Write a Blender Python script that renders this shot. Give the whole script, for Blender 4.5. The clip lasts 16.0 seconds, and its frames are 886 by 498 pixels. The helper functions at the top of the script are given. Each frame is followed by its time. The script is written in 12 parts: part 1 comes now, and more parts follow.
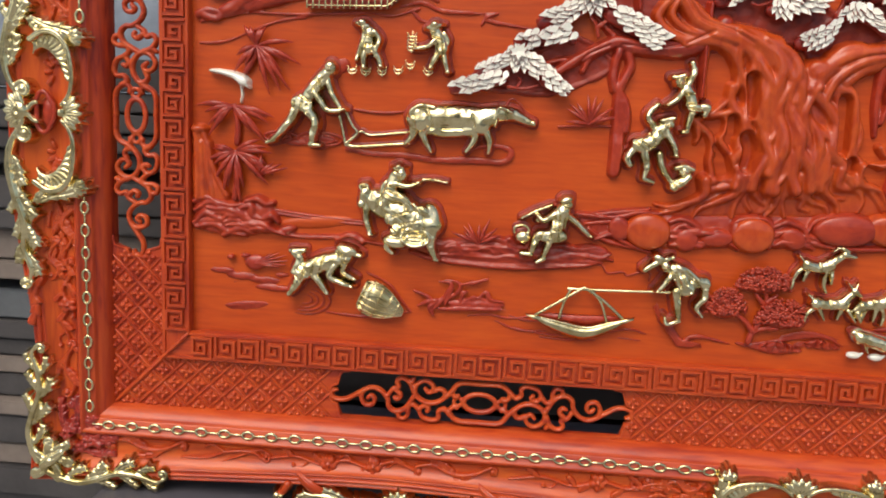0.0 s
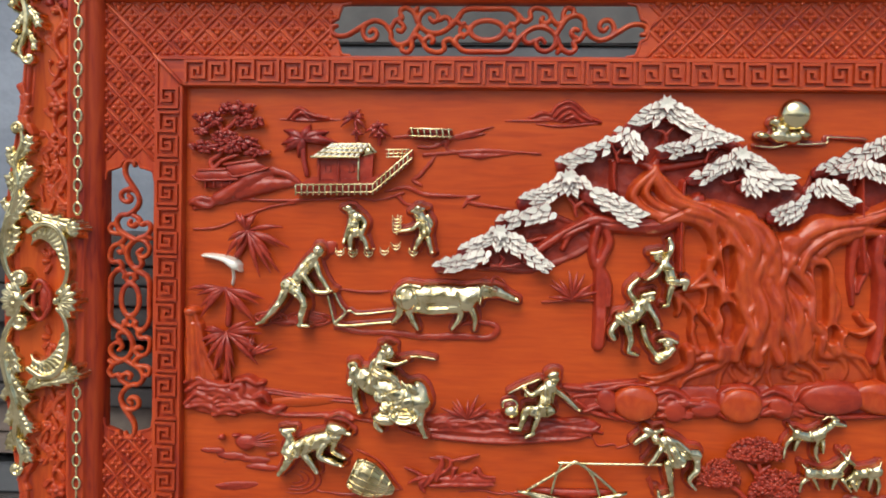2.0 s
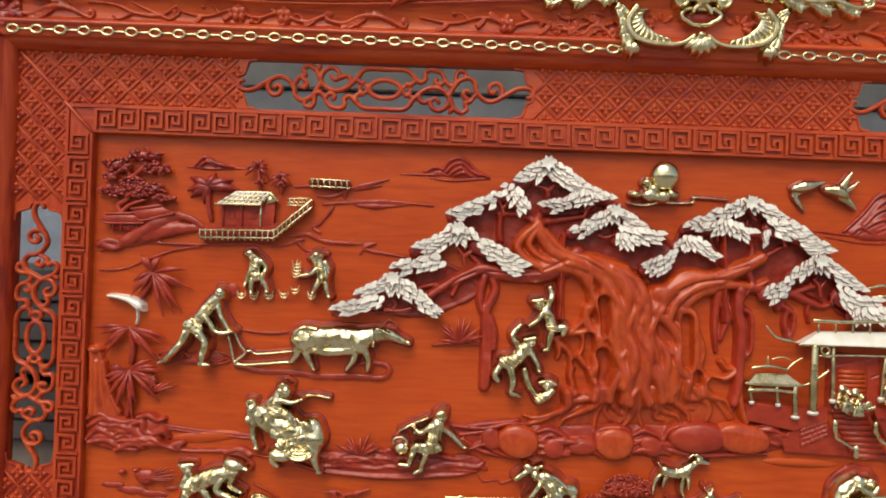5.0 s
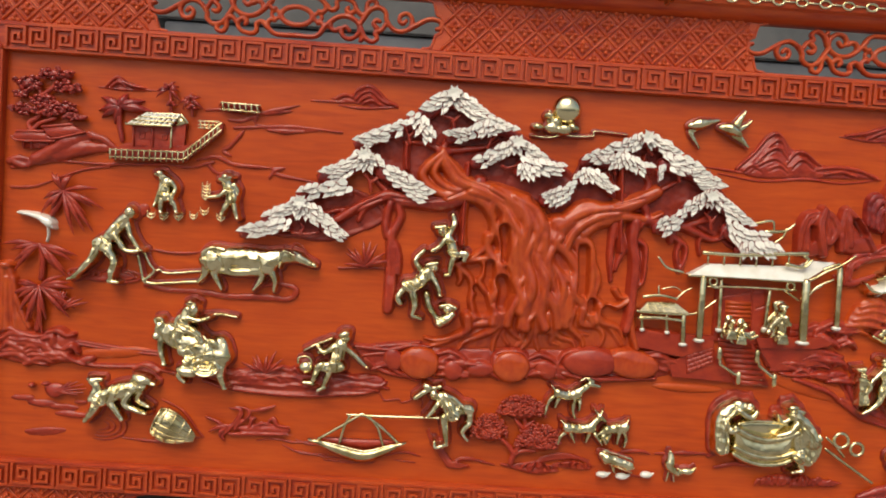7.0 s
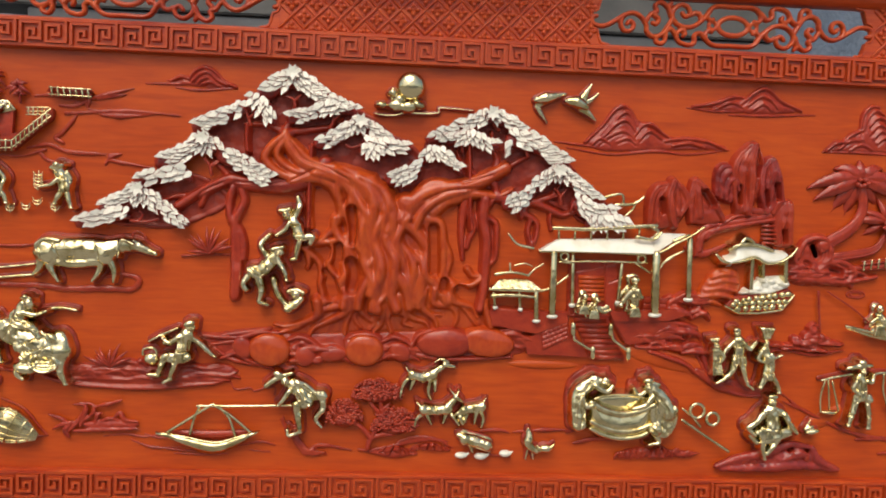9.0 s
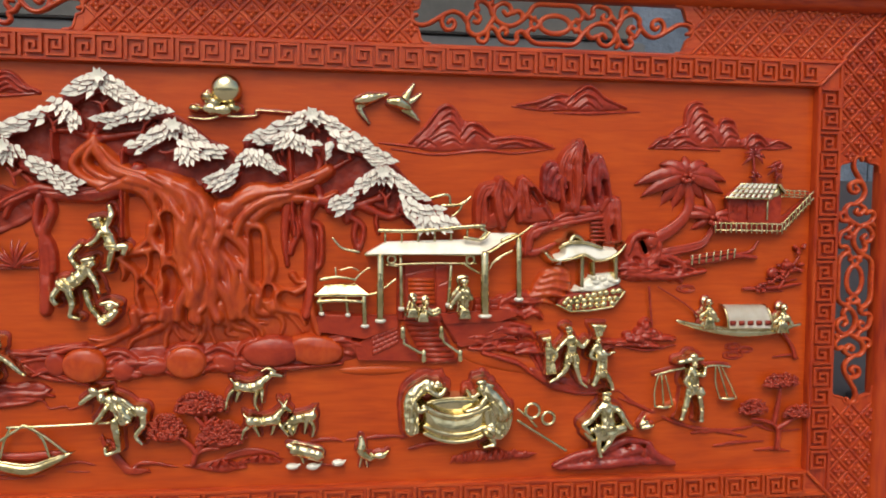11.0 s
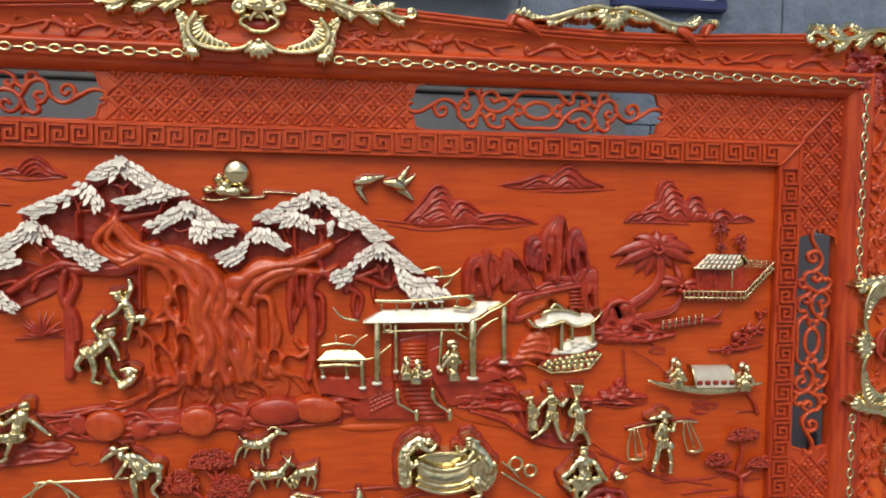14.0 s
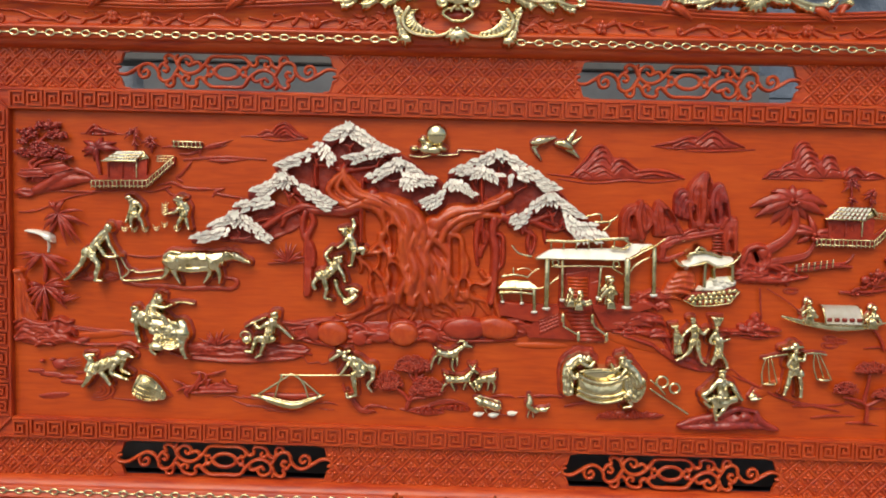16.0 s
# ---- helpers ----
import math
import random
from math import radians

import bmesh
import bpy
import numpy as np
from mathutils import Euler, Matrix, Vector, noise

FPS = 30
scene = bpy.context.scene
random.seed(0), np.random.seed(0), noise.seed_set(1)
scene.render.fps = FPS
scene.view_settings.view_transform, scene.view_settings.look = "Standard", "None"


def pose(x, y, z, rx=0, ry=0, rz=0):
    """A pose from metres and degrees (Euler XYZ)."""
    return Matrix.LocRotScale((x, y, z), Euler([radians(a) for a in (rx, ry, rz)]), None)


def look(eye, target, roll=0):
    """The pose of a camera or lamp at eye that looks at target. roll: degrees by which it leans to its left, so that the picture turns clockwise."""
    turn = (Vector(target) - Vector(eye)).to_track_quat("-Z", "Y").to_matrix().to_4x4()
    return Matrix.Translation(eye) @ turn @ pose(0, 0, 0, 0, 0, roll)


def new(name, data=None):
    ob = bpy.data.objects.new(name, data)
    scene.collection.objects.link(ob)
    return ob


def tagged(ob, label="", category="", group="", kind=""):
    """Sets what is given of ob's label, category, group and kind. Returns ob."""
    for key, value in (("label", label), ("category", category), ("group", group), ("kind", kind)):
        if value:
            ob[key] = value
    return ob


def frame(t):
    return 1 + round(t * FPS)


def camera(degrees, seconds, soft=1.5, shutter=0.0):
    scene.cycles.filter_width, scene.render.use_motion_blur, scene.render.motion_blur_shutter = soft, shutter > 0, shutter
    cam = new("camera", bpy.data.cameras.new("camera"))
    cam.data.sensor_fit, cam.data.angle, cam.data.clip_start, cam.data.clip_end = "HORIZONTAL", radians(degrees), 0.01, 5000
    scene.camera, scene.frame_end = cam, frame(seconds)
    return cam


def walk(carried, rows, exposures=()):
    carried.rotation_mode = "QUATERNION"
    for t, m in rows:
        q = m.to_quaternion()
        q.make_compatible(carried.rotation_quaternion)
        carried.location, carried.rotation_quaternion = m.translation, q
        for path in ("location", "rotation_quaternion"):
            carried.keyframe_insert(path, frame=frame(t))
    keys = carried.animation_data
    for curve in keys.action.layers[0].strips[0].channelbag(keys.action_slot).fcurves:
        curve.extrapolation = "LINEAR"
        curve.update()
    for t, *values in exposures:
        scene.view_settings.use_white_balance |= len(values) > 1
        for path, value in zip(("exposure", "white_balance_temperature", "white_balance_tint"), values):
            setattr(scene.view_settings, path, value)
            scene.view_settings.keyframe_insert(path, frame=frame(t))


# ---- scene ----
cam = camera(56.0, 16.0, soft=1.9)
PATH = [
    (0, (-0.465, -1.226, 1.312), (-0.602, 0.739, 0.967), 2.8),
    (0.5, (-0.462, -1.229, 1.33), (-0.609, 0.747, 1.056), 2.2),
    (1, (-0.458, -1.235, 1.355), (-0.623, 0.747, 1.152), 1.7),
    (1.5, (-0.452, -1.24, 1.387), (-0.623, 0.748, 1.254), 1.3),
    (2, (-0.441, -1.234, 1.407), (-0.601, 0.758, 1.334), 1.2),
    (2.5, (-0.436, -1.232, 1.449), (-0.581, 0.762, 1.393), 0.8),
    (3, (-0.434, -1.246, 1.459), (-0.569, 0.749, 1.476), 0.4),
    (3.2, (-0.433, -1.254, 1.457), (-0.564, 0.742, 1.499), 0.5),
    (5.3, (-0.346, -1.316, 1.437), (-0.366, 0.684, 1.421), 2.5),
    (5.5, (-0.344, -1.324, 1.424), (-0.346, 0.676, 1.404), 2.5),
    (6, (-0.32, -1.347, 1.406), (-0.281, 0.652, 1.361), 2.6),
    (6.5, (-0.278, -1.35, 1.398), (-0.226, 0.649, 1.329), 3.4),
    (7, (-0.246, -1.346, 1.392), (-0.212, 0.652, 1.298), 3.8),
    (7.5, (-0.192, -1.347, 1.386), (-0.164, 0.651, 1.284), 3.4),
    (8, (-0.162, -1.344, 1.387), (-0.102, 0.652, 1.278), 3.3),
    (8.5, (-0.119, -1.336, 1.395), (-0.017, 0.658, 1.281), 2.8),
    (9, (-0.069, -1.328, 1.388), (0.067, 0.664, 1.272), 2.1),
    (9.5, (-0.026, -1.319, 1.382), (0.148, 0.67, 1.267), 1.4),
    (10, (0.023, -1.315, 1.391), (0.235, 0.67, 1.259), 0.8),
    (10.2, (0.035, -1.313, 1.385), (0.269, 0.669, 1.256), 0.7),
    (12.3, (0.225, -1.351, 1.458), (0.537, 0.623, 1.394), 1.0),
    (12.5, (0.221, -1.356, 1.487), (0.546, 0.617, 1.416), 1.1),
    (13, (0.202, -1.368, 1.491), (0.553, 0.6, 1.433), 0.9),
    (13.5, (0.152, -1.394, 1.505), (0.497, 0.575, 1.428), 0.7),
    (14, (0.096, -1.434, 1.518), (0.396, 0.541, 1.412), 1.0),
    (14.5, (0.031, -1.517, 1.494), (0.242, 0.469, 1.393), 0.6),
    (15, (0.006, -1.579, 1.498), (0.114, 0.414, 1.382), 0.5),
    (15.5, (0.043, -1.682, 1.467), (0.049, 0.314, 1.349), 1.1),
    (16, (0.009, -1.751, 1.451), (-0.023, 0.244, 1.31), 1.4),
]
walk(cam, [(t, look(eye, target, roll)) for t, eye, target, roll in PATH], exposures=[(0.0, 0.56, 6780, 10), (1.5, 0.52, 6530, 10), (2.5, 0.52, 6500, 10), (3.0, 0.36, 6220, 10), (5.5, 0.40, 7030, 10), (10.0, 0.39, 7030, 10), (13.0, 0.42, 6670, 10), (16.0, 0.44, 7030, 10)])

# ---------------------------------------------------------------- light
world = bpy.data.worlds.new("yard_sky")
scene.world = world
world.use_nodes = True
wn = world.node_tree.nodes
sky = wn.new("ShaderNodeTexSky")
sky.sky_type, sky.sun_disc = "NISHITA", False
sky.sun_elevation, sky.sun_rotation = radians(52), radians(200)
sky.air_density, sky.dust_density = 1.0, 3.0
wn["Background"].inputs["Strength"].default_value = 0.115
world.node_tree.links.new(sky.outputs["Color"], wn["Background"].inputs["Color"])
sun_data = bpy.data.lights.new("sun", "SUN")
sun_data.energy, sun_data.angle, sun_data.color = 1.3, radians(45), (1.0, 0.96, 0.9)
sun = new("sun", sun_data)
sun.matrix_world = look((-1.2, -4.0, 6.1), (0, 0, 1.2))

# ---------------------------------------------------------------- materials


def node_mat(name):
    m = bpy.data.materials.new(name)
    m.use_nodes = True
    return m, m.node_tree.nodes, m.node_tree.links, m.node_tree.nodes["Principled BSDF"]


def ramp(nodes, stops):
    r = nodes.new("ShaderNodeValToRGB")
    while len(r.color_ramp.elements) < len(stops):
        r.color_ramp.elements.new(0.5)
    for e, (p, c) in zip(r.color_ramp.elements, stops):
        e.position, e.color = p, (*c, 1)
    return r


def wood(name, light, mid, dark, stretch, rough=0.3, relief=0.15, coat=0.2, grain=0.18, chisel=0.0):
    """Lacquered, stained wood; the grain runs along the axis of the small stretch value."""
    m, n, l, b = node_mat(name)
    co = n.new("ShaderNodeTexCoord")
    mp = n.new("ShaderNodeMapping")
    mp.inputs["Scale"].default_value = stretch
    l.new(co.outputs["Object"], mp.inputs["Vector"])
    fine = n.new("ShaderNodeTexNoise")
    fine.inputs["Scale"].default_value, fine.inputs["Detail"].default_value = 9.0, 8.0
    fine.inputs["Distortion"].default_value = 0.6
    l.new(mp.outputs["Vector"], fine.inputs["Vector"])
    broad = n.new("ShaderNodeTexNoise")
    broad.inputs["Scale"].default_value, broad.inputs["Detail"].default_value = 1.3, 3.0
    broad.inputs["Distortion"].default_value = 1.2
    l.new(mp.outputs["Vector"], broad.inputs["Vector"])
    stain = n.new("ShaderNodeTexNoise")
    stain.inputs["Scale"].default_value, stain.inputs["Detail"].default_value = 7.0, 4.0
    l.new(co.outputs["Object"], stain.inputs["Vector"])
    mix = n.new("ShaderNodeMath")
    mix.operation = "MULTIPLY_ADD"
    l.new(broad.outputs["Fac"], mix.inputs[0])
    mix.inputs[1].default_value = 0.55
    add = n.new("ShaderNodeMath")
    add.operation = "MULTIPLY_ADD"
    l.new(stain.outputs["Fac"], add.inputs[0])
    add.inputs[1].default_value = 0.25
    l.new(fine.outputs["Fac"], mix.inputs[2])
    half = n.new("ShaderNodeMath")
    half.operation = "MULTIPLY"
    half.inputs[1].default_value = 0.56
    l.new(mix.outputs[0], half.inputs[0])
    l.new(half.outputs[0], add.inputs[2])
    r = ramp(n, [(0.54 - grain, dark), (0.54, mid), (0.54 + grain, light)])
    l.new(add.outputs[0], r.inputs["Fac"])
    l.new(r.outputs["Color"], b.inputs["Base Color"])
    rr = n.new("ShaderNodeMapRange")
    rr.inputs["To Min"].default_value, rr.inputs["To Max"].default_value = rough - 0.06, rough + 0.14
    l.new(stain.outputs["Fac"], rr.inputs["Value"])
    l.new(rr.outputs["Result"], b.inputs["Roughness"])
    bump = n.new("ShaderNodeBump")
    bump.inputs["Strength"].default_value, bump.inputs["Distance"].default_value = relief, 0.0012
    l.new(fine.outputs["Fac"], bump.inputs["Height"])
    l.new(bump.outputs["Normal"], b.inputs["Normal"])
    if chisel:
        cuts = n.new("ShaderNodeTexNoise")
        cuts.inputs["Scale"].default_value, cuts.inputs["Detail"].default_value = 62.0, 3.0
        cuts.inputs["Distortion"].default_value = 1.6
        l.new(co.outputs["Object"], cuts.inputs["Vector"])
        deep = n.new("ShaderNodeBump")
        deep.inputs["Strength"].default_value, deep.inputs["Distance"].default_value = chisel, 0.006
        l.new(cuts.outputs["Fac"], deep.inputs["Height"])
        l.new(bump.outputs["Normal"], deep.inputs["Normal"])
        l.new(deep.outputs["Normal"], b.inputs["Normal"])
        l.new(deep.outputs["Normal"], b.inputs["Coat Normal"])
    b.inputs["Coat Weight"].default_value, b.inputs["Coat Roughness"].default_value = coat, 0.15
    b.inputs["Specular IOR Level"].default_value = 0.26
    return m


def gilt(name, bright, worn, rough, metal=1.0):
    """Gold paint over carved wood: metal, with thin and dull places and soft tool marks."""
    m, n, l, b = node_mat(name)
    co = n.new("ShaderNodeTexCoord")
    big = n.new("ShaderNodeTexNoise")
    big.inputs["Scale"].default_value, big.inputs["Detail"].default_value = 45.0, 5.0
    l.new(co.outputs["Object"], big.inputs["Vector"])
    small = n.new("ShaderNodeTexNoise")
    small.inputs["Scale"].default_value, small.inputs["Detail"].default_value = 160.0, 3.0
    l.new(co.outputs["Object"], small.inputs["Vector"])
    r = ramp(n, [(0.34, worn), (0.55, bright)])
    l.new(big.outputs["Fac"], r.inputs["Fac"])
    l.new(r.outputs["Color"], b.inputs["Base Color"])
    b.inputs["Metallic"].default_value = metal
    rr = n.new("ShaderNodeMapRange")
    rr.inputs["To Min"].default_value, rr.inputs["To Max"].default_value = rough + 0.12, rough - 0.04
    l.new(big.outputs["Fac"], rr.inputs["Value"])
    l.new(rr.outputs["Result"], b.inputs["Roughness"])
    bump = n.new("ShaderNodeBump")
    bump.inputs["Strength"].default_value, bump.inputs["Distance"].default_value = 0.22, 0.002
    l.new(small.outputs["Fac"], bump.inputs["Height"])
    l.new(bump.outputs["Normal"], b.inputs["Normal"])
    return m


def half_gilt(name, front, wood_colour, line):
    """Gilding brushed on the front of a carving only; its flanks, deeper than line, keep the red stain."""
    m, n, l, b = node_mat(name)
    co = n.new("ShaderNodeTexCoord")
    big = n.new("ShaderNodeTexNoise")
    big.inputs["Scale"].default_value, big.inputs["Detail"].default_value = 60.0, 5.0
    l.new(co.outputs["Object"], big.inputs["Vector"])
    r = ramp(n, [(0.34, front[1]), (0.55, front[0])])
    l.new(big.outputs["Fac"], r.inputs["Fac"])
    red = ramp(n, [(0.35, wood_colour[1]), (0.65, wood_colour[0])])
    l.new(big.outputs["Fac"], red.inputs["Fac"])
    axes = n.new("ShaderNodeSeparateXYZ")
    l.new(co.outputs["Object"], axes.inputs["Vector"])
    wave = n.new("ShaderNodeMath")
    wave.operation = "MULTIPLY_ADD"
    l.new(big.outputs["Fac"], wave.inputs[0])
    wave.inputs[1].default_value = 0.004
    l.new(axes.outputs["Y"], wave.inputs[2])
    mask = n.new("ShaderNodeMapRange")
    mask.inputs["From Min"].default_value, mask.inputs["From Max"].default_value = line + 0.0015, line + 0.0025
    l.new(wave.outputs[0], mask.inputs["Value"])
    mix = n.new("ShaderNodeMix")
    mix.data_type = "RGBA"
    l.new(mask.outputs["Result"], mix.inputs["Factor"])
    l.new(r.outputs["Color"], mix.inputs["A"])
    l.new(red.outputs["Color"], mix.inputs["B"])
    l.new(mix.outputs["Result"], b.inputs["Base Color"])
    metal = n.new("ShaderNodeMath")
    metal.operation = "SUBTRACT"
    metal.inputs[0].default_value = 1.0
    l.new(mask.outputs["Result"], metal.inputs[1])
    l.new(metal.outputs[0], b.inputs["Metallic"])
    rough = n.new("ShaderNodeMapRange")
    rough.inputs["To Min"].default_value, rough.inputs["To Max"].default_value = 0.17, 0.32
    l.new(mask.outputs["Result"], rough.inputs["Value"])
    l.new(rough.outputs["Result"], b.inputs["Roughness"])
    small = n.new("ShaderNodeTexNoise")
    small.inputs["Scale"].default_value, small.inputs["Detail"].default_value = 160.0, 3.0
    l.new(co.outputs["Object"], small.inputs["Vector"])
    bump = n.new("ShaderNodeBump")
    bump.inputs["Strength"].default_value, bump.inputs["Distance"].default_value = 0.05, 0.002
    folds = n.new("ShaderNodeTexNoise")
    folds.inputs["Scale"].default_value, folds.inputs["Detail"].default_value, folds.inputs["Distortion"].default_value = 75.0, 2.0, 1.4
    l.new(co.outputs["Object"], folds.inputs["Vector"])
    cloth = n.new("ShaderNodeBump")
    cloth.inputs["Strength"].default_value, cloth.inputs["Distance"].default_value = 0.10, 0.004
    l.new(folds.outputs["Fac"], cloth.inputs["Height"])
    l.new(cloth.outputs["Normal"], bump.inputs["Normal"])
    l.new(small.outputs["Fac"], bump.inputs["Height"])
    l.new(bump.outputs["Normal"], b.inputs["Normal"])
    return m


def plain(name, a, c, scale, rough, relief=0.3, distance=0.003, metal=0.0, spread=0.25):
    """A rough surface mottled between two colours at two scales."""
    m, n, l, b = node_mat(name)
    co = n.new("ShaderNodeTexCoord")
    t1 = n.new("ShaderNodeTexNoise")
    t1.inputs["Scale"].default_value, t1.inputs["Detail"].default_value = scale, 8.0
    t1.inputs["Roughness"].default_value = 0.65
    l.new(co.outputs["Object"], t1.inputs["Vector"])
    r = ramp(n, [(0.5 - spread, a), (0.5 + spread, c)])
    l.new(t1.outputs["Fac"], r.inputs["Fac"])
    l.new(r.outputs["Color"], b.inputs["Base Color"])
    b.inputs["Roughness"].default_value, b.inputs["Metallic"].default_value = rough, metal
    t2 = n.new("ShaderNodeTexNoise")
    t2.inputs["Scale"].default_value, t2.inputs["Detail"].default_value = scale * 9, 6.0
    l.new(co.outputs["Object"], t2.inputs["Vector"])
    bump = n.new("ShaderNodeBump")
    bump.inputs["Strength"].default_value, bump.inputs["Distance"].default_value = relief, distance
    l.new(t2.outputs["Fac"], bump.inputs["Height"])
    l.new(bump.outputs["Normal"], b.inputs["Normal"])
    return m


ALONG_X, ALONG_Z = (1.6, 14, 14), (14, 14, 1.6)
ORANGE = ((0.54, 0.084, 0.010), (0.46, 0.061, 0.008), (0.35, 0.040, 0.007))
RED = ((0.51, 0.075, 0.014), (0.44, 0.053, 0.011), (0.32, 0.030, 0.009))
board_wood = wood("board_wood", *ORANGE, ALONG_X, 0.34, 0.08, 0.12)
rail_wood = wood("rail_wood", *RED, ALONG_X, 0.36, 0.15, 0.30, 0.10)
stile_wood = wood("stile_wood", (0.48, 0.066, 0.013), (0.40, 0.044, 0.011), (0.22, 0.018, 0.010), ALONG_Z, 0.38, 0.15, 0.18, 0.12)
relief_wood = wood("relief_wood", (0.40, 0.045, 0.014), (0.31, 0.029, 0.011), (0.19, 0.015, 0.009), (6, 9, 9), 0.28, 0.15, 0.35, chisel=0.14)
field_wood = wood("field_wood", (0.55, 0.092, 0.012), (0.48, 0.066, 0.010), (0.34, 0.036, 0.008), ALONG_X, 0.34, 0.12, 0.30, 0.10)
field_wood_up = wood("field_wood_up", (0.55, 0.092, 0.012), (0.48, 0.066, 0.010), (0.34, 0.036, 0.008), ALONG_Z, 0.36, 0.12, 0.12, 0.10)
spray_wood = wood("spray_wood", (0.50, 0.074, 0.013), (0.42, 0.048, 0.010), (0.30, 0.028, 0.008), (9, 9, 9), 0.26, 0.12, 0.3, chisel=0.05)
carved_wood = wood("carved_wood", (0.42, 0.045, 0.016), (0.32, 0.029, 0.012), (0.19, 0.014, 0.009), (9, 9, 9), 0.26, 0.15, 0.4, chisel=0.16)
trunk_wood = wood("trunk_wood", (0.52, 0.080, 0.013), (0.42, 0.052, 0.010), (0.27, 0.024, 0.008), (9, 9, 5), 0.18, 0.10, 0.40, chisel=0.05)
purple_wood = wood("purple_wood", (0.38, 0.040, 0.020), (0.27, 0.023, 0.014), (0.13, 0.010, 0.008), (9, 9, 9), 0.24, 0.15, 0.5, chisel=0.2)
# maroon stain, also used to paint shade in hollows, windows and railing cells
stain_shade_wood = wood("stain_shade_wood", (0.33, 0.038, 0.014), (0.25, 0.025, 0.011), (0.15, 0.014, 0.008), (9, 9, 9), 0.4, 0.2, 0.15)
gold = gilt("gold", (0.75, 0.64, 0.36), (0.45, 0.36, 0.16), 0.14)
figure_gold = half_gilt("figure_gold", ((0.76, 0.66, 0.39), (0.47, 0.38, 0.17)), ((0.36, 0.036, 0.012), (0.20, 0.017, 0.008)), 0.0088)
gold_leaf = gilt("gold_leaf", (0.82, 0.80, 0.68), (0.73, 0.69, 0.54), 0.36, 0.20)

# ---------------------------------------------------------------- building helpers
MID = 1.2705            # height of the panel's middle
BOARD = 0.016           # depth of the carved board behind the fret border's face


def part(name, bm, material, parent=None, label="", smooth=True):
    me = bpy.data.meshes.new(name)
    bmesh.ops.recalc_face_normals(bm, faces=bm.faces)
    bm.to_mesh(me)
    bm.free()
    me.materials.append(material)
    if smooth:
        me.shade_smooth()
    return piece(name, me, parent, None, label)


def piece(name, me, parent=None, m=None, label=""):
    """An object on a mesh that others may share, under its thing."""
    ob = new(name, me)
    if parent:
        ob.parent = parent
        base = parent
        shift = Matrix.Identity(4)
        while base:
            shift = Matrix.Translation(-base.location) @ shift if base.type == "EMPTY" else shift
            base = base.parent
        if parent.type == "EMPTY":
            ob.matrix_parent_inverse = shift
    if m is not None:
        ob.matrix_basis = m
    if label:
        tagged(ob, label)
    return ob


def thing(name, label, category, at=(0, 0, 0), group="", kind=""):
    ob = new(name)
    ob.empty_display_size = 0.02
    ob.location = at
    return tagged(ob, label, category, group, kind)


def fuse(ob, voxel=0.0012, rounds=2):
    """Melts the overlapping strokes of a carving into one skin."""
    r = ob.modifiers.new("fuse", "REMESH")
    r.mode, r.voxel_size, r.use_smooth_shade = "VOXEL", voxel, True
    s = ob.modifiers.new("soften", "SMOOTH")
    s.factor, s.iterations = 0.5, rounds
    return ob


clouds = {}


def crumple(ob, strength, size):
    """Uneven hand-cut skin: a soft displacement after the strokes are fused."""
    if size not in clouds:
        clouds[size] = bpy.data.textures.new("tool_marks", "CLOUDS")
        clouds[size].noise_scale, clouds[size].noise_depth = size, 2
    d = ob.modifiers.new("tool_marks", "DISPLACE")
    d.texture, d.strength, d.mid_level = clouds[size], strength, 0.5
    return ob


def smooth_line(pts, steps=5):
    """Points on a Catmull-Rom curve through pts (tuples of any length)."""
    p = [Vector(q) for q in pts]
    if len(p) < 3:
        return p
    p = [2 * p[0] - p[1], *p, 2 * p[-1] - p[-2]]
    out = []
    for i in range(1, len(p) - 2):
        for k in range(steps):
            t = k / steps
            a, b, c, d = p[i - 1:i + 3]
            out.append(0.5 * (2 * b + (c - a) * t + (2 * a - 5 * b + 4 * c - d) * t * t + (3 * b - a - 3 * c + d) * t ** 3))
    return [*out, p[-2]]


def ring(bm, centre, n, w, rn, rw, seg):
    return [bm.verts.new(centre + n * (math.cos(2 * math.pi * k / seg) * rn) + w * (math.sin(2 * math.pi * k / seg) * rw)) for k in range(seg)]


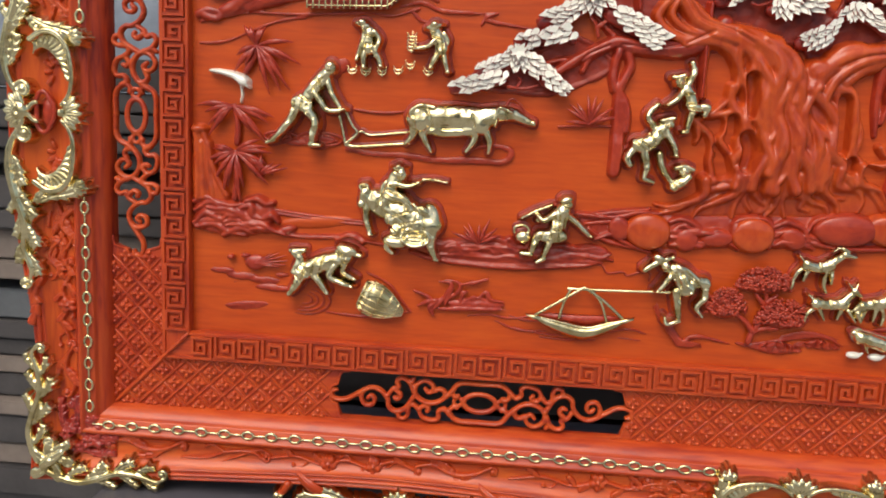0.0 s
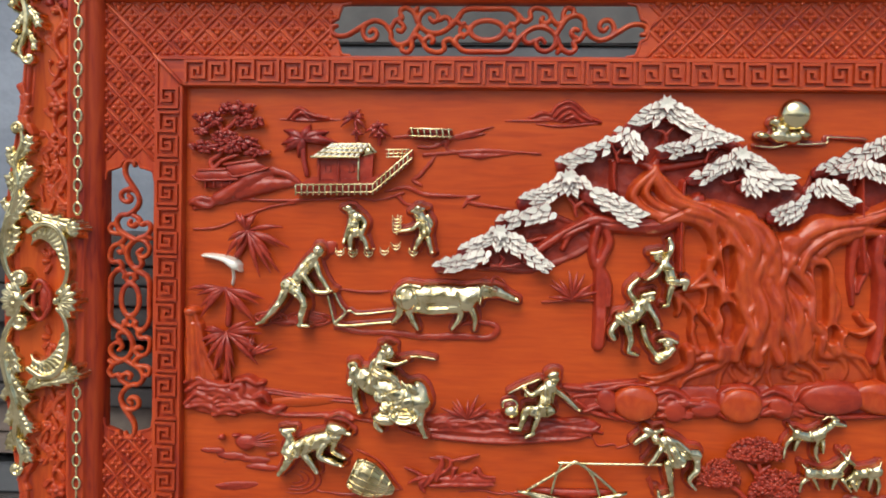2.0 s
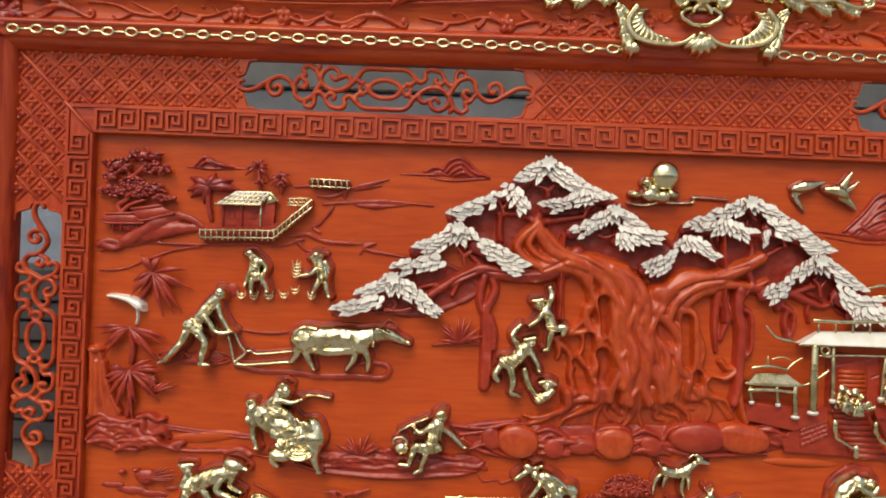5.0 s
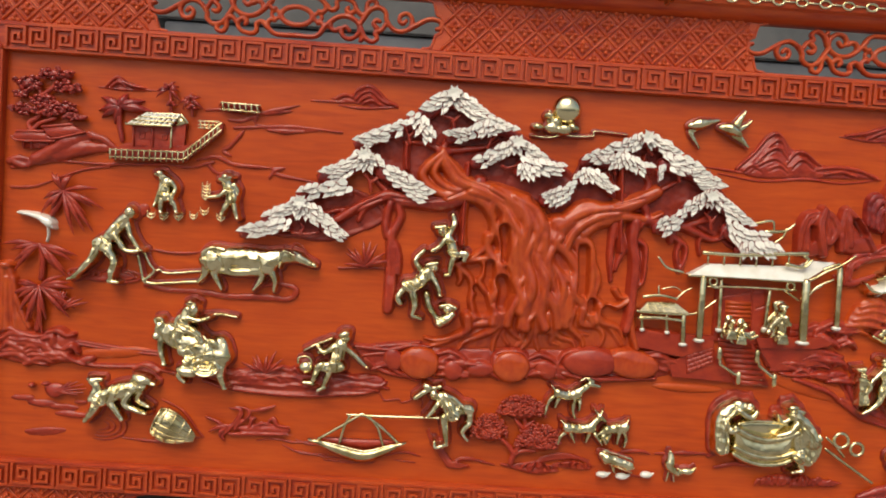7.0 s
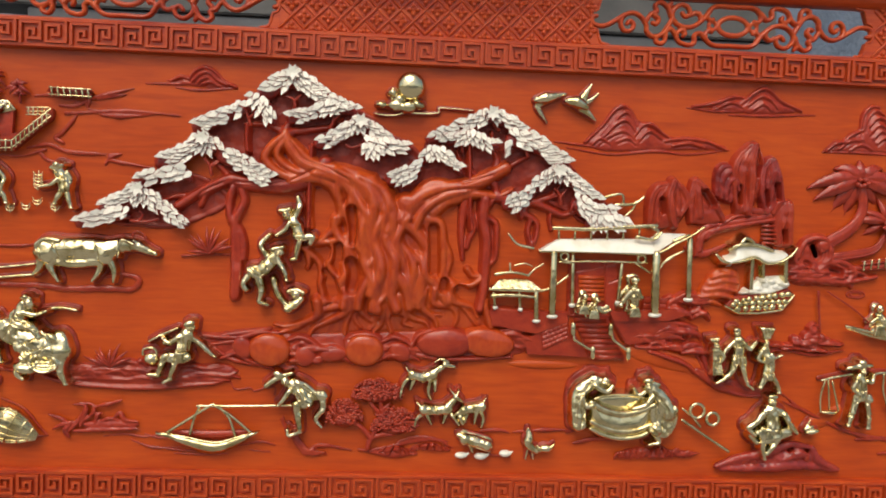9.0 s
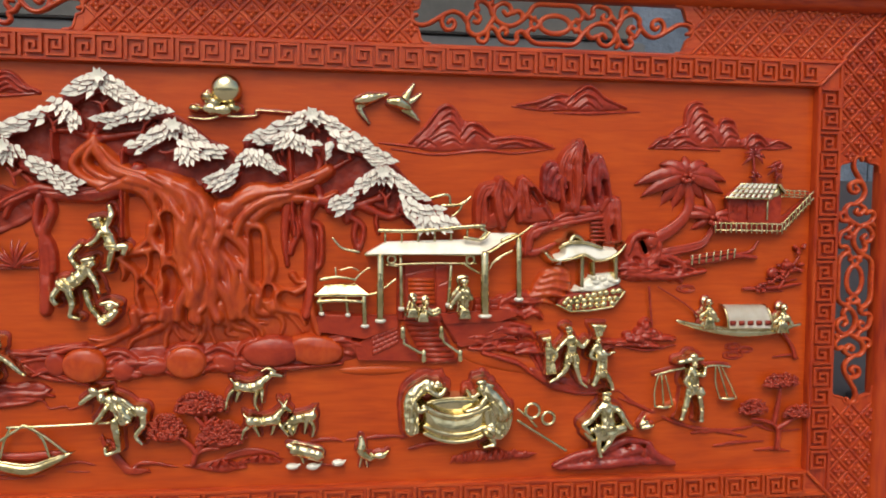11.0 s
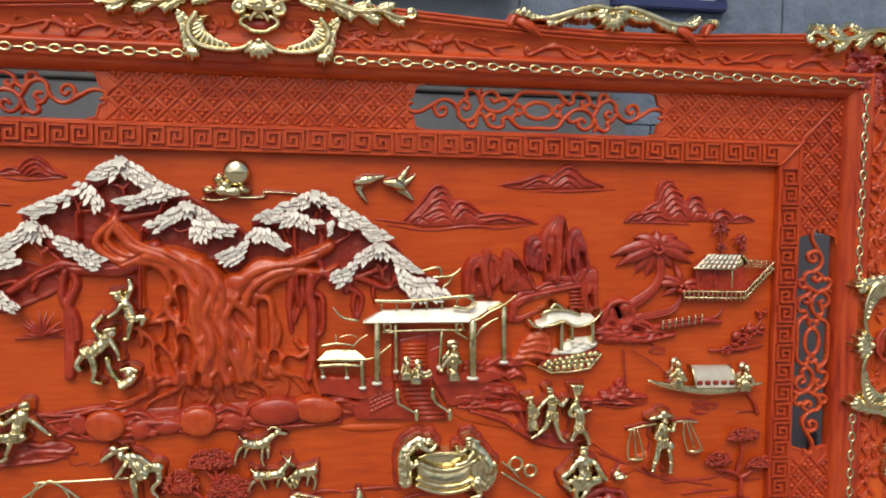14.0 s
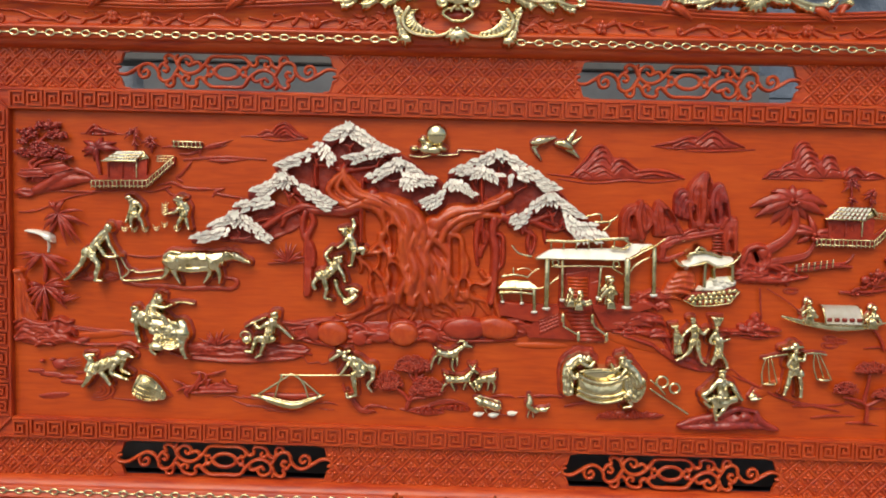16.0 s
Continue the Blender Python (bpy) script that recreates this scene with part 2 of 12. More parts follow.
def tube(bm, pts, r0, r1=None, seg=8, flat=1.0, mid=None, closed=False):
    """A round stroke through 3D points, its radius going from r0 (over mid) to r1, with rounded ends."""
    r1 = r0 if r1 is None else r1
    p = [Vector(q) for q in pts]
    count = len(p)
    rings = []

    def radius(t):
        if mid is None:
            return r0 + (r1 - r0) * t
        return r0 + (mid - r0) * 2 * t if t < 0.5 else mid + (r1 - mid) * (2 * t - 1)

    for i in range(count):
        if closed:
            d = p[(i + 1) % count] - p[i - 1]
        else:
            d = p[min(i + 1, count - 1)] - p[max(i - 1, 0)]
        if d.length < 1e-9:
            d = Vector((1, 0, 0))
        d.normalize()
        w = Vector((0, 1, 0)) - d * d.y
        w = w.normalized() if w.length > 0.2 else Vector((0, 0, 1))
        n = d.cross(w).normalized()
        r = radius(i / max(count - 1, 1))
        if i == 0 and not closed:
            rings.append(ring(bm, p[i] - d * r * 0.75, n, w, r * 0.6, r * 0.6 * flat, seg))
        rings.append(ring(bm, p[i], n, w, r, r * flat, seg))
        if i == count - 1 and not closed:
            rings.append(ring(bm, p[i] + d * r * 0.75, n, w, r * 0.6, r * 0.6 * flat, seg))
    pairs = list(zip(rings, rings[1:]))
    if closed:
        pairs.append((rings[-1], rings[0]))
    for a, b in pairs:
        for k in range(seg):
            bm.faces.new((a[k], a[(k + 1) % seg], b[(k + 1) % seg], b[k]))
    if not closed:
        bm.faces.new(rings[0][::-1])
        bm.faces.new(rings[-1])


def stroke(bm, pts, r0, r1=None, y=0.006, seg=16, flat=1.0, mid=None, steps=4):
    """A tube through (x, z) or (x, z, y) points of the panel."""
    tube(bm, smooth_line([(q[0], q[2] if len(q) > 2 else y, q[1]) for q in pts], steps), r0, r1, seg, flat, mid)


def blob(bm, at, rx, rz=None, ry=None, y=0.006, turn=0.0, rough=0.0, detail=2):
    """An ellipsoid at (x, z) of the panel, turned in its plane, with an uneven skin if rough."""
    rz = rx if rz is None else rz
    ry = min(rx, rz) if ry is None else ry
    m = Matrix.Translation((at[0], at[2] if len(at) > 2 else y, at[1])) @ Matrix.Rotation(radians(-turn), 4, "Y") @ Matrix.Diagonal((rx, ry, rz, 1))
    made = bmesh.ops.create_icosphere(bm, subdivisions=detail, radius=1, matrix=m)["verts"]
    if rough:
        for v in made:
            v.co += noise.noise_vector(v.co * 60) * rough
    return made


def box(bm, x0, x1, y0, y1, z0, z1, bevel=0.0):
    v = [bm.verts.new((x, y, z)) for x in (x0, x1) for y in (y0, y1) for z in (z0, z1)]
    f = [bm.faces.new([v[i] for i in q]) for q in ((0, 1, 3, 2), (4, 6, 7, 5), (0, 4, 5, 1), (2, 3, 7, 6), (0, 2, 6, 4), (1, 5, 7, 3))]
    if bevel:
        bmesh.ops.bevel(bm, geom=list({e for g in f for e in g.edges}), offset=bevel, segments=2, affect="EDGES")


def prism(bm, outline, y0, y1, chamfer=0.0):
    """A flat plate with the (x, z) outline, from y0 (front) back to y1, its front edge chamfered."""
    c = sum((Vector(q) for q in outline), Vector((0, 0))) / len(outline)
    front = []
    for q in outline:
        d = Vector(q) - c
        k = max(0.2, 1 - chamfer / max(d.length, 1e-6))
        front.append(bm.verts.new((c.x + d.x * k, y0, c.y + d.y * k)))
    rim = [bm.verts.new((q[0], y0 + chamfer * 0.8, q[1])) for q in outline] if chamfer else front
    back = [bm.verts.new((q[0], y1, q[1])) for q in outline]
    bm.faces.new(front)
    bm.faces.new(back[::-1])
    count = len(outline)
    for a, b in ((front, rim), (rim, back)) if chamfer else ((front, back),):
        for k in range(count):
            bm.faces.new((a[k], b[k], b[(k + 1) % count], a[(k + 1) % count]))


def on(m, bm):
    bmesh.ops.transform(bm, matrix=m, verts=bm.verts)
    return bm


def soft_noise(x, z, size, seed):
    """Smooth noise, about -1 to 1, on arrays; size is the width of a bump."""
    table = np.random.RandomState(seed).uniform(-1, 1, (64, 64))
    u, v = x / size, z / size
    i, j = np.floor(u).astype(int), np.floor(v).astype(int)
    a, b = u - i, v - j
    a, b = a * a * (3 - 2 * a), b * b * (3 - 2 * b)
    low = table[i % 64, j % 64] * (1 - a) + table[(i + 1) % 64, j % 64] * a
    high = table[i % 64, (j + 1) % 64] * (1 - a) + table[(i + 1) % 64, (j + 1) % 64] * a
    return low * (1 - b) + high * b


def blurred(h, rounds):
    for _ in range(rounds):
        p = np.pad(h, 1, mode="edge")
        h = (4 * p[1:-1, 1:-1] + 2 * (p[:-2, 1:-1] + p[2:, 1:-1] + p[1:-1, :-2] + p[1:-1, 2:]) + p[:-2, :-2] + p[:-2, 2:] + p[2:, :-2] + p[2:, 2:]) / 16
    return h


class Relief:
    """A carving cut out of the board: a skin of heights over the board, worked with ropes, domes, slabs and cuts."""

    LOW = -0.004

    def __init__(self, x0, x1, z0, z1, cell=0.0012, draft=3.0):
        self.cell, self.draft = cell, draft
        self.x = np.arange(x0, x1 + cell, cell)
        self.z = np.arange(z0, z1 + cell, cell)
        self.h = np.full((len(self.z), len(self.x)), self.LOW)

    def view(self, x0, x1, z0, z1):
        i = slice(max(int((x0 - self.x[0]) / self.cell), 0), max(int((x1 - self.x[0]) / self.cell) + 2, 0))
        j = slice(max(int((z0 - self.z[0]) / self.cell), 0), max(int((z1 - self.z[0]) / self.cell) + 2, 0))
        gx, gz = np.meshgrid(self.x[i], self.z[j])
        return (j, i), gx, gz

    def merge(self, at, new_h, k):
        old = self.h[at]
        if k:
            w = np.clip(0.5 + 0.5 * (new_h - old) / k, 0, 1)
            new_h = old * (1 - w) + new_h * w + k * w * (1 - w)
            self.h[at] = new_h
        else:
            self.h[at] = np.maximum(old, new_h)

    def along(self, pts, r0, r1, mid, steps):
        """Distance to a line, its radius and lift there, within a window round it."""
        line = [tuple(q) + (0.0,) if len(q) == 2 else tuple(q) for q in pts]
        line = np.array(smooth_line(line, steps))
        r1 = r0 if r1 is None else r1
        t = np.linspace(0, 1, len(line))
        rad = np.interp(t, [0, 1], [r0, r1]) if mid is None else np.interp(t, [0, 0.5, 1], [r0, mid, r1])
        pad = rad.max() + 0.006
        at, gx, gz = self.view(line[:, 0].min() - pad, line[:, 0].max() + pad, line[:, 1].min() - pad, line[:, 1].max() + pad)
        for a, b, ra, rb in zip(line, line[1:], rad, rad[1:]):
            d = b - a
            s = np.clip(((gx - a[0]) * d[0] + (gz - a[1]) * d[1]) / max(d[0] ** 2 + d[1] ** 2, 1e-12), 0, 1)
            yield at, np.hypot(gx - a[0] - s * d[0], gz - a[1] - s * d[1]), ra + s * (rb - ra), a[2] + s * d[2]

    def rope(self, pts, r0, r1=None, mid=None, base=0.006, high=1.0, k=0.0, steps=5):
        """A rounded strand through (x, z) or (x, z, lift) points."""
        best = None
        for at, d, r, lift in self.along(pts, r0, r1, mid, steps):
            u = np.minimum(d / r, 1.0)
            f = np.maximum(base + lift + high * r * np.sqrt(1 - u * u) - np.maximum(d - r, 0) * self.draft, self.LOW)
            best = f if best is None else np.maximum(best, f)
        if best is not None and best.size:
            self.merge(at, best, k)
        return self

    def dome(self, at, rx, rz=None, high=0.008, base=0.006, turn=0.0, k=0.0, flat=0.5):
        """A rounded boss; a small flat gives a plateau with round shoulders."""
        rz = rx if rz is None else rz
        big = max(rx, rz) + 0.006
        win, gx, gz = self.view(at[0] - big, at[0] + big, at[1] - big, at[1] + big)
        c, s = math.cos(radians(turn)), math.sin(radians(turn))
        dx, dz = gx - at[0], gz - at[1]
        u = np.hypot((dx * c + dz * s) / rx, (dz * c - dx * s) / rz)
        f = base + high * np.maximum(1 - u * u, 0) ** flat - np.maximum(u - 1, 0) * min(rx, rz) * self.draft
        if f.size:
            self.merge(win, np.maximum(f, self.LOW), k)
        return self

    def slab(self, outline, base=0.006, high=0.003, edge=0.004, k=0.0, slope=(0.0, 0.0), bow=1):
        """A plate with rounded shoulders; slope tilts its face along x and z."""
        pts = smooth_line([*outline, outline[0]], bow) if bow > 1 else [*outline, outline[0]]
        p = np.array([(q[0], q[1]) for q in pts])
        win, gx, gz = self.view(p[:, 0].min() - 0.006, p[:, 0].max() + 0.006, p[:, 1].min() - 0.006, p[:, 1].max() + 0.006)
        inside = np.zeros(gx.shape, bool)
        dist = np.full(gx.shape, 9.0)
        for a, b in zip(p, p[1:]):
            d = b - a
            if abs(d[0]) + abs(d[1]) < 1e-9:
                continue
            s = np.clip(((gx - a[0]) * d[0] + (gz - a[1]) * d[1]) / (d @ d), 0, 1)
            dist = np.minimum(dist, np.hypot(gx - a[0] - s * d[0], gz - a[1] - s * d[1]))
            if abs(d[1]) > 1e-12:
                inside ^= ((a[1] > gz) != (b[1] > gz)) & (gx < a[0] + (gz - a[1]) * d[0] / d[1])
        mid = p.mean(0)
        u = 1 - np.minimum(dist / edge, 1)
        f = np.where(inside, base + high * np.sqrt(1 - u * u), base - dist * self.draft) + (gx - mid[0]) * slope[0] + (gz - mid[1]) * slope[1]
        if f.size:
            self.merge(win, np.maximum(f, self.LOW), k)
        return self

    def groove(self, pts, r0, r1=None, deep=0.002, mid=None, steps=5):
        """A soft cut along a line."""
        cut = None
        for at, d, r, lift in self.along(pts, r0, r1, mid, steps):
            f = np.maximum(1 - (d / r) ** 2, 0)
            cut = f if cut is None else np.maximum(cut, f)
        if cut is not None and cut.size:
            self.h[at] -= np.where(self.h[at] > 0, deep * cut, 0)
        return self

    def hole(self, pts, r0, r1=None, mid=None, floor=-0.004, wall=2.2, steps=5):
        """A deep pocket along a line, down to the floor height."""
        best = None
        for at, d, r, lift in self.along(pts, r0, r1, mid, steps):
            f = floor + np.maximum(d - r * 0.55, 0) * wall + np.maximum(d - r, 0) * 9
            best = f if best is None else np.minimum(best, f)
        if best is not None and best.size:
            self.h[at] = np.minimum(self.h[at], np.maximum(best, self.LOW))
        return self

    def roughen(self, amount, size, seed, stretch=1.0):
        gx, gz = np.meshgrid(self.x, self.z)
        grain = soft_noise(gx + 5, (gz + 5) * stretch, size, seed)
        self.h += np.where(self.h > 0.001, amount * grain * np.clip(self.h / 0.008, 0, 1), 0)
        return self

    def soften(self, rounds=1):
        self.h = blurred(self.h, rounds)
        return self

    def back(self, out=0.0035, high=0.0036, lift=0.002):
        """The block of wood that is left standing round a figure."""
        solid = (self.h > 0.006).astype(float)
        for n in range(max(1, round(out / self.cell))):
            p = np.pad(solid, 1)
            near = np.maximum.reduce([p[1:-1, 1:-1], p[:-2, 1:-1], p[2:, 1:-1], p[1:-1, :-2], p[1:-1, 2:]])
            solid = np.maximum(near, np.maximum.reduce([p[:-2, :-2], p[2:, 2:], p[:-2, 2:], p[2:, :-2]])) if n % 2 else near
        shift = round(lift / self.cell)
        if shift:
            solid[shift:] = np.maximum(solid[shift:], solid[:-shift])
        self.h = np.maximum(self.h, blurred(self.LOW + (high - self.LOW) * solid, 2))
        return self

    def mesh(self, name):
        h = self.h
        proud = h > -0.0008
        quads = proud[:-1, :-1] | proud[1:, :-1] | proud[:-1, 1:] | proud[1:, 1:]
        j, i = np.nonzero(quads)
        w = h.shape[1]
        corners = np.stack((j * w + i, j * w + i + 1, (j + 1) * w + i + 1, (j + 1) * w + i), 1)
        used, faces = np.unique(corners, return_inverse=True)
        faces = faces.reshape(-1, 4)
        gx, gz = np.meshgrid(self.x, self.z)
        co = np.stack((gx.ravel()[used], BOARD - h.ravel()[used], gz.ravel()[used]), 1)
        me = bpy.data.meshes.new(name)
        me.from_pydata(co.tolist(), [], faces.tolist())
        me.shade_smooth()
        return me

    def part(self, name, material, parent=None, label=""):
        me = self.mesh(name)
        me.materials.append(material)
        return piece(name, me, parent, None, label)

    def thing(self, name, material, label, category, group=""):
        return tagged(self.part(name, material), label, category, group)


def patch(points, cell=0.0012):
    xs, zs = [q[0] for q in points], [q[1] for q in points]
    return Relief(min(xs) - 0.016, max(xs) + 0.016, min(zs) - 0.016, max(zs) + 0.016, cell)


# ---------------------------------------------------------------- yard
ground_mat = plain("ground_concrete", (0.22, 0.215, 0.205), (0.36, 0.35, 0.335), 5.0, 0.85)
unseen_wall_mat = plain("unseen_wall_grey", (0.28, 0.28, 0.27), (0.46, 0.46, 0.44), 3.0, 0.9, 0.5, 0.004)
wall_mat = plain("grey_plaster", (0.14, 0.165, 0.195), (0.34, 0.385, 0.435), 3.0, 0.9, 0.8, 0.006)
dark_mat = plain("dark_boards", (0.030, 0.027, 0.026), (0.075, 0.068, 0.065), 8.0, 0.75)
pale_board_mat = plain("pale_boards", (0.11, 0.088, 0.072), (0.23, 0.185, 0.15), 9.0, 0.8)
grey_board_mat = plain("grey_boards", (0.060, 0.066, 0.070), (0.145, 0.155, 0.16), 7.0, 0.7)
slate_mat = plain("slate_panel", (0.055, 0.052, 0.06), (0.085, 0.08, 0.09), 4.0, 0.55, 0.1)
block_mat = plain("concrete_blocks", (0.072, 0.098, 0.135), (0.195, 0.245, 0.31), 11.0, 0.9, 0.9, 0.005)
worn_board_mat = plain("worn_boards", (0.06, 0.064, 0.062), (0.15, 0.147, 0.135), 7.0, 0.8)

bm = bmesh.new()
box(bm, -40, 40, -40, 40, -0.2, 0.0)
tagged(part("ground", bm, ground_mat, smooth=False), "worn grey concrete yard floor", "ground", kind="structure")
bm = bmesh.new()
box(bm, -4.5, 4.5, 0.85, 1.05, 0, 3.4)
tagged(part("wall_north", bm, wall_mat, smooth=False), "stained blue-grey plaster wall behind the frame", "wall", kind="structure")
# unseen wall, added to darken what the gold reflects from the front
bm = bmesh.new()
box(bm, -18, 18, -16.2, -16.0, 0, 3.2)
tagged(part("unseen_wall_south", bm, unseen_wall_mat, smooth=False), "plain unseen wall added across the yard to shape reflections in the gold", "wall", kind="structure")

# low bench that carries the frame
bench = thing("work_bench", "low dark painted work bench under the frame", "bench", (0, 0.1, 0))
bm = bmesh.new()
box(bm, -1.08, 1.12, -0.10, 0.42, 0.62, 0.681, 0.006)
part("bench_top", bm, slate_mat, bench, "", False)
for x in (-1.0, 1.0):
    for y in (-0.02, 0.32):
        bm = bmesh.new()
        box(bm, x - 0.04, x + 0.04, y - 0.04, y + 0.04, 0.0, 0.62, 0.004)
        part("leg", bm, slate_mat, bench, "", False)

# stacked boards behind the frame
stack_rnd = random.Random(21)
for x0, x1, y0, y1, top, label in ((-2.6, -1.05, 0.30, 0.62, 1.36, "stack of old dark boards leaning out beside the frame"), (-1.03, 0.95, 0.46, 0.80, 1.30, "stack of dark boards behind the frame")):
    stack = thing("board_stack", label, "boards", ((x0 + x1) / 2, (y0 + y1) / 2, 0.0), "stacks of boards")
    z = 0.0
    while z < top:
        thick = stack_rnd.choice((0.028, 0.035, 0.045, 0.06))
        bm = bmesh.new()
        box(bm, x0 + stack_rnd.uniform(-0.05, 0.05), x1 + stack_rnd.uniform(-0.02, 0.02), y0 + stack_rnd.uniform(0, 0.05), y1, z, z + thick, 0.003)
        pick = stack_rnd.random()
        tone = dark_mat if x0 > -1.5 or pick < 0.62 else (grey_board_mat if pick < 0.85 else pale_board_mat)
        part("plank", bm, tone, stack, "", False)
        z += thick + 0.004
        if stack_rnd.random() < 0.3:
            for u in (0.2, 0.8):
                bm = bmesh.new()
                box(bm, x0 + (x1 - x0) * u, x0 + (x1 - x0) * u + 0.05, y0 + 0.05, y1, z - 0.004, z + 0.022)
                part("spacer", bm, dark_mat, stack, "", False)
            z += 0.022
# blue-grey blocks that the right part of the wall is laid of
pier = thing("block_wall", "blue-grey painted concrete blocks in the yard wall", "wall", (2.0, 0.85, 0.0), kind="structure")
pier_rnd = random.Random(4)
for row in range(17):
    x = 0.64 - 0.195 * (row % 2)
    while x < 3.9:
        bm = bmesh.new()
        lift = pier_rnd.uniform(0, 0.004)
        box(bm, max(x, 0.64) + 0.002, x + 0.388, 0.832 + lift * 0.4, 0.85, row * 0.195, row * 0.195 + 0.192, 0.002)
        part("block", bm, block_mat, pier, "", False)
        x += 0.39
# grey door slab leaning on the right
bm = bmesh.new()
box(bm, 1.02, 2.3, 0.44, 0.48, 0.0, 1.46, 0.003)
tagged(part("slate_panel", bm, slate_mat, smooth=False), "smooth dark grey panel leaning on the wall", "panel")
bm = bmesh.new()
box(bm, 1.30, 2.6, 0.40, 0.43, 0.0, 0.98, 0.003)
tagged(part("slate_panel", bm, slate_mat, smooth=False), "low dark grey panel in front of another", "panel")
# framed notice on the wall, its words out of sight
sign = thing("wall_notice", "blue-bordered printed notice board fixed to the wall", "sign", (0.85, 0.84, 2.05))
notice_blue = plain("notice_blue", (0.012, 0.02, 0.075), (0.025, 0.035, 0.12), 12.0, 0.4, 0.05)
notice_white = plain("notice_white", (0.55, 0.58, 0.62), (0.68, 0.7, 0.72), 12.0, 0.5, 0.05)
notice_orange = plain("notice_orange", (0.5, 0.12, 0.03), (0.6, 0.2, 0.05), 12.0, 0.5, 0.05)
NX0, NX1, NZ0, NZ1 = 0.90, 1.235, 2.075, 2.50
for x0, x1, z0, z1 in ((NX0, NX1, NZ0, NZ0 + 0.03), (NX0, NX1, NZ1 - 0.03, NZ1), (NX0, NX0 + 0.03, NZ0 + 0.03, NZ1 - 0.03), (NX1 - 0.03, NX1, NZ0 + 0.03, NZ1 - 0.03)):
    bm = bmesh.new()
    box(bm, x0, x1, 0.80, 0.85, z0, z1, 0.004)
    part("border", bm, notice_blue, sign, "", False)
bm = bmesh.new()
box(bm, NX0 + 0.03, NX1 - 0.03, 0.82, 0.85, NZ0 + 0.03, NZ1 - 0.03)
part("sheet", bm, notice_white, sign, "pale printed sheet", False)
bm = bmesh.new()
box(bm, NX0 + 0.06, NX0 + 0.13, 0.816, 0.82, NZ0 + 0.05, NZ0 + 0.12)
part("printed_block", bm, notice_orange, sign, "orange printed block", False)
for k in range(3):
    bm = bmesh.new()
    box(bm, NX0 + 0.15, NX1 - 0.06, 0.816, 0.82, NZ0 + 0.06 + 0.04 * k, NZ0 + 0.07 + 0.04 * k)
    part("printed_bar", bm, notice_blue, sign, "line of small print", False)
# ledge and steel sheet on the wall
bm = bmesh.new()
box(bm, 0.02, 0.62, 0.70, 0.85, 2.115, 2.14, 0.003)
tagged(part("wall_shelf", bm, dark_mat, smooth=False), "thin dark shelf along the plaster wall", "shelf")
tin = plain("blue_tin", (0.22, 0.30, 0.42), (0.36, 0.44, 0.55), 3.0, 0.45, 0.1)
bm = bmesh.new()
box(bm, -2.95, 0.0, 0.832, 0.848, 1.975, 3.0)
tin_sheet = tagged(part("tin_sheet", bm, tin, smooth=False), "ribbed pale blue tin sheet on the wall", "sheet metal")
for k in range(53):
    x = -2.9 + k * 0.055
    bm = bmesh.new()
    tube(bm, [(x, 0.835, 1.975), (x, 0.835, 3.0)], 0.012, seg=6)
    part("rib", bm, tin, tin_sheet, "", False)

# weathered planks leaning along the wall behind the fretwork
z = 1.30
lean_rnd = random.Random(8)
planks = thing("plank_row", "row of weathered grey planks standing on a board stack", "boards", (-0.2, 0.7, 1.30))
while z < 1.94:
    tall = lean_rnd.uniform(0.07, 0.17)
    bm = bmesh.new()
    box(bm, -1.0 + lean_rnd.uniform(-0.04, 0.1), 0.95 + lean_rnd.uniform(-0.3, 0.04), 0.66 + lean_rnd.uniform(0, 0.03), 0.80, z, min(z + tall, 1.97), 0.004)
    part("plank", bm, lean_rnd.choice((grey_board_mat, grey_board_mat, worn_board_mat)), planks, "", False)
    z += tall + 0.003

# ---------------------------------------------------------------- the frame
frame_thing = thing("picture_frame", "large carved red-stained wooden picture frame with gilded ornaments", "picture frame", (0, 0, 0.70))
HX, HZ = 1.066, 0.456       # half size at the lattice band's outer edge
KX, KZ = 0.940, 0.3295      # half size of the carved board in sight

bm = bmesh.new()
box(bm, -KX - 0.02, KX + 0.02, BOARD, BOARD + 0.014, MID - KZ - 0.02, MID + KZ + 0.02)
part("board", bm, board_wood, frame_thing, "smooth orange-stained backing board with horizontal grain", False)


def swept_side(profile, half_long, half_wide, turn, wave=None, steps=96):
    """One mitred side of a rectangular moulding. profile: (outwards, depth) pairs from the inner edge."""
    bm = bmesh.new()
    cols = []
    for i in range(steps + 1):
        s = 2 * i / steps - 1
        cols.append([])
        for u, y in profile:
            extra = wave(s, u) if wave else 0.0
            flare = wave(1.0, u) * s ** 12 if wave else 0.0
            cols[-1].append(bm.verts.new((s * (half_long + u + flare), y, half_wide + u + extra)))
    for a, b in zip(cols, cols[1:]):
        for k in range(len(profile) - 1):
            bm.faces.new((a[k], b[k], b[k + 1], a[k + 1]))
    return on(Matrix.Translation((0, 0, MID)) @ Matrix.Rotation(radians(turn), 4, "Y"), bm)


SIDES = (("top", 0, HX, HZ), ("bottom", 180, HX, HZ), ("left", -90, HZ, HX), ("right", 90, HZ, HX))
COVE = [(0.0, 0.03), (0.0, 0.012), (0.003, 0.004), (0.008, -0.004), (0.014, -0.010), (0.0185, -0.0125), (0.019, -0.016), (0.0215, -0.018),
        (0.036, -0.018), (0.0375, -0.020), (0.040, -0.0225), (0.043, -0.0225), (0.046, -0.019), (0.048, -0.014), (0.052, -0.011)]
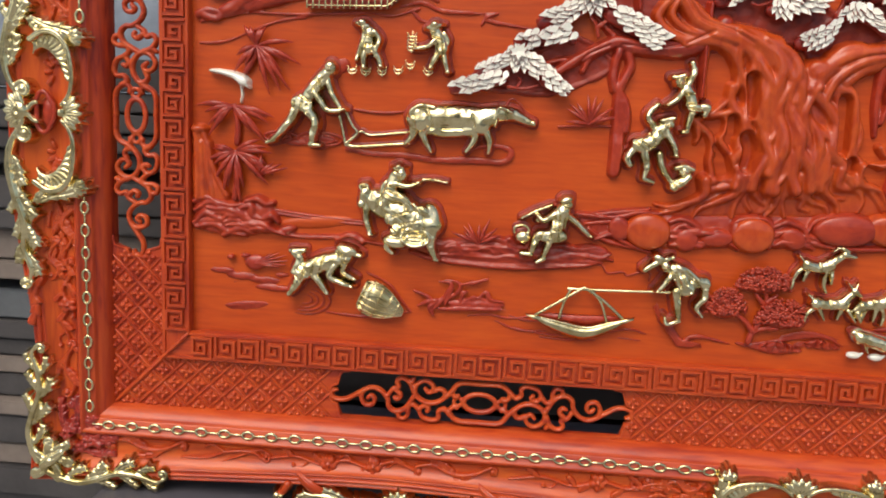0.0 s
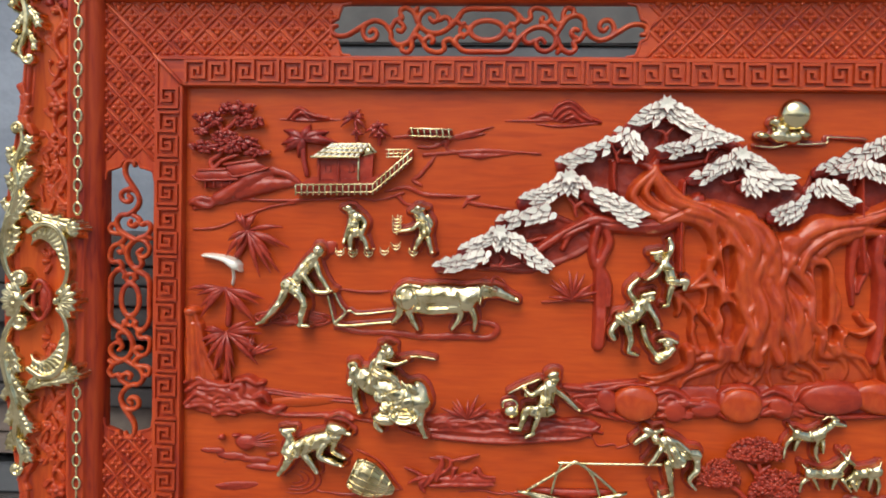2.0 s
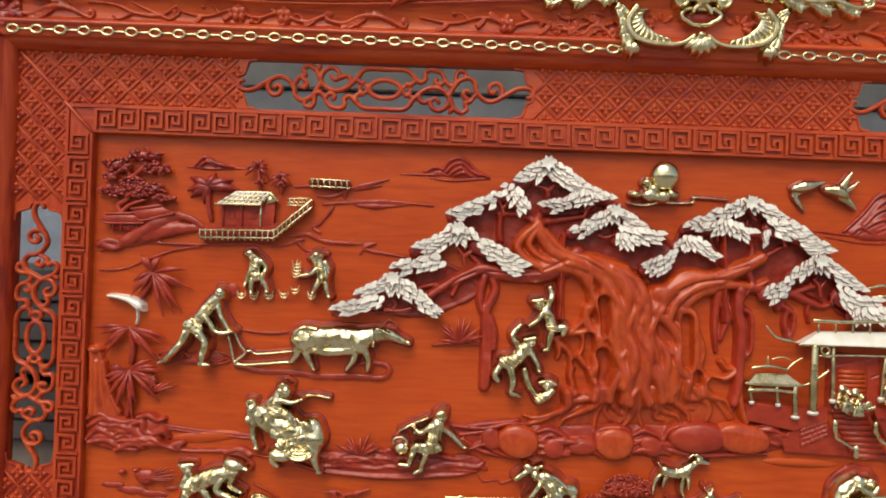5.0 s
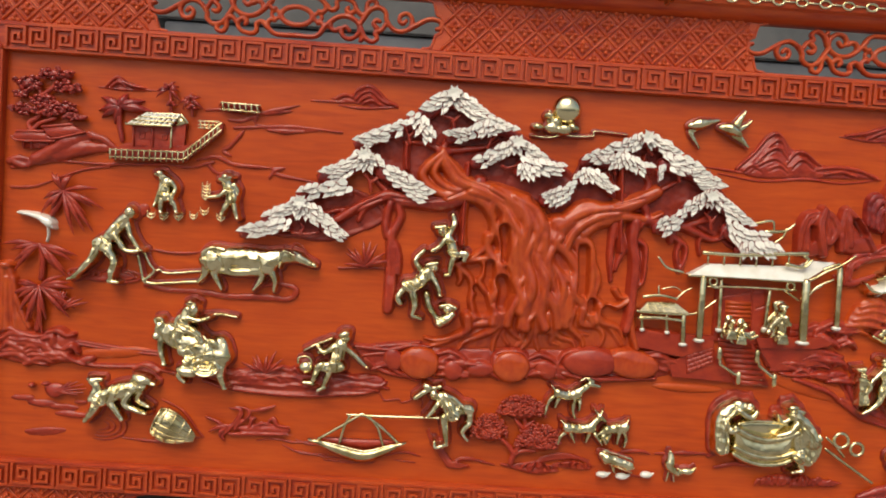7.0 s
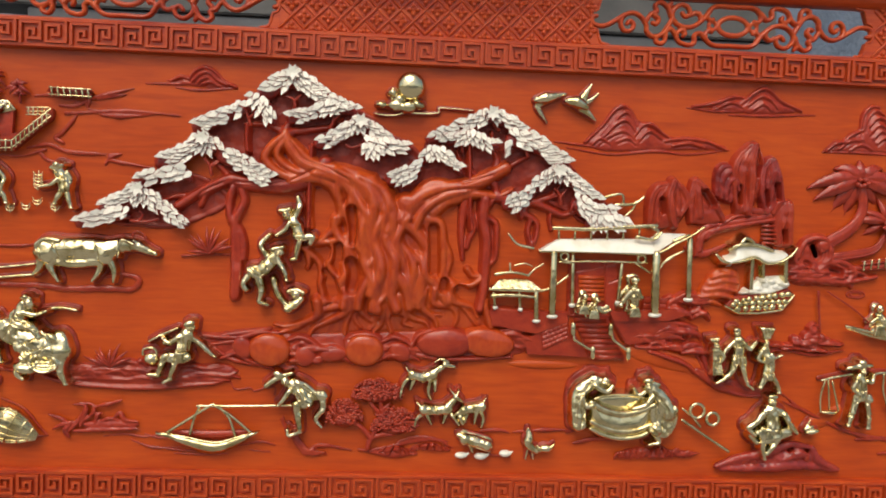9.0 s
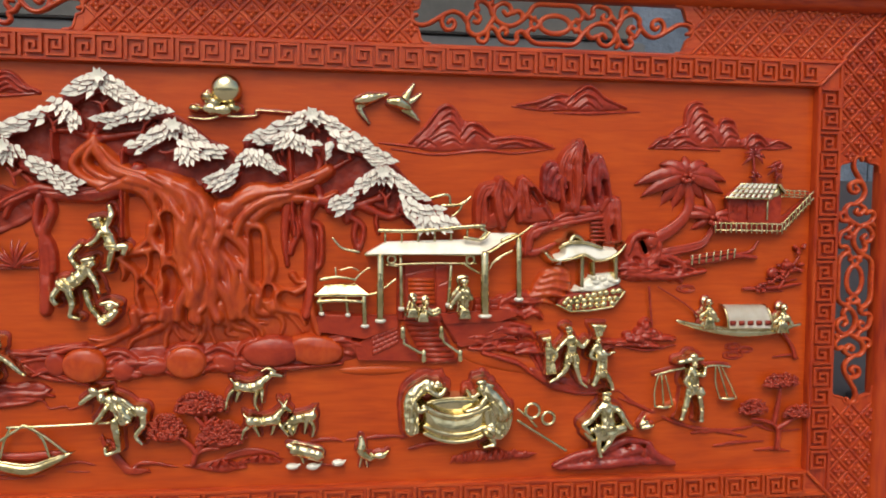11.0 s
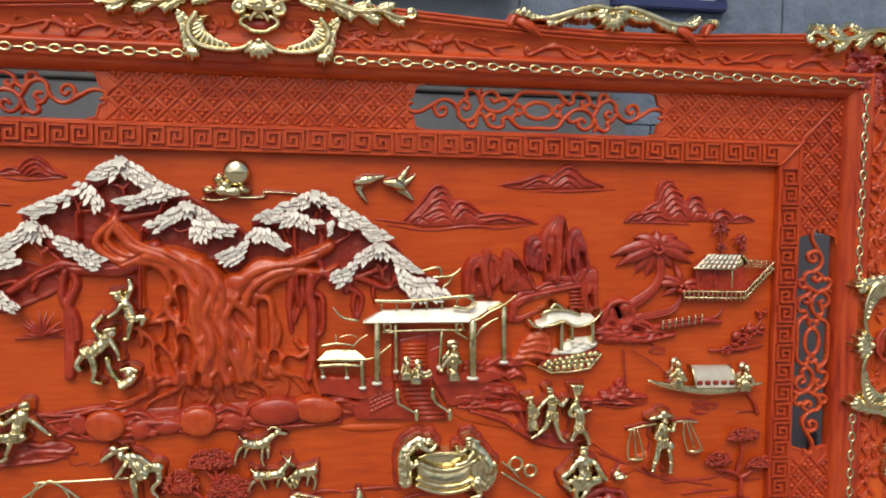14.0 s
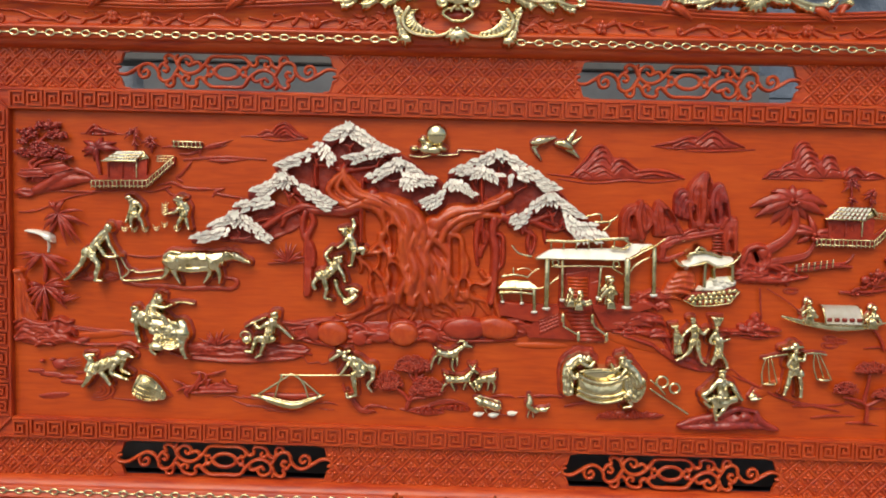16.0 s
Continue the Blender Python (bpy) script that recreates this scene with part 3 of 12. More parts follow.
FIELD = [(0.052, -0.011), (0.062, -0.0095), (0.074, -0.0105), (0.085, -0.0145), (0.092, -0.0195), (0.095, -0.023)]
REED = [(0.095, -0.023)]
for k in range(3):
    base_u, base_y = 0.0953 + k * 0.0072, -0.0255 + abs(k - 1.2) * 0.003
    REED += [(base_u, base_y + 0.002), (base_u + 0.0015, base_y - 0.0008), (base_u + 0.0036, base_y - 0.0022), (base_u + 0.0057, base_y - 0.0008), (base_u + 0.0067, base_y + 0.0018)]
REED += [(0.1175, -0.012), (0.119, 0.0), (0.117, 0.035), (0.02, 0.04), (0.0, 0.03)]


def scallop_long(s, u):
    """The long rails swell over the middle and dip towards the thirds."""
    k = min(max((u - 0.05) / 0.05, 0), 1)
    return k * (0.014 * math.exp(-(s / 0.2) ** 2) - 0.017 * math.exp(-((abs(s) - 0.54) / 0.24) ** 2) + 0.0144 * max(0, (abs(s) - 0.80) / 0.20) ** 1.5)


def scallop_short(s, u):
    k = min(max((u - 0.05) / 0.05, 0), 1)
    return k * (0.026 * math.exp(-(s / 0.44) ** 4) - 0.004 * math.exp(-((abs(s) - 0.66) / 0.12) ** 2) + 0.014 * max(0, (abs(s) - 0.70) / 0.30) ** 1.5)


for side, turn, half_long, half_wide in SIDES:
    wave = scallop_long if half_long > half_wide else scallop_short
    long_side = half_long > half_wide
    part("cove_moulding", swept_side(COVE, half_long, half_wide, turn), rail_wood if long_side else stile_wood, frame_thing, "hollow red wooden moulding with a mitred corner")
    part("carved_field", swept_side(FIELD, half_long, half_wide, turn, wave), field_wood if long_side else field_wood_up, frame_thing, "orange-red hollow field of the frame")
    part("reeded_moulding", swept_side(REED, half_long, half_wide, turn, wave), rail_wood if long_side else stile_wood, frame_thing, "reeded red outer moulding")

# plain fillets either side of the fret border
FRET = [(0.0, 0.030), (0.0, 0.004), (0.0015, 0.0), (0.0055, 0.0), (0.0065, 0.0034), (0.039, 0.0034), (0.040, 0.0), (0.0445, 0.0), (0.046, 0.003), (0.0475, 0.012), (0.0485, 0.012)]
for side, turn, half_long, half_wide in (("top", 0, KX, KZ), ("bottom", 180, KX, KZ), ("left", -90, KZ, KX), ("right", 90, KZ, KX)):
    part("fret_rail", swept_side(FRET, half_long, half_wide, turn, None, 4), rail_wood if half_long > half_wide else stile_wood, frame_thing, "flat rail with raised fillets", False)


def key_mesh():
    """One square spiral of the fret border, 1 x 1, proud of the rail."""
    bm = bmesh.new()
    path = [(0.06, 0.04), (0.06, 0.94), (0.92, 0.94), (0.92, 0.18), (0.36, 0.18), (0.36, 0.62), (0.64, 0.62), (0.64, 0.42)]
    w, inset = 0.084, 0.026
    pts = [Vector(q) - Vector((0.5, 0.5)) for q in path]
    ways = [(b - a).normalized() for a, b in zip(pts, pts[1:])]
    rings = []
    for k, p in enumerate(pts):
        before, after = ways[max(k - 1, 0)], ways[min(k, len(ways) - 1)]
        n = Vector((-before.y, before.x)) + (Vector((-after.y, after.x)) if 0 < k < len(pts) - 1 else Vector((0, 0)))
        end = -before * w if k == 0 else (before * w if k == len(pts) - 1 else Vector((0, 0)))
        if k == len(pts) - 1:
            n = Vector((-before.y, before.x))
        rings.append([bm.verts.new((q.x, y, q.y)) for q, y in ((p + n * w + end, 0.06), (p + n * (w - inset) + end, -0.19), (p - n * (w - inset) + end, -0.19), (p - n * w + end, 0.06))])
    for a, b in zip(rings, rings[1:]):
        for k in range(3):
            bm.faces.new((a[k], a[k + 1], b[k + 1], b[k]))
    bm.faces.new(rings[0])
    bm.faces.new(rings[-1][::-1])
    me = bpy.data.meshes.new("fret_key")
    bmesh.ops.recalc_face_normals(bm, faces=bm.faces)
    bm.to_mesh(me)
    bm.free()
    return me


key_me, key_up_me = key_mesh(), key_mesh()
key_me.materials.append(rail_wood)
key_up_me.materials.append(stile_wood)
for sx, count, half_long, half_wide in ((0, 50, KX, KZ), (1, 18, KZ, KX)):
    pitch = 2 * half_long / count
    for side in (1, -1):
        for i in range(count):
            along = (i + 0.5) * pitch - half_long
            mirror = 1 if i < count / 2 else -1
            flip = 180 if i % 2 else 0
            size = Matrix.Diagonal((pitch * 0.90 * mirror, 0.032, 0.0320, 1))
            place = Matrix.Translation((along, 0.003, half_wide + 0.0228)) @ Matrix.Rotation(radians(flip), 4, "Y") @ size
            turn = (0 if side > 0 else 180) + 90 * sx
            piece("fret_key", key_up_me if sx else key_me, frame_thing, Matrix.Translation((0, 0, MID)) @ Matrix.Rotation(radians(turn), 4, "Y") @ place)

# lattice band with its pierced openings
BAND = HZ - KZ - 0.0485     # width of the band
BAND_MID = KZ + 0.0485 + BAND / 2
STEP = 0.0390
OPEN_LONG = ((-0.7175, -0.2475), (0.2475, 0.7175))
OPEN_SHORT = ((-0.2165, 0.2165),)


def lattice_tile():
    bm = bmesh.new()
    h, e = BAND / 2 - 0.001, STEP / 2
    for sz in (1, -1):
        for sx in (1, -1):
            tube(bm, [(-e, -0.0004 * sx, sz * h / 2 - sx * h / 2), (e, -0.0004 * sx, sz * h / 2 + sx * h / 2)], 0.0024, seg=4)
    for cx, cz in ((0.0, 0.0), (e, h / 2), (e, -h / 2), (0.0, h), (0.0, -h)):
        for dx, dz in ((1, 0), (-1, 0), (0, 1), (0, -1)):
            if abs(cz + dz * 0.006) > h + 0.001:
                continue
            m = Matrix.Translation((cx + dx * 0.0064, 0, cz + dz * 0.0064)) @ Matrix.Diagonal((0.0052 if dx else 0.0042, 0.0052, 0.0052 if dz else 0.0042, 1))
            bmesh.ops.create_icosphere(bm, subdivisions=1, radius=1, matrix=m)
        for dx, dz in ((1, 1), (-1, 1), (1, -1), (-1, -1)):
            if abs(cz + dz * 0.007) < h:
                tube(bm, [(cx, -0.0020, cz), (cx + dx * 0.0072, 0.001, cz + dz * 0.0072)], 0.0020, 0.0005, seg=4)
    return bm


def fretwork(half, parent, m):
    """Pierced scrollwork; half its length is laid out and turned about the middle."""
    bm = bmesh.new()
    k = half / 0.235
    ellipse = [(0.025 * math.cos(a), 0.0, 0.0145 * math.sin(a)) for a in np.linspace(0, 2 * math.pi, 24, endpoint=False)]
    tube(bm, ellipse, 0.0044, closed=True)
    near = (
        [(0.0, 0.0315), (0.030, 0.0315), (0.043, 0.024), (0.046, 0.014), (0.040, 0.008), (0.035, 0.010)],
        [(0.0, -0.0315), (0.028, -0.0315), (0.040, -0.024), (0.044, -0.014), (0.038, -0.008), (0.034, -0.010)],
        [(0.040, -0.022), (0.054, -0.006), (0.070, 0.004), (0.088, 0.003), (0.101, -0.008), (0.100, -0.022), (0.088, -0.031), (0.076, -0.027), (0.073, -0.017), (0.080, -0.012), (0.086, -0.018)],
        [(0.054, -0.006), (0.056, -0.016), (0.064, -0.019), (0.070, -0.015)],
        [(0.046, 0.022), (0.055, 0.013), (0.064, 0.018), (0.063, 0.028), (0.072, 0.033), (0.088, 0.029), (0.094, 0.018), (0.087, 0.010), (0.079, 0.014), (0.082, 0.019)],
    )
    far = (
        [(0.094, 0.018), (0.103, 0.009), (0.111, 0.013), (0.112, 0.026), (0.118, 0.033), (0.127, 0.030), (0.126, 0.023)],
        [(0.101, -0.008), (0.108, 0.004), (0.118, 0.018), (0.133, 0.022), (0.143, 0.014), (0.144, 0.004), (0.154, -0.009), (0.168, -0.014), (0.182, -0.008), (0.186, 0.005), (0.179, 0.015), (0.168, 0.013), (0.165, 0.004), (0.171, -0.001), (0.176, 0.004)],
        [(0.104, -0.012), (0.110, -0.026), (0.122, -0.033), (0.131, -0.027), (0.127, -0.018), (0.137, -0.014), (0.143, -0.004)],
        [(0.131, -0.012), (0.124, -0.005), (0.128, 0.002), (0.134, 0.000)],
        [(0.180, -0.010), (0.196, 0.000), (0.210, 0.008), (0.224, 0.009), (0.233, 0.004), (0.232, -0.005), (0.226, -0.006)],
        [(0.110, -0.026), (0.104, -0.033)],
    )
    lines = near + far
    for sign in (1, -1):
        tube(bm, [(sign * (0.034 + 0.0065 * math.cos(a)), 0.0, 0.0065 * math.sin(a)) for a in np.linspace(0, 2 * math.pi, 14, endpoint=False)], 0.0034, closed=True)
        for line in lines:
            pts = smooth_line([(sign * u * k if u > 0.05 else sign * u, 0.0, sign * v) for u, v in line], 4)
            tube(bm, pts, 0.0044, 0.0038, seg=7, flat=1.7)
    on(m, bm)
    return fuse(part("fretwork", bm, rail_wood, parent, "pierced red scrollwork filling an opening"), 0.0014, 1)


tile_me = bpy.data.meshes.new("lattice_tile")
bm = lattice_tile()
bm.to_mesh(tile_me)
bm.free()
tile_me.materials.append(rail_wood)
tile_me.shade_smooth()
tile_up_me = tile_me.copy()
tile_up_me.materials.clear()
tile_up_me.materials.append(stile_wood)
BAND_Y = 0.012
for long_side, half_long, half_wide, opens in ((1, HX, BAND_MID, OPEN_LONG), (0, HZ, BAND_MID - KZ + KX, OPEN_SHORT)):
    for turn in ((0, 180) if long_side else (-90, 90)):
        base = Matrix.Translation((0, 0, MID)) @ Matrix.Rotation(radians(turn), 4, "Y")
        inner = half_wide - BAND / 2
        edges = [-half_long, *[e for o in opens for e in o], half_long]
        for a, b in zip(edges[::2], edges[1::2]):
            bm = bmesh.new()
            # plate between openings, mitred at the frame's corners
            z0, z1 = half_wide - BAND / 2, half_wide + BAND / 2
            a0 = a + BAND if a == -half_long else a + 0.0
            b0 = b - BAND if b == half_long else b - 0.0
            prism(bm, [(a0, z0), (a, z1), (b, z1), (b0, z0)], BAND_Y, BAND_Y + 0.012)
            part("lattice_plate", on(base, bm), rail_wood if long_side else stile_wood, frame_thing, "sunk plate behind the lattice", False)
        for a, b in opens:
            c, half, h = (a + b) / 2, (b - a) / 2, BAND / 2
            tip = [(half, 0.0), (half, 0.006), (half - 0.003, 0.013), (half - 0.010, 0.016), (half - 0.012, 0.022), (half - 0.017, h - 0.003), (half - 0.030, h), (half, h)]
            for su in (1, -1):
                bm = bmesh.new()
                for sw in (1, -1):
                    prism(bm, [(c + su * u, half_wide + sw * w) for u, w in tip], BAND_Y - 0.001, BAND_Y + 0.012)
                    lip = [(c + su * u, BAND_Y - 0.001, half_wide + sw * w) for u, w in tip[:-1]]
                    tube(bm, smooth_line(lip, 3), 0.0022, seg=6)
                part("opening_bracket", on(base, bm), rail_wood if long_side else stile_wood, frame_thing, "bracket-shaped end of a pierced opening", False)
        for a, b in opens:
            fretwork((b - a) / 2, frame_thing, base @ Matrix.Translation(((a + b) / 2, BAND_Y + 0.003, half_wide)))
        corner_from = half_long - BAND
        for a, b in zip(edges[::2], edges[1::2]):
            count = max(1, round((b - a) / STEP))
            fit_x = (b - a) / count / STEP
            for i in range(count):
                x = a + (i + 0.5) * (b - a) / count
                m = base @ Matrix.Translation((x, BAND_Y - 0.0005, half_wide)) @ Matrix.Diagonal((fit_x, 1, 1, 1))
                if abs(x) + STEP / 2 > corner_from:
                    bm = lattice_tile()
                    on(Matrix.Translation((x, BAND_Y - 0.0005, half_wide)) @ Matrix.Diagonal((fit_x, 1, 1, 1)), bm)
                    s = 1 if x > 0 else -1
                    bmesh.ops.bisect_plane(bm, geom=[*bm.verts, *bm.edges, *bm.faces], plane_co=(s * half_long, 0, half_wide + BAND / 2), plane_no=(s, 0, -1), clear_outer=True)
                    if len(bm.verts):
                        part("lattice_tile", on(base, bm), rail_wood if long_side else stile_wood, frame_thing)
                    else:
                        bm.free()
                else:
                    piece("lattice_tile", tile_me if long_side else tile_up_me, frame_thing, m)
        # mitre fillet
        bm = bmesh.new()
        tube(bm, [(half_long - BAND, BAND_Y, half_wide - BAND / 2), (half_long, BAND_Y, half_wide + BAND / 2)], 0.003, seg=6)
        part("mitre_fillet", on(base, bm), stile_wood, frame_thing)

# gilded chain: a link, a rod, a link ...
bm = bmesh.new()
tube(bm, [(0.0090 * math.cos(a), 0, 0.0058 * math.sin(a)) for a in np.linspace(0, 2 * math.pi, 14, endpoint=False)], 0.0023, seg=6, closed=True)
tube(bm, [(0.0105, 0, 0), (0.0268, 0, 0)], 0.0019, seg=6)
chain_me = bpy.data.meshes.new("chain_link")
bmesh.ops.recalc_face_normals(bm, faces=bm.faces)
bm.to_mesh(chain_me)
bm.free()
chain_me.materials.append(gold)
chain_me.shade_smooth()
CHAIN_U, CHAIN_Y = 0.029, -0.0195
for long_side, half_long, half_wide, skip in ((1, HX, HZ, 0.115), (0, HZ, HX, 0.125)):
    reach = half_long + CHAIN_U - 0.012
    count = round(2 * reach / (0.0372 if long_side else 0.0350))
    for turn in ((0, 180) if long_side else (-90, 90)):
        base = Matrix.Translation((0, 0, MID)) @ Matrix.Rotation(radians(turn), 4, "Y")
        for i in range(count):
            x = -reach + (i + 0.5) * 2 * reach / count
            if abs(x) < skip:
                continue
            piece("chain_link", chain_me, frame_thing, base @ Matrix.Translation((x, CHAIN_Y, half_wide + CHAIN_U)), "")

# raised strips on the mitres of the fret border and the lattice band
for sx in (1, -1):
    for sz in (1, -1):
        for inner, outer, y, r in ((0.003, 0.0465, 0.000, 0.0030), (0.0500, HX - KX - 0.001, BAND_Y - 0.0015, 0.0034)):
            bm = bmesh.new()
            tube(bm, [(sx * (KX + inner), y, MID + sz * (KZ + inner)), (sx * (KX + outer), y, MID + sz * (KZ + outer))], r, seg=8)
            part("mitre_strip", bm, rail_wood, frame_thing)

# ---------------------------------------------------------------- gilded ornaments and carved sprays of the frame
def turn_line(at, r, start, turns, steps=18, inner=0.16):
    """The points of a volute that winds inwards."""
    n = max(4, int(steps * abs(turns)))
    out = []
    for i in range(n + 1):
        k = i / n
        a = radians(start) + 2 * math.pi * turns * k
        rr = r * (1 - (1 - inner) * k)
        out.append((at[0] + rr * math.cos(a), at[1] + rr * math.sin(a)))
    return out


class Ornament(Relief):
    """A carved ornament of the frame, drawn along a rail (u) and outwards from the chain (v)."""

    LOW = -0.012

    def scroll(self, line, r0, r1, mid=None, base=0.010, high=1.0):
        """A stem with a hollow cut along its crown, as a gouge leaves it."""
        self.rope(line, r0, r1, mid, base, high)
        return self.groove([tuple(q)[:2] for q in line], r0 * 0.34, r1 * 0.3, r0 * 0.22)

    def curl(self, at, r, start, turns, thick=0.0034, base=0.010, eye=0.45):
        line = turn_line(at, r, start, turns)
        self.rope(line, thick, thick * 0.75, base=base, steps=2)
        return self.dome(at, r * eye, high=0.0045, base=base)

    def acanthus(self, spine, wide, teeth=5, base=0.009, sides=(1, -1), high=0.0032, sweep=0.85, notch=0.60, first=0.30, veins=True):
        """A toothed leaf along a bent spine: lobes swept towards the tip, a cut spine and veins."""
        wide *= 1.06
        pts = [Vector(q[:2]) for q in smooth_line([(q[0], q[1], 0.0) for q in spine], 8)]
        n = len(pts) - 1
        edges = {}
        for side in (1, -1):
            row = []
            for i in range(2 * teeth + 1):
                t = i / (2 * teeth)
                j = min(int(t * n), n - 1)
                p = pts[j].lerp(pts[j + 1], t * n - j)
                d = (pts[j + 1] - pts[j]).normalized()
                out = Vector((-d.y, d.x)) * side
                w = wide * (first + (1 - first) * math.sin(math.pi * min(0.08 + 0.80 * t, 1.0))) * (1.0 if side in sides else 0.12)
                w *= 1.0 if i % 2 else notch
                if i == 2 * teeth:
                    w = 0.0006
                row.append((p + out * w + d * (w * sweep if i % 2 else -w * 0.1), p))
            edges[side] = row
        ring_pts = [q for q, _ in edges[1]] + [q for q, _ in edges[-1]][::-1]
        self.slab([(q.x, q.y) for q in ring_pts], base, high, wide * 0.42, bow=2)
        if veins:
            for side in sides:
                for q, p in edges[side][2:-1:2]:
                    self.groove([p.lerp(q, 0.35), q], 0.0007, 0.0011, high * 0.40, steps=2)
            self.groove([(q.x, q.y) for q in pts[:-2:3]], 0.0014, 0.0009, high * 0.45, steps=2)
        return self

    def petals(self, at, count, r0, r1, base=0.010, first=0.0, last=360.0, wide=0.4, cup=0.003):
        """Rounded petals or fan blades round a point."""
        for k in range(count):
            a = radians(first + (last - first) * k / max(count - (0 if last - first >= 360 else 1), 1))
            m = (r0 + r1) / 2
            self.dome((at[0] + m * math.cos(a), at[1] + m * math.sin(a)), (r1 - r0) * 0.62, (r1 - r0) * wide, cup + 0.002, base, math.degrees(a))
            self.groove([(at[0] + r0 * math.cos(a), at[1] + r0 * math.sin(a)), (at[0] + r1 * math.cos(a), at[1] + r1 * math.sin(a))], 0.0011, 0.0007, cup * 0.5, steps=2)
        return self

    def cut_mesh(self, name, floor, material):
        """The carved skin over its floor depth."""
        h = self.h
        proud = h > self.LOW + 0.002
        quads = proud[:-1, :-1] | proud[1:, :-1] | proud[:-1, 1:] | proud[1:, 1:]
        j, i = np.nonzero(quads)
        w = h.shape[1]
        corners = np.stack((j * w + i, j * w + i + 1, (j + 1) * w + i + 1, (j + 1) * w + i), 1)
        used, faces = np.unique(corners, return_inverse=True)
        faces = faces.reshape(-1, 4)
        gx, gz = np.meshgrid(self.x, self.z)
        front = np.stack((gx.ravel()[used], floor - h.ravel()[used], gz.ravel()[used]), 1)
        me = bpy.data.meshes.new(name)
        me.from_pydata(front.tolist(), [], faces.tolist())
        me.materials.append(material)
        me.shade_smooth()
        return me


def ornament(u0, u1, v0, v1, cell=0.0010):
    return Ornament(u0 - 0.010, u1 + 0.010, v0 - 0.010, v1 + 0.010, cell, 6.0)


def set_on(name, me, m, parent, label=""):
    """A carved ornament set at its place on the frame."""
    own = me.copy()
    own.transform(m)
    if m.determinant() < 0:
        own.flip_normals()
    return piece(name, own, parent, None, label)


GOLD_FLOOR, RED_FLOOR = -0.0215, -0.0085

# --- the cartouche at the middle of each rail, drawn once
o = ornament(-0.04, 0.04, -0.006, 0.125)
# shell crest
o.petals((0, 0.088), 7, 0.006, 0.032, 0.011, 22, 158, 0.30, 0.004)
o.dome((0, 0.092), 0.013, 0.011, 0.007, 0.013).petals((0, 0.094), 5, 0.002, 0.011, 0.018, 20, 160, 0.35, 0.002)
for w in (1, -1):
    o.scroll([(w * 0.004, 0.082), (w * 0.012, 0.074), (w * 0.014, 0.068)], 0.0042, 0.0034)
    o.rope([(w * 0.002, 0.022), (w * 0.008, 0.016), (w * 0.014, 0.020)], 0.0032, 0.0026, base=0.010)
    o.dome((w * 0.014, 0.021), 0.0042, high=0.004, base=0.011)
# palmette over the chain
o.petals((0, 0.026), 5, 0.004, 0.030, 0.009, 222, 318, 0.24, 0.004)
o.dome((0, 0.028), 0.0065, 0.0050, 0.005, 0.012)
o.soften(1)
crest_me = o.cut_mesh("cartouche", GOLD_FLOOR, gold)

o = ornament(0.010, 0.285, 0.045, 0.135)
wing = [(0.024, 0.094), (0.038, 0.106), (0.060, 0.115), (0.090, 0.117), (0.128, 0.108), (0.166, 0.095), (0.205, 0.097), (0.238, 0.086), (0.258, 0.088)]
o.acanthus([(0.066, 0.112), (0.082, 0.104), (0.098, 0.102), (0.112, 0.096)], 0.011, 4)
o.acanthus([(0.104, 0.113), (0.124, 0.104), (0.142, 0.094), (0.160, 0.078)], 0.013, 5)
o.acanthus([(0.150, 0.100), (0.172, 0.104), (0.190, 0.112)], 0.010, 4)
o.acanthus([(0.166, 0.094), (0.186, 0.086), (0.204, 0.076)], 0.012, 5)
o.acanthus([(0.196, 0.097), (0.212, 0.106), (0.230, 0.108)], 0.010, 4)
o.acanthus([(0.212, 0.094), (0.230, 0.080), (0.248, 0.074)], 0.009, 4)
o.acanthus([(0.126, 0.110), (0.140, 0.114), (0.152, 0.121)], 0.008, 3)
o.scroll(wing[:5], 0.0048, 0.0066, 0.0062, 0.011)
o.scroll(wing[4:], 0.0058, 0.0030, 0.0046, 0.011)
o.curl((0.258, 0.096), 0.0110, -90, 1.15, 0.0034, 0.011)
o.curl((0.032, 0.088), 0.0135, 115, -1.6, 0.0036, 0.012)
o.soften(1)
wing_me = o.cut_mesh("wing_scroll", GOLD_FLOOR, gold)

o = ornament(0.008, 0.150, -0.010, 0.080)
hoop = [(0.104, 0.074), (0.116, 0.052), (0.112, 0.030), (0.094, 0.015), (0.068, 0.009), (0.042, 0.009), (0.024, 0.015), (0.012, 0.026)]
# toothed leaf lining the scroll
for k in range(12):
    j = 0.15 + 0.43 * k
    p = Vector(hoop[int(j)]).lerp(Vector(hoop[int(j) + 1]), j - int(j))
    d = (Vector((0.066, 0.056)) - p).normalized()
    side = Vector((-d.y, d.x))
    reach = 0.017 + 0.013 * math.sin(math.pi * (k + 1) / 13)
    tip = p + d * reach - side * reach * 0.55
    o.rope([p, p + d * reach * 0.6 - side * reach * 0.10, tip], 0.0040, 0.0008, 0.0036, 0.0065, 0.8)
o.acanthus([(0.134, 0.070), (0.124, 0.046), (0.120, 0.024), (0.112, 0.000), (0.106, -0.010)], 0.0105, 6, 0.008, high=0.004)
o.petals((0.108, 0.010), 3, 0.002, 0.018, 0.011, 240, 310, 0.34, 0.003)
o.acanthus([(0.116, 0.060), (0.124, 0.070), (0.136, 0.076)], 0.008, 3, 0.009)
o.scroll(hoop, 0.0052, 0.0034, 0.0050, 0.011)
o.soften(1)
hoop_me = o.cut_mesh("c_scroll", GOLD_FLOOR, gold)

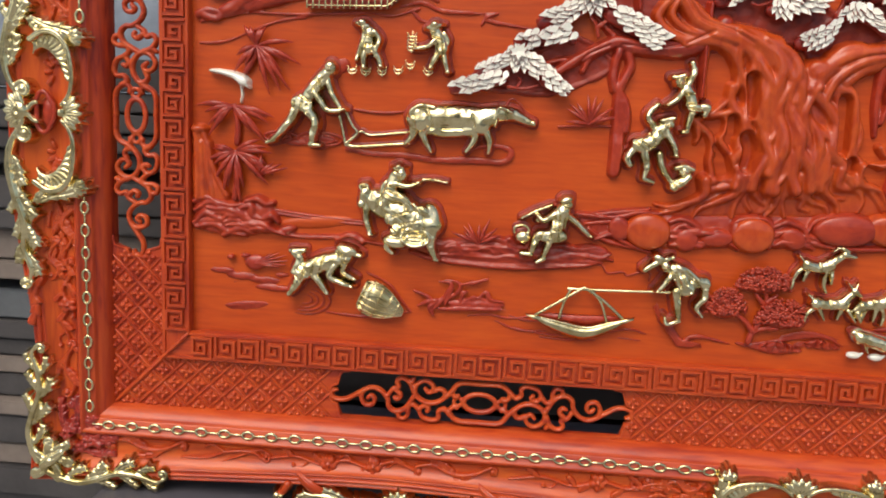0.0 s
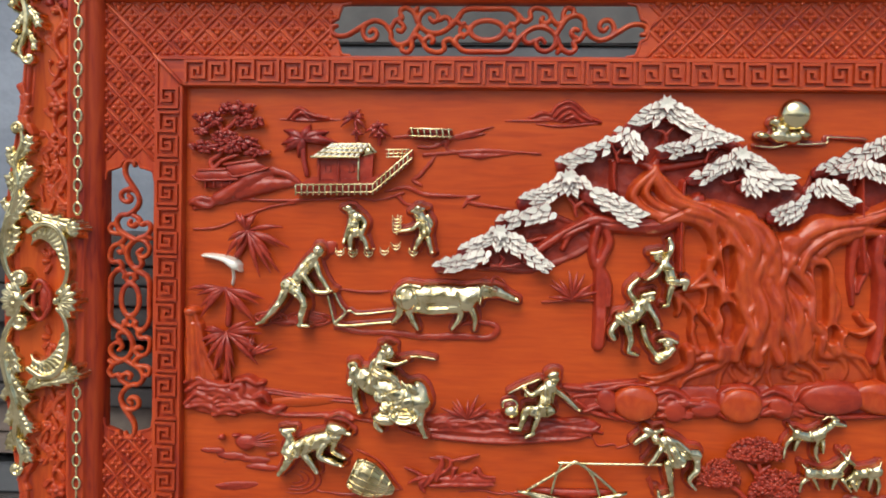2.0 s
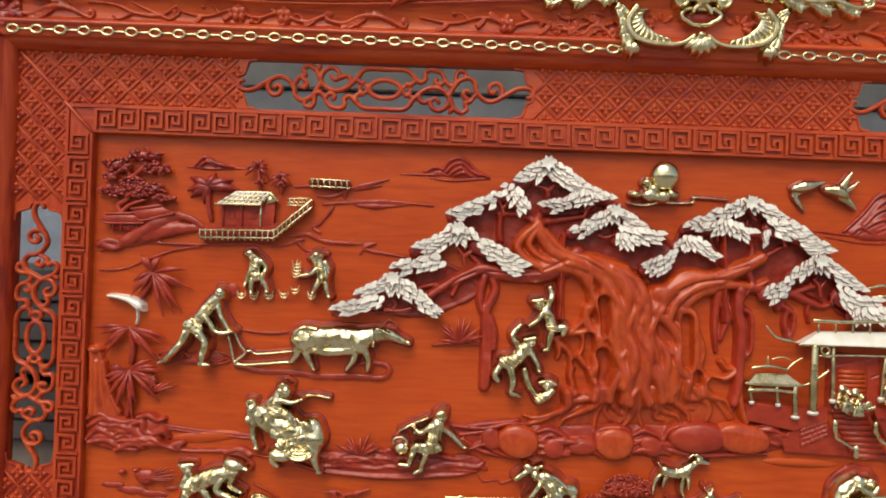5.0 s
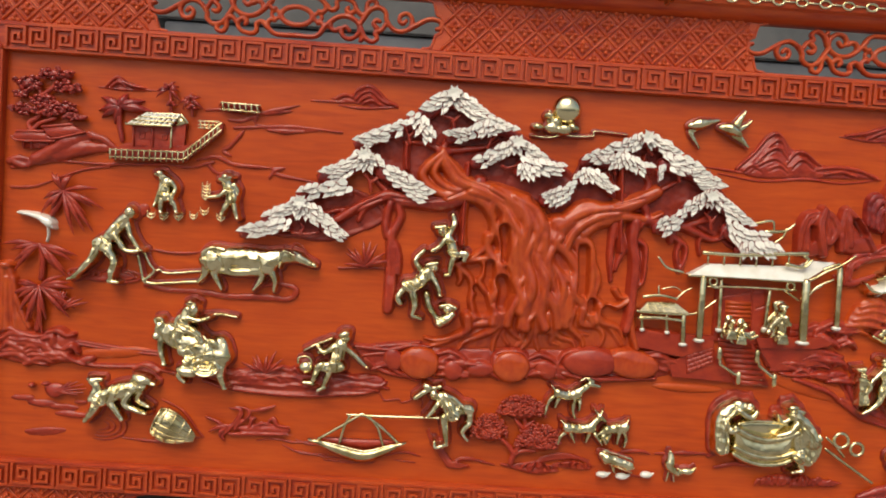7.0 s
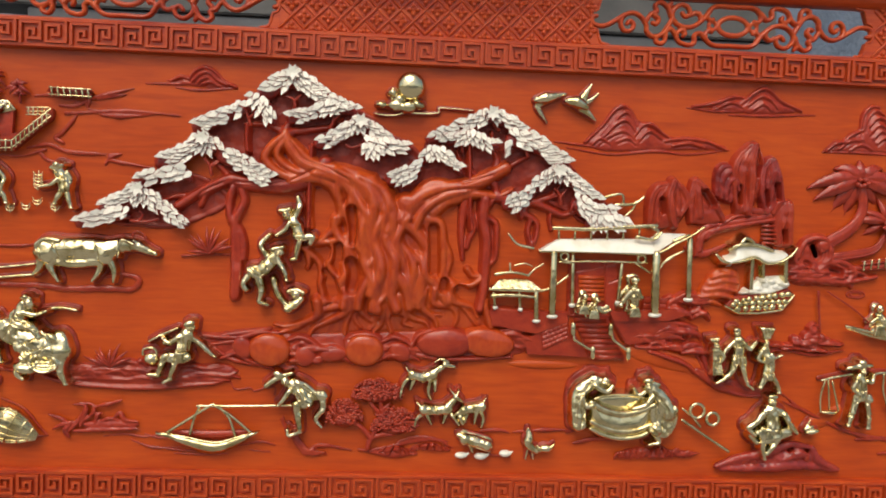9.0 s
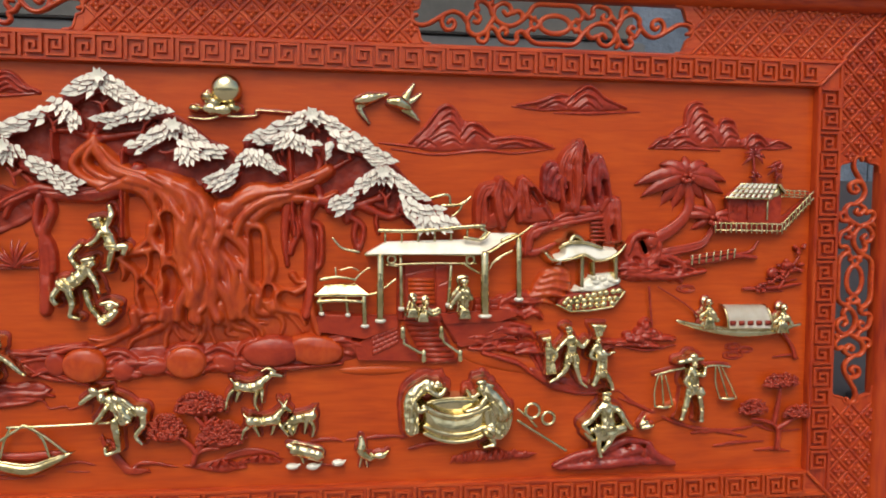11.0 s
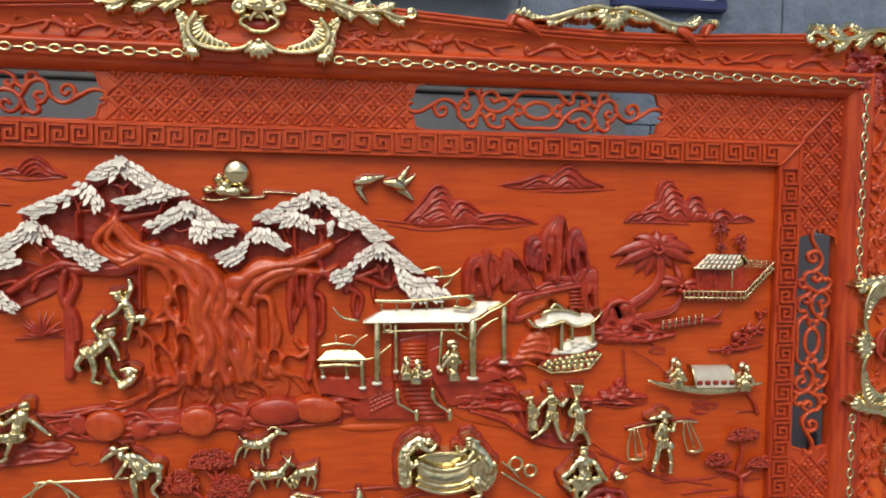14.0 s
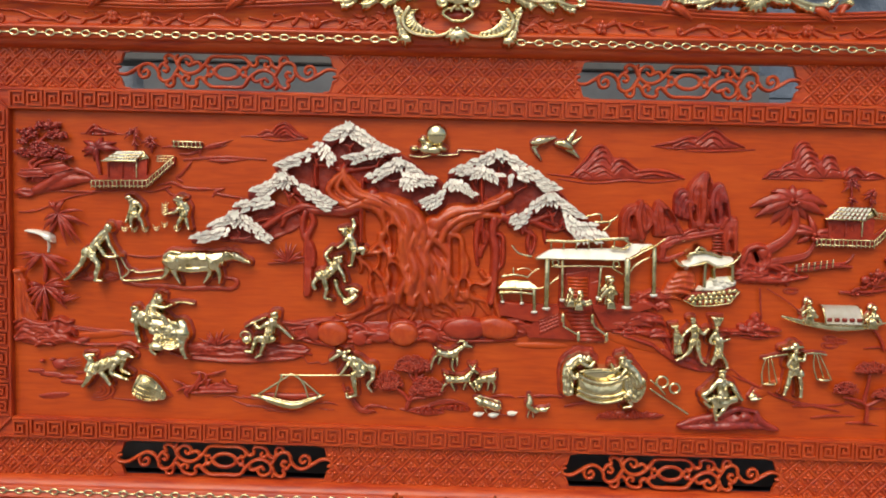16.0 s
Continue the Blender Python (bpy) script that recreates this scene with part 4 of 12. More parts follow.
o = ornament(0.004, 0.240, 0.000, 0.080)
for a, r in ((20, 0.030), (55, 0.026), (95, 0.022), (140, 0.026), (-20, 0.022)):
    c, s = math.cos(radians(a)), math.sin(radians(a))
    o.acanthus([(0.060 + 0.008 * c, 0.042 + 0.006 * s), (0.060 + r * 0.6 * c, 0.042 + r * 0.45 * s), (0.060 + r * c, 0.042 + r * 0.8 * s)], 0.0048, 3, 0.004, high=0.003)
o.soften(1)
spray_me = o.cut_mesh("red_leaf_spray", RED_FLOOR, spray_wood)

o = ornament(0.118, 0.262, 0.006, 0.078)
rows = [([(0.135, 0.060), (0.152, 0.052), (0.168, 0.060), (0.186, 0.068)], 0.007), ([(0.140, 0.036), (0.158, 0.044), (0.174, 0.034), (0.190, 0.030)], 0.007), ([(0.180, 0.054), (0.198, 0.044), (0.216, 0.052), (0.236, 0.046)], 0.008), ([(0.196, 0.066), (0.212, 0.064), (0.226, 0.072)], 0.006), ([(0.150, 0.070), (0.162, 0.076), (0.176, 0.076)], 0.005)]
for line, w in rows:
    o.acanthus(line, w, 5, 0.004, high=0.0035)
for at, r, start, turns in (((0.146, 0.026), 0.009, 60, 1.2), ((0.196, 0.022), 0.008, 120, -1.2), ((0.228, 0.034), 0.009, 40, 1.2), ((0.248, 0.052), 0.007, 180, -1.1)):
    o.curl(at, r, start, turns, 0.0026, 0.005)
o.rope([(0.152, 0.019), (0.172, 0.015), (0.190, 0.016)], 0.0022, 0.0026, base=0.004).rope([(0.232, 0.026), (0.246, 0.032), (0.254, 0.048)], 0.0024, 0.002, base=0.004)
o.soften(1)
tangle_me = o.cut_mesh("red_leaf_field", RED_FLOOR, spray_wood)

def along_line(line, t):
    """The point at share t of a polyline."""
    p = [Vector(q) for q in line]
    u = t * (len(p) - 1)
    i = min(int(u), len(p) - 2)
    return p[i].lerp(p[i + 1], u - i)


# --- blossom branches and leaf scrolls of the hollow field
def blossom_branch(length, flowers, seed):
    rb = random.Random(seed)
    o = ornament(0, length, 0.000, 0.044)
    stem = [(0.000, 0.020), (length * 0.14, 0.012), (length * 0.30, 0.022), (length * 0.46, 0.015), (length * 0.62, 0.024), (length * 0.80, 0.015), (length, 0.021)]
    o.rope(stem, 0.0026, 0.0014, 0.0023, 0.005, 1.2)
    for k in range(9):
        t = 0.05 + 0.10 * k
        p = along_line(stem, t)
        up = 1 if k % 2 else -1
        r = rb.uniform(0.015, 0.023)
        if k % 3 == 1:
            o.rope([p, (p.x + r * 0.5, p.y + up * 0.008), (p.x + r * 1.1, p.y + up * 0.007)], 0.0018, 0.0014, base=0.005, high=1.2)
            o.dome((p.x + r * 1.2, p.y + up * 0.007), 0.0038, 0.0030, 0.0042, 0.005)
        else:
            o.acanthus([p, (p.x + r * 0.5, p.y + up * 0.007), (p.x + r, p.y + up * 0.012)], 0.0042, 2, 0.005, high=0.003, notch=0.8)
    for t in flowers:
        p = along_line(stem, t)
        for m in range(5):
            a = 2 * math.pi * m / 5 + 0.3
            o.dome((p.x + 0.0072 * math.cos(a), p.y + 0.0072 * math.sin(a)), 0.0056, 0.0050, 0.0042, 0.0065, math.degrees(a))
        o.dome((p.x, p.y), 0.0034, high=0.0045, base=0.009)
    return o.soften(1).cut_mesh("blossom_branch", RED_FLOOR, spray_wood)


def leaf_scroll(length):
    o = ornament(0, length, 0.000, 0.046)
    o.rope([(length * 0.10, 0.012), (length * 0.34, 0.024), (length * 0.58, 0.024), (length * 0.80, 0.014), (length, 0.018)], 0.0030, 0.0024, 0.0036, 0.005, 1.2)
    o.curl((length * 0.08, 0.018), 0.0075, -60, -1.2, 0.0024, 0.005)
    o.curl((length * 0.97, 0.025), 0.0075, -80, 1.2, 0.0024, 0.005)
    o.acanthus([(length * 0.30, 0.022), (length * 0.46, 0.033), (length * 0.66, 0.036)], 0.0060, 4, 0.005)
    o.acanthus([(length * 0.52, 0.023), (length * 0.66, 0.013), (length * 0.84, 0.006)], 0.0055, 4, 0.005)
    return o.soften(1).cut_mesh("leaf_scroll", RED_FLOOR, spray_wood)


def line_scroll(length):
    """A long thin scroll of two bent lines that meet in a curl."""
    o = ornament(0, length, 0.000, 0.040)
    o.rope([(0.012, 0.026), (length * 0.24, 0.014), (length * 0.50, 0.016), (length * 0.72, 0.026), (length, 0.028)], 0.0022, 0.0016, 0.0024, 0.0045, 1.2)
    o.rope([(0.014, 0.012), (length * 0.16, 0.010), (length * 0.36, 0.020), (length * 0.56, 0.030)], 0.0020, 0.0014, 0.0022, 0.0045, 1.2)
    o.rope([(length * 0.52, 0.017), (length * 0.66, 0.008), (length * 0.74, 0.012)], 0.0020, 0.0014, 0.0022, 0.0045, 1.2)
    o.curl((0.012, 0.019), 0.0072, 90, 1.0, 0.0020, 0.0045, 0.3)
    return o.soften(1).cut_mesh("line_scroll", RED_FLOOR, spray_wood)


o = ornament(-0.162, 0.162, 0.050, 0.112)
for w in (1, -1):
    o.acanthus([(w * 0.020, 0.090), (w * 0.046, 0.084), (w * 0.070, 0.082)], 0.008, 4, 0.009)
    o.acanthus([(w * 0.070, 0.086), (w * 0.096, 0.074), (w * 0.118, 0.066)], 0.0075, 4, 0.009)
    o.scroll([(w * 0.004, 0.098), (w * 0.030, 0.101), (w * 0.070, 0.090), (w * 0.110, 0.078), (w * 0.140, 0.077)], 0.0040, 0.0040, 0.0056, 0.010)
    o.acanthus([(w * 0.128, 0.078), (w * 0.146, 0.078), (w * 0.162, 0.090)], 0.0085, 4, 0.010)
    o.curl((w * 0.012, 0.092), 0.0080, 90, -w * 1.0, 0.0026, 0.011)
o.petals((0, 0.088), 9, 0.004, 0.026, 0.009, 170, 370, 0.24, 0.003)
o.dome((0, 0.088), 0.006, high=0.005, base=0.011)
o.soften(1)
moustache_me = o.cut_mesh("crest", GOLD_FLOOR, gold)

branches = {(length, flowers): blossom_branch(length, flowers, 5 + i) for i, (length, flowers) in enumerate(((0.26, (0.52,)), (0.23, (0.30, 0.62)), (0.16, (0.48,))))}
scrolls = {length: leaf_scroll(length) for length in (0.13, 0.09, 0.062)}
lines_me = line_scroll(0.150)
LEAVES = "red carved leaf scroll on the frame"
RAILS = (("top", 0, HX, HZ), ("bottom", 180, HX, HZ), ("left", -90, HZ, HX), ("right", 90, HZ, HX))
for side, turn, half_long, half_wide in RAILS:
    base = Matrix.Translation((0, 0, MID)) @ Matrix.Rotation(radians(turn), 4, "Y") @ Matrix.Translation((0, 0, half_wide + CHAIN_U))
    long_side = half_long > half_wide
    swell = Matrix.Diagonal((0.96, 1, 0.85, 1)) if long_side else Matrix.Diagonal((1, 1, 0.93, 1))
    root = set_on("cartouche", crest_me, base @ swell, frame_thing, "gilded carved cartouche at the middle of a rail")
    bm = bmesh.new()
    tall, mid_v = (0.0125, 0.052) if long_side else (0.0135, 0.053)
    tube(bm, [(0.030 * math.sin(a), GOLD_FLOOR - 0.004, mid_v + tall * math.cos(a) + (0.003 if abs(math.sin(a)) > 0.5 else 0)) for a in np.linspace(0, 2 * math.pi, 28, endpoint=False)], 0.0036, closed=True)
    part("ring", on(base, bm), gold if long_side else carved_wood, root, "oval ring round the boss")
    bm = bmesh.new()
    bmesh.ops.create_icosphere(bm, subdivisions=3, radius=1, matrix=Matrix.Translation((0, -0.014, mid_v)) @ Matrix.Diagonal((0.026, 0.009, 0.011, 1)))
    part("ring_boss", on(base, bm), carved_wood, root, "smooth red boss within the ring")
    for s in (1, -1):
        turned = base @ Matrix.Diagonal((s, 1, 1, 1))
        set_on("wing_scroll", wing_me, turned @ swell, root, "gilded acanthus wing")
        set_on("c_scroll", hoop_me, turned @ swell, root, "gilded leafy scroll")
        set_on("red_leaf_spray", spray_me, turned, root, "red carved leaves inside the scroll")
        set_on("red_leaf_field", tangle_me, turned @ swell @ Matrix.Diagonal((1, 1, 0.86, 1)), root, "tangle of small red carved leaves")
        sprays = ((0.170, (0.26, (0.52,)), 0.014), (0.580, (0.23, (0.30, 0.62)), 0.012)) if long_side else ((0.225, (0.16, (0.48,)), 0.014),)
        for start, key, v in sprays:
            set_on("blossom_branch", branches[key], turned @ Matrix.Translation((start, 0, v)) @ Matrix.Diagonal((1, 1, 1.25, 1)), frame_thing, "carved blossom branch in the hollow of the frame")
        ends = ((half_long - 0.130, 0.13, 0.008), (0.128, 0.062, 0.006), (0.445, 0.13, 0.010)) if long_side else ((half_long - 0.105, 0.09, 0.010), (0.140, 0.062, 0.008), (0.190, 0.062, 0.030))
        for start, length, v in ends:
            set_on("leaf_scroll", scrolls[length], turned @ Matrix.Translation((start, 0, v)) @ Matrix.Diagonal((1, 1, 1.2, 1)), frame_thing, LEAVES)
        if long_side:
            set_on("line_scroll", lines_me, turned @ Matrix.Translation((0.800, 0, 0.012)) @ Matrix.Diagonal((1, 1, 1.25, 1)), frame_thing, "thin carved scroll lines in the hollow of the frame")
            for x in (0.45, 0.735):
                bm = bmesh.new()
                stroke(bm, [(x - 0.030, 0.088, -0.016), (x - 0.010, 0.076, -0.031), (x + 0.014, 0.062, -0.027), (x + 0.030, 0.050, -0.014)], 0.004, 0.003, mid=0.0095, seg=8, flat=0.42)
                stroke(bm, [(x - 0.018, 0.088, -0.018), (x + 0.002, 0.070, -0.033), (x + 0.024, 0.054, -0.024)], 0.003, 0.002, mid=0.005, seg=6, flat=0.5)
                part("ribbon", on(turned, bm), spray_wood, frame_thing, "carved ribbon bound round the reeds")
            set_on("crest", moustache_me, turned @ Matrix.Translation((0.600, 0, 0.008)), frame_thing, "gilded moustache-shaped crest on the rail")
            for at in (0.425, 0.78):
                o = ornament(at - 0.010, at + 0.030, 0.070, 0.104)
                o.rope([(at - 0.006, 0.072), (at + 0.002, 0.086), (at + 0.014, 0.090)], 0.0062, 0.0040, base=0.004)
                set_on("curl", o.soften(1).cut_mesh("curl", GOLD_FLOOR, spray_wood), turned, frame_thing, "red carved curl on the outer edge")
                o = ornament(at - 0.010, at + 0.030, 0.070, 0.104)
                o.curl((at + 0.010, 0.090), 0.0075, 180, -1.1, 0.0026, 0.009)
                set_on("curl_tip", o.soften(1).cut_mesh("curl_tip", GOLD_FLOOR, gold), turned, frame_thing, "gilded tip of a curl")
        else:
            o = ornament(0.245, 0.335, 0.056, 0.098)
            o.acanthus([(0.250, 0.066), (0.275, 0.082), (0.300, 0.078), (0.328, 0.088)], 0.010, 5, 0.005)
            set_on("red_crest", o.soften(1).cut_mesh("red_crest", GOLD_FLOOR, spray_wood), turned, frame_thing, "red carved wave on the outer edge")

# --- corners: a gilded leaf rosette with two leafy arms, drawn once
o = ornament(-0.070, 0.026, -0.070, 0.026)
for at, r, start, turns in (((-0.052, -0.022), 0.011, 20, 1.2), ((-0.022, -0.052), 0.011, 70, -1.2), ((-0.048, -0.050), 0.010, 45, 1.1), ((0.004, -0.036), 0.010, 150, -1.2), ((-0.036, 0.006), 0.010, -60, 1.2), ((0.002, 0.004), 0.012, 225, 1.1)):
    d = Vector((at[0] + 0.022, at[1] + 0.022))
    o.acanthus([(-0.022, -0.022), (-0.022 + d.x * 0.5 - d.y * 0.12, -0.022 + d.y * 0.5 + d.x * 0.12), at], r * 0.70, 2, 0.010, high=0.005, notch=0.9)
    o.curl(at, r * 0.80, start, turns, 0.0036, 0.010, 0.5)
o.acanthus([(-0.046, -0.040), (-0.028, -0.026), (-0.008, -0.010)], 0.0085, 3, 0.015, high=0.004, notch=0.8)
o.dome((-0.024, -0.022), 0.0085, 0.0070, 0.005, 0.017, 45)
o.soften(1)
rosette_me = o.cut_mesh("corner_rosette", GOLD_FLOOR, gold)

o = ornament(-0.224, -0.010, -0.040, 0.030)
arm = [(-0.020, -0.002), (-0.042, 0.008), (-0.070, 0.012), (-0.100, 0.004), (-0.134, -0.008), (-0.168, -0.006), (-0.194, 0.002), (-0.206, -0.004)]
o.acanthus([(-0.046, 0.006), (-0.062, -0.006), (-0.080, -0.012)], 0.008, 4, 0.008)
o.acanthus([(-0.076, 0.010), (-0.098, -0.006), (-0.112, -0.022)], 0.010, 4, 0.008)
o.acanthus([(-0.092, 0.007), (-0.112, 0.010), (-0.128, 0.018)], 0.0075, 4, 0.008)
o.acanthus([(-0.124, -0.006), (-0.142, -0.022), (-0.158, -0.026)], 0.0085, 4, 0.008)
o.acanthus([(-0.132, -0.006), (-0.150, 0.004), (-0.164, 0.014)], 0.0075, 4, 0.008)
o.acanthus([(-0.160, -0.008), (-0.176, -0.018), (-0.192, -0.020)], 0.0070, 3, 0.008)
o.acanthus([(-0.168, -0.004), (-0.182, 0.010), (-0.196, 0.014)], 0.0055, 3, 0.008)
o.scroll(arm, 0.0060, 0.0034, 0.0048, 0.010)
o.curl((-0.204, -0.012), 0.0090, 90, 1.2, 0.0032, 0.010)
o.soften(1)
arm_me = o.cut_mesh("corner_arm", GOLD_FLOOR, gold)

o = ornament(-0.136, -0.022, -0.136, -0.022)
r2 = random.Random(9)
for k in range(12):
    a = r2.uniform(0, 6.28)
    c = (-0.062 + r2.uniform(-0.034, 0.030), -0.062 + r2.uniform(-0.034, 0.030))
    o.acanthus([c, (c[0] + 0.011 * math.cos(a), c[1] + 0.011 * math.sin(a)), (c[0] + 0.022 * math.cos(a + 0.6), c[1] + 0.022 * math.sin(a + 0.6))], 0.0070, 3, 0.004 + r2.uniform(0, 0.006), high=0.0035)
for at in ((-0.058, -0.040), (-0.042, -0.062), (-0.076, -0.050)):
    o.petals(at, 5, 0.002, 0.0100, 0.010, 10, 370, 0.5, 0.003)
for p, q, w in (((-0.070, -0.036), (-0.122, -0.034), 0.0085), ((-0.036, -0.070), (-0.034, -0.122), 0.0085), ((-0.074, -0.060), (-0.128, -0.062), 0.0075), ((-0.060, -0.074), (-0.062, -0.128), 0.0075)):
    o.acanthus([p, ((p[0] + q[0]) / 2, (p[1] + q[1]) / 2 + 0.004), q], w, 5, 0.006, high=0.004)
for at, start, turns in (((-0.092, -0.078), 30, 1.2), ((-0.078, -0.092), 60, -1.2), ((-0.112, -0.050), 200, 1.1), ((-0.050, -0.112), 250, -1.1)):
    o.curl(at, 0.0085, start, turns, 0.0030, 0.007)
o.soften(1)
cluster_me = o.cut_mesh("corner_leaves", RED_FLOOR, purple_wood)
SWAP = Matrix(((0, 0, 1, 0), (0, 1, 0, 0), (1, 0, 0, 0), (0, 0, 0, 1)))
for sx in (1, -1):
    for sz in (1, -1):
        base = Matrix.Translation((0, 0, MID)) @ Matrix.Diagonal((sx, 1, sz, 1)) @ Matrix.Translation((HX + 0.112, 0, HZ + 0.112))
        rosette = set_on("corner_rosette", rosette_me, base, frame_thing, "gilded leaf rosette covering a corner")
        for flip in (Matrix.Identity(4), SWAP):
            set_on("corner_arm", arm_me, base @ flip, rosette, "gilded leafy arm along the edge")
        set_on("corner_leaves", cluster_me, base, frame_thing, "dark red carved leaf cluster in a corner")

# ---------------------------------------------------------------- carvings on the board


def flank(bm, out=0.0024, low=0.36):
    """Adds the block of wood that a figure was cut from: its own outline, wider and sunk towards the board."""
    bmesh.ops.recalc_face_normals(bm, faces=bm.faces)
    bm.normal_update()
    made = bmesh.ops.duplicate(bm, geom=bm.verts[:] + bm.edges[:] + bm.faces[:])["geom"]
    copies = [g for g in made if isinstance(g, bmesh.types.BMVert)]
    bm.normal_update()
    moves = [(v, v.co + v.normal * out) for v in copies]
    for v, to in moves:
        v.co = (to.x, min(BOARD + 0.003 - (BOARD + 0.003 - to.y) * low, BOARD + 0.004), to.z + 0.0012)


def drape(bm, top, left, right, foot_z, folds, depth, seed, ragged=0.05):
    """A rock like hung cloth: folds fan out from the peak and fall to the foot, on the board."""
    nu, nv = 12 * folds, 22
    tall = top[1] - foot_z
    rows = []
    for j in range(nv + 2):
        v = min(max(j - 0.5, 0.35) / nv, 1.0)
        s, c = math.sin(v * math.pi / 2), 1 - math.cos(v * math.pi / 2)
        row = []
        for i in range(nu + 1):
            u = 2 * i / nu - 1
            wide = left if u < 0 else right
            n1 = noise.noise((u * 2.3, v * 2.0, seed * 3.7))
            n2 = noise.noise((u * 5.0, v * 1.2, seed * 5.1))
            fold = abs(math.sin(math.pi * (u * folds * 0.5 + 0.55 * n1 + 0.2 * seed)))
            x = top[0] + u * wide * (0.50 + 0.50 * s ** (0.75 + 0.25 * n2)) + 0.10 * wide * n1 * v
            z = top[1] - tall * (1 - (1 - c ** 0.9) * (1 - 0.36 * u * u - 0.10 * n2 * abs(u))) * (1 - ragged * (1 + n2) * v)
            rim = (1 - abs(u) ** 3) ** 0.7
            y = BOARD - depth * rim * (0.22 + 0.78 * fold ** 0.7) * (0.65 + 0.35 * math.sin(math.pi * min(v + 0.15, 0.95)))
            row.append(bm.verts.new((x, BOARD + 0.003 if j in (0, nv + 1) else y, z)))
        rows.append(row)
    for a, b in zip(rows, rows[1:]):
        for i in range(nu):
            bm.faces.new((a[i], b[i], b[i + 1], a[i + 1]))


def frond(bm, at, length, angle, width, droop, y=0.004):
    """A broad pointed palm leaf with a raised midrib and shallow side cuts."""
    a = radians(angle)
    d = Vector((math.cos(a), math.sin(a)))
    rows = []
    count = 14
    for i in range(count + 1):
        t = i / count
        c = Vector(at) + d * length * t + Vector((0, -droop * length * t * t))
        way = (d + Vector((0, -2 * droop * t))).normalized()
        n = Vector((-way.y, way.x))
        w = width * math.sin(math.pi * (0.08 + 0.92 * t) ** 0.8) ** 0.8 + 0.0006
        w *= 1.0 if i % 2 else 0.86
        lift = y - 0.006 * math.sin(math.pi * min(t + 0.1, 1.0)) + 0.006 * t
        rows.append([bm.verts.new((c.x + n.x * w * k, lift + h, c.y + n.y * w * k)) for k, h in ((-1, 0.006), (-0.85, 0.0028), (-0.3, 0.0022), (0, 0.0), (0.3, 0.0022), (0.85, 0.0028), (1, 0.006))])
    for p, q in zip(rows, rows[1:]):
        for k in range(6):
            bm.faces.new((p[k], q[k], q[k + 1], p[k + 1]))
        bm.faces.new((p[6], q[6], q[0], p[0]))
    bm.faces.new(rows[0])
    bm.faces.new(rows[-1][::-1])


def carving(name, bm, material, label, category, group="", voxel=0.0, rounds=1, sunk=1.0):
    for v in bm.verts:
        v.co.y = BOARD + 0.002 - (BOARD + 0.002 - v.co.y) * sunk
    if voxel and material is gold:
        flank(bm)
        material, voxel = figure_gold, voxel * 0.92
    ob = part(name, bm, material)
    if voxel:
        fuse(ob, voxel, rounds + 2)
        if material in (figure_gold, gold, gold_leaf):
            crumple(ob, 0.0013, 0.008)
        else:
            crumple(ob, 0.0034, 0.020)
    return tagged(ob, label, category, group)


def lean(bm, low, slope=0.7):
    """Tips a plate back above the height low, as a roof slope leans."""
    for v in bm.verts:
        if v.co.y < 0.008:
            v.co.y += (v.co.z - low) * slope - 0.004


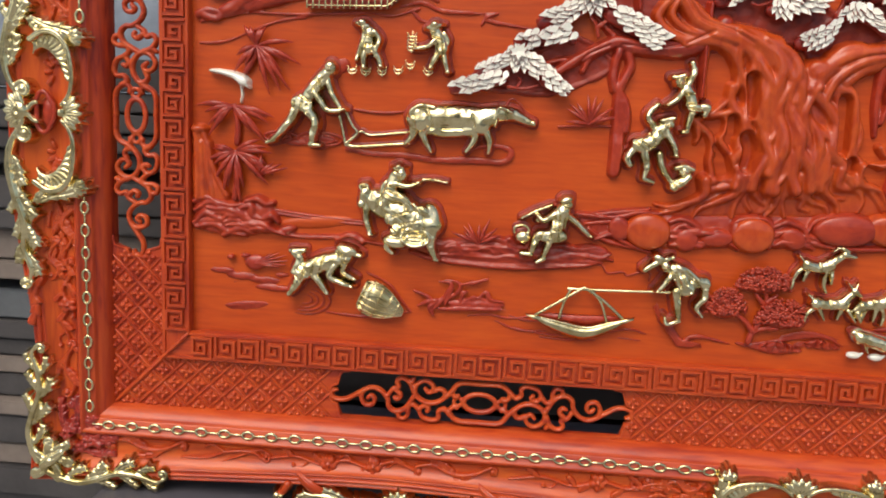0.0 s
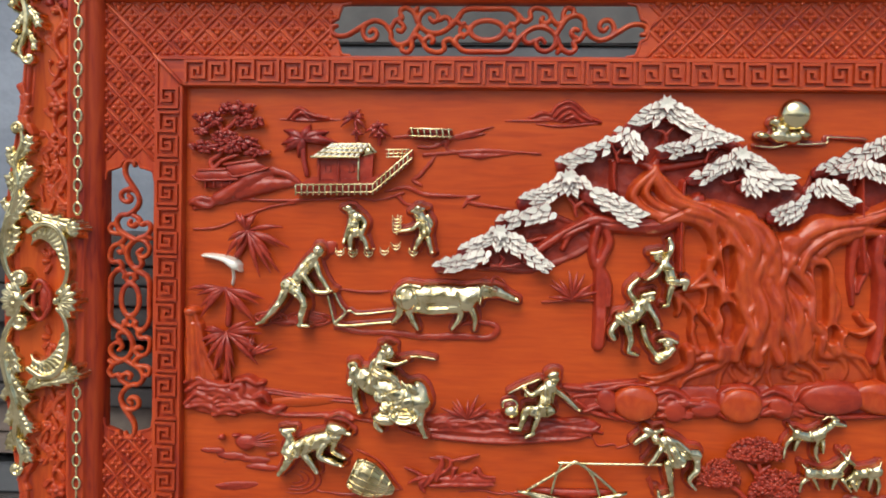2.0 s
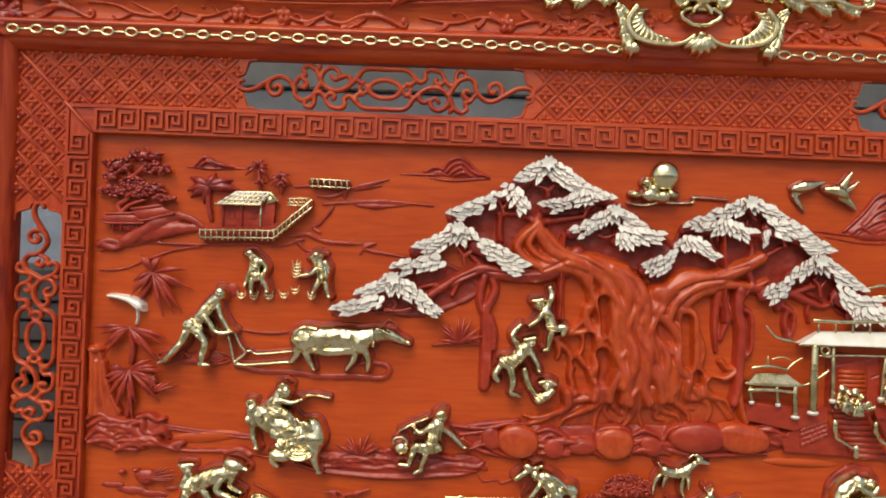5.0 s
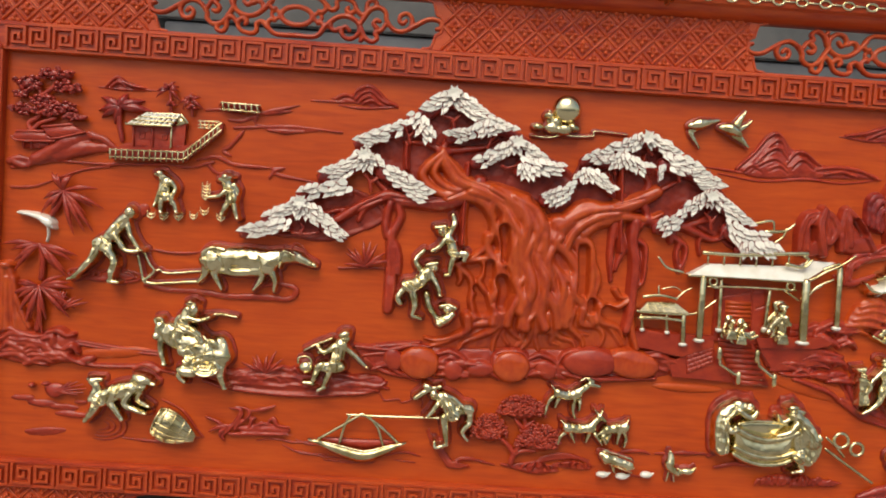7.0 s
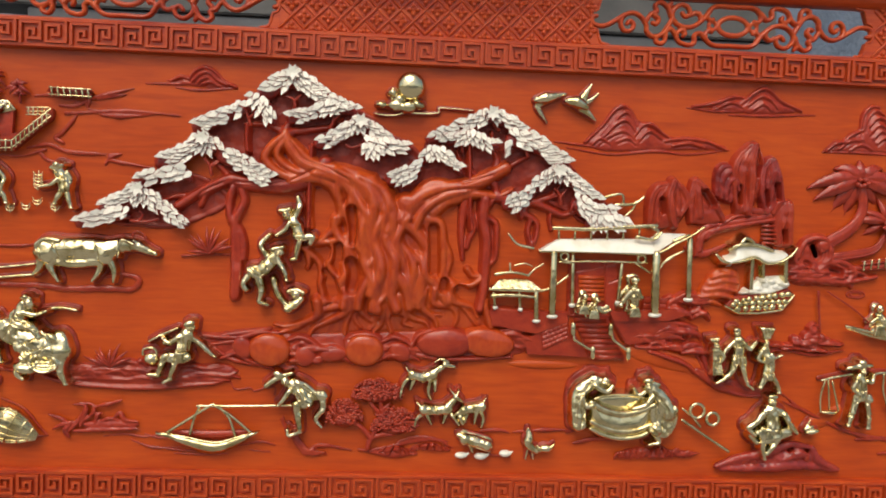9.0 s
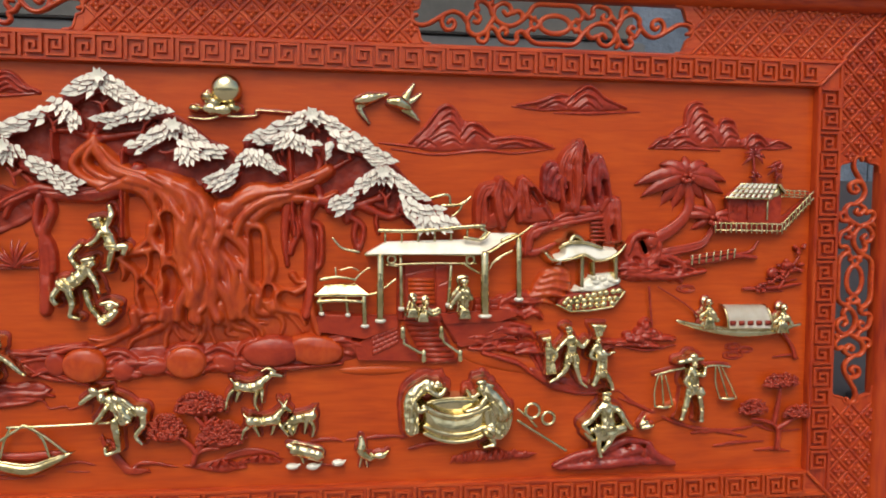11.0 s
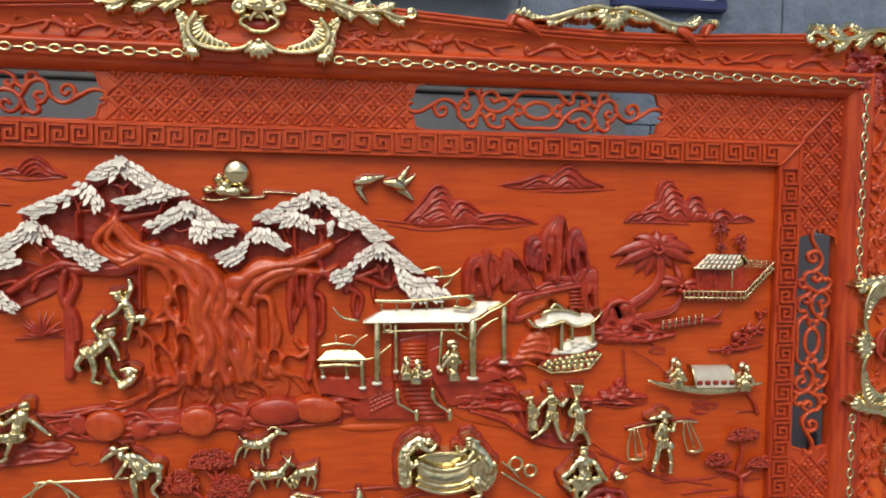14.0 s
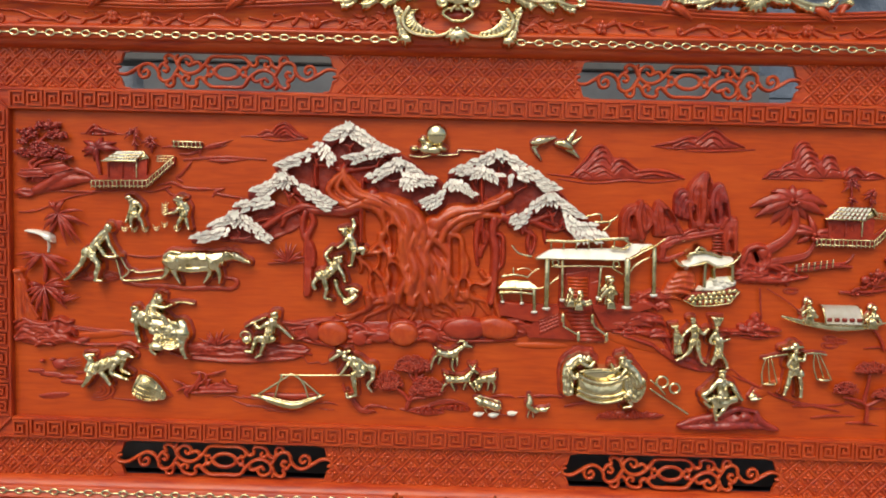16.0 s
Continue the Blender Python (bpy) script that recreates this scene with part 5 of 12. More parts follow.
def person(bm, head, torso, arms=(), legs=(), k=1.0, hat="", skirt=0.0, y=0.002):
    """A small carved figure: torso, limbs as strokes, a head and perhaps a hat."""
    k *= 1.10
    blob(bm, head, 0.0082 * k, 0.0092 * k, 0.0085 * k, y=y - 0.005)
    blob(bm, (head[0] - 0.001, head[1] - 0.001), 0.0035 * k, 0.0035 * k, 0.004 * k, y=y - 0.013)
    stroke(bm, torso, 0.0096 * k, 0.0094 * k, y=y, mid=0.0102 * k)
    neck = torso[0]
    spine = [Vector(q) for q in torso]
    down = (spine[-1] - spine[0]).normalized()
    across = Vector((-down.y, down.x))
    stroke(bm, [(q.x, q.y) for q in spine], 0.0011 * k, y=y - 0.0118 * k, seg=6)
    for t, bend in ((0.18, 0.006), (0.45, -0.004), (0.70, 0.004), (0.92, 0.003)):
        c = spine[0].lerp(spine[-1], t)
        mid_c = c + down * bend
        stroke(bm, [(*(c - across * 0.0085 * k), y - 0.0065 * k), (*mid_c, y - 0.0112 * k), (*(c + across * 0.0085 * k), y - 0.0065 * k)], 0.0010 * k, seg=6)
    stroke(bm, [(head[0], head[1]), (neck[0], neck[1])], 0.0052 * k, y=y)
    for line in arms:
        stroke(bm, line, 0.0056 * k, 0.0032 * k, y=y - 0.006)
        blob(bm, line[-1], 0.0050 * k, 0.0046 * k, 0.005 * k, y=y - 0.006)
        cuff = Vector(line[-2][:2]).lerp(Vector(line[-1][:2]), 0.25)
        blob(bm, cuff, 0.0050 * k, 0.0050 * k, 0.0050 * k, y=y - 0.006)
    for line in legs:
        stroke(bm, line, 0.0080 * k, 0.0034 * k, y=y - 0.003)
        foot = line[-1]
        if len(line) > 2:
            blob(bm, Vector(line[0][:2]).lerp(Vector(line[1][:2]), 0.5), 0.0082 * k, 0.0062 * k, 0.0080 * k, y=y - 0.003)
        blob(bm, (foot[0] + 0.003 * k, foot[1] - 0.001), 0.0075 * k, 0.0040 * k, 0.006 * k, y=y - 0.004)
    if skirt:
        hip = torso[-1]
        blob(bm, (hip[0], hip[1] - 0.003), skirt * 1.2, skirt * 0.9, 0.012, y=y)
        for i in range(4):
            x = hip[0] + (i - 1.5) * skirt * 0.5
            stroke(bm, [(x * 0.6 + hip[0] * 0.4, hip[1] + skirt * 0.5), (x, hip[1] - skirt * 0.8)], 0.0022, 0.0028, y=y - 0.011, seg=6)
    if hat == "straw":
        blob(bm, (head[0], head[1] + 0.0055 * k), 0.0180 * k, 0.0036 * k, 0.015, y=y - 0.003)
        blob(bm, (head[0], head[1] + 0.0085 * k), 0.0092 * k, 0.0062 * k, 0.010, y=y - 0.004)
    elif hat == "cap":
        blob(bm, (head[0], head[1] + 0.005 * k), 0.0106 * k, 0.0062 * k, 0.011, y=y - 0.003)


def fan(bm, at, length, first, last, count, width=0.0042, droop=0.25, y=0.008, seed=1):
    """Palm or reed blades round a point, from angle first to last, bending down towards their tips."""
    rnd = random.Random(seed)
    for i in range(count):
        a = radians(first + (last - first) * (i + 0.5) / count + rnd.uniform(-9, 9))
        reach = length * rnd.uniform(0.62, 1.12)
        pts = []
        for t in (0.0, 0.35, 0.7, 1.0):
            pts.append((at[0] + math.cos(a) * reach * t, at[1] + math.sin(a) * reach * t - droop * reach * t * t, y - 0.006 * math.sin(math.pi * t)))
        stroke(bm, pts, 0.0016, 0.0009, y=y, mid=width, flat=0.55, seg=6)


def hill(bm, peak, foot_z, width, folds=4, y=0.014):
    """A far peak with folds falling to both sides and a smaller shoulder before it."""
    tall = peak[1] - foot_z
    seed = round(peak[0] * 37) % 11
    skew = 0.16 * width * math.sin(peak[0] * 40)
    drape(bm, peak, width * 0.55 + skew, width * 0.55 - skew, foot_z, folds + 1, 0.0062, seed, 0.0)
    drape(bm, (peak[0] + skew * 1.6, foot_z + tall * 0.62), width * 0.36, width * 0.40, foot_z, folds, 0.0085, seed + 3, 0.0)


def ripples(bm, lines, r=0.0014, y=0.0155):
    for line in lines:
        stroke(bm, line, r * 0.5, r * 0.5, y=y, mid=r, seg=6, flat=1.2)


def grain_dome(bm, at, rx, rz, seed, size=0.0034, y=0.004):
    """A flat-bottomed crown made of many small round leaves."""
    rnd = random.Random(seed)
    blob(bm, (at[0], at[1] + rz * 0.25), rx * 0.9, rz * 0.62, 0.008, y=y + 0.003)
    for i in range(int(rx * rz * 2.0e5)):
        u, v = rnd.uniform(-1, 1), rnd.uniform(-0.12, 1)
        if u * u + v * v > 1:
            continue
        blob(bm, (at[0] + u * rx, at[1] + v * rz, y - 0.006 * (1 - u * u) + rnd.uniform(-0.001, 0.001)), size, size * 0.7, size * 0.8, detail=1, turn=rnd.uniform(-30, 30))


def animal(bm, back, girth, head, legs, neck=None, k=1.0, y=0.0, snout=None):
    girth *= 1.22
    stroke(bm, back, girth * 0.86, girth * 0.9, y=y, mid=girth, seg=28, steps=10)
    for q, r in ((back[0], 0.98), (back[-1], 1.0)):
        blob(bm, (q[0], q[1] - girth * 0.08), girth * r, girth * r, girth * 0.98, y=y - 0.001, detail=3)
    low = [(q[0], q[1] - girth * 0.38) for q in back]
    stroke(bm, low, girth * 0.62, girth * 0.66, y=y, seg=28, steps=10)
    stroke(bm, [back[-1], *(neck or []), head], girth * 0.90, girth * 0.40, y=y - 0.002, seg=24, steps=8)
    blob(bm, head, girth * 0.55, girth * 0.42, girth * 0.4, y=y - 0.002, detail=3)
    if snout:
        stroke(bm, [head, snout], girth * 0.45, girth * 0.24, y=y - 0.003)
    for line in legs:
        stroke(bm, line, girth * 0.34 * k, girth * 0.16 * k, y=y)


FIG = "gilded figures carved on the panel"


class Figure(Relief):
    """A gilded carving on its own patch of the board."""

    def head(self, at, r=0.0078, tall=1.15, turn=0.0, base=0.016):
        self.dome(at, r, r * tall, 0.0085, base, turn, flat=0.5)
        self.groove([(at[0] - r * 0.6, at[1] + r * 0.05), (at[0] + r * 0.6, at[1] + r * 0.05)], 0.0012, deep=0.0022)
        self.dome((at[0], at[1] - r * 0.25), r * 0.22, r * 0.34, 0.0022, base + 0.0078)
        self.groove([(at[0] - r * 0.35, at[1] - r * 0.68), (at[0] + r * 0.35, at[1] - r * 0.68)], 0.0010, deep=0.0018)
        return self

    def hat(self, at, wide=0.014, turn=0.0, base=0.020):
        self.dome(at, wide, wide * 0.36, 0.0040, base, turn, flat=0.4)
        return self.dome((at[0], at[1] + wide * 0.28), wide * 0.52, wide * 0.40, 0.0055, base + 0.002, turn)

    def limb(self, line, r0, r1, base=0.013, foot=0.0):
        self.rope(line, r0 * 0.92, r1 * 0.92, mid=(r0 + r1) * 0.50, base=base, high=1.15)
        if foot:
            self.dome(line[-1], foot, foot * 0.62, 0.0045, base + 0.0005)
        return self

    def folds(self, lines, r=0.0015, deep=0.0040):
        for line in lines:
            self.groove(line, r, r * 0.7, deep)
        return self

    def done(self, name, label, category, group=FIG, material=None, out=0.0028):
        gz = np.meshgrid(self.x, self.z)[1]
        self.h += np.where(self.h > 0.006, (gz.max() - gz) * 0.10, 0)
        self.roughen(0.0012, 0.0075, len(label)).soften(1)
        if out:
            self.back(out)
        return self.thing(name, material or figure_gold, label, category, group)


def figure(points, cell=0.0008):
    xs, zs = [q[0] for q in points], [q[1] for q in points]
    return Figure(min(xs) - 0.018, max(xs) + 0.018, min(zs) - 0.018, max(zs) + 0.018, cell, 7.0)


# --- ploughman and ox
f = figure([(-0.8260, 1.2350), (-0.6970, 1.3700)])
f.limb([(-0.7310, 1.3390), (-0.7240, 1.3190), (-0.7120, 1.3010), (-0.7040, 1.2940)], 0.0058, 0.0034, 0.013, 0.004)
f.limb([(-0.7760, 1.2940), (-0.7840, 1.2770), (-0.7980, 1.2590), (-0.8100, 1.2470)], 0.0085, 0.0042, 0.012).rope([(-0.8080, 1.2470), (-0.8190, 1.2420)], 0.0045, 0.0025, base=0.012)
f.limb([(-0.7590, 1.2930), (-0.7470, 1.2760), (-0.7500, 1.2570), (-0.7510, 1.2450)], 0.0088, 0.0046, 0.013).rope([(-0.7530, 1.2430), (-0.7390, 1.2420)], 0.0045, 0.0028, base=0.013)
f.rope([(-0.7340, 1.3460), (-0.7470, 1.3290), (-0.7610, 1.3100)], 0.0098, 0.0100, mid=0.0112, base=0.013, high=0.9)
f.slab([(-0.7710, 1.3160), (-0.7520, 1.3050), (-0.7520, 1.2880), (-0.7650, 1.2890), (-0.7810, 1.2940), (-0.7830, 1.3070)], 0.016, 0.005, 0.007, bow=4)
f.limb([(-0.7520, 1.3220), (-0.7380, 1.3050), (-0.7310, 1.2950), (-0.7170, 1.2930), (-0.7050, 1.2960)], 0.0058, 0.0032, 0.017, 0.004)
f.head((-0.7270, 1.3550), 0.0092, 1.2, 20)
f.folds([[(-0.7720, 1.3140), (-0.7540, 1.3030)], [(-0.7660, 1.3030), (-0.7690, 1.2910)], [(-0.7590, 1.3000), (-0.7590, 1.2880)], [(-0.7780, 1.3040), (-0.7790, 1.2940)], [(-0.7380, 1.3390), (-0.7520, 1.3200)], [(-0.7430, 1.3360), (-0.7380, 1.3240)]])
f.done("carved_ploughman", "gilded carved ploughman bending over his plough", "figure")
f = figure([(-0.6190, 1.2320), (-0.4270, 1.3210)])
f.limb([(-0.6030, 1.2790), (-0.6040, 1.2620), (-0.6140, 1.2500)], 0.0085, 0.0030, 0.010)
f.limb([(-0.5920, 1.2730), (-0.5840, 1.2560), (-0.5750, 1.2410)], 0.0075, 0.0030, 0.009)
f.limb([(-0.5100, 1.2730), (-0.5140, 1.2580), (-0.5240, 1.2430)], 0.0070, 0.0030, 0.009)
f.limb([(-0.4970, 1.2770), (-0.4900, 1.2600), (-0.4910, 1.2430)], 0.0075, 0.0030, 0.011)
f.rope([(-0.5990, 1.2880), (-0.5730, 1.2920), (-0.5350, 1.2940), (-0.5000, 1.2920)], 0.0170, 0.0165, mid=0.0175, base=0.009, high=0.85, k=0.003)
f.rope([(-0.5940, 1.2760), (-0.5560, 1.2720), (-0.5140, 1.2760)], 0.009, 0.010, base=0.010, high=0.8, k=0.004)
f.dome((-0.5930, 1.2880), 0.017, 0.020, 0.013, 0.013, 10, k=0.002).dome((-0.5030, 1.2880), 0.016, 0.020, 0.013, 0.012, -10, k=0.002)
f.rope([(-0.4980, 1.2950), (-0.4750, 1.3010), (-0.4550, 1.3000)], 0.0150, 0.0095, base=0.010, high=0.95, k=0.002)
f.rope([(-0.4620, 1.3020), (-0.4450, 1.2950), (-0.4280, 1.2880)], 0.0095, 0.0042, base=0.012, high=0.9, k=0.002).dome((-0.4290, 1.2890), 0.004, 0.0045, 0.004, 0.013)
f.rope([(-0.5730, 1.3050), (-0.5930, 1.3070), (-0.6060, 1.2980), (-0.6010, 1.2860), (-0.5880, 1.2860), (-0.5830, 1.2930)], 0.0036, 0.0026, base=0.0225)
f.rope([(-0.4850, 1.2920), (-0.4790, 1.3090), (-0.4600, 1.3030)], 0.0020, base=0.0215).rope([(-0.4790, 1.3070), (-0.4830, 1.2820)], 0.0018, base=0.0215)
f.folds([[(-0.5810, 1.2980), (-0.5740, 1.2800), (-0.5810, 1.2680)], [(-0.5170, 1.2980), (-0.5130, 1.2800)], [(-0.5600, 1.2750), (-0.5310, 1.2760)], [(-0.4690, 1.3060), (-0.4670, 1.2930)], [(-0.6030, 1.2930), (-0.5990, 1.2760)]], 0.0020, 0.0022)
f.done("carved_ox", "gilded carved plough ox walking", "ox", "")
# --- two farmers hoeing among seedlings
f = figure([(-0.6930, 1.3540), (-0.6470, 1.4260)], 0.0007)
f.limb([(-0.6760, 1.3840), (-0.6790, 1.3710), (-0.6780, 1.3580)], 0.0056, 0.0036, 0.012, 0.004).limb([(-0.6670, 1.3840), (-0.6580, 1.3730), (-0.6530, 1.3600)], 0.0056, 0.0036, 0.012, 0.004)
f.rope([(-0.6710, 1.4080), (-0.6740, 1.3940), (-0.6710, 1.3840)], 0.0088, 0.0092, base=0.013, high=0.9).dome((-0.6720, 1.3860), 0.0095, 0.007, 0.006, 0.016)
f.limb([(-0.6790, 1.4040), (-0.6820, 1.3910), (-0.6860, 1.3790), (-0.6890, 1.3670)], 0.0044, 0.0024, 0.015).limb([(-0.6640, 1.4080), (-0.6570, 1.3980), (-0.6600, 1.3850), (-0.6620, 1.3730)], 0.0050, 0.0028, 0.015)
f.head((-0.6800, 1.4120), 0.0060).hat((-0.6810, 1.4170), 0.0115, -12)
f.folds([[(-0.6750, 1.3910), (-0.6770, 1.3810)], [(-0.6700, 1.3910), (-0.6670, 1.3810)], [(-0.6770, 1.4030), (-0.6650, 1.4000)]])
f.done("carved_farmer", "small gilded carved farmer in a straw hat stooping among seedlings", "figure")
f = figure([(-0.6100, 1.3470), (-0.5500, 1.4280)], 0.0007)
f.limb([(-0.5690, 1.3840), (-0.5770, 1.3710), (-0.5810, 1.3610)], 0.0064, 0.0038, 0.012, 0.0045).limb([(-0.5640, 1.3850), (-0.5600, 1.3700), (-0.5560, 1.3560)], 0.0064, 0.0038, 0.012, 0.0045)
f.limb([(-0.5640, 1.4100), (-0.5580, 1.4000), (-0.5600, 1.3900)], 0.0048, 0.0034, 0.013)
f.rope([(-0.5750, 1.4100), (-0.5690, 1.3980), (-0.5660, 1.3860)], 0.0092, 0.0098, base=0.013, high=0.9).dome((-0.5660, 1.3880), 0.0095, 0.010, 0.005, 0.016)
f.limb([(-0.5740, 1.4020), (-0.5860, 1.3910), (-0.6040, 1.3870)], 0.0046, 0.0030, 0.017, 0.004)
f.head((-0.5790, 1.4130), 0.0062).hat((-0.5780, 1.4190), 0.0120, 14)
f.folds([[(-0.5720, 1.3940), (-0.5740, 1.3810)], [(-0.5650, 1.3960), (-0.5630, 1.3800)], [(-0.5790, 1.4040), (-0.5650, 1.4010)]])
f.done("carved_farmer", "small gilded carved farmer in a straw hat holding out a seedling", "figure")
# --- egret on a palm
f = figure([(-0.9140, 1.2980), (-0.8440, 1.3550)])
f.rope([(-0.9090, 1.3430), (-0.8950, 1.3420), (-0.8750, 1.3380), (-0.8600, 1.3310)], 0.0016, 0.0066, mid=0.0034, base=0.011, high=0.9).dome((-0.8600, 1.3305), 0.0068, 0.0100, 0.005, 0.011, 60, k=0.002).rope([(-0.8560, 1.3270), (-0.8510, 1.3210)], 0.0040, 0.0014, base=0.010)
f.rope([(-0.8650, 1.3250), (-0.8630, 1.3110), (-0.8650, 1.2990)], 0.0020, 0.0016, base=0.004)
f.done("carved_egret", "pale gilded carved egret perched on a palm", "bird", "", gold_leaf, 0)
# --- buffalo and flute player
f = figure([(-0.6840, 1.0690), (-0.5530, 1.1960)])
f.limb([(-0.6680, 1.1570), (-0.6680, 1.1400), (-0.6640, 1.1250), (-0.6600, 1.1130)], 0.0068, 0.0038, 0.011, 0.0050)
f.limb([(-0.5670, 1.1250), (-0.5680, 1.1010), (-0.5600, 1.0810)], 0.0095, 0.0040, 0.012, 0.0058)
f.limb([(-0.6160, 1.1160), (-0.6310, 1.1090), (-0.6350, 1.0950), (-0.6260, 1.0870)], 0.0070, 0.0040, 0.010)
f.rope([(-0.6520, 1.1640), (-0.6220, 1.1500), (-0.5920, 1.1370), (-0.5720, 1.1320)], 0.0190, 0.0210, mid=0.0230, base=0.009, high=0.75, k=0.002)
f.dome((-0.6440, 1.1610), 0.0210, 0.0200, 0.012, 0.011, 20, k=0.002).dome((-0.5740, 1.1380), 0.0195, 0.0270, 0.012, 0.012, k=0.002)
f.dome((-0.6700, 1.1720), 0.0105, 0.0140, 0.010, 0.013, -15).dome((-0.6750, 1.1590), 0.0070, 0.0078, 0.008, 0.014)
f.rope([(-0.6750, 1.1790), (-0.6780, 1.1860), (-0.6680, 1.1880), (-0.6650, 1.1810)], 0.0024, base=0.020)
f.dome((-0.6230, 1.1040), 0.0190, 0.0090, 0.008, 0.012, -10)
for at, rx, rz, turn in (((-0.6140, 1.1420), 0.013, 0.009, 30), ((-0.6010, 1.1590), 0.012, 0.008, -20), ((-0.5920, 1.1340), 0.010, 0.012, 0), ((-0.6200, 1.1250), 0.012, 0.008, 40), ((-0.6300, 1.1400), 0.009, 0.011, 10), ((-0.5820, 1.1530), 0.011, 0.008, -35)):
    f.dome(at, rx, rz, 0.006, 0.0195, turn)
ring_line = [((((-0.5920, 1.1140))[0]) + 0.021 * math.cos(a), (((-0.5920, 1.1140))[1]) + 0.0125 * math.sin(a)) for a in np.linspace(0, 2 * math.pi, 18)]
f.rope(ring_line, 0.0030, base=0.0215, steps=2).dome((-0.5920, 1.1130), 0.016, 0.009, 0.003, 0.0175)
f.folds([[(-0.6270, 1.1500), (-0.6090, 1.1330), (-0.6130, 1.1160)], [(-0.6010, 1.1650), (-0.5910, 1.1480), (-0.6010, 1.1230)], [(-0.5860, 1.1570), (-0.5790, 1.1360), (-0.5820, 1.1100)], [(-0.6350, 1.1560), (-0.6330, 1.1330), (-0.6190, 1.1180)], [(-0.6440, 1.1720), (-0.6540, 1.1510)], [(-0.6010, 1.1170), (-0.5840, 1.1170)], [(-0.6010, 1.1120), (-0.5820, 1.1120)], [(-0.6270, 1.1430), (-0.6000, 1.1540)], [(-0.6160, 1.1310), (-0.5860, 1.1400)]], 0.0015, 0.0030)
f.done("carved_buffalo", "gilded carved water buffalo with bundles on its back", "buffalo", "")
f = figure([(-0.6510, 1.1510), (-0.5430, 1.2230)], 0.0007)
f.limb([(-0.6310, 1.1750), (-0.6100, 1.1690), (-0.6000, 1.1560)], 0.0090, 0.0060, 0.020)
f.limb([(-0.6360, 1.1750), (-0.6390, 1.1580), (-0.6300, 1.1500)], 0.0070, 0.0050, 0.018)
f.rope([(-0.6260, 1.2030), (-0.6300, 1.1900), (-0.6340, 1.1750)], 0.0092, 0.0110, base=0.018, high=0.9)
f.rope([(-0.6020, 1.1950), (-0.5750, 1.1990), (-0.5490, 1.1960)], 0.0028, 0.0022, base=0.008)
f.limb([(-0.6240, 1.1920), (-0.6080, 1.1890), (-0.5900, 1.1950)], 0.0048, 0.0032, 0.022).limb([(-0.6340, 1.1970), (-0.6430, 1.1880), (-0.6440, 1.1750)], 0.0040, 0.0028, 0.019)
f.head((-0.6160, 1.2060), 0.0082, 1.15, 0, 0.021).hat((-0.6210, 1.2150), 0.0090, 0, 0.024)
f.folds([[(-0.6320, 1.1890), (-0.6200, 1.1840)], [(-0.6360, 1.1820), (-0.6200, 1.1770)], [(-0.6390, 1.1750), (-0.6230, 1.1670)], [(-0.6200, 1.1760), (-0.6010, 1.1640)], [(-0.6270, 1.1650), (-0.6060, 1.1590)]])
f.done("carved_flute_player", "gilded carved boy playing a flute astride a buffalo", "figure")
# --- seated angler
f = figure([(-0.4400, 1.0820), (-0.3300, 1.1900)])
f.limb([(-0.4110, 1.1280), (-0.4170, 1.1090), (-0.4210, 1.0990)], 0.0068, 0.0036, 0.012).rope([(-0.4200, 1.0980), (-0.4350, 1.0990)], 0.0040, 0.0028, base=0.013)
f.limb([(-0.3920, 1.1240), (-0.3970, 1.1070), (-0.4020, 1.0930)], 0.0068, 0.0036, 0.013).rope([(-0.4000, 1.0930), (-0.4110, 1.0870)], 0.0042, 0.0030, base=0.013)
f.limb([(-0.3700, 1.1580), (-0.3540, 1.1470), (-0.3410, 1.1350), (-0.3330, 1.1290)], 0.0060, 0.0032, 0.012, 0.004)
f.rope([(-0.3770, 1.1630), (-0.3810, 1.1470), (-0.3860, 1.1310)], 0.0125, 0.0120, mid=0.0115, base=0.013, high=0.85)
f.slab([(-0.3930, 1.1350), (-0.3730, 1.1340), (-0.3680, 1.1240), (-0.3820, 1.1170), (-0.4030, 1.1180), (-0.4170, 1.1230), (-0.4120, 1.1330)], 0.016, 0.005, 0.007, bow=4)
f.limb([(-0.3880, 1.1610), (-0.4030, 1.1500), (-0.4130, 1.1570)], 0.0060, 0.0034, 0.017, 0.004)
f.rope([(-0.4370, 1.1500), (-0.4160, 1.1620), (-0.3930, 1.1720)], 0.0022, base=0.012)
f.rope([(-0.4140, 1.1540), (-0.4130, 1.1470), (-0.4030, 1.1490)], 0.0018, base=0.012)
f.head((-0.3710, 1.1750), 0.0086).dome((-0.3730, 1.1810), 0.0098, 0.0060, 0.006, 0.020, 15)
f.folds([[(-0.3880, 1.1570), (-0.3880, 1.1370)], [(-0.3810, 1.1580), (-0.3800, 1.1360)], [(-0.3730, 1.1540), (-0.3740, 1.1360)], [(-0.4030, 1.1320), (-0.4090, 1.1210)], [(-0.3920, 1.1300), (-0.3960, 1.1180)], [(-0.3810, 1.1310), (-0.3810, 1.1190)], [(-0.3890, 1.1370), (-0.3710, 1.1360)]])
f.done("carved_seated_angler", "gilded carved angler seated on a bank", "figure")
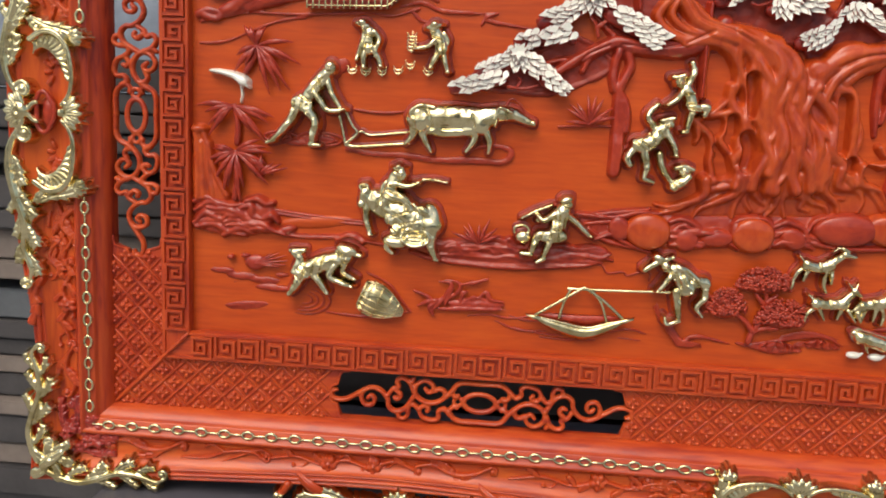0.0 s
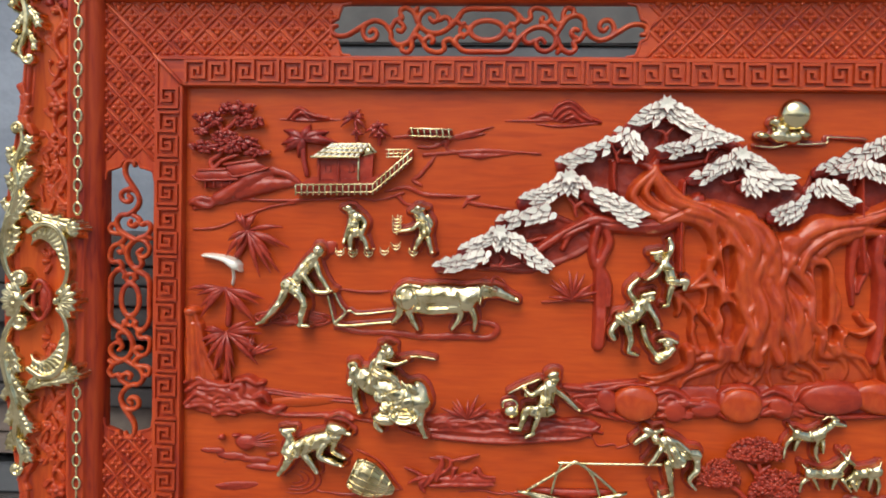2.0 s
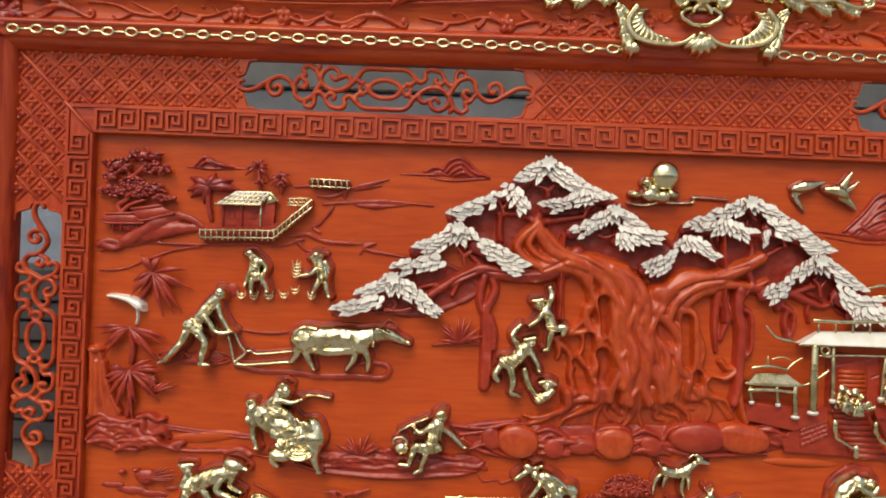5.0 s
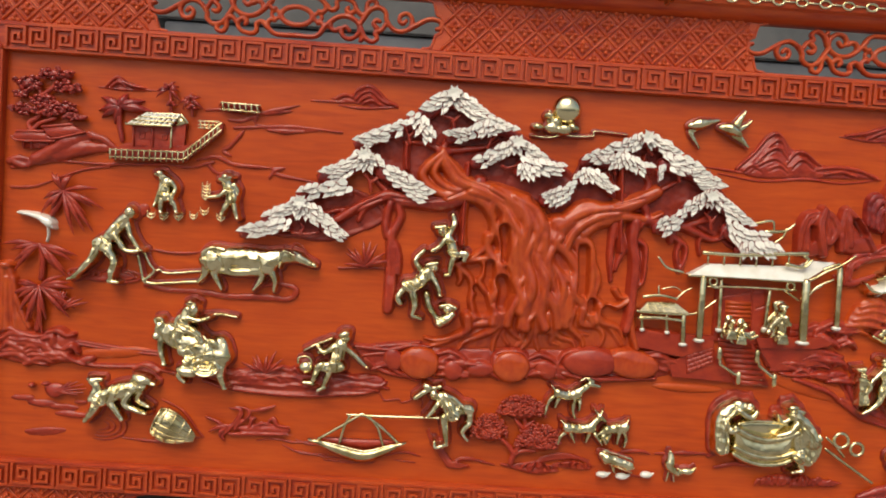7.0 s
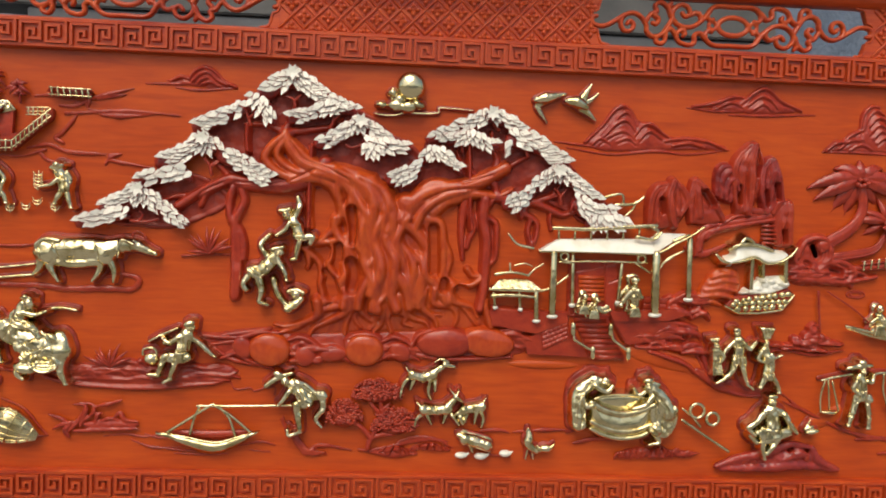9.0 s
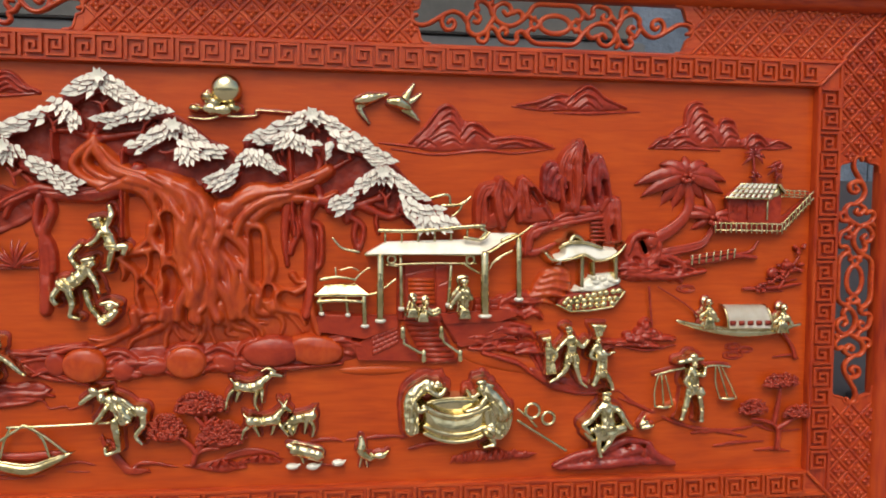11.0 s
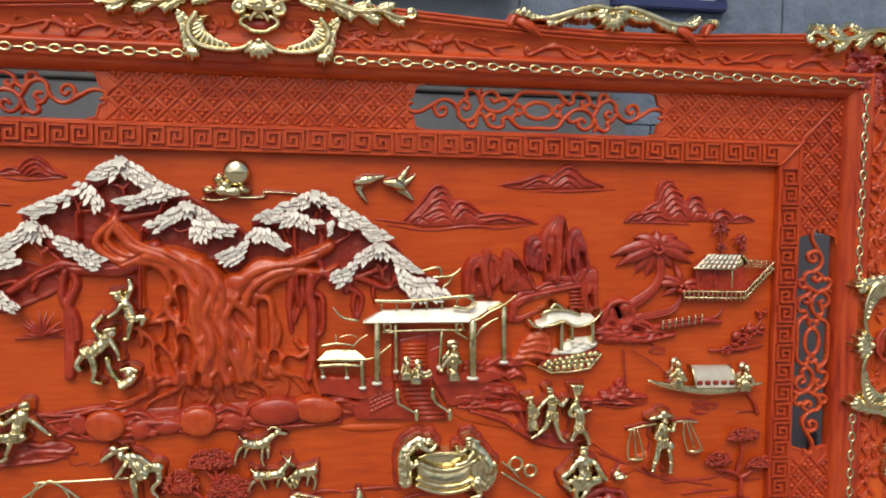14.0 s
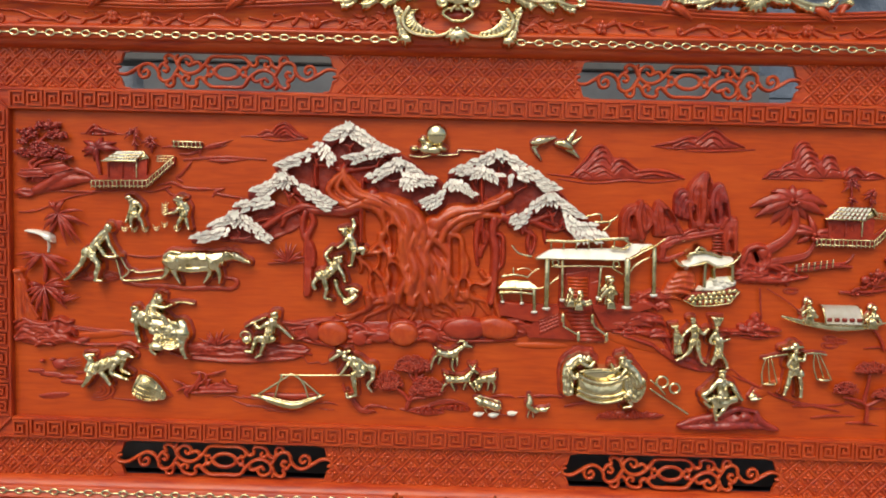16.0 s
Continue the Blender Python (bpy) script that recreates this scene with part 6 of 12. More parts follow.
# --- fisherman bending over a basket trap
f = figure([(-0.7880, 1.0090), (-0.6730, 1.0990)])
f.limb([(-0.7650, 1.0430), (-0.7730, 1.0270), (-0.7820, 1.0140)], 0.0100, 0.0052, 0.012).limb([(-0.7440, 1.0440), (-0.7340, 1.0330), (-0.7240, 1.0190)], 0.0078, 0.0044, 0.011)
f.limb([(-0.6950, 1.0700), (-0.7010, 1.0540), (-0.6890, 1.0460), (-0.6820, 1.0430)], 0.0056, 0.0034, 0.012, 0.004)
f.rope([(-0.7120, 1.0710), (-0.7310, 1.0650), (-0.7530, 1.0540)], 0.0125, 0.0135, mid=0.0140, base=0.012, high=0.85)
f.dome((-0.7610, 1.0490), 0.0150, 0.0125, 0.009, 0.015, 10)
f.rope([(-0.7760, 1.0790), (-0.7670, 1.0690), (-0.7740, 1.0500)], 0.0070, 0.0078, base=0.013).rope([(-0.7820, 1.0810), (-0.7610, 1.0820)], 0.0038, base=0.014)
f.limb([(-0.7130, 1.0620), (-0.7200, 1.0460), (-0.7010, 1.0370), (-0.6860, 1.0320)], 0.0064, 0.0036, 0.017, 0.004)
f.head((-0.6950, 1.0760), 0.0092, 1.1, -15).dome((-0.6950, 1.0870), 0.0170, 0.0085, 0.008, 0.019, -14).rope([(-0.7100, 1.0850), (-0.6930, 1.0830), (-0.6740, 1.0800)], 0.0034, base=0.019)
f.folds([[(-0.7410, 1.0730), (-0.7480, 1.0480)], [(-0.7290, 1.0750), (-0.7340, 1.0540)], [(-0.7690, 1.0550), (-0.7530, 1.0440)], [(-0.7720, 1.0440), (-0.7600, 1.0330)], [(-0.7580, 1.0560), (-0.7620, 1.0380)], [(-0.7780, 1.0700), (-0.7790, 1.0530)]])
f.done("carved_fisherman", "gilded carved fisherman bending over a basket trap", "figure")
# --- net fisherman
f = figure([(-0.2460, 0.9970), (-0.1560, 1.1180)])
f.limb([(-0.1620, 1.0670), (-0.1620, 1.0480), (-0.1720, 1.0330), (-0.1630, 1.0200)], 0.0078, 0.0030, 0.011)
f.limb([(-0.2040, 1.0550), (-0.2000, 1.0330), (-0.1960, 1.0130)], 0.0080, 0.0040, 0.012).rope([(-0.1960, 1.0120), (-0.2140, 1.0060), (-0.2170, 1.0150)], 0.0040, 0.0028, base=0.012)
f.rope([(-0.1930, 1.0630), (-0.1760, 1.0710), (-0.1630, 1.0700)], 0.0090, 0.0100, base=0.012, high=0.9)
f.rope([(-0.2100, 1.0870), (-0.1990, 1.0760), (-0.1890, 1.0600)], 0.0105, 0.0125, base=0.013, high=0.85)
f.rope([(-0.2040, 1.0910), (-0.1890, 1.0850), (-0.1750, 1.0740)], 0.0070, 0.0060, base=0.016)
f.limb([(-0.2140, 1.0790), (-0.2240, 1.0640), (-0.2320, 1.0540)], 0.0056, 0.0034, 0.017, 0.004).limb([(-0.1980, 1.0760), (-0.1910, 1.0610), (-0.1830, 1.0550)], 0.0050, 0.0034, 0.019, 0.004)
f.head((-0.2220, 1.0920), 0.0078).rope([(-0.2520, 1.0850), (-0.2340, 1.0980), (-0.2120, 1.1060)], 0.0044, 0.0030, mid=0.0050, base=0.019).dome((-0.2330, 1.1040), 0.0090, 0.0060, 0.006, 0.020, -15)
f.folds([[(-0.2070, 1.0840), (-0.1980, 1.0630)], [(-0.1980, 1.0830), (-0.1900, 1.0670)], [(-0.1920, 1.0870), (-0.1800, 1.0760)], [(-0.1780, 1.0740), (-0.1680, 1.0610)], [(-0.2150, 1.0870), (-0.2070, 1.0740)]])
f.done("carved_net_fisherman", "gilded carved fisherman in a wide hat holding a net pole", "figure")
# --- climbing boys under the tree
f = figure([(-0.2950, 1.2050), (-0.2180, 1.3350)])
f.limb([(-0.2680, 1.2570), (-0.2630, 1.2360), (-0.2660, 1.2190)], 0.0075, 0.0038, 0.012).rope([(-0.2650, 1.2180), (-0.2520, 1.2140)], 0.0040, 0.0028, base=0.012)
f.limb([(-0.2830, 1.2600), (-0.2910, 1.2470), (-0.2870, 1.2370)], 0.0068, 0.0052, 0.011, 0.0055)
f.limb([(-0.2550, 1.2900), (-0.2660, 1.3080), (-0.2530, 1.3250)], 0.0060, 0.0040, 0.012, 0.0042)
f.rope([(-0.2430, 1.2910), (-0.2560, 1.2760), (-0.2680, 1.2650)], 0.0105, 0.0110, mid=0.0118, base=0.013, high=0.85).dome((-0.2740, 1.2660), 0.0135, 0.0110, 0.008, 0.015, -25)
f.limb([(-0.2390, 1.2860), (-0.2270, 1.2680), (-0.2230, 1.2540)], 0.0056, 0.0036, 0.016, 0.004)
f.head((-0.2370, 1.2970), 0.0086, 0.95, 25).rope([(-0.2470, 1.3020), (-0.2310, 1.3060)], 0.0034, base=0.022)
f.folds([[(-0.2830, 1.2710), (-0.2650, 1.2590)], [(-0.2780, 1.2770), (-0.2610, 1.2630)], [(-0.2500, 1.2870), (-0.2420, 1.2770)], [(-0.2620, 1.2830), (-0.2540, 1.2710)]])
f.done("carved_boy", "gilded carved boy reaching up to another in the tree", "figure")
f = figure([(-0.2500, 1.2020), (-0.1920, 1.2630)])
f.limb([(-0.2450, 1.2550), (-0.2400, 1.2370), (-0.2290, 1.2190), (-0.2160, 1.2110)], 0.0060, 0.0042, 0.012)
f.rope([(-0.2200, 1.2100), (-0.2090, 1.2170), (-0.2020, 1.2240)], 0.0090, 0.0070, base=0.012)
f.head((-0.2090, 1.2320), 0.0080, 0.85, 10).rope([(-0.2210, 1.2360), (-0.2080, 1.2390), (-0.1970, 1.2350)], 0.0034, base=0.020)
f.folds([[(-0.2200, 1.2180), (-0.2070, 1.2110)], [(-0.2250, 1.2140), (-0.2140, 1.2050)]])
f.done("carved_boy", "gilded carved boy crouching below the tree", "figure")
f = figure([(-0.2490, 1.2790), (-0.1800, 1.3900)], 0.0007)
f.limb([(-0.2130, 1.3560), (-0.2070, 1.3720), (-0.2100, 1.3840)], 0.0062, 0.0046, 0.012, 0.0045)
f.limb([(-0.2060, 1.3140), (-0.2090, 1.3000), (-0.2100, 1.2890)], 0.0060, 0.0034, 0.011).rope([(-0.2100, 1.2880), (-0.2170, 1.2870)], 0.0032, base=0.012)
f.limb([(-0.1990, 1.3220), (-0.1850, 1.3240), (-0.1880, 1.3130)], 0.0070, 0.0050, 0.013, 0.004)
f.rope([(-0.2160, 1.3480), (-0.2100, 1.3380), (-0.2060, 1.3250)], 0.0088, 0.0095, base=0.013, high=0.9).dome((-0.2050, 1.3240), 0.0115, 0.0075, 0.007, 0.016, -10)
f.limb([(-0.2220, 1.3440), (-0.2300, 1.3320), (-0.2400, 1.3250)], 0.0050, 0.0034, 0.016, 0.004)
f.head((-0.2270, 1.3570), 0.0080, 1.0, 10).rope([(-0.2370, 1.3630), (-0.2220, 1.3660)], 0.0032, base=0.022)
f.folds([[(-0.2140, 1.3270), (-0.1960, 1.3290)], [(-0.2120, 1.3210), (-0.1950, 1.3190)], [(-0.2180, 1.3410), (-0.2050, 1.3420)]])
f.done("carved_boy", "gilded carved boy clinging to a hanging root", "figure")

# --- goats
def goat(label, body, girth, neck, head, legs, extra):
    g = figure([q[:2] for q in (*body, *neck, *head, *[p for l in legs for p in l])], 0.0007)
    for line in legs:
        g.limb(line, 0.0046, 0.0022, 0.010)
    g.rope(body, girth, girth, base=0.010, high=0.95)
    g.dome(body[-1], girth * 1.08, girth * 1.2, 0.009, 0.011, k=0.001).dome(body[0], girth * 1.05, girth * 1.12, 0.009, 0.011, k=0.001)
    g.rope(neck, girth * 0.80, girth * 0.52, base=0.012, high=0.95)
    g.rope(head, girth * 0.58, girth * 0.34, base=0.014)
    for line in extra:
        g.rope(line, 0.0022, 0.0012, base=0.015)
    mid = along_line([q[:2] for q in body], 0.5)
    g.folds([[(mid.x, mid.y + girth * 0.7), (mid.x + girth * 0.3, mid.y - girth * 0.6)]], 0.0022, 0.0024)
    return g.done("carved_goat", label, "goat", "carved goats")


goat("gilded carved goat with curved horns standing", [(-0.0200, 1.1060), (-0.0020, 1.1030), (0.0130, 1.1080)], 0.0085, [(0.0130, 1.1100), (0.0230, 1.1170), (0.0320, 1.1230)], [(0.0310, 1.1240), (0.0470, 1.1210)], [[(-0.0260, 1.1010), (-0.0340, 1.0910), (-0.0390, 1.0700)], [(-0.0180, 1.0970), (-0.0230, 1.0820)], [(0.0090, 1.1000), (0.0060, 1.0800), (0.0110, 1.0670)], [(0.0170, 1.1000), (0.0170, 1.0800)]], [[(0.0340, 1.1270), (0.0240, 1.1330), (0.0150, 1.1280)], [(0.0370, 1.1290), (0.0280, 1.1340)], [(-0.0260, 1.1120), (-0.0320, 1.1190)], [(0.0080, 1.1000), (0.0060, 1.0910)]])
goat("gilded carved goat turning its head back", [(-0.0010, 1.0500), (0.0190, 1.0490), (0.0380, 1.0520)], 0.0085, [(0.0380, 1.0550), (0.0460, 1.0640), (0.0530, 1.0700)], [(0.0510, 1.0720), (0.0610, 1.0650)], [[(-0.0020, 1.0420), (-0.0110, 1.0340), (-0.0140, 1.0220)], [(0.0050, 1.0420), (0.0130, 1.0260)], [(0.0360, 1.0430), (0.0320, 1.0280)], [(0.0460, 1.0420), (0.0580, 1.0250)]], [[(0.0480, 1.0760), (0.0420, 1.0830)], [(0.0530, 1.0760), (0.0560, 1.0830)], [(-0.0070, 1.0570), (-0.0120, 1.0620)]])
goat("gilded carved goat grazing", [(0.0950, 1.0560), (0.0800, 1.0530), (0.0660, 1.0500)], 0.0082, [(0.0640, 1.0520), (0.0590, 1.0440), (0.0590, 1.0390)], [(0.0590, 1.0390), (0.0640, 1.0280)], [[(0.0940, 1.0470), (0.0980, 1.0350), (0.0950, 1.0230)], [(0.0860, 1.0470), (0.0830, 1.0280)], [(0.0700, 1.0430), (0.0670, 1.0280)], [(0.0620, 1.0420), (0.0560, 1.0310)]], [[(0.0960, 1.0620), (0.1000, 1.0700)], [(0.0550, 1.0460), (0.0490, 1.0400)]])
# --- women at the tub
f = figure([(0.2370, 1.0170), (0.3110, 1.1180)])
f.rope([(0.2770, 1.1030), (0.2540, 1.0860), (0.2510, 1.0590), (0.2530, 1.0330)], 0.0120, 0.0130, mid=0.0135, base=0.013, high=0.85)
f.rope([(0.2630, 1.0970), (0.2830, 1.1040), (0.2960, 1.1040)], 0.0090, 0.0070, base=0.014)
f.limb([(0.2760, 1.0970), (0.2960, 1.0880), (0.3060, 1.0970)], 0.0060, 0.0044, 0.019, 0.0045).limb([(0.2540, 1.0790), (0.2630, 1.0640), (0.2760, 1.0660)], 0.0070, 0.0050, 0.020)
f.head((0.2940, 1.1040), 0.0088, 0.95, 10, 0.018)
f.folds([[(0.2610, 1.0920), (0.2490, 1.0680), (0.2470, 1.0330)], [(0.2540, 1.0860), (0.2560, 1.0570), (0.2600, 1.0290)], [(0.2470, 1.0770), (0.2440, 1.0350)], [(0.2650, 1.0770), (0.2580, 1.0620)], [(0.2620, 1.0570), (0.2550, 1.0290)], [(0.2720, 1.1050), (0.2630, 1.0900)]], 0.0016, 0.0030)
f.back(0.005, 0.0055, 0.006)
f.done("carved_woman", "gilded carved woman in a robe stooping over a tub", "figure")
f = figure([(0.3250, 0.9970), (0.4230, 1.1170)])
f.rope([(0.3730, 1.0930), (0.3900, 1.0760), (0.4000, 1.0550)], 0.0110, 0.0150, base=0.016, high=0.85)
f.slab([(0.3770, 1.0760), (0.4040, 1.0740), (0.4180, 1.0550), (0.4140, 1.0300), (0.3980, 1.0120), (0.3800, 1.0180), (0.3720, 1.0380), (0.3700, 1.0630)], 0.014, 0.007, 0.014, bow=4)
f.dome((0.4000, 1.0620), 0.0170, 0.0095, 0.007, 0.020, -15).dome((0.3800, 1.0270), 0.0125, 0.0110, 0.007, 0.018)
f.rope([(0.3790, 1.0180), (0.3880, 1.0060), (0.3710, 1.0010)], 0.0046, 0.0030, base=0.013)
f.limb([(0.3730, 1.0810), (0.3600, 1.0670), (0.3420, 1.0610)], 0.0066, 0.0042, 0.021, 0.0045).limb([(0.3650, 1.0910), (0.3510, 1.0820), (0.3430, 1.0930)], 0.0046, 0.0032, 0.015)
f.head((0.3650, 1.0980), 0.0080, 1.1, -10, 0.019).dome((0.3650, 1.1080), 0.0095, 0.0050, 0.006, 0.022, 10).rope([(0.3730, 1.1040), (0.3840, 1.1000)], 0.0034, base=0.018)
f.folds([[(0.3830, 1.0810), (0.3980, 1.0570), (0.3990, 1.0210)], [(0.3910, 1.0550), (0.3880, 1.0190)], [(0.4080, 1.0660), (0.4100, 1.0320)], [(0.3770, 1.0660), (0.3820, 1.0400)], [(0.3730, 1.0290), (0.3860, 1.0190)], [(0.4020, 1.0510), (0.4050, 1.0190)], [(0.3730, 1.0890), (0.3830, 1.0760)]], 0.0016, 0.0032)
f.back(0.004, 0.0055, 0.005)
f.done("carved_woman", "gilded carved woman in a full skirt beside a tub", "figure")
# --- seated man and porter
f = figure([(0.5330, 0.9790), (0.6290, 1.0900)])
f.limb([(0.5660, 1.0190), (0.5630, 1.0000), (0.5670, 0.9800)], 0.0068, 0.0038, 0.013, 0.0045).limb([(0.5930, 1.0220), (0.5820, 1.0030), (0.5710, 0.9880)], 0.0072, 0.0040, 0.012)
f.limb([(0.5540, 1.0240), (0.5430, 1.0190), (0.5530, 1.0070)], 0.0070, 0.0050, 0.011)
f.slab([(0.5580, 1.0360), (0.5790, 1.0300), (0.6050, 1.0330), (0.6130, 1.0200), (0.5900, 1.0120), (0.5710, 1.0050), (0.5570, 1.0150)], 0.015, 0.005, 0.008, bow=4)
f.rope([(0.5770, 1.0620), (0.5790, 1.0470), (0.5800, 1.0320)], 0.0125, 0.0135, mid=0.0128, base=0.013, high=0.75).rope([(0.5640, 1.0570), (0.5770, 1.0620), (0.5940, 1.0580)], 0.0070, base=0.015, high=0.9)
f.limb([(0.5610, 1.0550), (0.5480, 1.0400), (0.5370, 1.0320), (0.5470, 1.0210)], 0.0066, 0.0044, 0.017, 0.0045).limb([(0.5980, 1.0560), (0.6080, 1.0390), (0.6190, 1.0250)], 0.0066, 0.0044, 0.017, 0.0045)
f.head((0.5770, 1.0760), 0.0090, 1.15).dome((0.5770, 1.0840), 0.0098, 0.0050, 0.006, 0.020).groove([(0.5680, 1.0800), (0.5850, 1.0800)], 0.0012, deep=0.002)
f.folds([[(0.5690, 1.0600), (0.5770, 1.0450), (0.5740, 1.0320)], [(0.5880, 1.0600), (0.5810, 1.0450), (0.5850, 1.0320)], [(0.5680, 1.0260), (0.5660, 1.0110)], [(0.5800, 1.0260), (0.5820, 1.0110)], [(0.5930, 1.0280), (0.5970, 1.0160)], [(0.5640, 1.0340), (0.5790, 1.0300), (0.5990, 1.0330)]], 0.0012, 0.0022)
f.done("carved_seated_man", "gilded carved man in a pleated robe seated on a rock", "figure")
f = figure([(0.7000, 1.0290), (0.7520, 1.1530)])
f.limb([(0.7190, 1.0830), (0.7140, 1.0620), (0.7070, 1.0390)], 0.0070, 0.0040, 0.012, 0.0050).limb([(0.7380, 1.0810), (0.7420, 1.0580), (0.7410, 1.0350)], 0.0070, 0.0040, 0.012, 0.0050)
f.rope([(0.7250, 1.1180), (0.7280, 1.1020), (0.7290, 1.0890)], 0.0100, 0.0105, base=0.013, high=0.9).slab([(0.7140, 1.0930), (0.7290, 1.0890), (0.7440, 1.0930), (0.7470, 1.0770), (0.7290, 1.0790), (0.7130, 1.0760)], 0.016, 0.004, 0.006, bow=3)
f.limb([(0.7180, 1.1140), (0.7120, 1.1010), (0.7230, 1.0890)], 0.0054, 0.0034, 0.017).limb([(0.7370, 1.1140), (0.7450, 1.1120), (0.7490, 1.1250)], 0.0052, 0.0034, 0.015, 0.004)
f.head((0.7290, 1.1310), 0.0068).rope([(0.7010, 1.1350), (0.7220, 1.1390), (0.7420, 1.1400)], 0.0038, 0.0034, mid=0.0050, base=0.020).dome((0.7260, 1.1450), 0.0078, 0.0060, 0.006, 0.021)
f.folds([[(0.7230, 1.1140), (0.7260, 1.0970)], [(0.7310, 1.1140), (0.7320, 1.0970)], [(0.7230, 1.0890), (0.7190, 1.0780)], [(0.7330, 1.0870), (0.7370, 1.0770)], [(0.7100, 1.0570), (0.7200, 1.0570)], [(0.7360, 1.0560), (0.7480, 1.0560)]])
f.done("carved_porter", "gilded carved porter in a straw hat carrying a shoulder pole", "figure")
# --- walking trio
f = figure([(0.4730, 1.0870), (0.5480, 1.2030)], 0.0007)
f.limb([(0.5090, 1.1440), (0.5050, 1.1250), (0.4900, 1.1110)], 0.0072, 0.0036, 0.012).rope([(0.4900, 1.1110), (0.4790, 1.1050)], 0.0036, 0.0024, base=0.012)
f.limb([(0.5200, 1.1440), (0.5250, 1.1230), (0.5310, 1.1050)], 0.0072, 0.0036, 0.012).rope([(0.5310, 1.1040), (0.5410, 1.0960)], 0.0036, 0.0024, base=0.012)
f.limb([(0.5070, 1.1740), (0.4960, 1.1630), (0.4870, 1.1520)], 0.0050, 0.0032, 0.013, 0.004).limb([(0.5220, 1.1720), (0.5340, 1.1630), (0.5430, 1.1730)], 0.0052, 0.0036, 0.014, 0.0042)
f.rope([(0.5140, 1.1760), (0.5160, 1.1610), (0.5140, 1.1480)], 0.0092, 0.0084, base=0.013, high=0.9).slab([(0.5050, 1.1510), (0.5260, 1.1520), (0.5290, 1.1330), (0.5170, 1.1380), (0.5040, 1.1320)], 0.015, 0.004, 0.005, bow=2)
f.head((0.5110, 1.1890), 0.0064, 1.25).dome((0.5090, 1.1940), 0.0068, 0.0040, 0.005, 0.020)
f.folds([[(0.5100, 1.1490), (0.5100, 1.1360)], [(0.5160, 1.1500), (0.5170, 1.1360)], [(0.5220, 1.1500), (0.5250, 1.1370)], [(0.5090, 1.1660), (0.5220, 1.1690)], [(0.5070, 1.1510), (0.5260, 1.1520)]])
f.done("carved_walking_man", "gilded carved man striding with arms out", "figure")
f = figure([(0.4650, 1.1100), (0.4950, 1.1840)], 0.0007)
f.slab([(0.4710, 1.1460), (0.4860, 1.1470), (0.4920, 1.1180), (0.4720, 1.1160)], 0.012, 0.005, 0.006).rope([(0.4770, 1.1610), (0.4780, 1.1440)], 0.0078, 0.0072, base=0.013)
f.limb([(0.4830, 1.1580), (0.4900, 1.1490), (0.4850, 1.1390)], 0.0042, 0.0030, 0.016).head((0.4760, 1.1670), 0.0060, 1.1)
f.slab([(0.4630, 1.1790), (0.4810, 1.1820), (0.4800, 1.1730), (0.4670, 1.1710)], 0.019, 0.004, 0.004)
f.folds([[(0.4750, 1.1420), (0.4760, 1.1180)], [(0.4800, 1.1430), (0.4820, 1.1180)], [(0.4840, 1.1430), (0.4870, 1.1200)], [(0.4670, 1.1810), (0.4700, 1.1720)], [(0.4720, 1.1820), (0.4740, 1.1720)], [(0.4770, 1.1820), (0.4770, 1.1730)]], 0.0010)
f.done("carved_porter_woman", "gilded carved woman with a basket on her head", "figure")
f = figure([(0.5460, 1.0860), (0.5840, 1.2070)], 0.0007)
f.limb([(0.5620, 1.1190), (0.5530, 1.1000)], 0.0070, 0.0046, 0.012, 0.0045).limb([(0.5720, 1.1200), (0.5820, 1.1030), (0.5850, 1.0920)], 0.0062, 0.0036, 0.012, 0.0042)
f.rope([(0.5680, 1.1470), (0.5670, 1.1310), (0.5660, 1.1210)], 0.0095, 0.0115, base=0.013, high=0.85).rope([(0.5590, 1.1630), (0.5640, 1.1480)], 0.0082, 0.0085, base=0.014)
f.limb([(0.5520, 1.1600), (0.5470, 1.1470), (0.5570, 1.1420)], 0.0046, 0.0032, 0.017).limb([(0.5690, 1.1550), (0.5750, 1.1500), (0.5860, 1.1540)], 0.0044, 0.0030, 0.017, 0.004)
f.head((0.5600, 1.1720), 0.0064, 1.15).slab([(0.5470, 1.2000), (0.5760, 1.1990), (0.5720, 1.1890), (0.5670, 1.1800), (0.5560, 1.1790), (0.5520, 1.1910)], 0.017, 0.004, 0.004)
f.folds([[(0.5630, 1.1380), (0.5610, 1.1190)], [(0.5690, 1.1380), (0.5720, 1.1200)], [(0.5580, 1.1250), (0.5770, 1.1260)], [(0.5570, 1.1960), (0.5600, 1.1810)], [(0.5620, 1.1970), (0.5640, 1.1820)], [(0.5680, 1.1970), (0.5690, 1.1840)]], 0.0011)
f.done("carved_porter_woman", "gilded carved woman balancing a tall basket on her head", "figure")

# --- tub
tub = thing("carved_tub", "large gilded carved washing tub with hooped rims", "tub", (0.325, 0.0, 1.02))
side = [(0.2720, 1.0690), (0.2950, 1.0570), (0.3230, 1.0510), (0.3510, 1.0560), (0.3760, 1.0670)]
hoop_low = [(0.2740, 1.0370), (0.2970, 1.0270), (0.3240, 1.0220), (0.3520, 1.0250), (0.3730, 1.0340)]
r = patch([*side, (0.2780, 1.0090), (0.3720, 1.0080)], 0.0008)
r.slab([*side, (0.3720, 1.0230), (0.3520, 1.0140), (0.3240, 1.0100), (0.2960, 1.0150), (0.2760, 1.0260)], 0.017, 0.010, 0.040)
r.soften(1).part("tub_body", gold, tub)
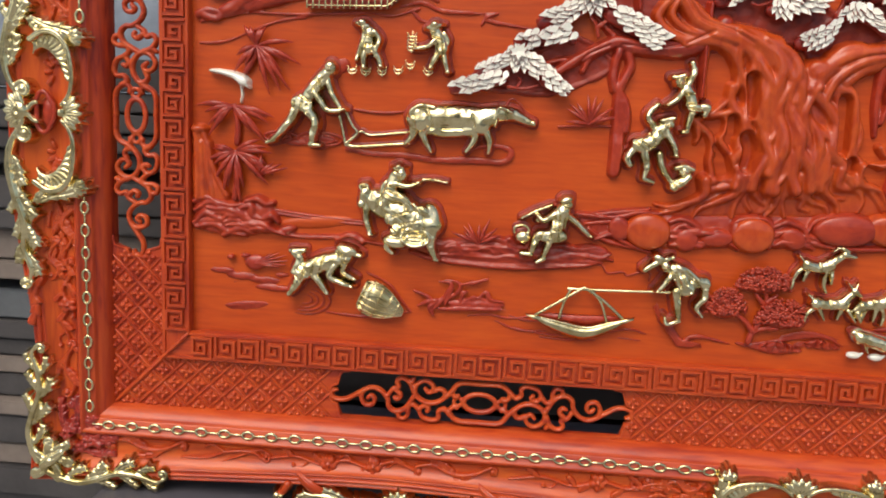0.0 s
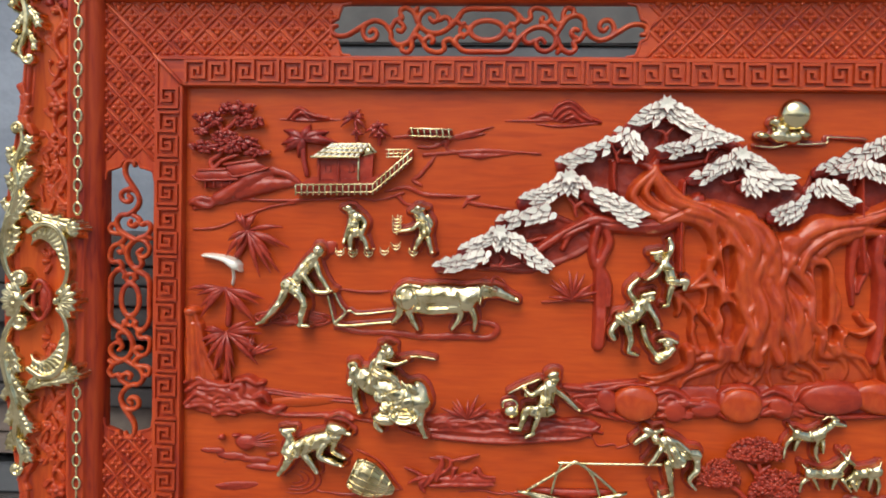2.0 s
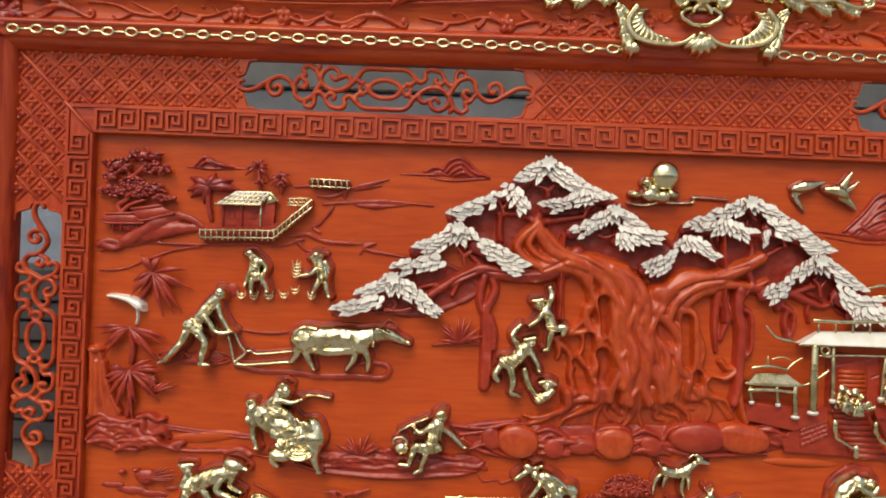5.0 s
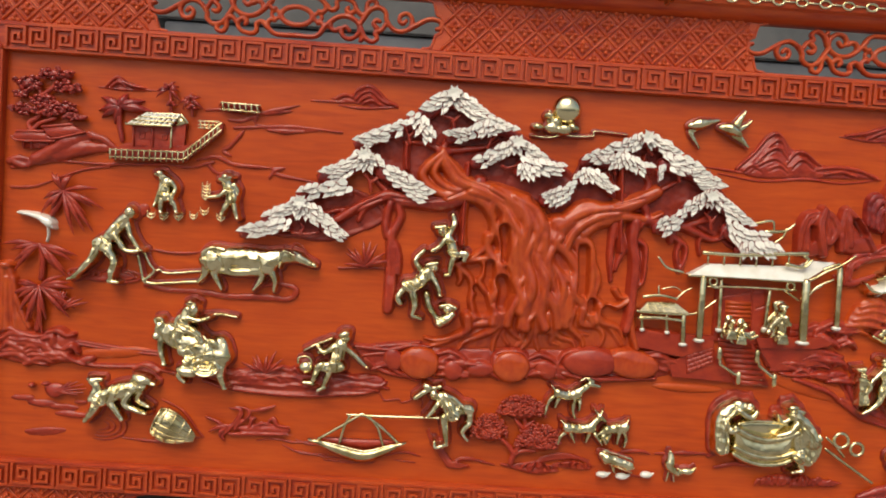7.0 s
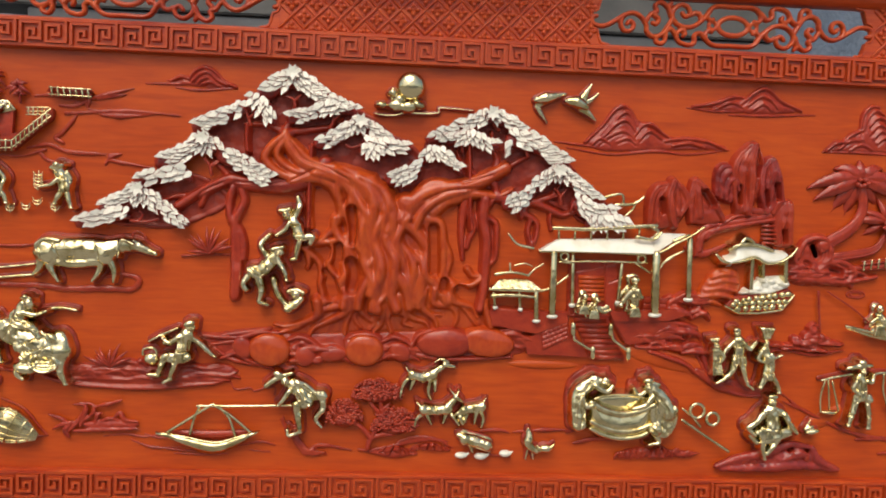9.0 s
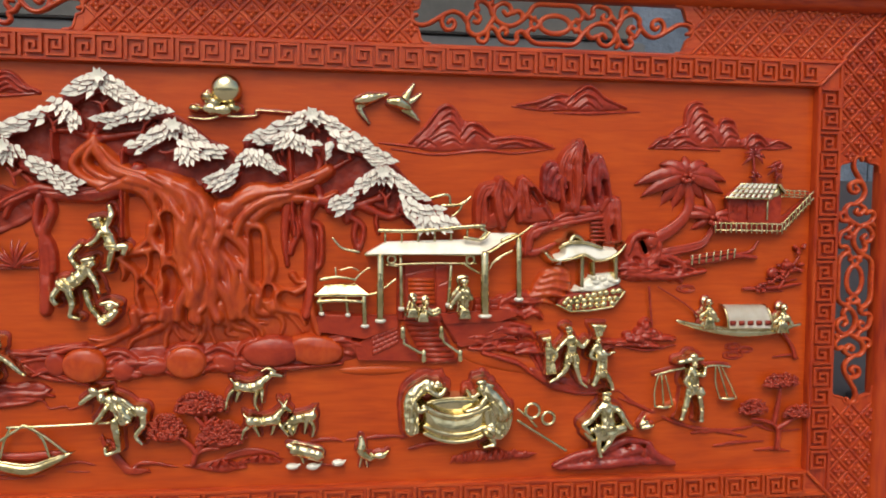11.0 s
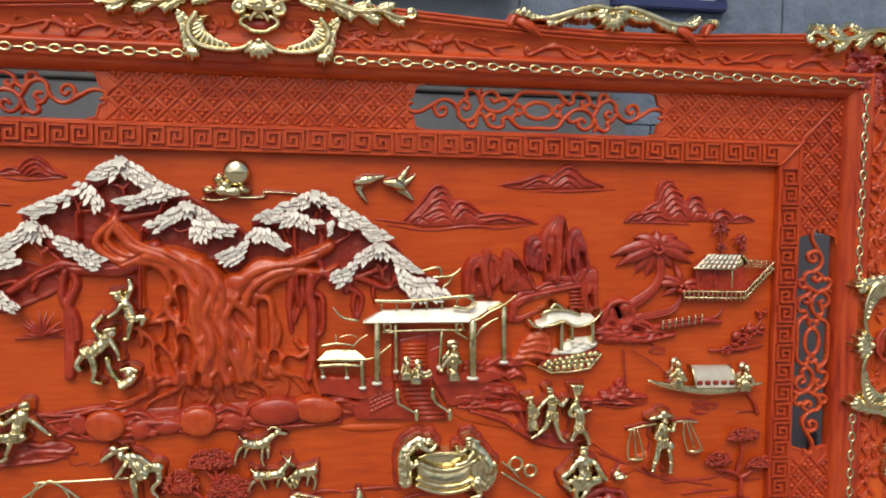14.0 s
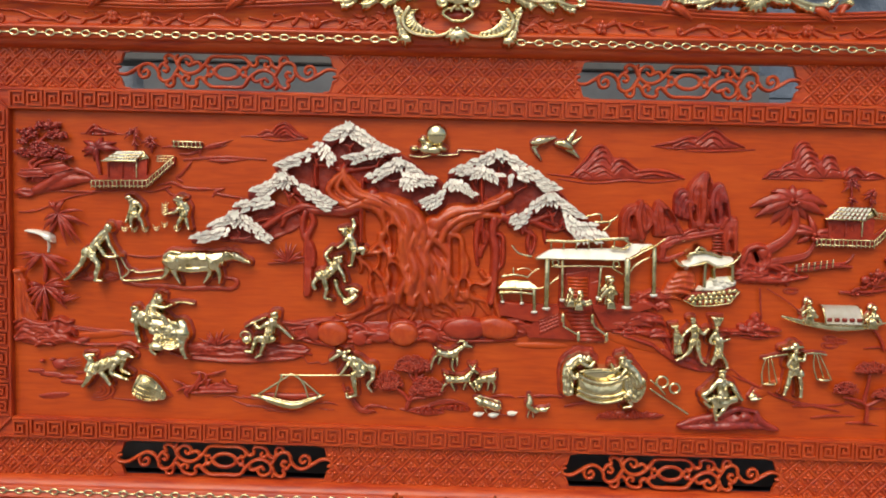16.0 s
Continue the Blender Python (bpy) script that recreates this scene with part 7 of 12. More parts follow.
for name, line, rr, base, label in (("tub_rim", side, 0.0056, 0.0265, "broad bright rim of the tub"), ("hoop", hoop_low, 0.0044, 0.0245, ""), ("foot_rim", [(q[0], q[1] - 0.0125) for q in hoop_low], 0.0040, 0.0215, "")):
    r = patch(line, 0.0008)
    r.rope(line, rr * 0.8, rr * 0.8, mid=rr, base=base, high=0.8).part(name, gold, tub, label)
back_rim = [(0.2720, 1.0700), (0.2950, 1.0780), (0.3230, 1.0800), (0.3510, 1.0790), (0.3760, 1.0700)]
r = patch(back_rim, 0.0008)
r.rope(back_rim, 0.0026, base=0.016).part("back_rim", gold, tub)
r = patch([*side, *back_rim], 0.0008)
r.slab([*side, *back_rim[::-1]], 0.010, 0.003, 0.010).part("tub_inside", gold, tub, "shaded gilded inner wall of the tub")


# --- ploughman and ox
bm = bmesh.new()
stroke(bm, [(-0.7130, 1.2860), (-0.7080, 1.2670), (-0.7030, 1.2460)], 0.0022, y=0.002)
stroke(bm, [(-0.7030, 1.2920), (-0.6940, 1.2740), (-0.6860, 1.2620), (-0.7020, 1.2460)], 0.0024, y=0.002)
stroke(bm, [(-0.7040, 1.2450), (-0.6900, 1.2420), (-0.6580, 1.2450), (-0.6080, 1.2510)], 0.0030, 0.002, y=0.004)
stroke(bm, [(-0.6860, 1.2620), (-0.6780, 1.2650), (-0.6660, 1.2600), (-0.6110, 1.2670)], 0.0022, 0.0016, y=0.006)
carving("carved_plough", bm, gold, "gilded carved plough with its draught beams", "plough", voxel=0.0011)
bm = bmesh.new()
stroke(bm, [(-0.4750, 1.3070), (-0.4820, 1.3170), (-0.4740, 1.3220)], 0.0022, 0.0012, y=0.004)
stroke(bm, [(-0.4710, 1.3070), (-0.4630, 1.3220), (-0.4510, 1.3180), (-0.4400, 1.3030)], 0.0028, 0.0016, y=0.006)
stroke(bm, [(-0.6960, 1.2970), (-0.6630, 1.2930), (-0.6280, 1.2950), (-0.6030, 1.3000)], 0.0022, y=0.012)
stroke(bm, [(-0.5990, 1.3080), (-0.5520, 1.3060), (-0.4920, 1.3110), (-0.4750, 1.3080)], 0.0030, y=0.012)
stroke(bm, [(-0.7030, 1.2380), (-0.6620, 1.2320), (-0.6100, 1.2320), (-0.5750, 1.2280), (-0.5160, 1.2300), (-0.4690, 1.2300), (-0.4580, 1.2460), (-0.4820, 1.2530), (-0.5160, 1.2480)], 0.0040, 0.003, y=0.012, mid=0.006)
stroke(bm, [(-0.8210, 1.2550), (-0.8060, 1.2450), (-0.7750, 1.2430), (-0.7490, 1.2480), (-0.7180, 1.2480)], 0.003, 0.003, y=0.012, mid=0.005)
blob(bm, (-0.7490, 1.2500), 0.030, 0.008, 0.006, y=0.013)
blob(bm, (-0.7160, 1.3580), 0.016, 0.011, 0.005, y=0.014, turn=25)
carving("carved_field_ground", bm, relief_wood, "dark red carved field ridges and harness lines", "carving", voxel=0.0014, sunk=0.62)

# --- two farmers hoeing among seedlings


def seedling(at, tall):
    bm = bmesh.new()
    stroke(bm, [at, (at[0] + 0.001, at[1] + tall)], 0.0016, 0.0008, y=0.008, seg=6)
    for i in range(max(2, int(tall / 0.006))):
        h = at[1] + 0.002 + i * 0.005
        for s in (1, -1):
            stroke(bm, [(at[0], h), (at[0] + s * 0.004, h + 0.001), (at[0] + s * 0.007, h + 0.006)], 0.0016, 0.0007, y=0.007, seg=6)
    carving("carved_seedling", bm, gold, "tiny gilded carved rice seedling", "plant", "gilded seedlings on the panel")


for at, tall in (((-0.6970, 1.3460), 0.011), ((-0.6770, 1.3450), 0.010), ((-0.6530, 1.3460), 0.011), ((-0.6290, 1.3490), 0.008), ((-0.6120, 1.3570), 0.010), ((-0.5850, 1.3490), 0.008), ((-0.6110, 1.3820), 0.030)):
    seedling(at, tall)

# --- mud rings round the ploughman's feet, eddies round the fisherman
for at, rx, rz in (((-0.7440, 1.2500), 0.034, 0.0100), ((-0.7440, 1.2500), 0.022, 0.0062), ((-0.8030, 1.2500), 0.026, 0.0080), ((-0.8030, 1.2500), 0.016, 0.0048)):
    bm = bmesh.new()
    tube(bm, [(at[0] + rx * math.cos(a), 0.0135, at[1] + rz * math.sin(a)) for a in np.linspace(0, 2 * math.pi, 32, endpoint=False)], 0.0022, closed=True, seg=8)
    carving("carved_mud_ring", bm, relief_wood, "oval ring of mud carved round a foot", "carving", "carved mud rings")
for k in range(4):
    at = (-0.7630, 1.0020)
    bm = bmesh.new()
    stroke(bm, [(at[0] + (0.012 + 0.0095 * k) * math.cos(a), at[1] + (0.007 + 0.0055 * k) * math.sin(a)) for a in np.linspace(-1.9, 1.2, 9)], 0.0008, 0.0008, y=0.0150, mid=0.0019, seg=8)
    carving("carved_eddy", bm, relief_wood, "curved water line carved round a wading man", "carving", "carved eddies")

# --- egret on a palm

# --- buffalo and flute player

# --- fisherman bending over a basket trap


def basket_trap():
    """A woven cone trap lying on its side."""
    at, tip = Vector((-0.6710, 1.0200)), Vector((-0.6080, 0.9930))
    d = (tip - at).normalized()
    n = Vector((-d.y, d.x))
    root = thing("carved_basket_trap", "gilded carved cone-shaped fish trap of woven ribs", "basket", (at.x, 0.0, at.y))
    bm = bmesh.new()
    radii = [(0.0, 0.022), (0.15, 0.027), (0.4, 0.027), (0.65, 0.021), (0.85, 0.012), (1.0, 0.005)]
    axis = [(at + d * (tip - at).length * t) for t, _ in radii]
    rings = [[bm.verts.new((c.x + n.x * math.cos(a) * r, 0.004 - math.sin(a) * r * 0.55, c.y + n.y * math.cos(a) * r)) for a in np.linspace(0, 2 * math.pi, 20, endpoint=False)] for c, (_, r) in zip(axis, radii)]
    for a, b in zip(rings, rings[1:]):
        for k in range(20):
            bm.faces.new((a[k], a[(k + 1) % 20], b[(k + 1) % 20], b[k]))
    bm.faces.new(rings[0])
    bm.faces.new(rings[-1])
    part("basket_body", bm, gold, root)
    for c, (_, r) in list(zip(axis, radii))[:5]:
        bm = bmesh.new()
        tube(bm, [(c.x + n.x * math.cos(a) * (r + 0.001), 0.004 - math.sin(a) * (r + 0.001) * 0.55, c.y + n.y * math.cos(a) * (r + 0.001)) for a in np.linspace(0, math.pi, 12)], 0.0016, seg=6)
        part("hoop", bm, gold, root)
    for a in np.linspace(0.3, math.pi - 0.3, 7):
        bm = bmesh.new()
        tube(bm, [(c.x + n.x * math.cos(a) * r, 0.0035 - math.sin(a) * r * 0.55, c.y + n.y * math.cos(a) * r) for c, (_, r) in zip(axis, radii)], 0.0013, seg=6)
        part("rib", bm, gold, root)


basket_trap()
bm = bmesh.new()
ripples(bm, [[(-0.7990, 0.9940), (-0.7630, 0.9930), (-0.7410, 1.0040), (-0.7460, 1.0170)], [(-0.8170, 0.9940), (-0.7720, 0.9850), (-0.7320, 0.9920), (-0.7260, 1.0120)], [(-0.8260, 0.9860), (-0.7630, 0.9850), (-0.7190, 0.9880)], [(-0.7150, 1.0040), (-0.6880, 1.0080), (-0.6750, 1.0130)], [(-0.7190, 0.9930), (-0.6920, 0.9980)],
             [(-0.9160, 1.0300), (-0.8890, 1.0280), (-0.8620, 1.0330)], [(-0.9180, 1.0170), (-0.8930, 1.0150), (-0.8710, 1.0230), (-0.8390, 1.0210)], [(-0.9140, 1.0460), (-0.8890, 1.0430), (-0.8530, 1.0470)]])
blob(bm, (-0.8530, 0.9860), 0.036, 0.0075, 0.003, y=0.015, turn=8)
blob(bm, (-0.8620, 0.9880), 0.030, 0.005, 0.004, y=0.013, turn=8)
for at, rx, rz in (((-0.8940, 1.0400), 0.020, 0.005), ((-0.8620, 1.0330), 0.026, 0.006), ((-0.8260, 1.0290), 0.026, 0.006), ((-0.8130, 1.0170), 0.030, 0.006), ((-0.7990, 1.0380), 0.012, 0.004)):
    blob(bm, at, rx, rz, 0.005, y=0.014, rough=0.0015)
stroke(bm, [(-0.7280, 0.9840), (-0.6750, 0.9810), (-0.6220, 0.9890), (-0.5940, 0.9930)], 0.002, 0.001, y=0.013, mid=0.004)
stroke(bm, [(-0.6670, 1.0510), (-0.6320, 1.0350), (-0.6090, 1.0070), (-0.5960, 0.9930)], 0.0024, y=0.012)
carving("carved_water", bm, relief_wood, "shallow carved ripples and mud banks in red wood", "carving", voxel=0.0013, sunk=0.62)
bm = bmesh.new()
for at, rx in (((-0.8780, 1.0630), 0.006), ((-0.8550, 1.0670), 0.007), ((-0.8400, 1.0570), 0.017)):
    blob(bm, at, rx, rx * 0.7, 0.006, y=0.010, rough=0.003)
for a in range(9):
    t = a * 0.7
    stroke(bm, [(-0.8400, 1.0550), (-0.805 + 0.016 * math.cos(t), 1.063 + 0.011 * math.sin(t))], 0.0022, 0.0012, y=0.006, seg=6)
carving("carved_shrub", bm, carved_wood, "small carved shrub on a mud bank, red wood", "plant")

# --- seated angler
bm = bmesh.new()
blob(bm, (-0.4330, 1.1220), 0.012, 0.010, 0.009, y=0.002)
stroke(bm, [(-0.4460, 1.1280), (-0.4450, 1.1370), (-0.4320, 1.1400), (-0.4250, 1.1340), (-0.4260, 1.1250)], 0.0020, y=0.0)
carving("carved_fish_basket", bm, gold, "small gilded carved fish basket with a round handle", "basket", voxel=0.0011)

# --- net fisherman and lift net
net = thing("carved_lift_net", "gilded carved lift net hung from a long pole", "fishing net", (-0.34, 0.0, 1.02))
for name, line, r in (("pole", [(-0.3610, 1.0480), (-0.2910, 1.0490), (-0.1810, 1.0530)], 0.0022), ("rod", [(-0.3370, 1.0510), (-0.3650, 1.0320), (-0.4090, 1.0030)], 0.0025), ("rod", [(-0.3360, 1.0510), (-0.3070, 1.0330), (-0.2740, 1.0050)], 0.0025),
                      ("rod", [(-0.3560, 1.0480), (-0.3650, 1.0270), (-0.3710, 1.0020)], 0.0023), ("rod", [(-0.3260, 1.0480), (-0.3100, 1.0290), (-0.3000, 1.0010)], 0.0023)):
    bm = bmesh.new()
    stroke(bm, line, r, y=0.002)
    part(name, bm, gold, net)
bm = bmesh.new()
rim = [(-0.4090, 1.0030), (-0.3730, 0.9970), (-0.3300, 0.9900), (-0.2970, 0.9990), (-0.2740, 1.0050)]
low = [(-0.4090, 1.0030), (-0.3770, 0.9840), (-0.3340, 0.9730), (-0.2970, 0.9870), (-0.2740, 1.0050)]
top_line, low_line = smooth_line(rim, 5), smooth_line(low, 5)
rows = []
for k in range(4):
    t = k / 3
    rows.append([bm.verts.new((a.x + (b.x - a.x) * t, 0.004 - 0.006 * math.sin(math.pi * t), a.y + (b.y - a.y) * t)) for a, b in zip(top_line, low_line)])
for a, b in zip(rows, rows[1:]):
    for k in range(len(a) - 1):
        bm.faces.new((a[k], a[k + 1], b[k + 1], b[k]))
bmesh.ops.remove_doubles(bm, verts=bm.verts, dist=1e-5)
bmesh.ops.solidify(bm, geom=bm.faces[:], thickness=0.003)
part("net_bag", bm, gold, net)
bm = bmesh.new()
stroke(bm, rim, 0.0022, y=-0.001)
part("net_rim", bm, gold, net)
bm = bmesh.new()
prism(bm, [(-0.4050, 1.0030), (-0.3860, 1.0060), (-0.3390, 1.0060), (-0.2940, 1.0080), (-0.2750, 1.0060), (-0.3300, 0.9920)], 0.008, 0.016, 0.001)
part("net_inside", bm, carved_wood, net, "red carved hollow of the net")

# --- climbing boys under the tree

# --- sun with clouds, swallows
bm = bmesh.new()
blob(bm, (-0.0380, 1.5660), 0.0232, 0.0232, 0.017, y=0.004, detail=4)
carving("carved_sun", bm, gold, "round polished gilded sun disc", "sun")
bm = bmesh.new()
for at, r in (((-0.0610, 1.5350), 0.009), ((-0.0840, 1.5350), 0.007), ((-0.0480, 1.5320), 0.008), ((-0.0250, 1.5380), 0.008), ((-0.0680, 1.5540), 0.006), ((-0.0550, 1.5450), 0.008), ((-0.0410, 1.5320), 0.009)):
    blob(bm, at, r * 1.4, r, 0.009, y=0.0, rough=0.003)
stroke(bm, [(-0.0440, 1.5280), (-0.0330, 1.5240), (0.0060, 1.5260), (0.0070, 1.5340), (0.0310, 1.5340), (0.0630, 1.5320)], 0.0016, 0.0012, y=0.001)
stroke(bm, [(-0.0940, 1.5210), (-0.0670, 1.5190), (-0.0440, 1.5250)], 0.0012, 0.0016, y=0.001)
stroke(bm, [(-0.0680, 1.5450), (-0.0720, 1.5590), (-0.0630, 1.5620)], 0.0022, 0.0012, y=0.002)
carving("carved_cloud_band", bm, gold, "curling gilded carved clouds beneath the sun", "cloud", voxel=0.0011)
bm = bmesh.new()
stroke(bm, [(0.1620, 1.5540), (0.1790, 1.5580), (0.2110, 1.5660)], 0.0051, 0.0018, y=0.004, mid=0.0095)
stroke(bm, [(0.1770, 1.5560), (0.1660, 1.5430), (0.1820, 1.5190)], 0.0085, 0.0015, y=0.008, flat=0.5)
carving("carved_swallow", bm, gold, "gilded carved swallow with folded wing", "bird", "two carved swallows", 0.0011)
bm = bmesh.new()
stroke(bm, [(0.2120, 1.5540), (0.2280, 1.5530), (0.2430, 1.5460)], 0.0051, 0.0060, y=0.002, mid=0.0100)
stroke(bm, [(0.2340, 1.5510), (0.2420, 1.5660), (0.2520, 1.5830)], 0.0085, 0.0014, y=0.004, flat=0.5)
stroke(bm, [(0.2390, 1.5500), (0.2530, 1.5590), (0.2640, 1.5690)], 0.0051, 0.0012, y=0.006, flat=0.5)
stroke(bm, [(0.2360, 1.5460), (0.2490, 1.5360), (0.2610, 1.5250)], 0.0085, 0.0014, y=0.004, flat=0.5)
carving("carved_swallow", bm, gold, "bright gilded carved swallow with spread wings", "bird", "two carved swallows", 0.0011)

# --- goats, ducks, hen
GOATS = "gilded goats carved on the panel"
bm = bmesh.new()
animal(bm, [(0.0680, 1.0040), (0.0850, 0.9990), (0.1040, 0.9940)], 0.0085, (0.0590, 1.0100), [[(0.0760, 0.9970), (0.0820, 0.9800)], [(0.1040, 0.9920), (0.1100, 0.9810)]], None, 0.9, 0.0)
carving("carved_goat_kid", bm, gold, "gilded carved kid goat lying down", "goat", GOATS, 0.0011)
for at, tall in (((0.0640, 0.9740), 0.0055), ((0.0960, 0.9730), 0.006), ((0.1360, 0.9780), 0.0058)):
    bm = bmesh.new()
    blob(bm, at, 0.011, tall, 0.007, y=0.006)
    stroke(bm, [(at[0] + 0.006, at[1]), (at[0] + 0.012, at[1] + 0.004)], 0.0032, 0.0018, y=0.004)
    carving("carved_duckling", bm, gold_leaf, "small gilded carved duckling", "bird", "gilded ducklings", 0.0011)
bm = bmesh.new()
stroke(bm, [(0.1720, 1.0210), (0.1740, 1.0080), (0.1730, 0.9950), (0.1870, 0.9840)], 0.0036, 0.0052, y=0.002, mid=0.0088)
stroke(bm, [(0.1720, 1.0210), (0.1680, 1.0160)], 0.0028, 0.001, y=0.0)
stroke(bm, [(0.1810, 0.9820), (0.1830, 0.9690)], 0.002, 0.0014, y=0.006)
stroke(bm, [(0.1730, 0.9840), (0.1700, 0.9690)], 0.002, 0.0014, y=0.006)
carving("carved_goose", bm, gold, "gilded carved goose with upright neck", "bird", voxel=0.0011)
bm = bmesh.new()
blob(bm, (0.2030, 0.9880), 0.012, 0.007, 0.007, y=0.004)
stroke(bm, [(0.2110, 0.9900), (0.2160, 0.9960)], 0.0035, 0.002, y=0.002)
stroke(bm, [(0.1940, 0.9840), (0.1880, 0.9930)], 0.0032, 0.0014, y=0.004)
carving("carved_hen", bm, gold, "gilded carved hen pecking", "bird", voxel=0.0011)

# --- women at the tub


def lathe(bm, centre, levels, squash, seg=28):
    """A round vessel from (radius, height) levels, squashed in depth, standing at (x, z, y)."""
    x, z, y = centre
    rings = [[bm.verts.new((x + r * math.cos(a), y - squash * r * math.sin(a), z + h)) for a in np.linspace(0, 2 * math.pi, seg, endpoint=False)] for r, h in levels]
    for a, b in zip(rings, rings[1:]):
        for k in range(seg):
            bm.faces.new((a[k], a[(k + 1) % seg], b[(k + 1) % seg], b[k]))
    bm.faces.new(rings[0][::-1])
    bm.faces.new(rings[-1])


yoke = thing("carved_ladle", "gilded carved ladle pole with two round loops", "ladle", (0.47, 0.0, 1.02))
for name, line, r in (("handle", [(0.4290, 1.0400), (0.4660, 1.0160), (0.5110, 0.9880)], 0.0026), ("handle", [(0.4290, 1.0590), (0.4470, 1.0440), (0.4610, 1.0290)], 0.0022)):
    bm = bmesh.new()
    stroke(bm, line, r, y=0.004)
    part(name, bm, gold, yoke)
for at, r in (((0.4530, 1.0560), 0.0120), ((0.4800, 1.0430), 0.0105)):
    bm = bmesh.new()
    tube(bm, [(at[0] + r * math.cos(a), 0.002, at[1] + r * math.sin(a)) for a in np.linspace(0, 2 * math.pi, 16, endpoint=False)], 0.0030, closed=True)
    part("loop", bm, gold, yoke)

# --- walking trio, seated man, porter
bm = bmesh.new()
blob(bm, (0.6510, 1.0250), 0.015, 0.0055, 0.008, y=0.002, turn=10)
blob(bm, (0.6450, 1.0310), 0.010, 0.005, 0.006, y=0.002, turn=20)
stroke(bm, [(0.6410, 1.0330), (0.6480, 1.0450)], 0.0022, 0.0012, y=0.002)
carving("carved_straw_hat", bm, gold, "gilded carved pointed straw hat lying on a rock", "hat", voxel=0.0011)


def carrying_basket(top, dish_left, dish_right):
    root = thing("carved_hanging_basket", "gilded carved shallow basket hung on cords", "basket", (top[0], 0.004, dish_left[1]), "a pair of hanging baskets")
    for line in ([top, ((top[0] + dish_left[0]) / 2 - 0.004, (top[1] + dish_left[1]) / 2), dish_left], [(top[0] + 0.012, top[1] - 0.002), ((top[0] + dish_right[0]) / 2 + 0.006, (top[1] + dish_right[1]) / 2), dish_right],
                 [(top[0] + 0.005, top[1]), ((dish_left[0] + dish_right[0]) / 2, dish_left[1])]):
        bm = bmesh.new()
        stroke(bm, line, 0.0019, y=0.002, seg=6)
        part("cord", bm, gold, root)
    bm = bmesh.new()
    c = ((dish_left[0] + dish_right[0]) / 2, dish_left[1])
    lathe(bm, (c[0], c[1] - 0.005, 0.004), [(0.008, 0.0), (0.014, 0.003), (0.0165, 0.007), (0.0145, 0.007), (0.011, 0.004)], 0.5, 18)
    part("dish", bm, gold, root)


carrying_basket((0.6690, 1.1120), (0.6640, 1.0580), (0.6950, 1.0610))
carrying_basket((0.7700, 1.1240), (0.7790, 1.0700), (0.8090, 1.0700))
bm = bmesh.new()
stroke(bm, [(0.6630, 1.1120), (0.6910, 1.1190), (0.7150, 1.1230)], 0.0024, y=0.002)
stroke(bm, [(0.7520, 1.1250), (0.7720, 1.1270), (0.7960, 1.1240)], 0.0024, y=0.002)
stroke(bm, [(0.7150, 1.1230), (0.7360, 1.1250), (0.7520, 1.1250)], 0.0020, y=0.010)
carving("carved_shoulder_pole", bm, gold, "gilded carved shoulder pole", "pole", voxel=0.0012)

# --- boat
boat = thing("carved_boat", "gilded carved river boat with a barrel canopy", "boat", (0.79, 0.0, 1.195))
bm = bmesh.new()
stroke(bm, [(0.7010, 1.2010), (0.7500, 1.1890), (0.8130, 1.1820), (0.8760, 1.1840), (0.9160, 1.1940)], 0.0018, 0.0018, y=0.004, mid=0.0092, steps=8)
part("hull", bm, gold, boat)
bm = bmesh.new()
stroke(bm, [(0.6970, 1.2040), (0.7500, 1.1940), (0.8130, 1.1890), (0.8760, 1.1900), (0.9180, 1.1960)], 0.0028, y=-0.002)
part("gunwale", bm, gold, boat)
bm = bmesh.new()
x0, x1, zb = ((0.7830, 1.1930))[0], ((0.8610, 1.1910))[0], ((0.8120, 1.1920))[1]
cols = [[bm.verts.new((x - 0.004 * math.sin(a), 0.014 - 0.028 * math.cos(a) ** 0.7, zb + 0.037 * math.sin(a) ** 0.8)) for a in np.linspace(0, math.pi / 2, 9)] for x in np.linspace(x0, x1, 8)]
for a, b in zip(cols, cols[1:]):
    for k in range(8):
        bm.faces.new((a[k], a[k + 1], b[k + 1], b[k]))
bmesh.ops.solidify(bm, geom=bm.faces[:], thickness=0.003)
part("canopy", bm, gold_leaf, boat, "bright gilded barrel canopy")
for x in (x0, x1):
    bm = bmesh.new()
    tube(bm, [(x - 0.004 * math.sin(a), 0.014 - 0.0285 * math.cos(a) ** 0.7, zb + 0.0375 * math.sin(a) ** 0.8) for a in np.linspace(0, math.pi / 2, 9)], 0.0018)
    part("canopy_hoop", bm, gold, boat)
# dark blocks paint the shade of the canopy's window openings
for k in range(5):
    bm = bmesh.new()
    x = x0 + (k + 0.5) * (x1 - x0) / 5
    box(bm, x - 0.0052, x + 0.0052, -0.0158, -0.010, zb + 0.005, zb + 0.013, 0.001)
    part("window", bm, stain_shade_wood, boat, "small dark block coloured as the shade in a window opening")
bm = bmesh.new()
person(bm, (0.7520, 1.2350), [(0.7530, 1.2230), (0.7560, 1.2110), (0.7520, 1.2000)], [[(0.7490, 1.2190), (0.7390, 1.2120)], [(0.7600, 1.2170), (0.7680, 1.2050)]], [], 0.85, "", 0.012)
carving("carved_boatman", bm, gold, "small gilded carved angler sitting in a boat", "figure", FIG, 0.0011)
bm = bmesh.new()
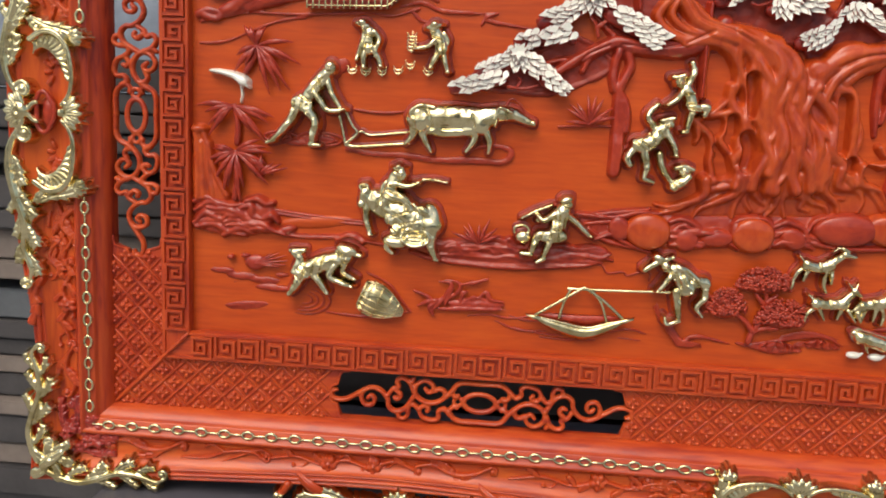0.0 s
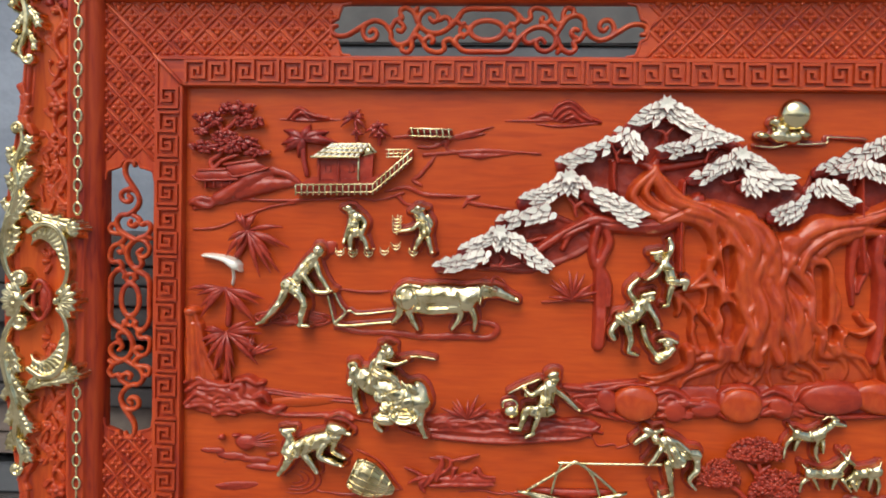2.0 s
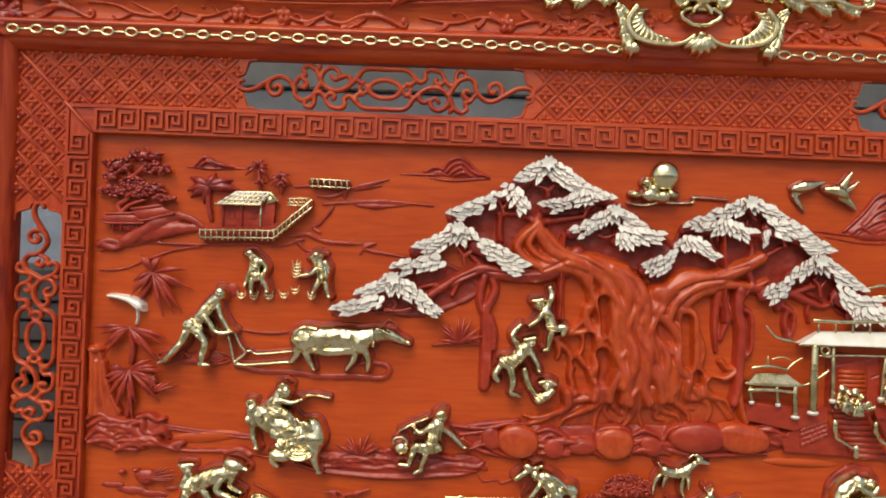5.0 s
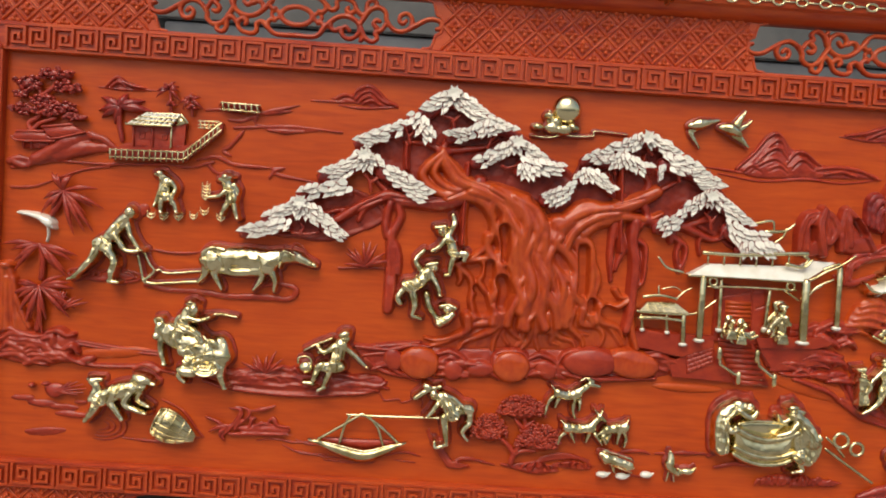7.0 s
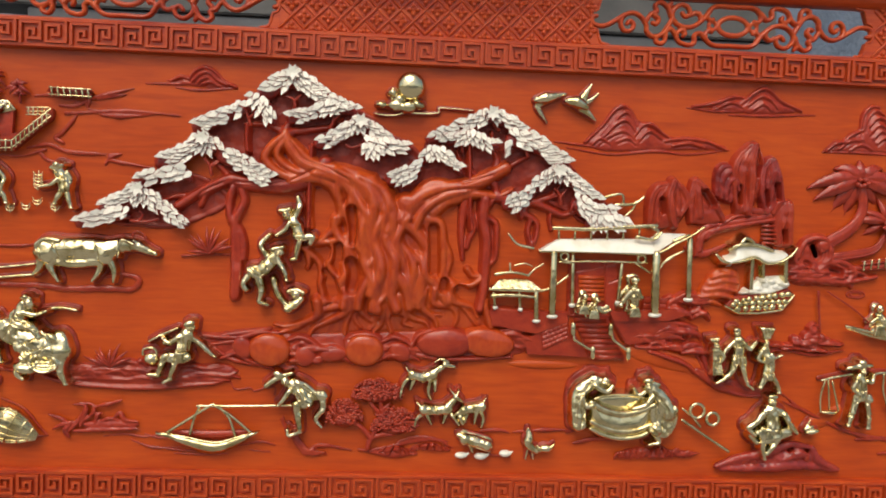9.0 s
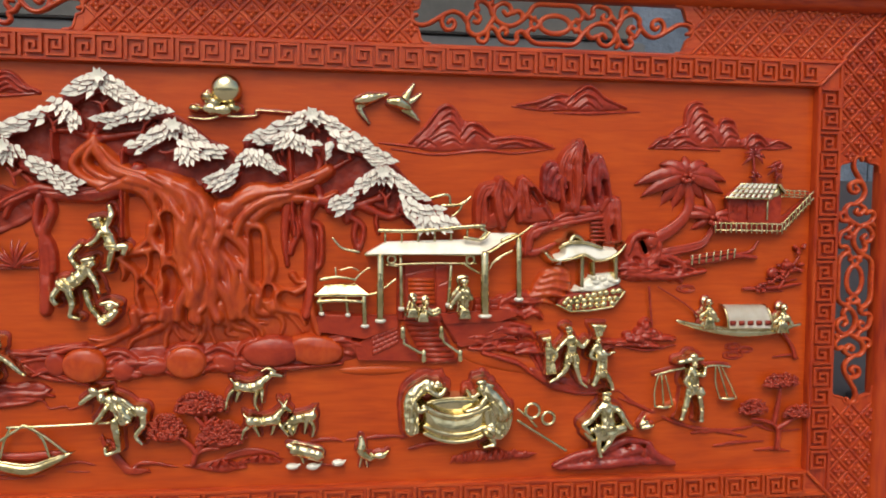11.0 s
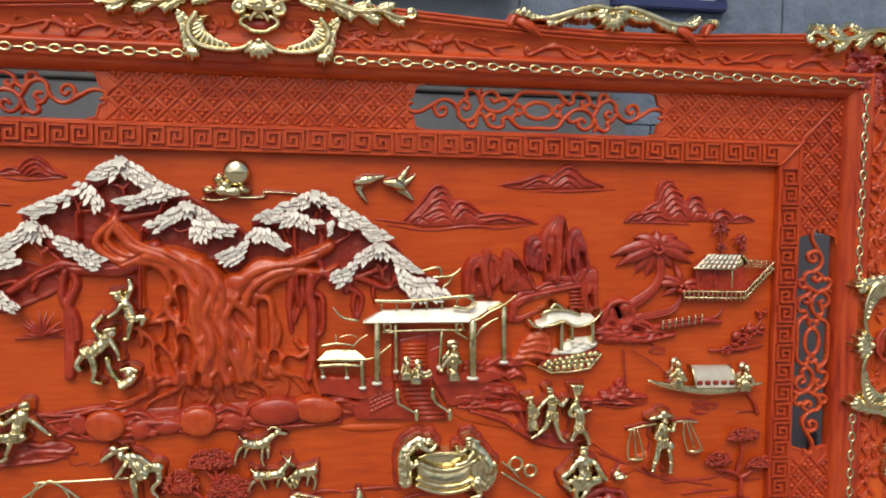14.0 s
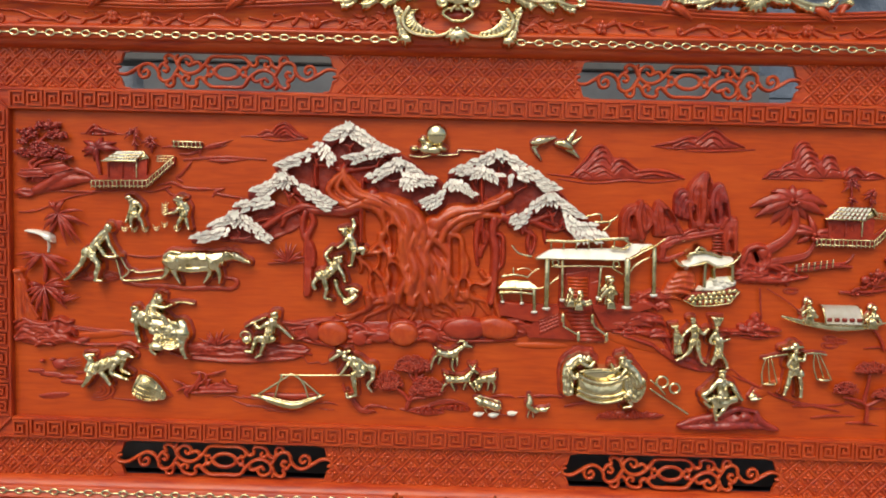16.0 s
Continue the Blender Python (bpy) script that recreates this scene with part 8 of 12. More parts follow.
person(bm, (0.8870, 1.2250), [(0.8880, 1.2130), (0.8860, 1.2030), (0.8840, 1.1930)], [[(0.8810, 1.2090), (0.8710, 1.2010)], [(0.8940, 1.2090), (0.9010, 1.1990)]], [], 0.85, "", 0.012)
carving("carved_boatman", bm, gold, "small gilded carved oarsman sitting in a boat", "figure", FIG, 0.0011)
bm = bmesh.new()
stroke(bm, [(0.7410, 1.2100), (0.7140, 1.2320), (0.6670, 1.2600)], 0.0016, 0.0012, y=0.008)
stroke(bm, [(0.6510, 1.2600), (0.6540, 1.2290), (0.6580, 1.1930)], 0.0018, 0.0016, y=0.008)
carving("carved_fishing_rod", bm, purple_wood, "thin dark carved fishing rod and line", "rod")

# --- stilt houses
def stilt_house(label, roof_a, roof_b, roof_c, roof_d, rail, wall_low, back_rail):
    """roof_a..d: eaves left, ridge left, ridge right, eaves right; rail: bends of the front rail, with the drop to the lower rail."""
    root = thing("carved_house", label, "house", (roof_a[0], 0.004, wall_low))
    a, b, c, d = (Vector(q) for q in (roof_a, roof_b, roof_c, roof_d))
    bm = bmesh.new()
    prism(bm, [a, b, c, d], 0.0, 0.010)
    lean(bm, a.y)
    part("roof", bm, carved_wood, root, "dark carved roof slope under gilded tiles", False)
    count = 8
    for k in range(count):
        t = (k + 0.5) / count
        lo, hi = a + (d - a) * t, b + (c - b) * t
        bm = bmesh.new()
        stroke(bm, [(*lo, -0.006), (*hi, 0.006)], 0.0024, seg=8)
        part("roof_tile", bm, gold_leaf, root)
    for t in (0.33, 0.66):
        bm = bmesh.new()
        stroke(bm, [a.lerp(b, t), d.lerp(c, t)], 0.0014, y=-0.0085 + 0.012 * t, seg=6)
        part("roof_batten", bm, gold, root)
    for lo, hi, depth in ((a, d, -0.006), (b, c, 0.006)):
        bm = bmesh.new()
        stroke(bm, [lo, hi], 0.0022, y=depth)
        part("roof_edge", bm, gold, root)
    bm = bmesh.new()
    gable = Vector((d.x + (c.x - b.x) * 0.42, d.y + (c.y - d.y) * 0.38))
    prism(bm, [d, c, gable], 0.002, 0.010)
    stroke(bm, [c, gable], 0.0020, y=0.0)
    part("gable", bm, gold, root)
    bm = bmesh.new()
    prism(bm, [(a.x + 0.006, a.y), (d.x, d.y), (gable.x - 0.004, gable.y), (gable.x - 0.006, wall_low + 0.004), (a.x + 0.008, wall_low)], 0.005, 0.014)
    part("house_wall", bm, carved_wood, root, "carved red plank wall", False)
    for k in range(3):
        x = a.x + 0.010 + (d.x - a.x - 0.012) * k / 2
        bm = bmesh.new()
        stroke(bm, [(x, a.y), (x, wall_low)], 0.0018, y=0.003, seg=6)
        part("house_post", bm, gold if k == 2 else carved_wood, root)
    for k in range(2):
        x = a.x + 0.018 + k * 0.036
        bm = bmesh.new()
        for u0, u1, v0, v1 in ((0, 0.010, 0, 0.002), (0, 0.010, 0.009, 0.011), (0, 0.002, 0, 0.011), (0.008, 0.010, 0, 0.011)):
            box(bm, x + u0, x + u1, 0.003, 0.007, wall_low + 0.012 + v0, wall_low + 0.012 + v1)
        part("window_frame", bm, carved_wood, root, "small carved window frame", False)
    pts, drop = rail
    for shift in (0.0, drop * 0.8):
        bm = bmesh.new()
        stroke(bm, [(q[0], q[1] - shift) for q in pts], 0.0014, y=-0.002, seg=6, steps=1)
        part("rail", bm, gold, root)
    # a dark plate paints the shade between the balusters
    bm = bmesh.new()
    for p, q in zip(pts, pts[1:]):
        prism(bm, [p, q, (q[0], q[1] - drop), (p[0], p[1] - drop)], 0.004, BOARD + 0.002)
    part("rail_back", bm, stain_shade_wood, root, "dark plate coloured as the shade behind the railing", False)
    for p, q in zip(pts, pts[1:]):
        count = max(2, round((Vector(q) - Vector(p)).length / 0.0090))
        for k in range(count):
            t = k / count
            x, z = p[0] + (q[0] - p[0]) * t, p[1] + (q[1] - p[1]) * t
            bm = bmesh.new()
            stroke(bm, [(x, z + 0.001), (x, z - drop - 0.001)], 0.0014, y=-0.002, seg=6)
            part("baluster", bm, gold, root)
    p, q = back_rail
    for shift in (0.0, 0.006, 0.011):
        bm = bmesh.new()
        stroke(bm, [(p[0], p[1] - shift), (q[0], q[1] - shift)], 0.0012, y=0.004, seg=6)
        part("rail", bm, gold, root)
    for k in range(5):
        bm = bmesh.new()
        x = p[0] + (q[0] - p[0]) * (k + 0.5) / 5
        stroke(bm, [(x, p[1]), (x, p[1] - 0.012)], 0.0012, y=0.004, seg=6)
        part("baluster", bm, gold, root)
    bm = bmesh.new()
    prism(bm, [(pts[0][0], pts[0][1]), (a.x, wall_low + 0.004), (gable.x, wall_low + 0.006), (pts[-1][0], pts[-1][1] - 0.004), (pts[-2][0], pts[-2][1] - drop * 0.6), (pts[0][0], pts[0][1] - drop * 0.6)], 0.006, 0.014)
    part("deck", bm, carved_wood, root, "carved red deck", False)


stilt_house("carved stilt house with gilded roof and railed deck", (-0.7400, 1.4950), (-0.7130, 1.5150), (-0.6550, 1.5160), (-0.6680, 1.4960), ([(-0.7640, 1.4530), (-0.6470, 1.4560), (-0.5890, 1.5070)], 0.0145), ((-0.7170, 1.4620))[1], ((-0.6280, 1.5080), (-0.5940, 1.5090)))
stilt_house("carved riverside house with gilded tiles and deck railing", (0.7760, 1.4110), (0.8060, 1.4340), (0.8750, 1.4340), (0.8570, 1.4100), ([(0.7610, 1.3680), (0.8800, 1.3670), (0.9350, 1.4230)], 0.0145), ((0.7850, 1.3750))[1], ((0.8800, 1.4250), (0.9280, 1.4230)))
hut = thing("carved_far_hut", "tiny gilded carved hut on a far shore", "hut", (-0.57, 0.006, 1.53))
bm = bmesh.new()
prism(bm, [(-0.5980, 1.5340), (-0.5910, 1.5420), (-0.5340, 1.5410), (-0.5290, 1.5350)], 0.004, 0.014)
part("roof", bm, carved_wood, hut)
bm = bmesh.new()
prism(bm, [(-0.5910, 1.5340), (-0.5320, 1.5340), (-0.5350, 1.5270), (-0.5890, 1.5270)], 0.007, 0.014)
part("hut_wall", bm, carved_wood, hut)
for k in range(7):
    bm = bmesh.new()
    p = Vector((-0.5890, 1.5340)).lerp(Vector((-0.5340, 1.5330)), k / 6)
    stroke(bm, [(p.x - 0.002, p.y + 0.007), (p.x, p.y - 0.007)], 0.0015, y=0.003, seg=6)
    part("post", bm, gold, hut)

for shift in (0.006, -0.005):
    bm = bmesh.new()
    a, b = (-0.5940, 1.5340), (-0.5300, 1.5330)
    stroke(bm, [(a[0], a[1] + shift), (b[0], b[1] + shift)], 0.0011, y=0.002, seg=6)
    part("rail", bm, gold, hut)

# ---------------------------------------------------------------- the great banyan
tree = thing("carved_banyan_tree", "great carved banyan with knotted red trunk and gilded foliage", "tree", (0.0, 0.0, 1.13))
# limbs: dark red boughs under the crowns, knotted where they fork
limbs, right_limbs = Relief(-0.56, -0.02, 1.10, 1.58, 0.0013), Relief(-0.02, 0.40, 1.10, 1.58, 0.0013)
for line, r0, r1, lift in (
    ([(-0.2330, 1.4860), (-0.2610, 1.4970), (-0.2960, 1.4970)], 0.006, 0.0028, 0.0),
    ([(-0.2340, 1.4910), (-0.2210, 1.5140), (-0.2190, 1.5360)], 0.006, 0.0028, 0.0),
    ([(-0.2290, 1.4870), (-0.1890, 1.4930), (-0.1640, 1.4980), (-0.1450, 1.5120)], 0.006, 0.0025, 0.0),
    ([(-0.1690, 1.4410), (-0.2120, 1.4070), (-0.2480, 1.4050), (-0.2840, 1.4050), (-0.3150, 1.4100), (-0.3420, 1.3980), (-0.3700, 1.3840), (-0.3980, 1.3640)], 0.011, 0.006, 0.003),
    ([(-0.1850, 1.4130), (-0.2210, 1.3970), (-0.2570, 1.3960), (-0.2930, 1.3980)], 0.006, 0.004, 0.004),
    ([(-0.3370, 1.4000), (-0.3540, 1.3850), (-0.3630, 1.3660)], 0.006, 0.003, 0.001),
    ([(-0.3720, 1.3840), (-0.4030, 1.3790), (-0.4340, 1.3660)], 0.004, 0.0022, 0.0),
    ([(-0.3110, 1.4080), (-0.3380, 1.4320), (-0.3520, 1.4450)], 0.005, 0.0022, 0.0),
    ([(0.1000, 1.4340), (0.1310, 1.4510), (0.1540, 1.4640)], 0.006, 0.0025, 0.0),
    ([(0.0960, 1.4340), (0.1050, 1.4560), (0.0950, 1.4790), (0.0940, 1.5010)], 0.006, 0.0026, 0.0),
    ([(0.0780, 1.4260), (0.0490, 1.4470), (0.0390, 1.4690)], 0.004, 0.0024, 0.0),
    ([(0.1070, 1.3980), (0.1350, 1.3900), (0.1580, 1.3890), (0.1850, 1.3980), (0.2130, 1.4050)], 0.009, 0.003, 0.002),
    ([(0.1630, 1.3920), (0.1910, 1.3810), (0.2150, 1.3720), (0.2360, 1.3790)], 0.006, 0.003, 0.002),
    ([(0.1860, 1.3960), (0.2010, 1.4090), (0.2070, 1.4190)], 0.003, 0.002, 0.002),
):
    (limbs if line[0][0] < -0.02 else right_limbs).rope(line, r0, r1, base=0.006 + lift, high=0.9, k=0.004)
limbs.dome((-0.2320, 1.4840), 0.012, 0.009, 0.008, 0.008, k=0.004)
right_limbs.dome((0.1070, 1.4360), 0.014, 0.010, 0.006, 0.008, turn=30, k=0.004)
limbs.dome((-0.2970, 1.4030), 0.012, 0.008, 0.007, 0.008, k=0.004)
for line in ([(-0.2240, 1.4720), (-0.2050, 1.4460), (-0.1640, 1.4320)], [(-0.2370, 1.4710), (-0.2320, 1.4460), (-0.2000, 1.4280)], [(-0.1860, 1.4290), (-0.2210, 1.4110), (-0.2660, 1.4040), (-0.3110, 1.4060)], [(-0.0120, 1.3870), (0.0240, 1.4030), (0.0690, 1.4090)], [(0.0010, 1.4090), (0.0220, 1.4090)], [(0.0510, 1.4170), (0.0960, 1.4310)], [(-0.3280, 1.4040), (-0.3550, 1.3910), (-0.3700, 1.3770)]):
    (limbs if line[0][0] < -0.02 else right_limbs).groove(line, 0.0026, 0.0018, 0.0035)
# hanging roots: twisted columns at both sides of the trunk, and thin straight vines
for line, r0, r1, lift in (
    ([(-0.3130, 1.3970), (-0.3180, 1.3700), (-0.3160, 1.3480), (-0.3010, 1.3300), (-0.2940, 1.3080), (-0.2940, 1.2850)], 0.0055, 0.004, 0.002),
    ([(-0.3000, 1.3940), (-0.2950, 1.3760), (-0.3030, 1.3570), (-0.3080, 1.3440), (-0.3080, 1.3160), (-0.3070, 1.2710), (-0.3070, 1.2240)], 0.0055, 0.0075, 0.001),
    ([(-0.3190, 1.3860), (-0.3210, 1.3610), (-0.3170, 1.3410)], 0.004, 0.003, 0.0),
    ([(-0.3030, 1.3260), (-0.3010, 1.2990), (-0.3000, 1.2530), (-0.3020, 1.2260)], 0.003, 0.003, 0.004),
    ([(0.0560, 1.3960), (0.0530, 1.3700), (0.0510, 1.3330), (0.0550, 1.2950)], 0.009, 0.0025, 0.0),
    ([(0.0640, 1.3690), (0.0710, 1.3480), (0.0630, 1.3250), (0.0610, 1.3130)], 0.006, 0.0025, 0.001),
    ([(0.0870, 1.3920), (0.0850, 1.3620), (0.0920, 1.3260), (0.0910, 1.2800), (0.0900, 1.2430), (0.0850, 1.2150)], 0.0085, 0.006, 0.005),
    ([(0.0900, 1.3640), (0.1060, 1.3540), (0.1080, 1.3270), (0.1070, 1.2990), (0.0990, 1.2880)], 0.0035, 0.003, 0.004),
    ([(0.0940, 1.4270), (0.1050, 1.4070), (0.0940, 1.3830)], 0.006, 0.004, 0.003),
    ([(0.1550, 1.3880), (0.1530, 1.3730), (0.1620, 1.3640), (0.1590, 1.3430), (0.1630, 1.3240)], 0.0045, 0.0028, 0.001),
    ([(0.1640, 1.3660), (0.1740, 1.3550), (0.1720, 1.3340), (0.1650, 1.3180)], 0.0035, 0.0028, 0.002),
    ([(0.1300, 1.3960), (0.1450, 1.3790), (0.1480, 1.3650)], 0.010, 0.004, 0.0),
    ([(0.1960, 1.3810), (0.1940, 1.3630), (0.1980, 1.3470)], 0.0022, 0.0018, 0.002),
):
    (limbs if line[0][0] < -0.02 else right_limbs).rope(line, r0, r1, base=0.006 + lift, high=0.9, k=0.003)
for line in ([(-0.1910, 1.4660), (-0.1930, 1.4120), (-0.1930, 1.3760), (-0.1930, 1.3380)], [(0.0570, 1.4900), (0.0610, 1.4250), (0.0630, 1.3810), (0.0670, 1.3430)], [(-0.2920, 1.4920), (-0.2920, 1.4680), (-0.2900, 1.4540)]):
    vine = patch(line, 0.0010)
    vine.rope(line, 0.0022, 0.0017, base=0.016).part("vine", carved_wood, tree)
for bough in (limbs, right_limbs):
    bough.roughen(0.0014, 0.018, 3).soften(1).part("bough", carved_wood, tree, "dark red knotted boughs with hanging roots")

# trunk: wavy ropes that melt into one another, hollows between them, roots that run out over the ground
body = Relief(-0.30, 0.20, 1.12, 1.52, 0.0012)
body.slab([(-0.1730, 1.4310), (-0.1320, 1.4320), (-0.0910, 1.4170), (-0.0480, 1.3810), (-0.0180, 1.3620), (-0.0020, 1.3310), (0.0040, 1.2850), (0.0150, 1.2490), (0.0430, 1.2240), (-0.0030, 1.2110), (-0.0670, 1.2080), (-0.1310, 1.2060), (-0.1590, 1.2120), (-0.1340, 1.2420), (-0.1330, 1.2880), (-0.1370, 1.3340), (-0.1420, 1.3700), (-0.1580, 1.4010)], 0.004, 0.011, 0.050, 0.004, bow=4)
body.slab([(-0.1760, 1.2020), (-0.1230, 1.2240), (-0.0500, 1.2320), (0.0240, 1.2310), (0.0750, 1.2180), (0.0910, 1.1850), (0.0170, 1.1750), (-0.0650, 1.1730), (-0.1380, 1.1690), (-0.2110, 1.1620), (-0.2430, 1.1640)], -0.001, 0.0045, 0.024, 0.003, bow=3)
top = [(-0.1660, 1.4240), (-0.1410, 1.4260), (-0.1090, 1.4170), (-0.0810, 1.4040), (-0.0520, 1.3760), (-0.0180, 1.3590)]
waist = [(-0.1430, 1.3560), (-0.1180, 1.3530), (-0.0900, 1.3520), (-0.0650, 1.3510), (-0.0370, 1.3470), (-0.0030, 1.3310)]
knee = [(-0.1310, 1.2790), (-0.1090, 1.2780), (-0.0830, 1.2780), (-0.0560, 1.2790), (-0.0290, 1.2820), (0.0050, 1.2800)]
foot = [(-0.1440, 1.2130), (-0.1190, 1.2140), (-0.0820, 1.2110), (-0.0450, 1.2130), (-0.0070, 1.2180), (0.0290, 1.2270)]
bark = random.Random(17)
for i in range(13):
    u = (i + bark.uniform(0.2, 0.8)) / 13
    swing, phase, drift = bark.uniform(0.006, 0.0135), bark.uniform(0, 6.3), bark.uniform(-0.09, 0.09)
    first, last = (0.0, 1.0) if i % 3 else (bark.uniform(0.0, 0.45), bark.uniform(0.6, 1.0))
    pts = []
    for n in range(11):
        v = first + (last - first) * n / 10
        here = min(max(u + drift * math.sin(3 * v + phase), 0.0), 1.0)
        quad = [along_line(row, here) for row in (top, waist, knee, foot)]
        a = min(int(v * 3), 2)
        p = quad[a].lerp(quad[a + 1], v * 3 - a)
        calm = 1 - 0.55 * max(0.0, (v - 0.55) / 0.45)
        pts.append((p.x + swing * calm * math.sin(phase + v * 12.5), p.y, 0.012 * math.sin(math.pi * min(max(here, 0.03), 0.97)) ** 0.7 + 0.0035 * math.sin(phase * 3 + v * 13)))
    r = bark.uniform(0.0056, 0.0100)
    body.rope(pts, r * 0.8, r * 1.0, mid=r, base=0.0085, high=1.25, k=0.0030)
# short strands that cross from one rope to the next
for n in range(14):
    u, v = bark.uniform(0.05, 0.9), bark.uniform(0.05, 0.88)
    way = bark.choice((-1, 1))
    pts = []
    for k in range(4):
        row = along_line([tuple(along_line(q, min(max(u + way * 0.05 * k, 0), 1))) for q in (top, waist, knee, foot)], min(v + 0.05 * k, 1.0))
        pts.append((row.x, row.y, 0.010 * math.sin(math.pi * min(max(u, 0.05), 0.95)) + 0.003 * math.sin(k * 1.2)))
    body.rope(pts, 0.0028, 0.0024, mid=bark.uniform(0.0040, 0.0062), base=0.0095, high=1.35, k=0.0030)
for line, r0, r1, lift in (
    ([(-0.2330, 1.4860), (-0.2230, 1.4600), (-0.2000, 1.4390), (-0.1590, 1.4250), (-0.1130, 1.4120), (-0.0840, 1.3810)], 0.007, 0.020, 0.004),
    ([(-0.2350, 1.4820), (-0.2590, 1.4580), (-0.2620, 1.4400), (-0.2400, 1.4210), (-0.2130, 1.4160), (-0.1770, 1.4240)], 0.006, 0.008, 0.006),
    ([(-0.2310, 1.4780), (-0.2450, 1.4500), (-0.2220, 1.4290), (-0.1860, 1.4200)], 0.004, 0.006, 0.008),
    ([(-0.2240, 1.4720), (-0.1870, 1.4400), (-0.1410, 1.4310), (-0.0950, 1.4170)], 0.005, 0.009, 0.008),
    ([(-0.0470, 1.3610), (-0.0210, 1.3890), (0.0060, 1.4040), (0.0510, 1.4110), (0.0910, 1.4280), (0.1180, 1.4440)], 0.016, 0.010, 0.004),
    ([(-0.0220, 1.4010), (-0.0020, 1.4150), (0.0230, 1.4160), (0.0330, 1.4070), (0.0170, 1.3990), (0.0010, 1.4040)], 0.005, 0.004, 0.008),
    ([(0.0340, 1.3940), (0.0700, 1.4000), (0.1070, 1.3980), (0.1290, 1.4080)], 0.009, 0.004, 0.004),
    ([(-0.1860, 1.4240), (-0.1490, 1.4150), (-0.1260, 1.3930), (-0.1290, 1.3660)], 0.006, 0.008, 0.012),
    ([(-0.1500, 1.4290), (-0.1130, 1.4090), (-0.0920, 1.3790), (-0.0850, 1.3450)], 0.006, 0.007, 0.016),
    ([(-0.1140, 1.4200), (-0.0760, 1.4000), (-0.0600, 1.3690), (-0.0640, 1.3370)], 0.006, 0.008, 0.016),
    ([(-0.2210, 1.4110), (-0.1860, 1.4160), (-0.1600, 1.4070), (-0.1450, 1.3860)], 0.009, 0.008, 0.006),
    ([(0.0560, 1.4050), (0.0150, 1.3920), (-0.0130, 1.3690), (-0.0260, 1.3390)], 0.006, 0.008, 0.010),
):
    body.rope(line, r0, r1, base=0.006 + lift, high=1.0, k=0.0022)
for line in ([(-0.2240, 1.4720), (-0.2050, 1.4460), (-0.1640, 1.4320), (-0.1310, 1.4150)], [(-0.1860, 1.4290), (-0.2210, 1.4110)], [(-0.0120, 1.3870), (0.0240, 1.4030), (0.0690, 1.4090)], [(0.0510, 1.4170), (0.0960, 1.4310)]):
    body.groove(line, 0.0026, 0.0018, 0.0035)
# swollen smooth knots, and the polished bulge at the foot
for at, rx, rz, high in (((-0.0650, 1.2590), 0.020, 0.030, 0.006), ((-0.0990, 1.4030), 0.016, 0.020, 0.004), ((-0.0390, 1.3820), 0.014, 0.012, 0.004), ((-0.0190, 1.2470), 0.013, 0.028, 0.004), ((-0.1040, 1.3170), 0.010, 0.022, 0.004), ((-0.0540, 1.3100), 0.012, 0.016, 0.004)):
    body.dome(at, rx, rz, high, 0.0215, k=0.006)
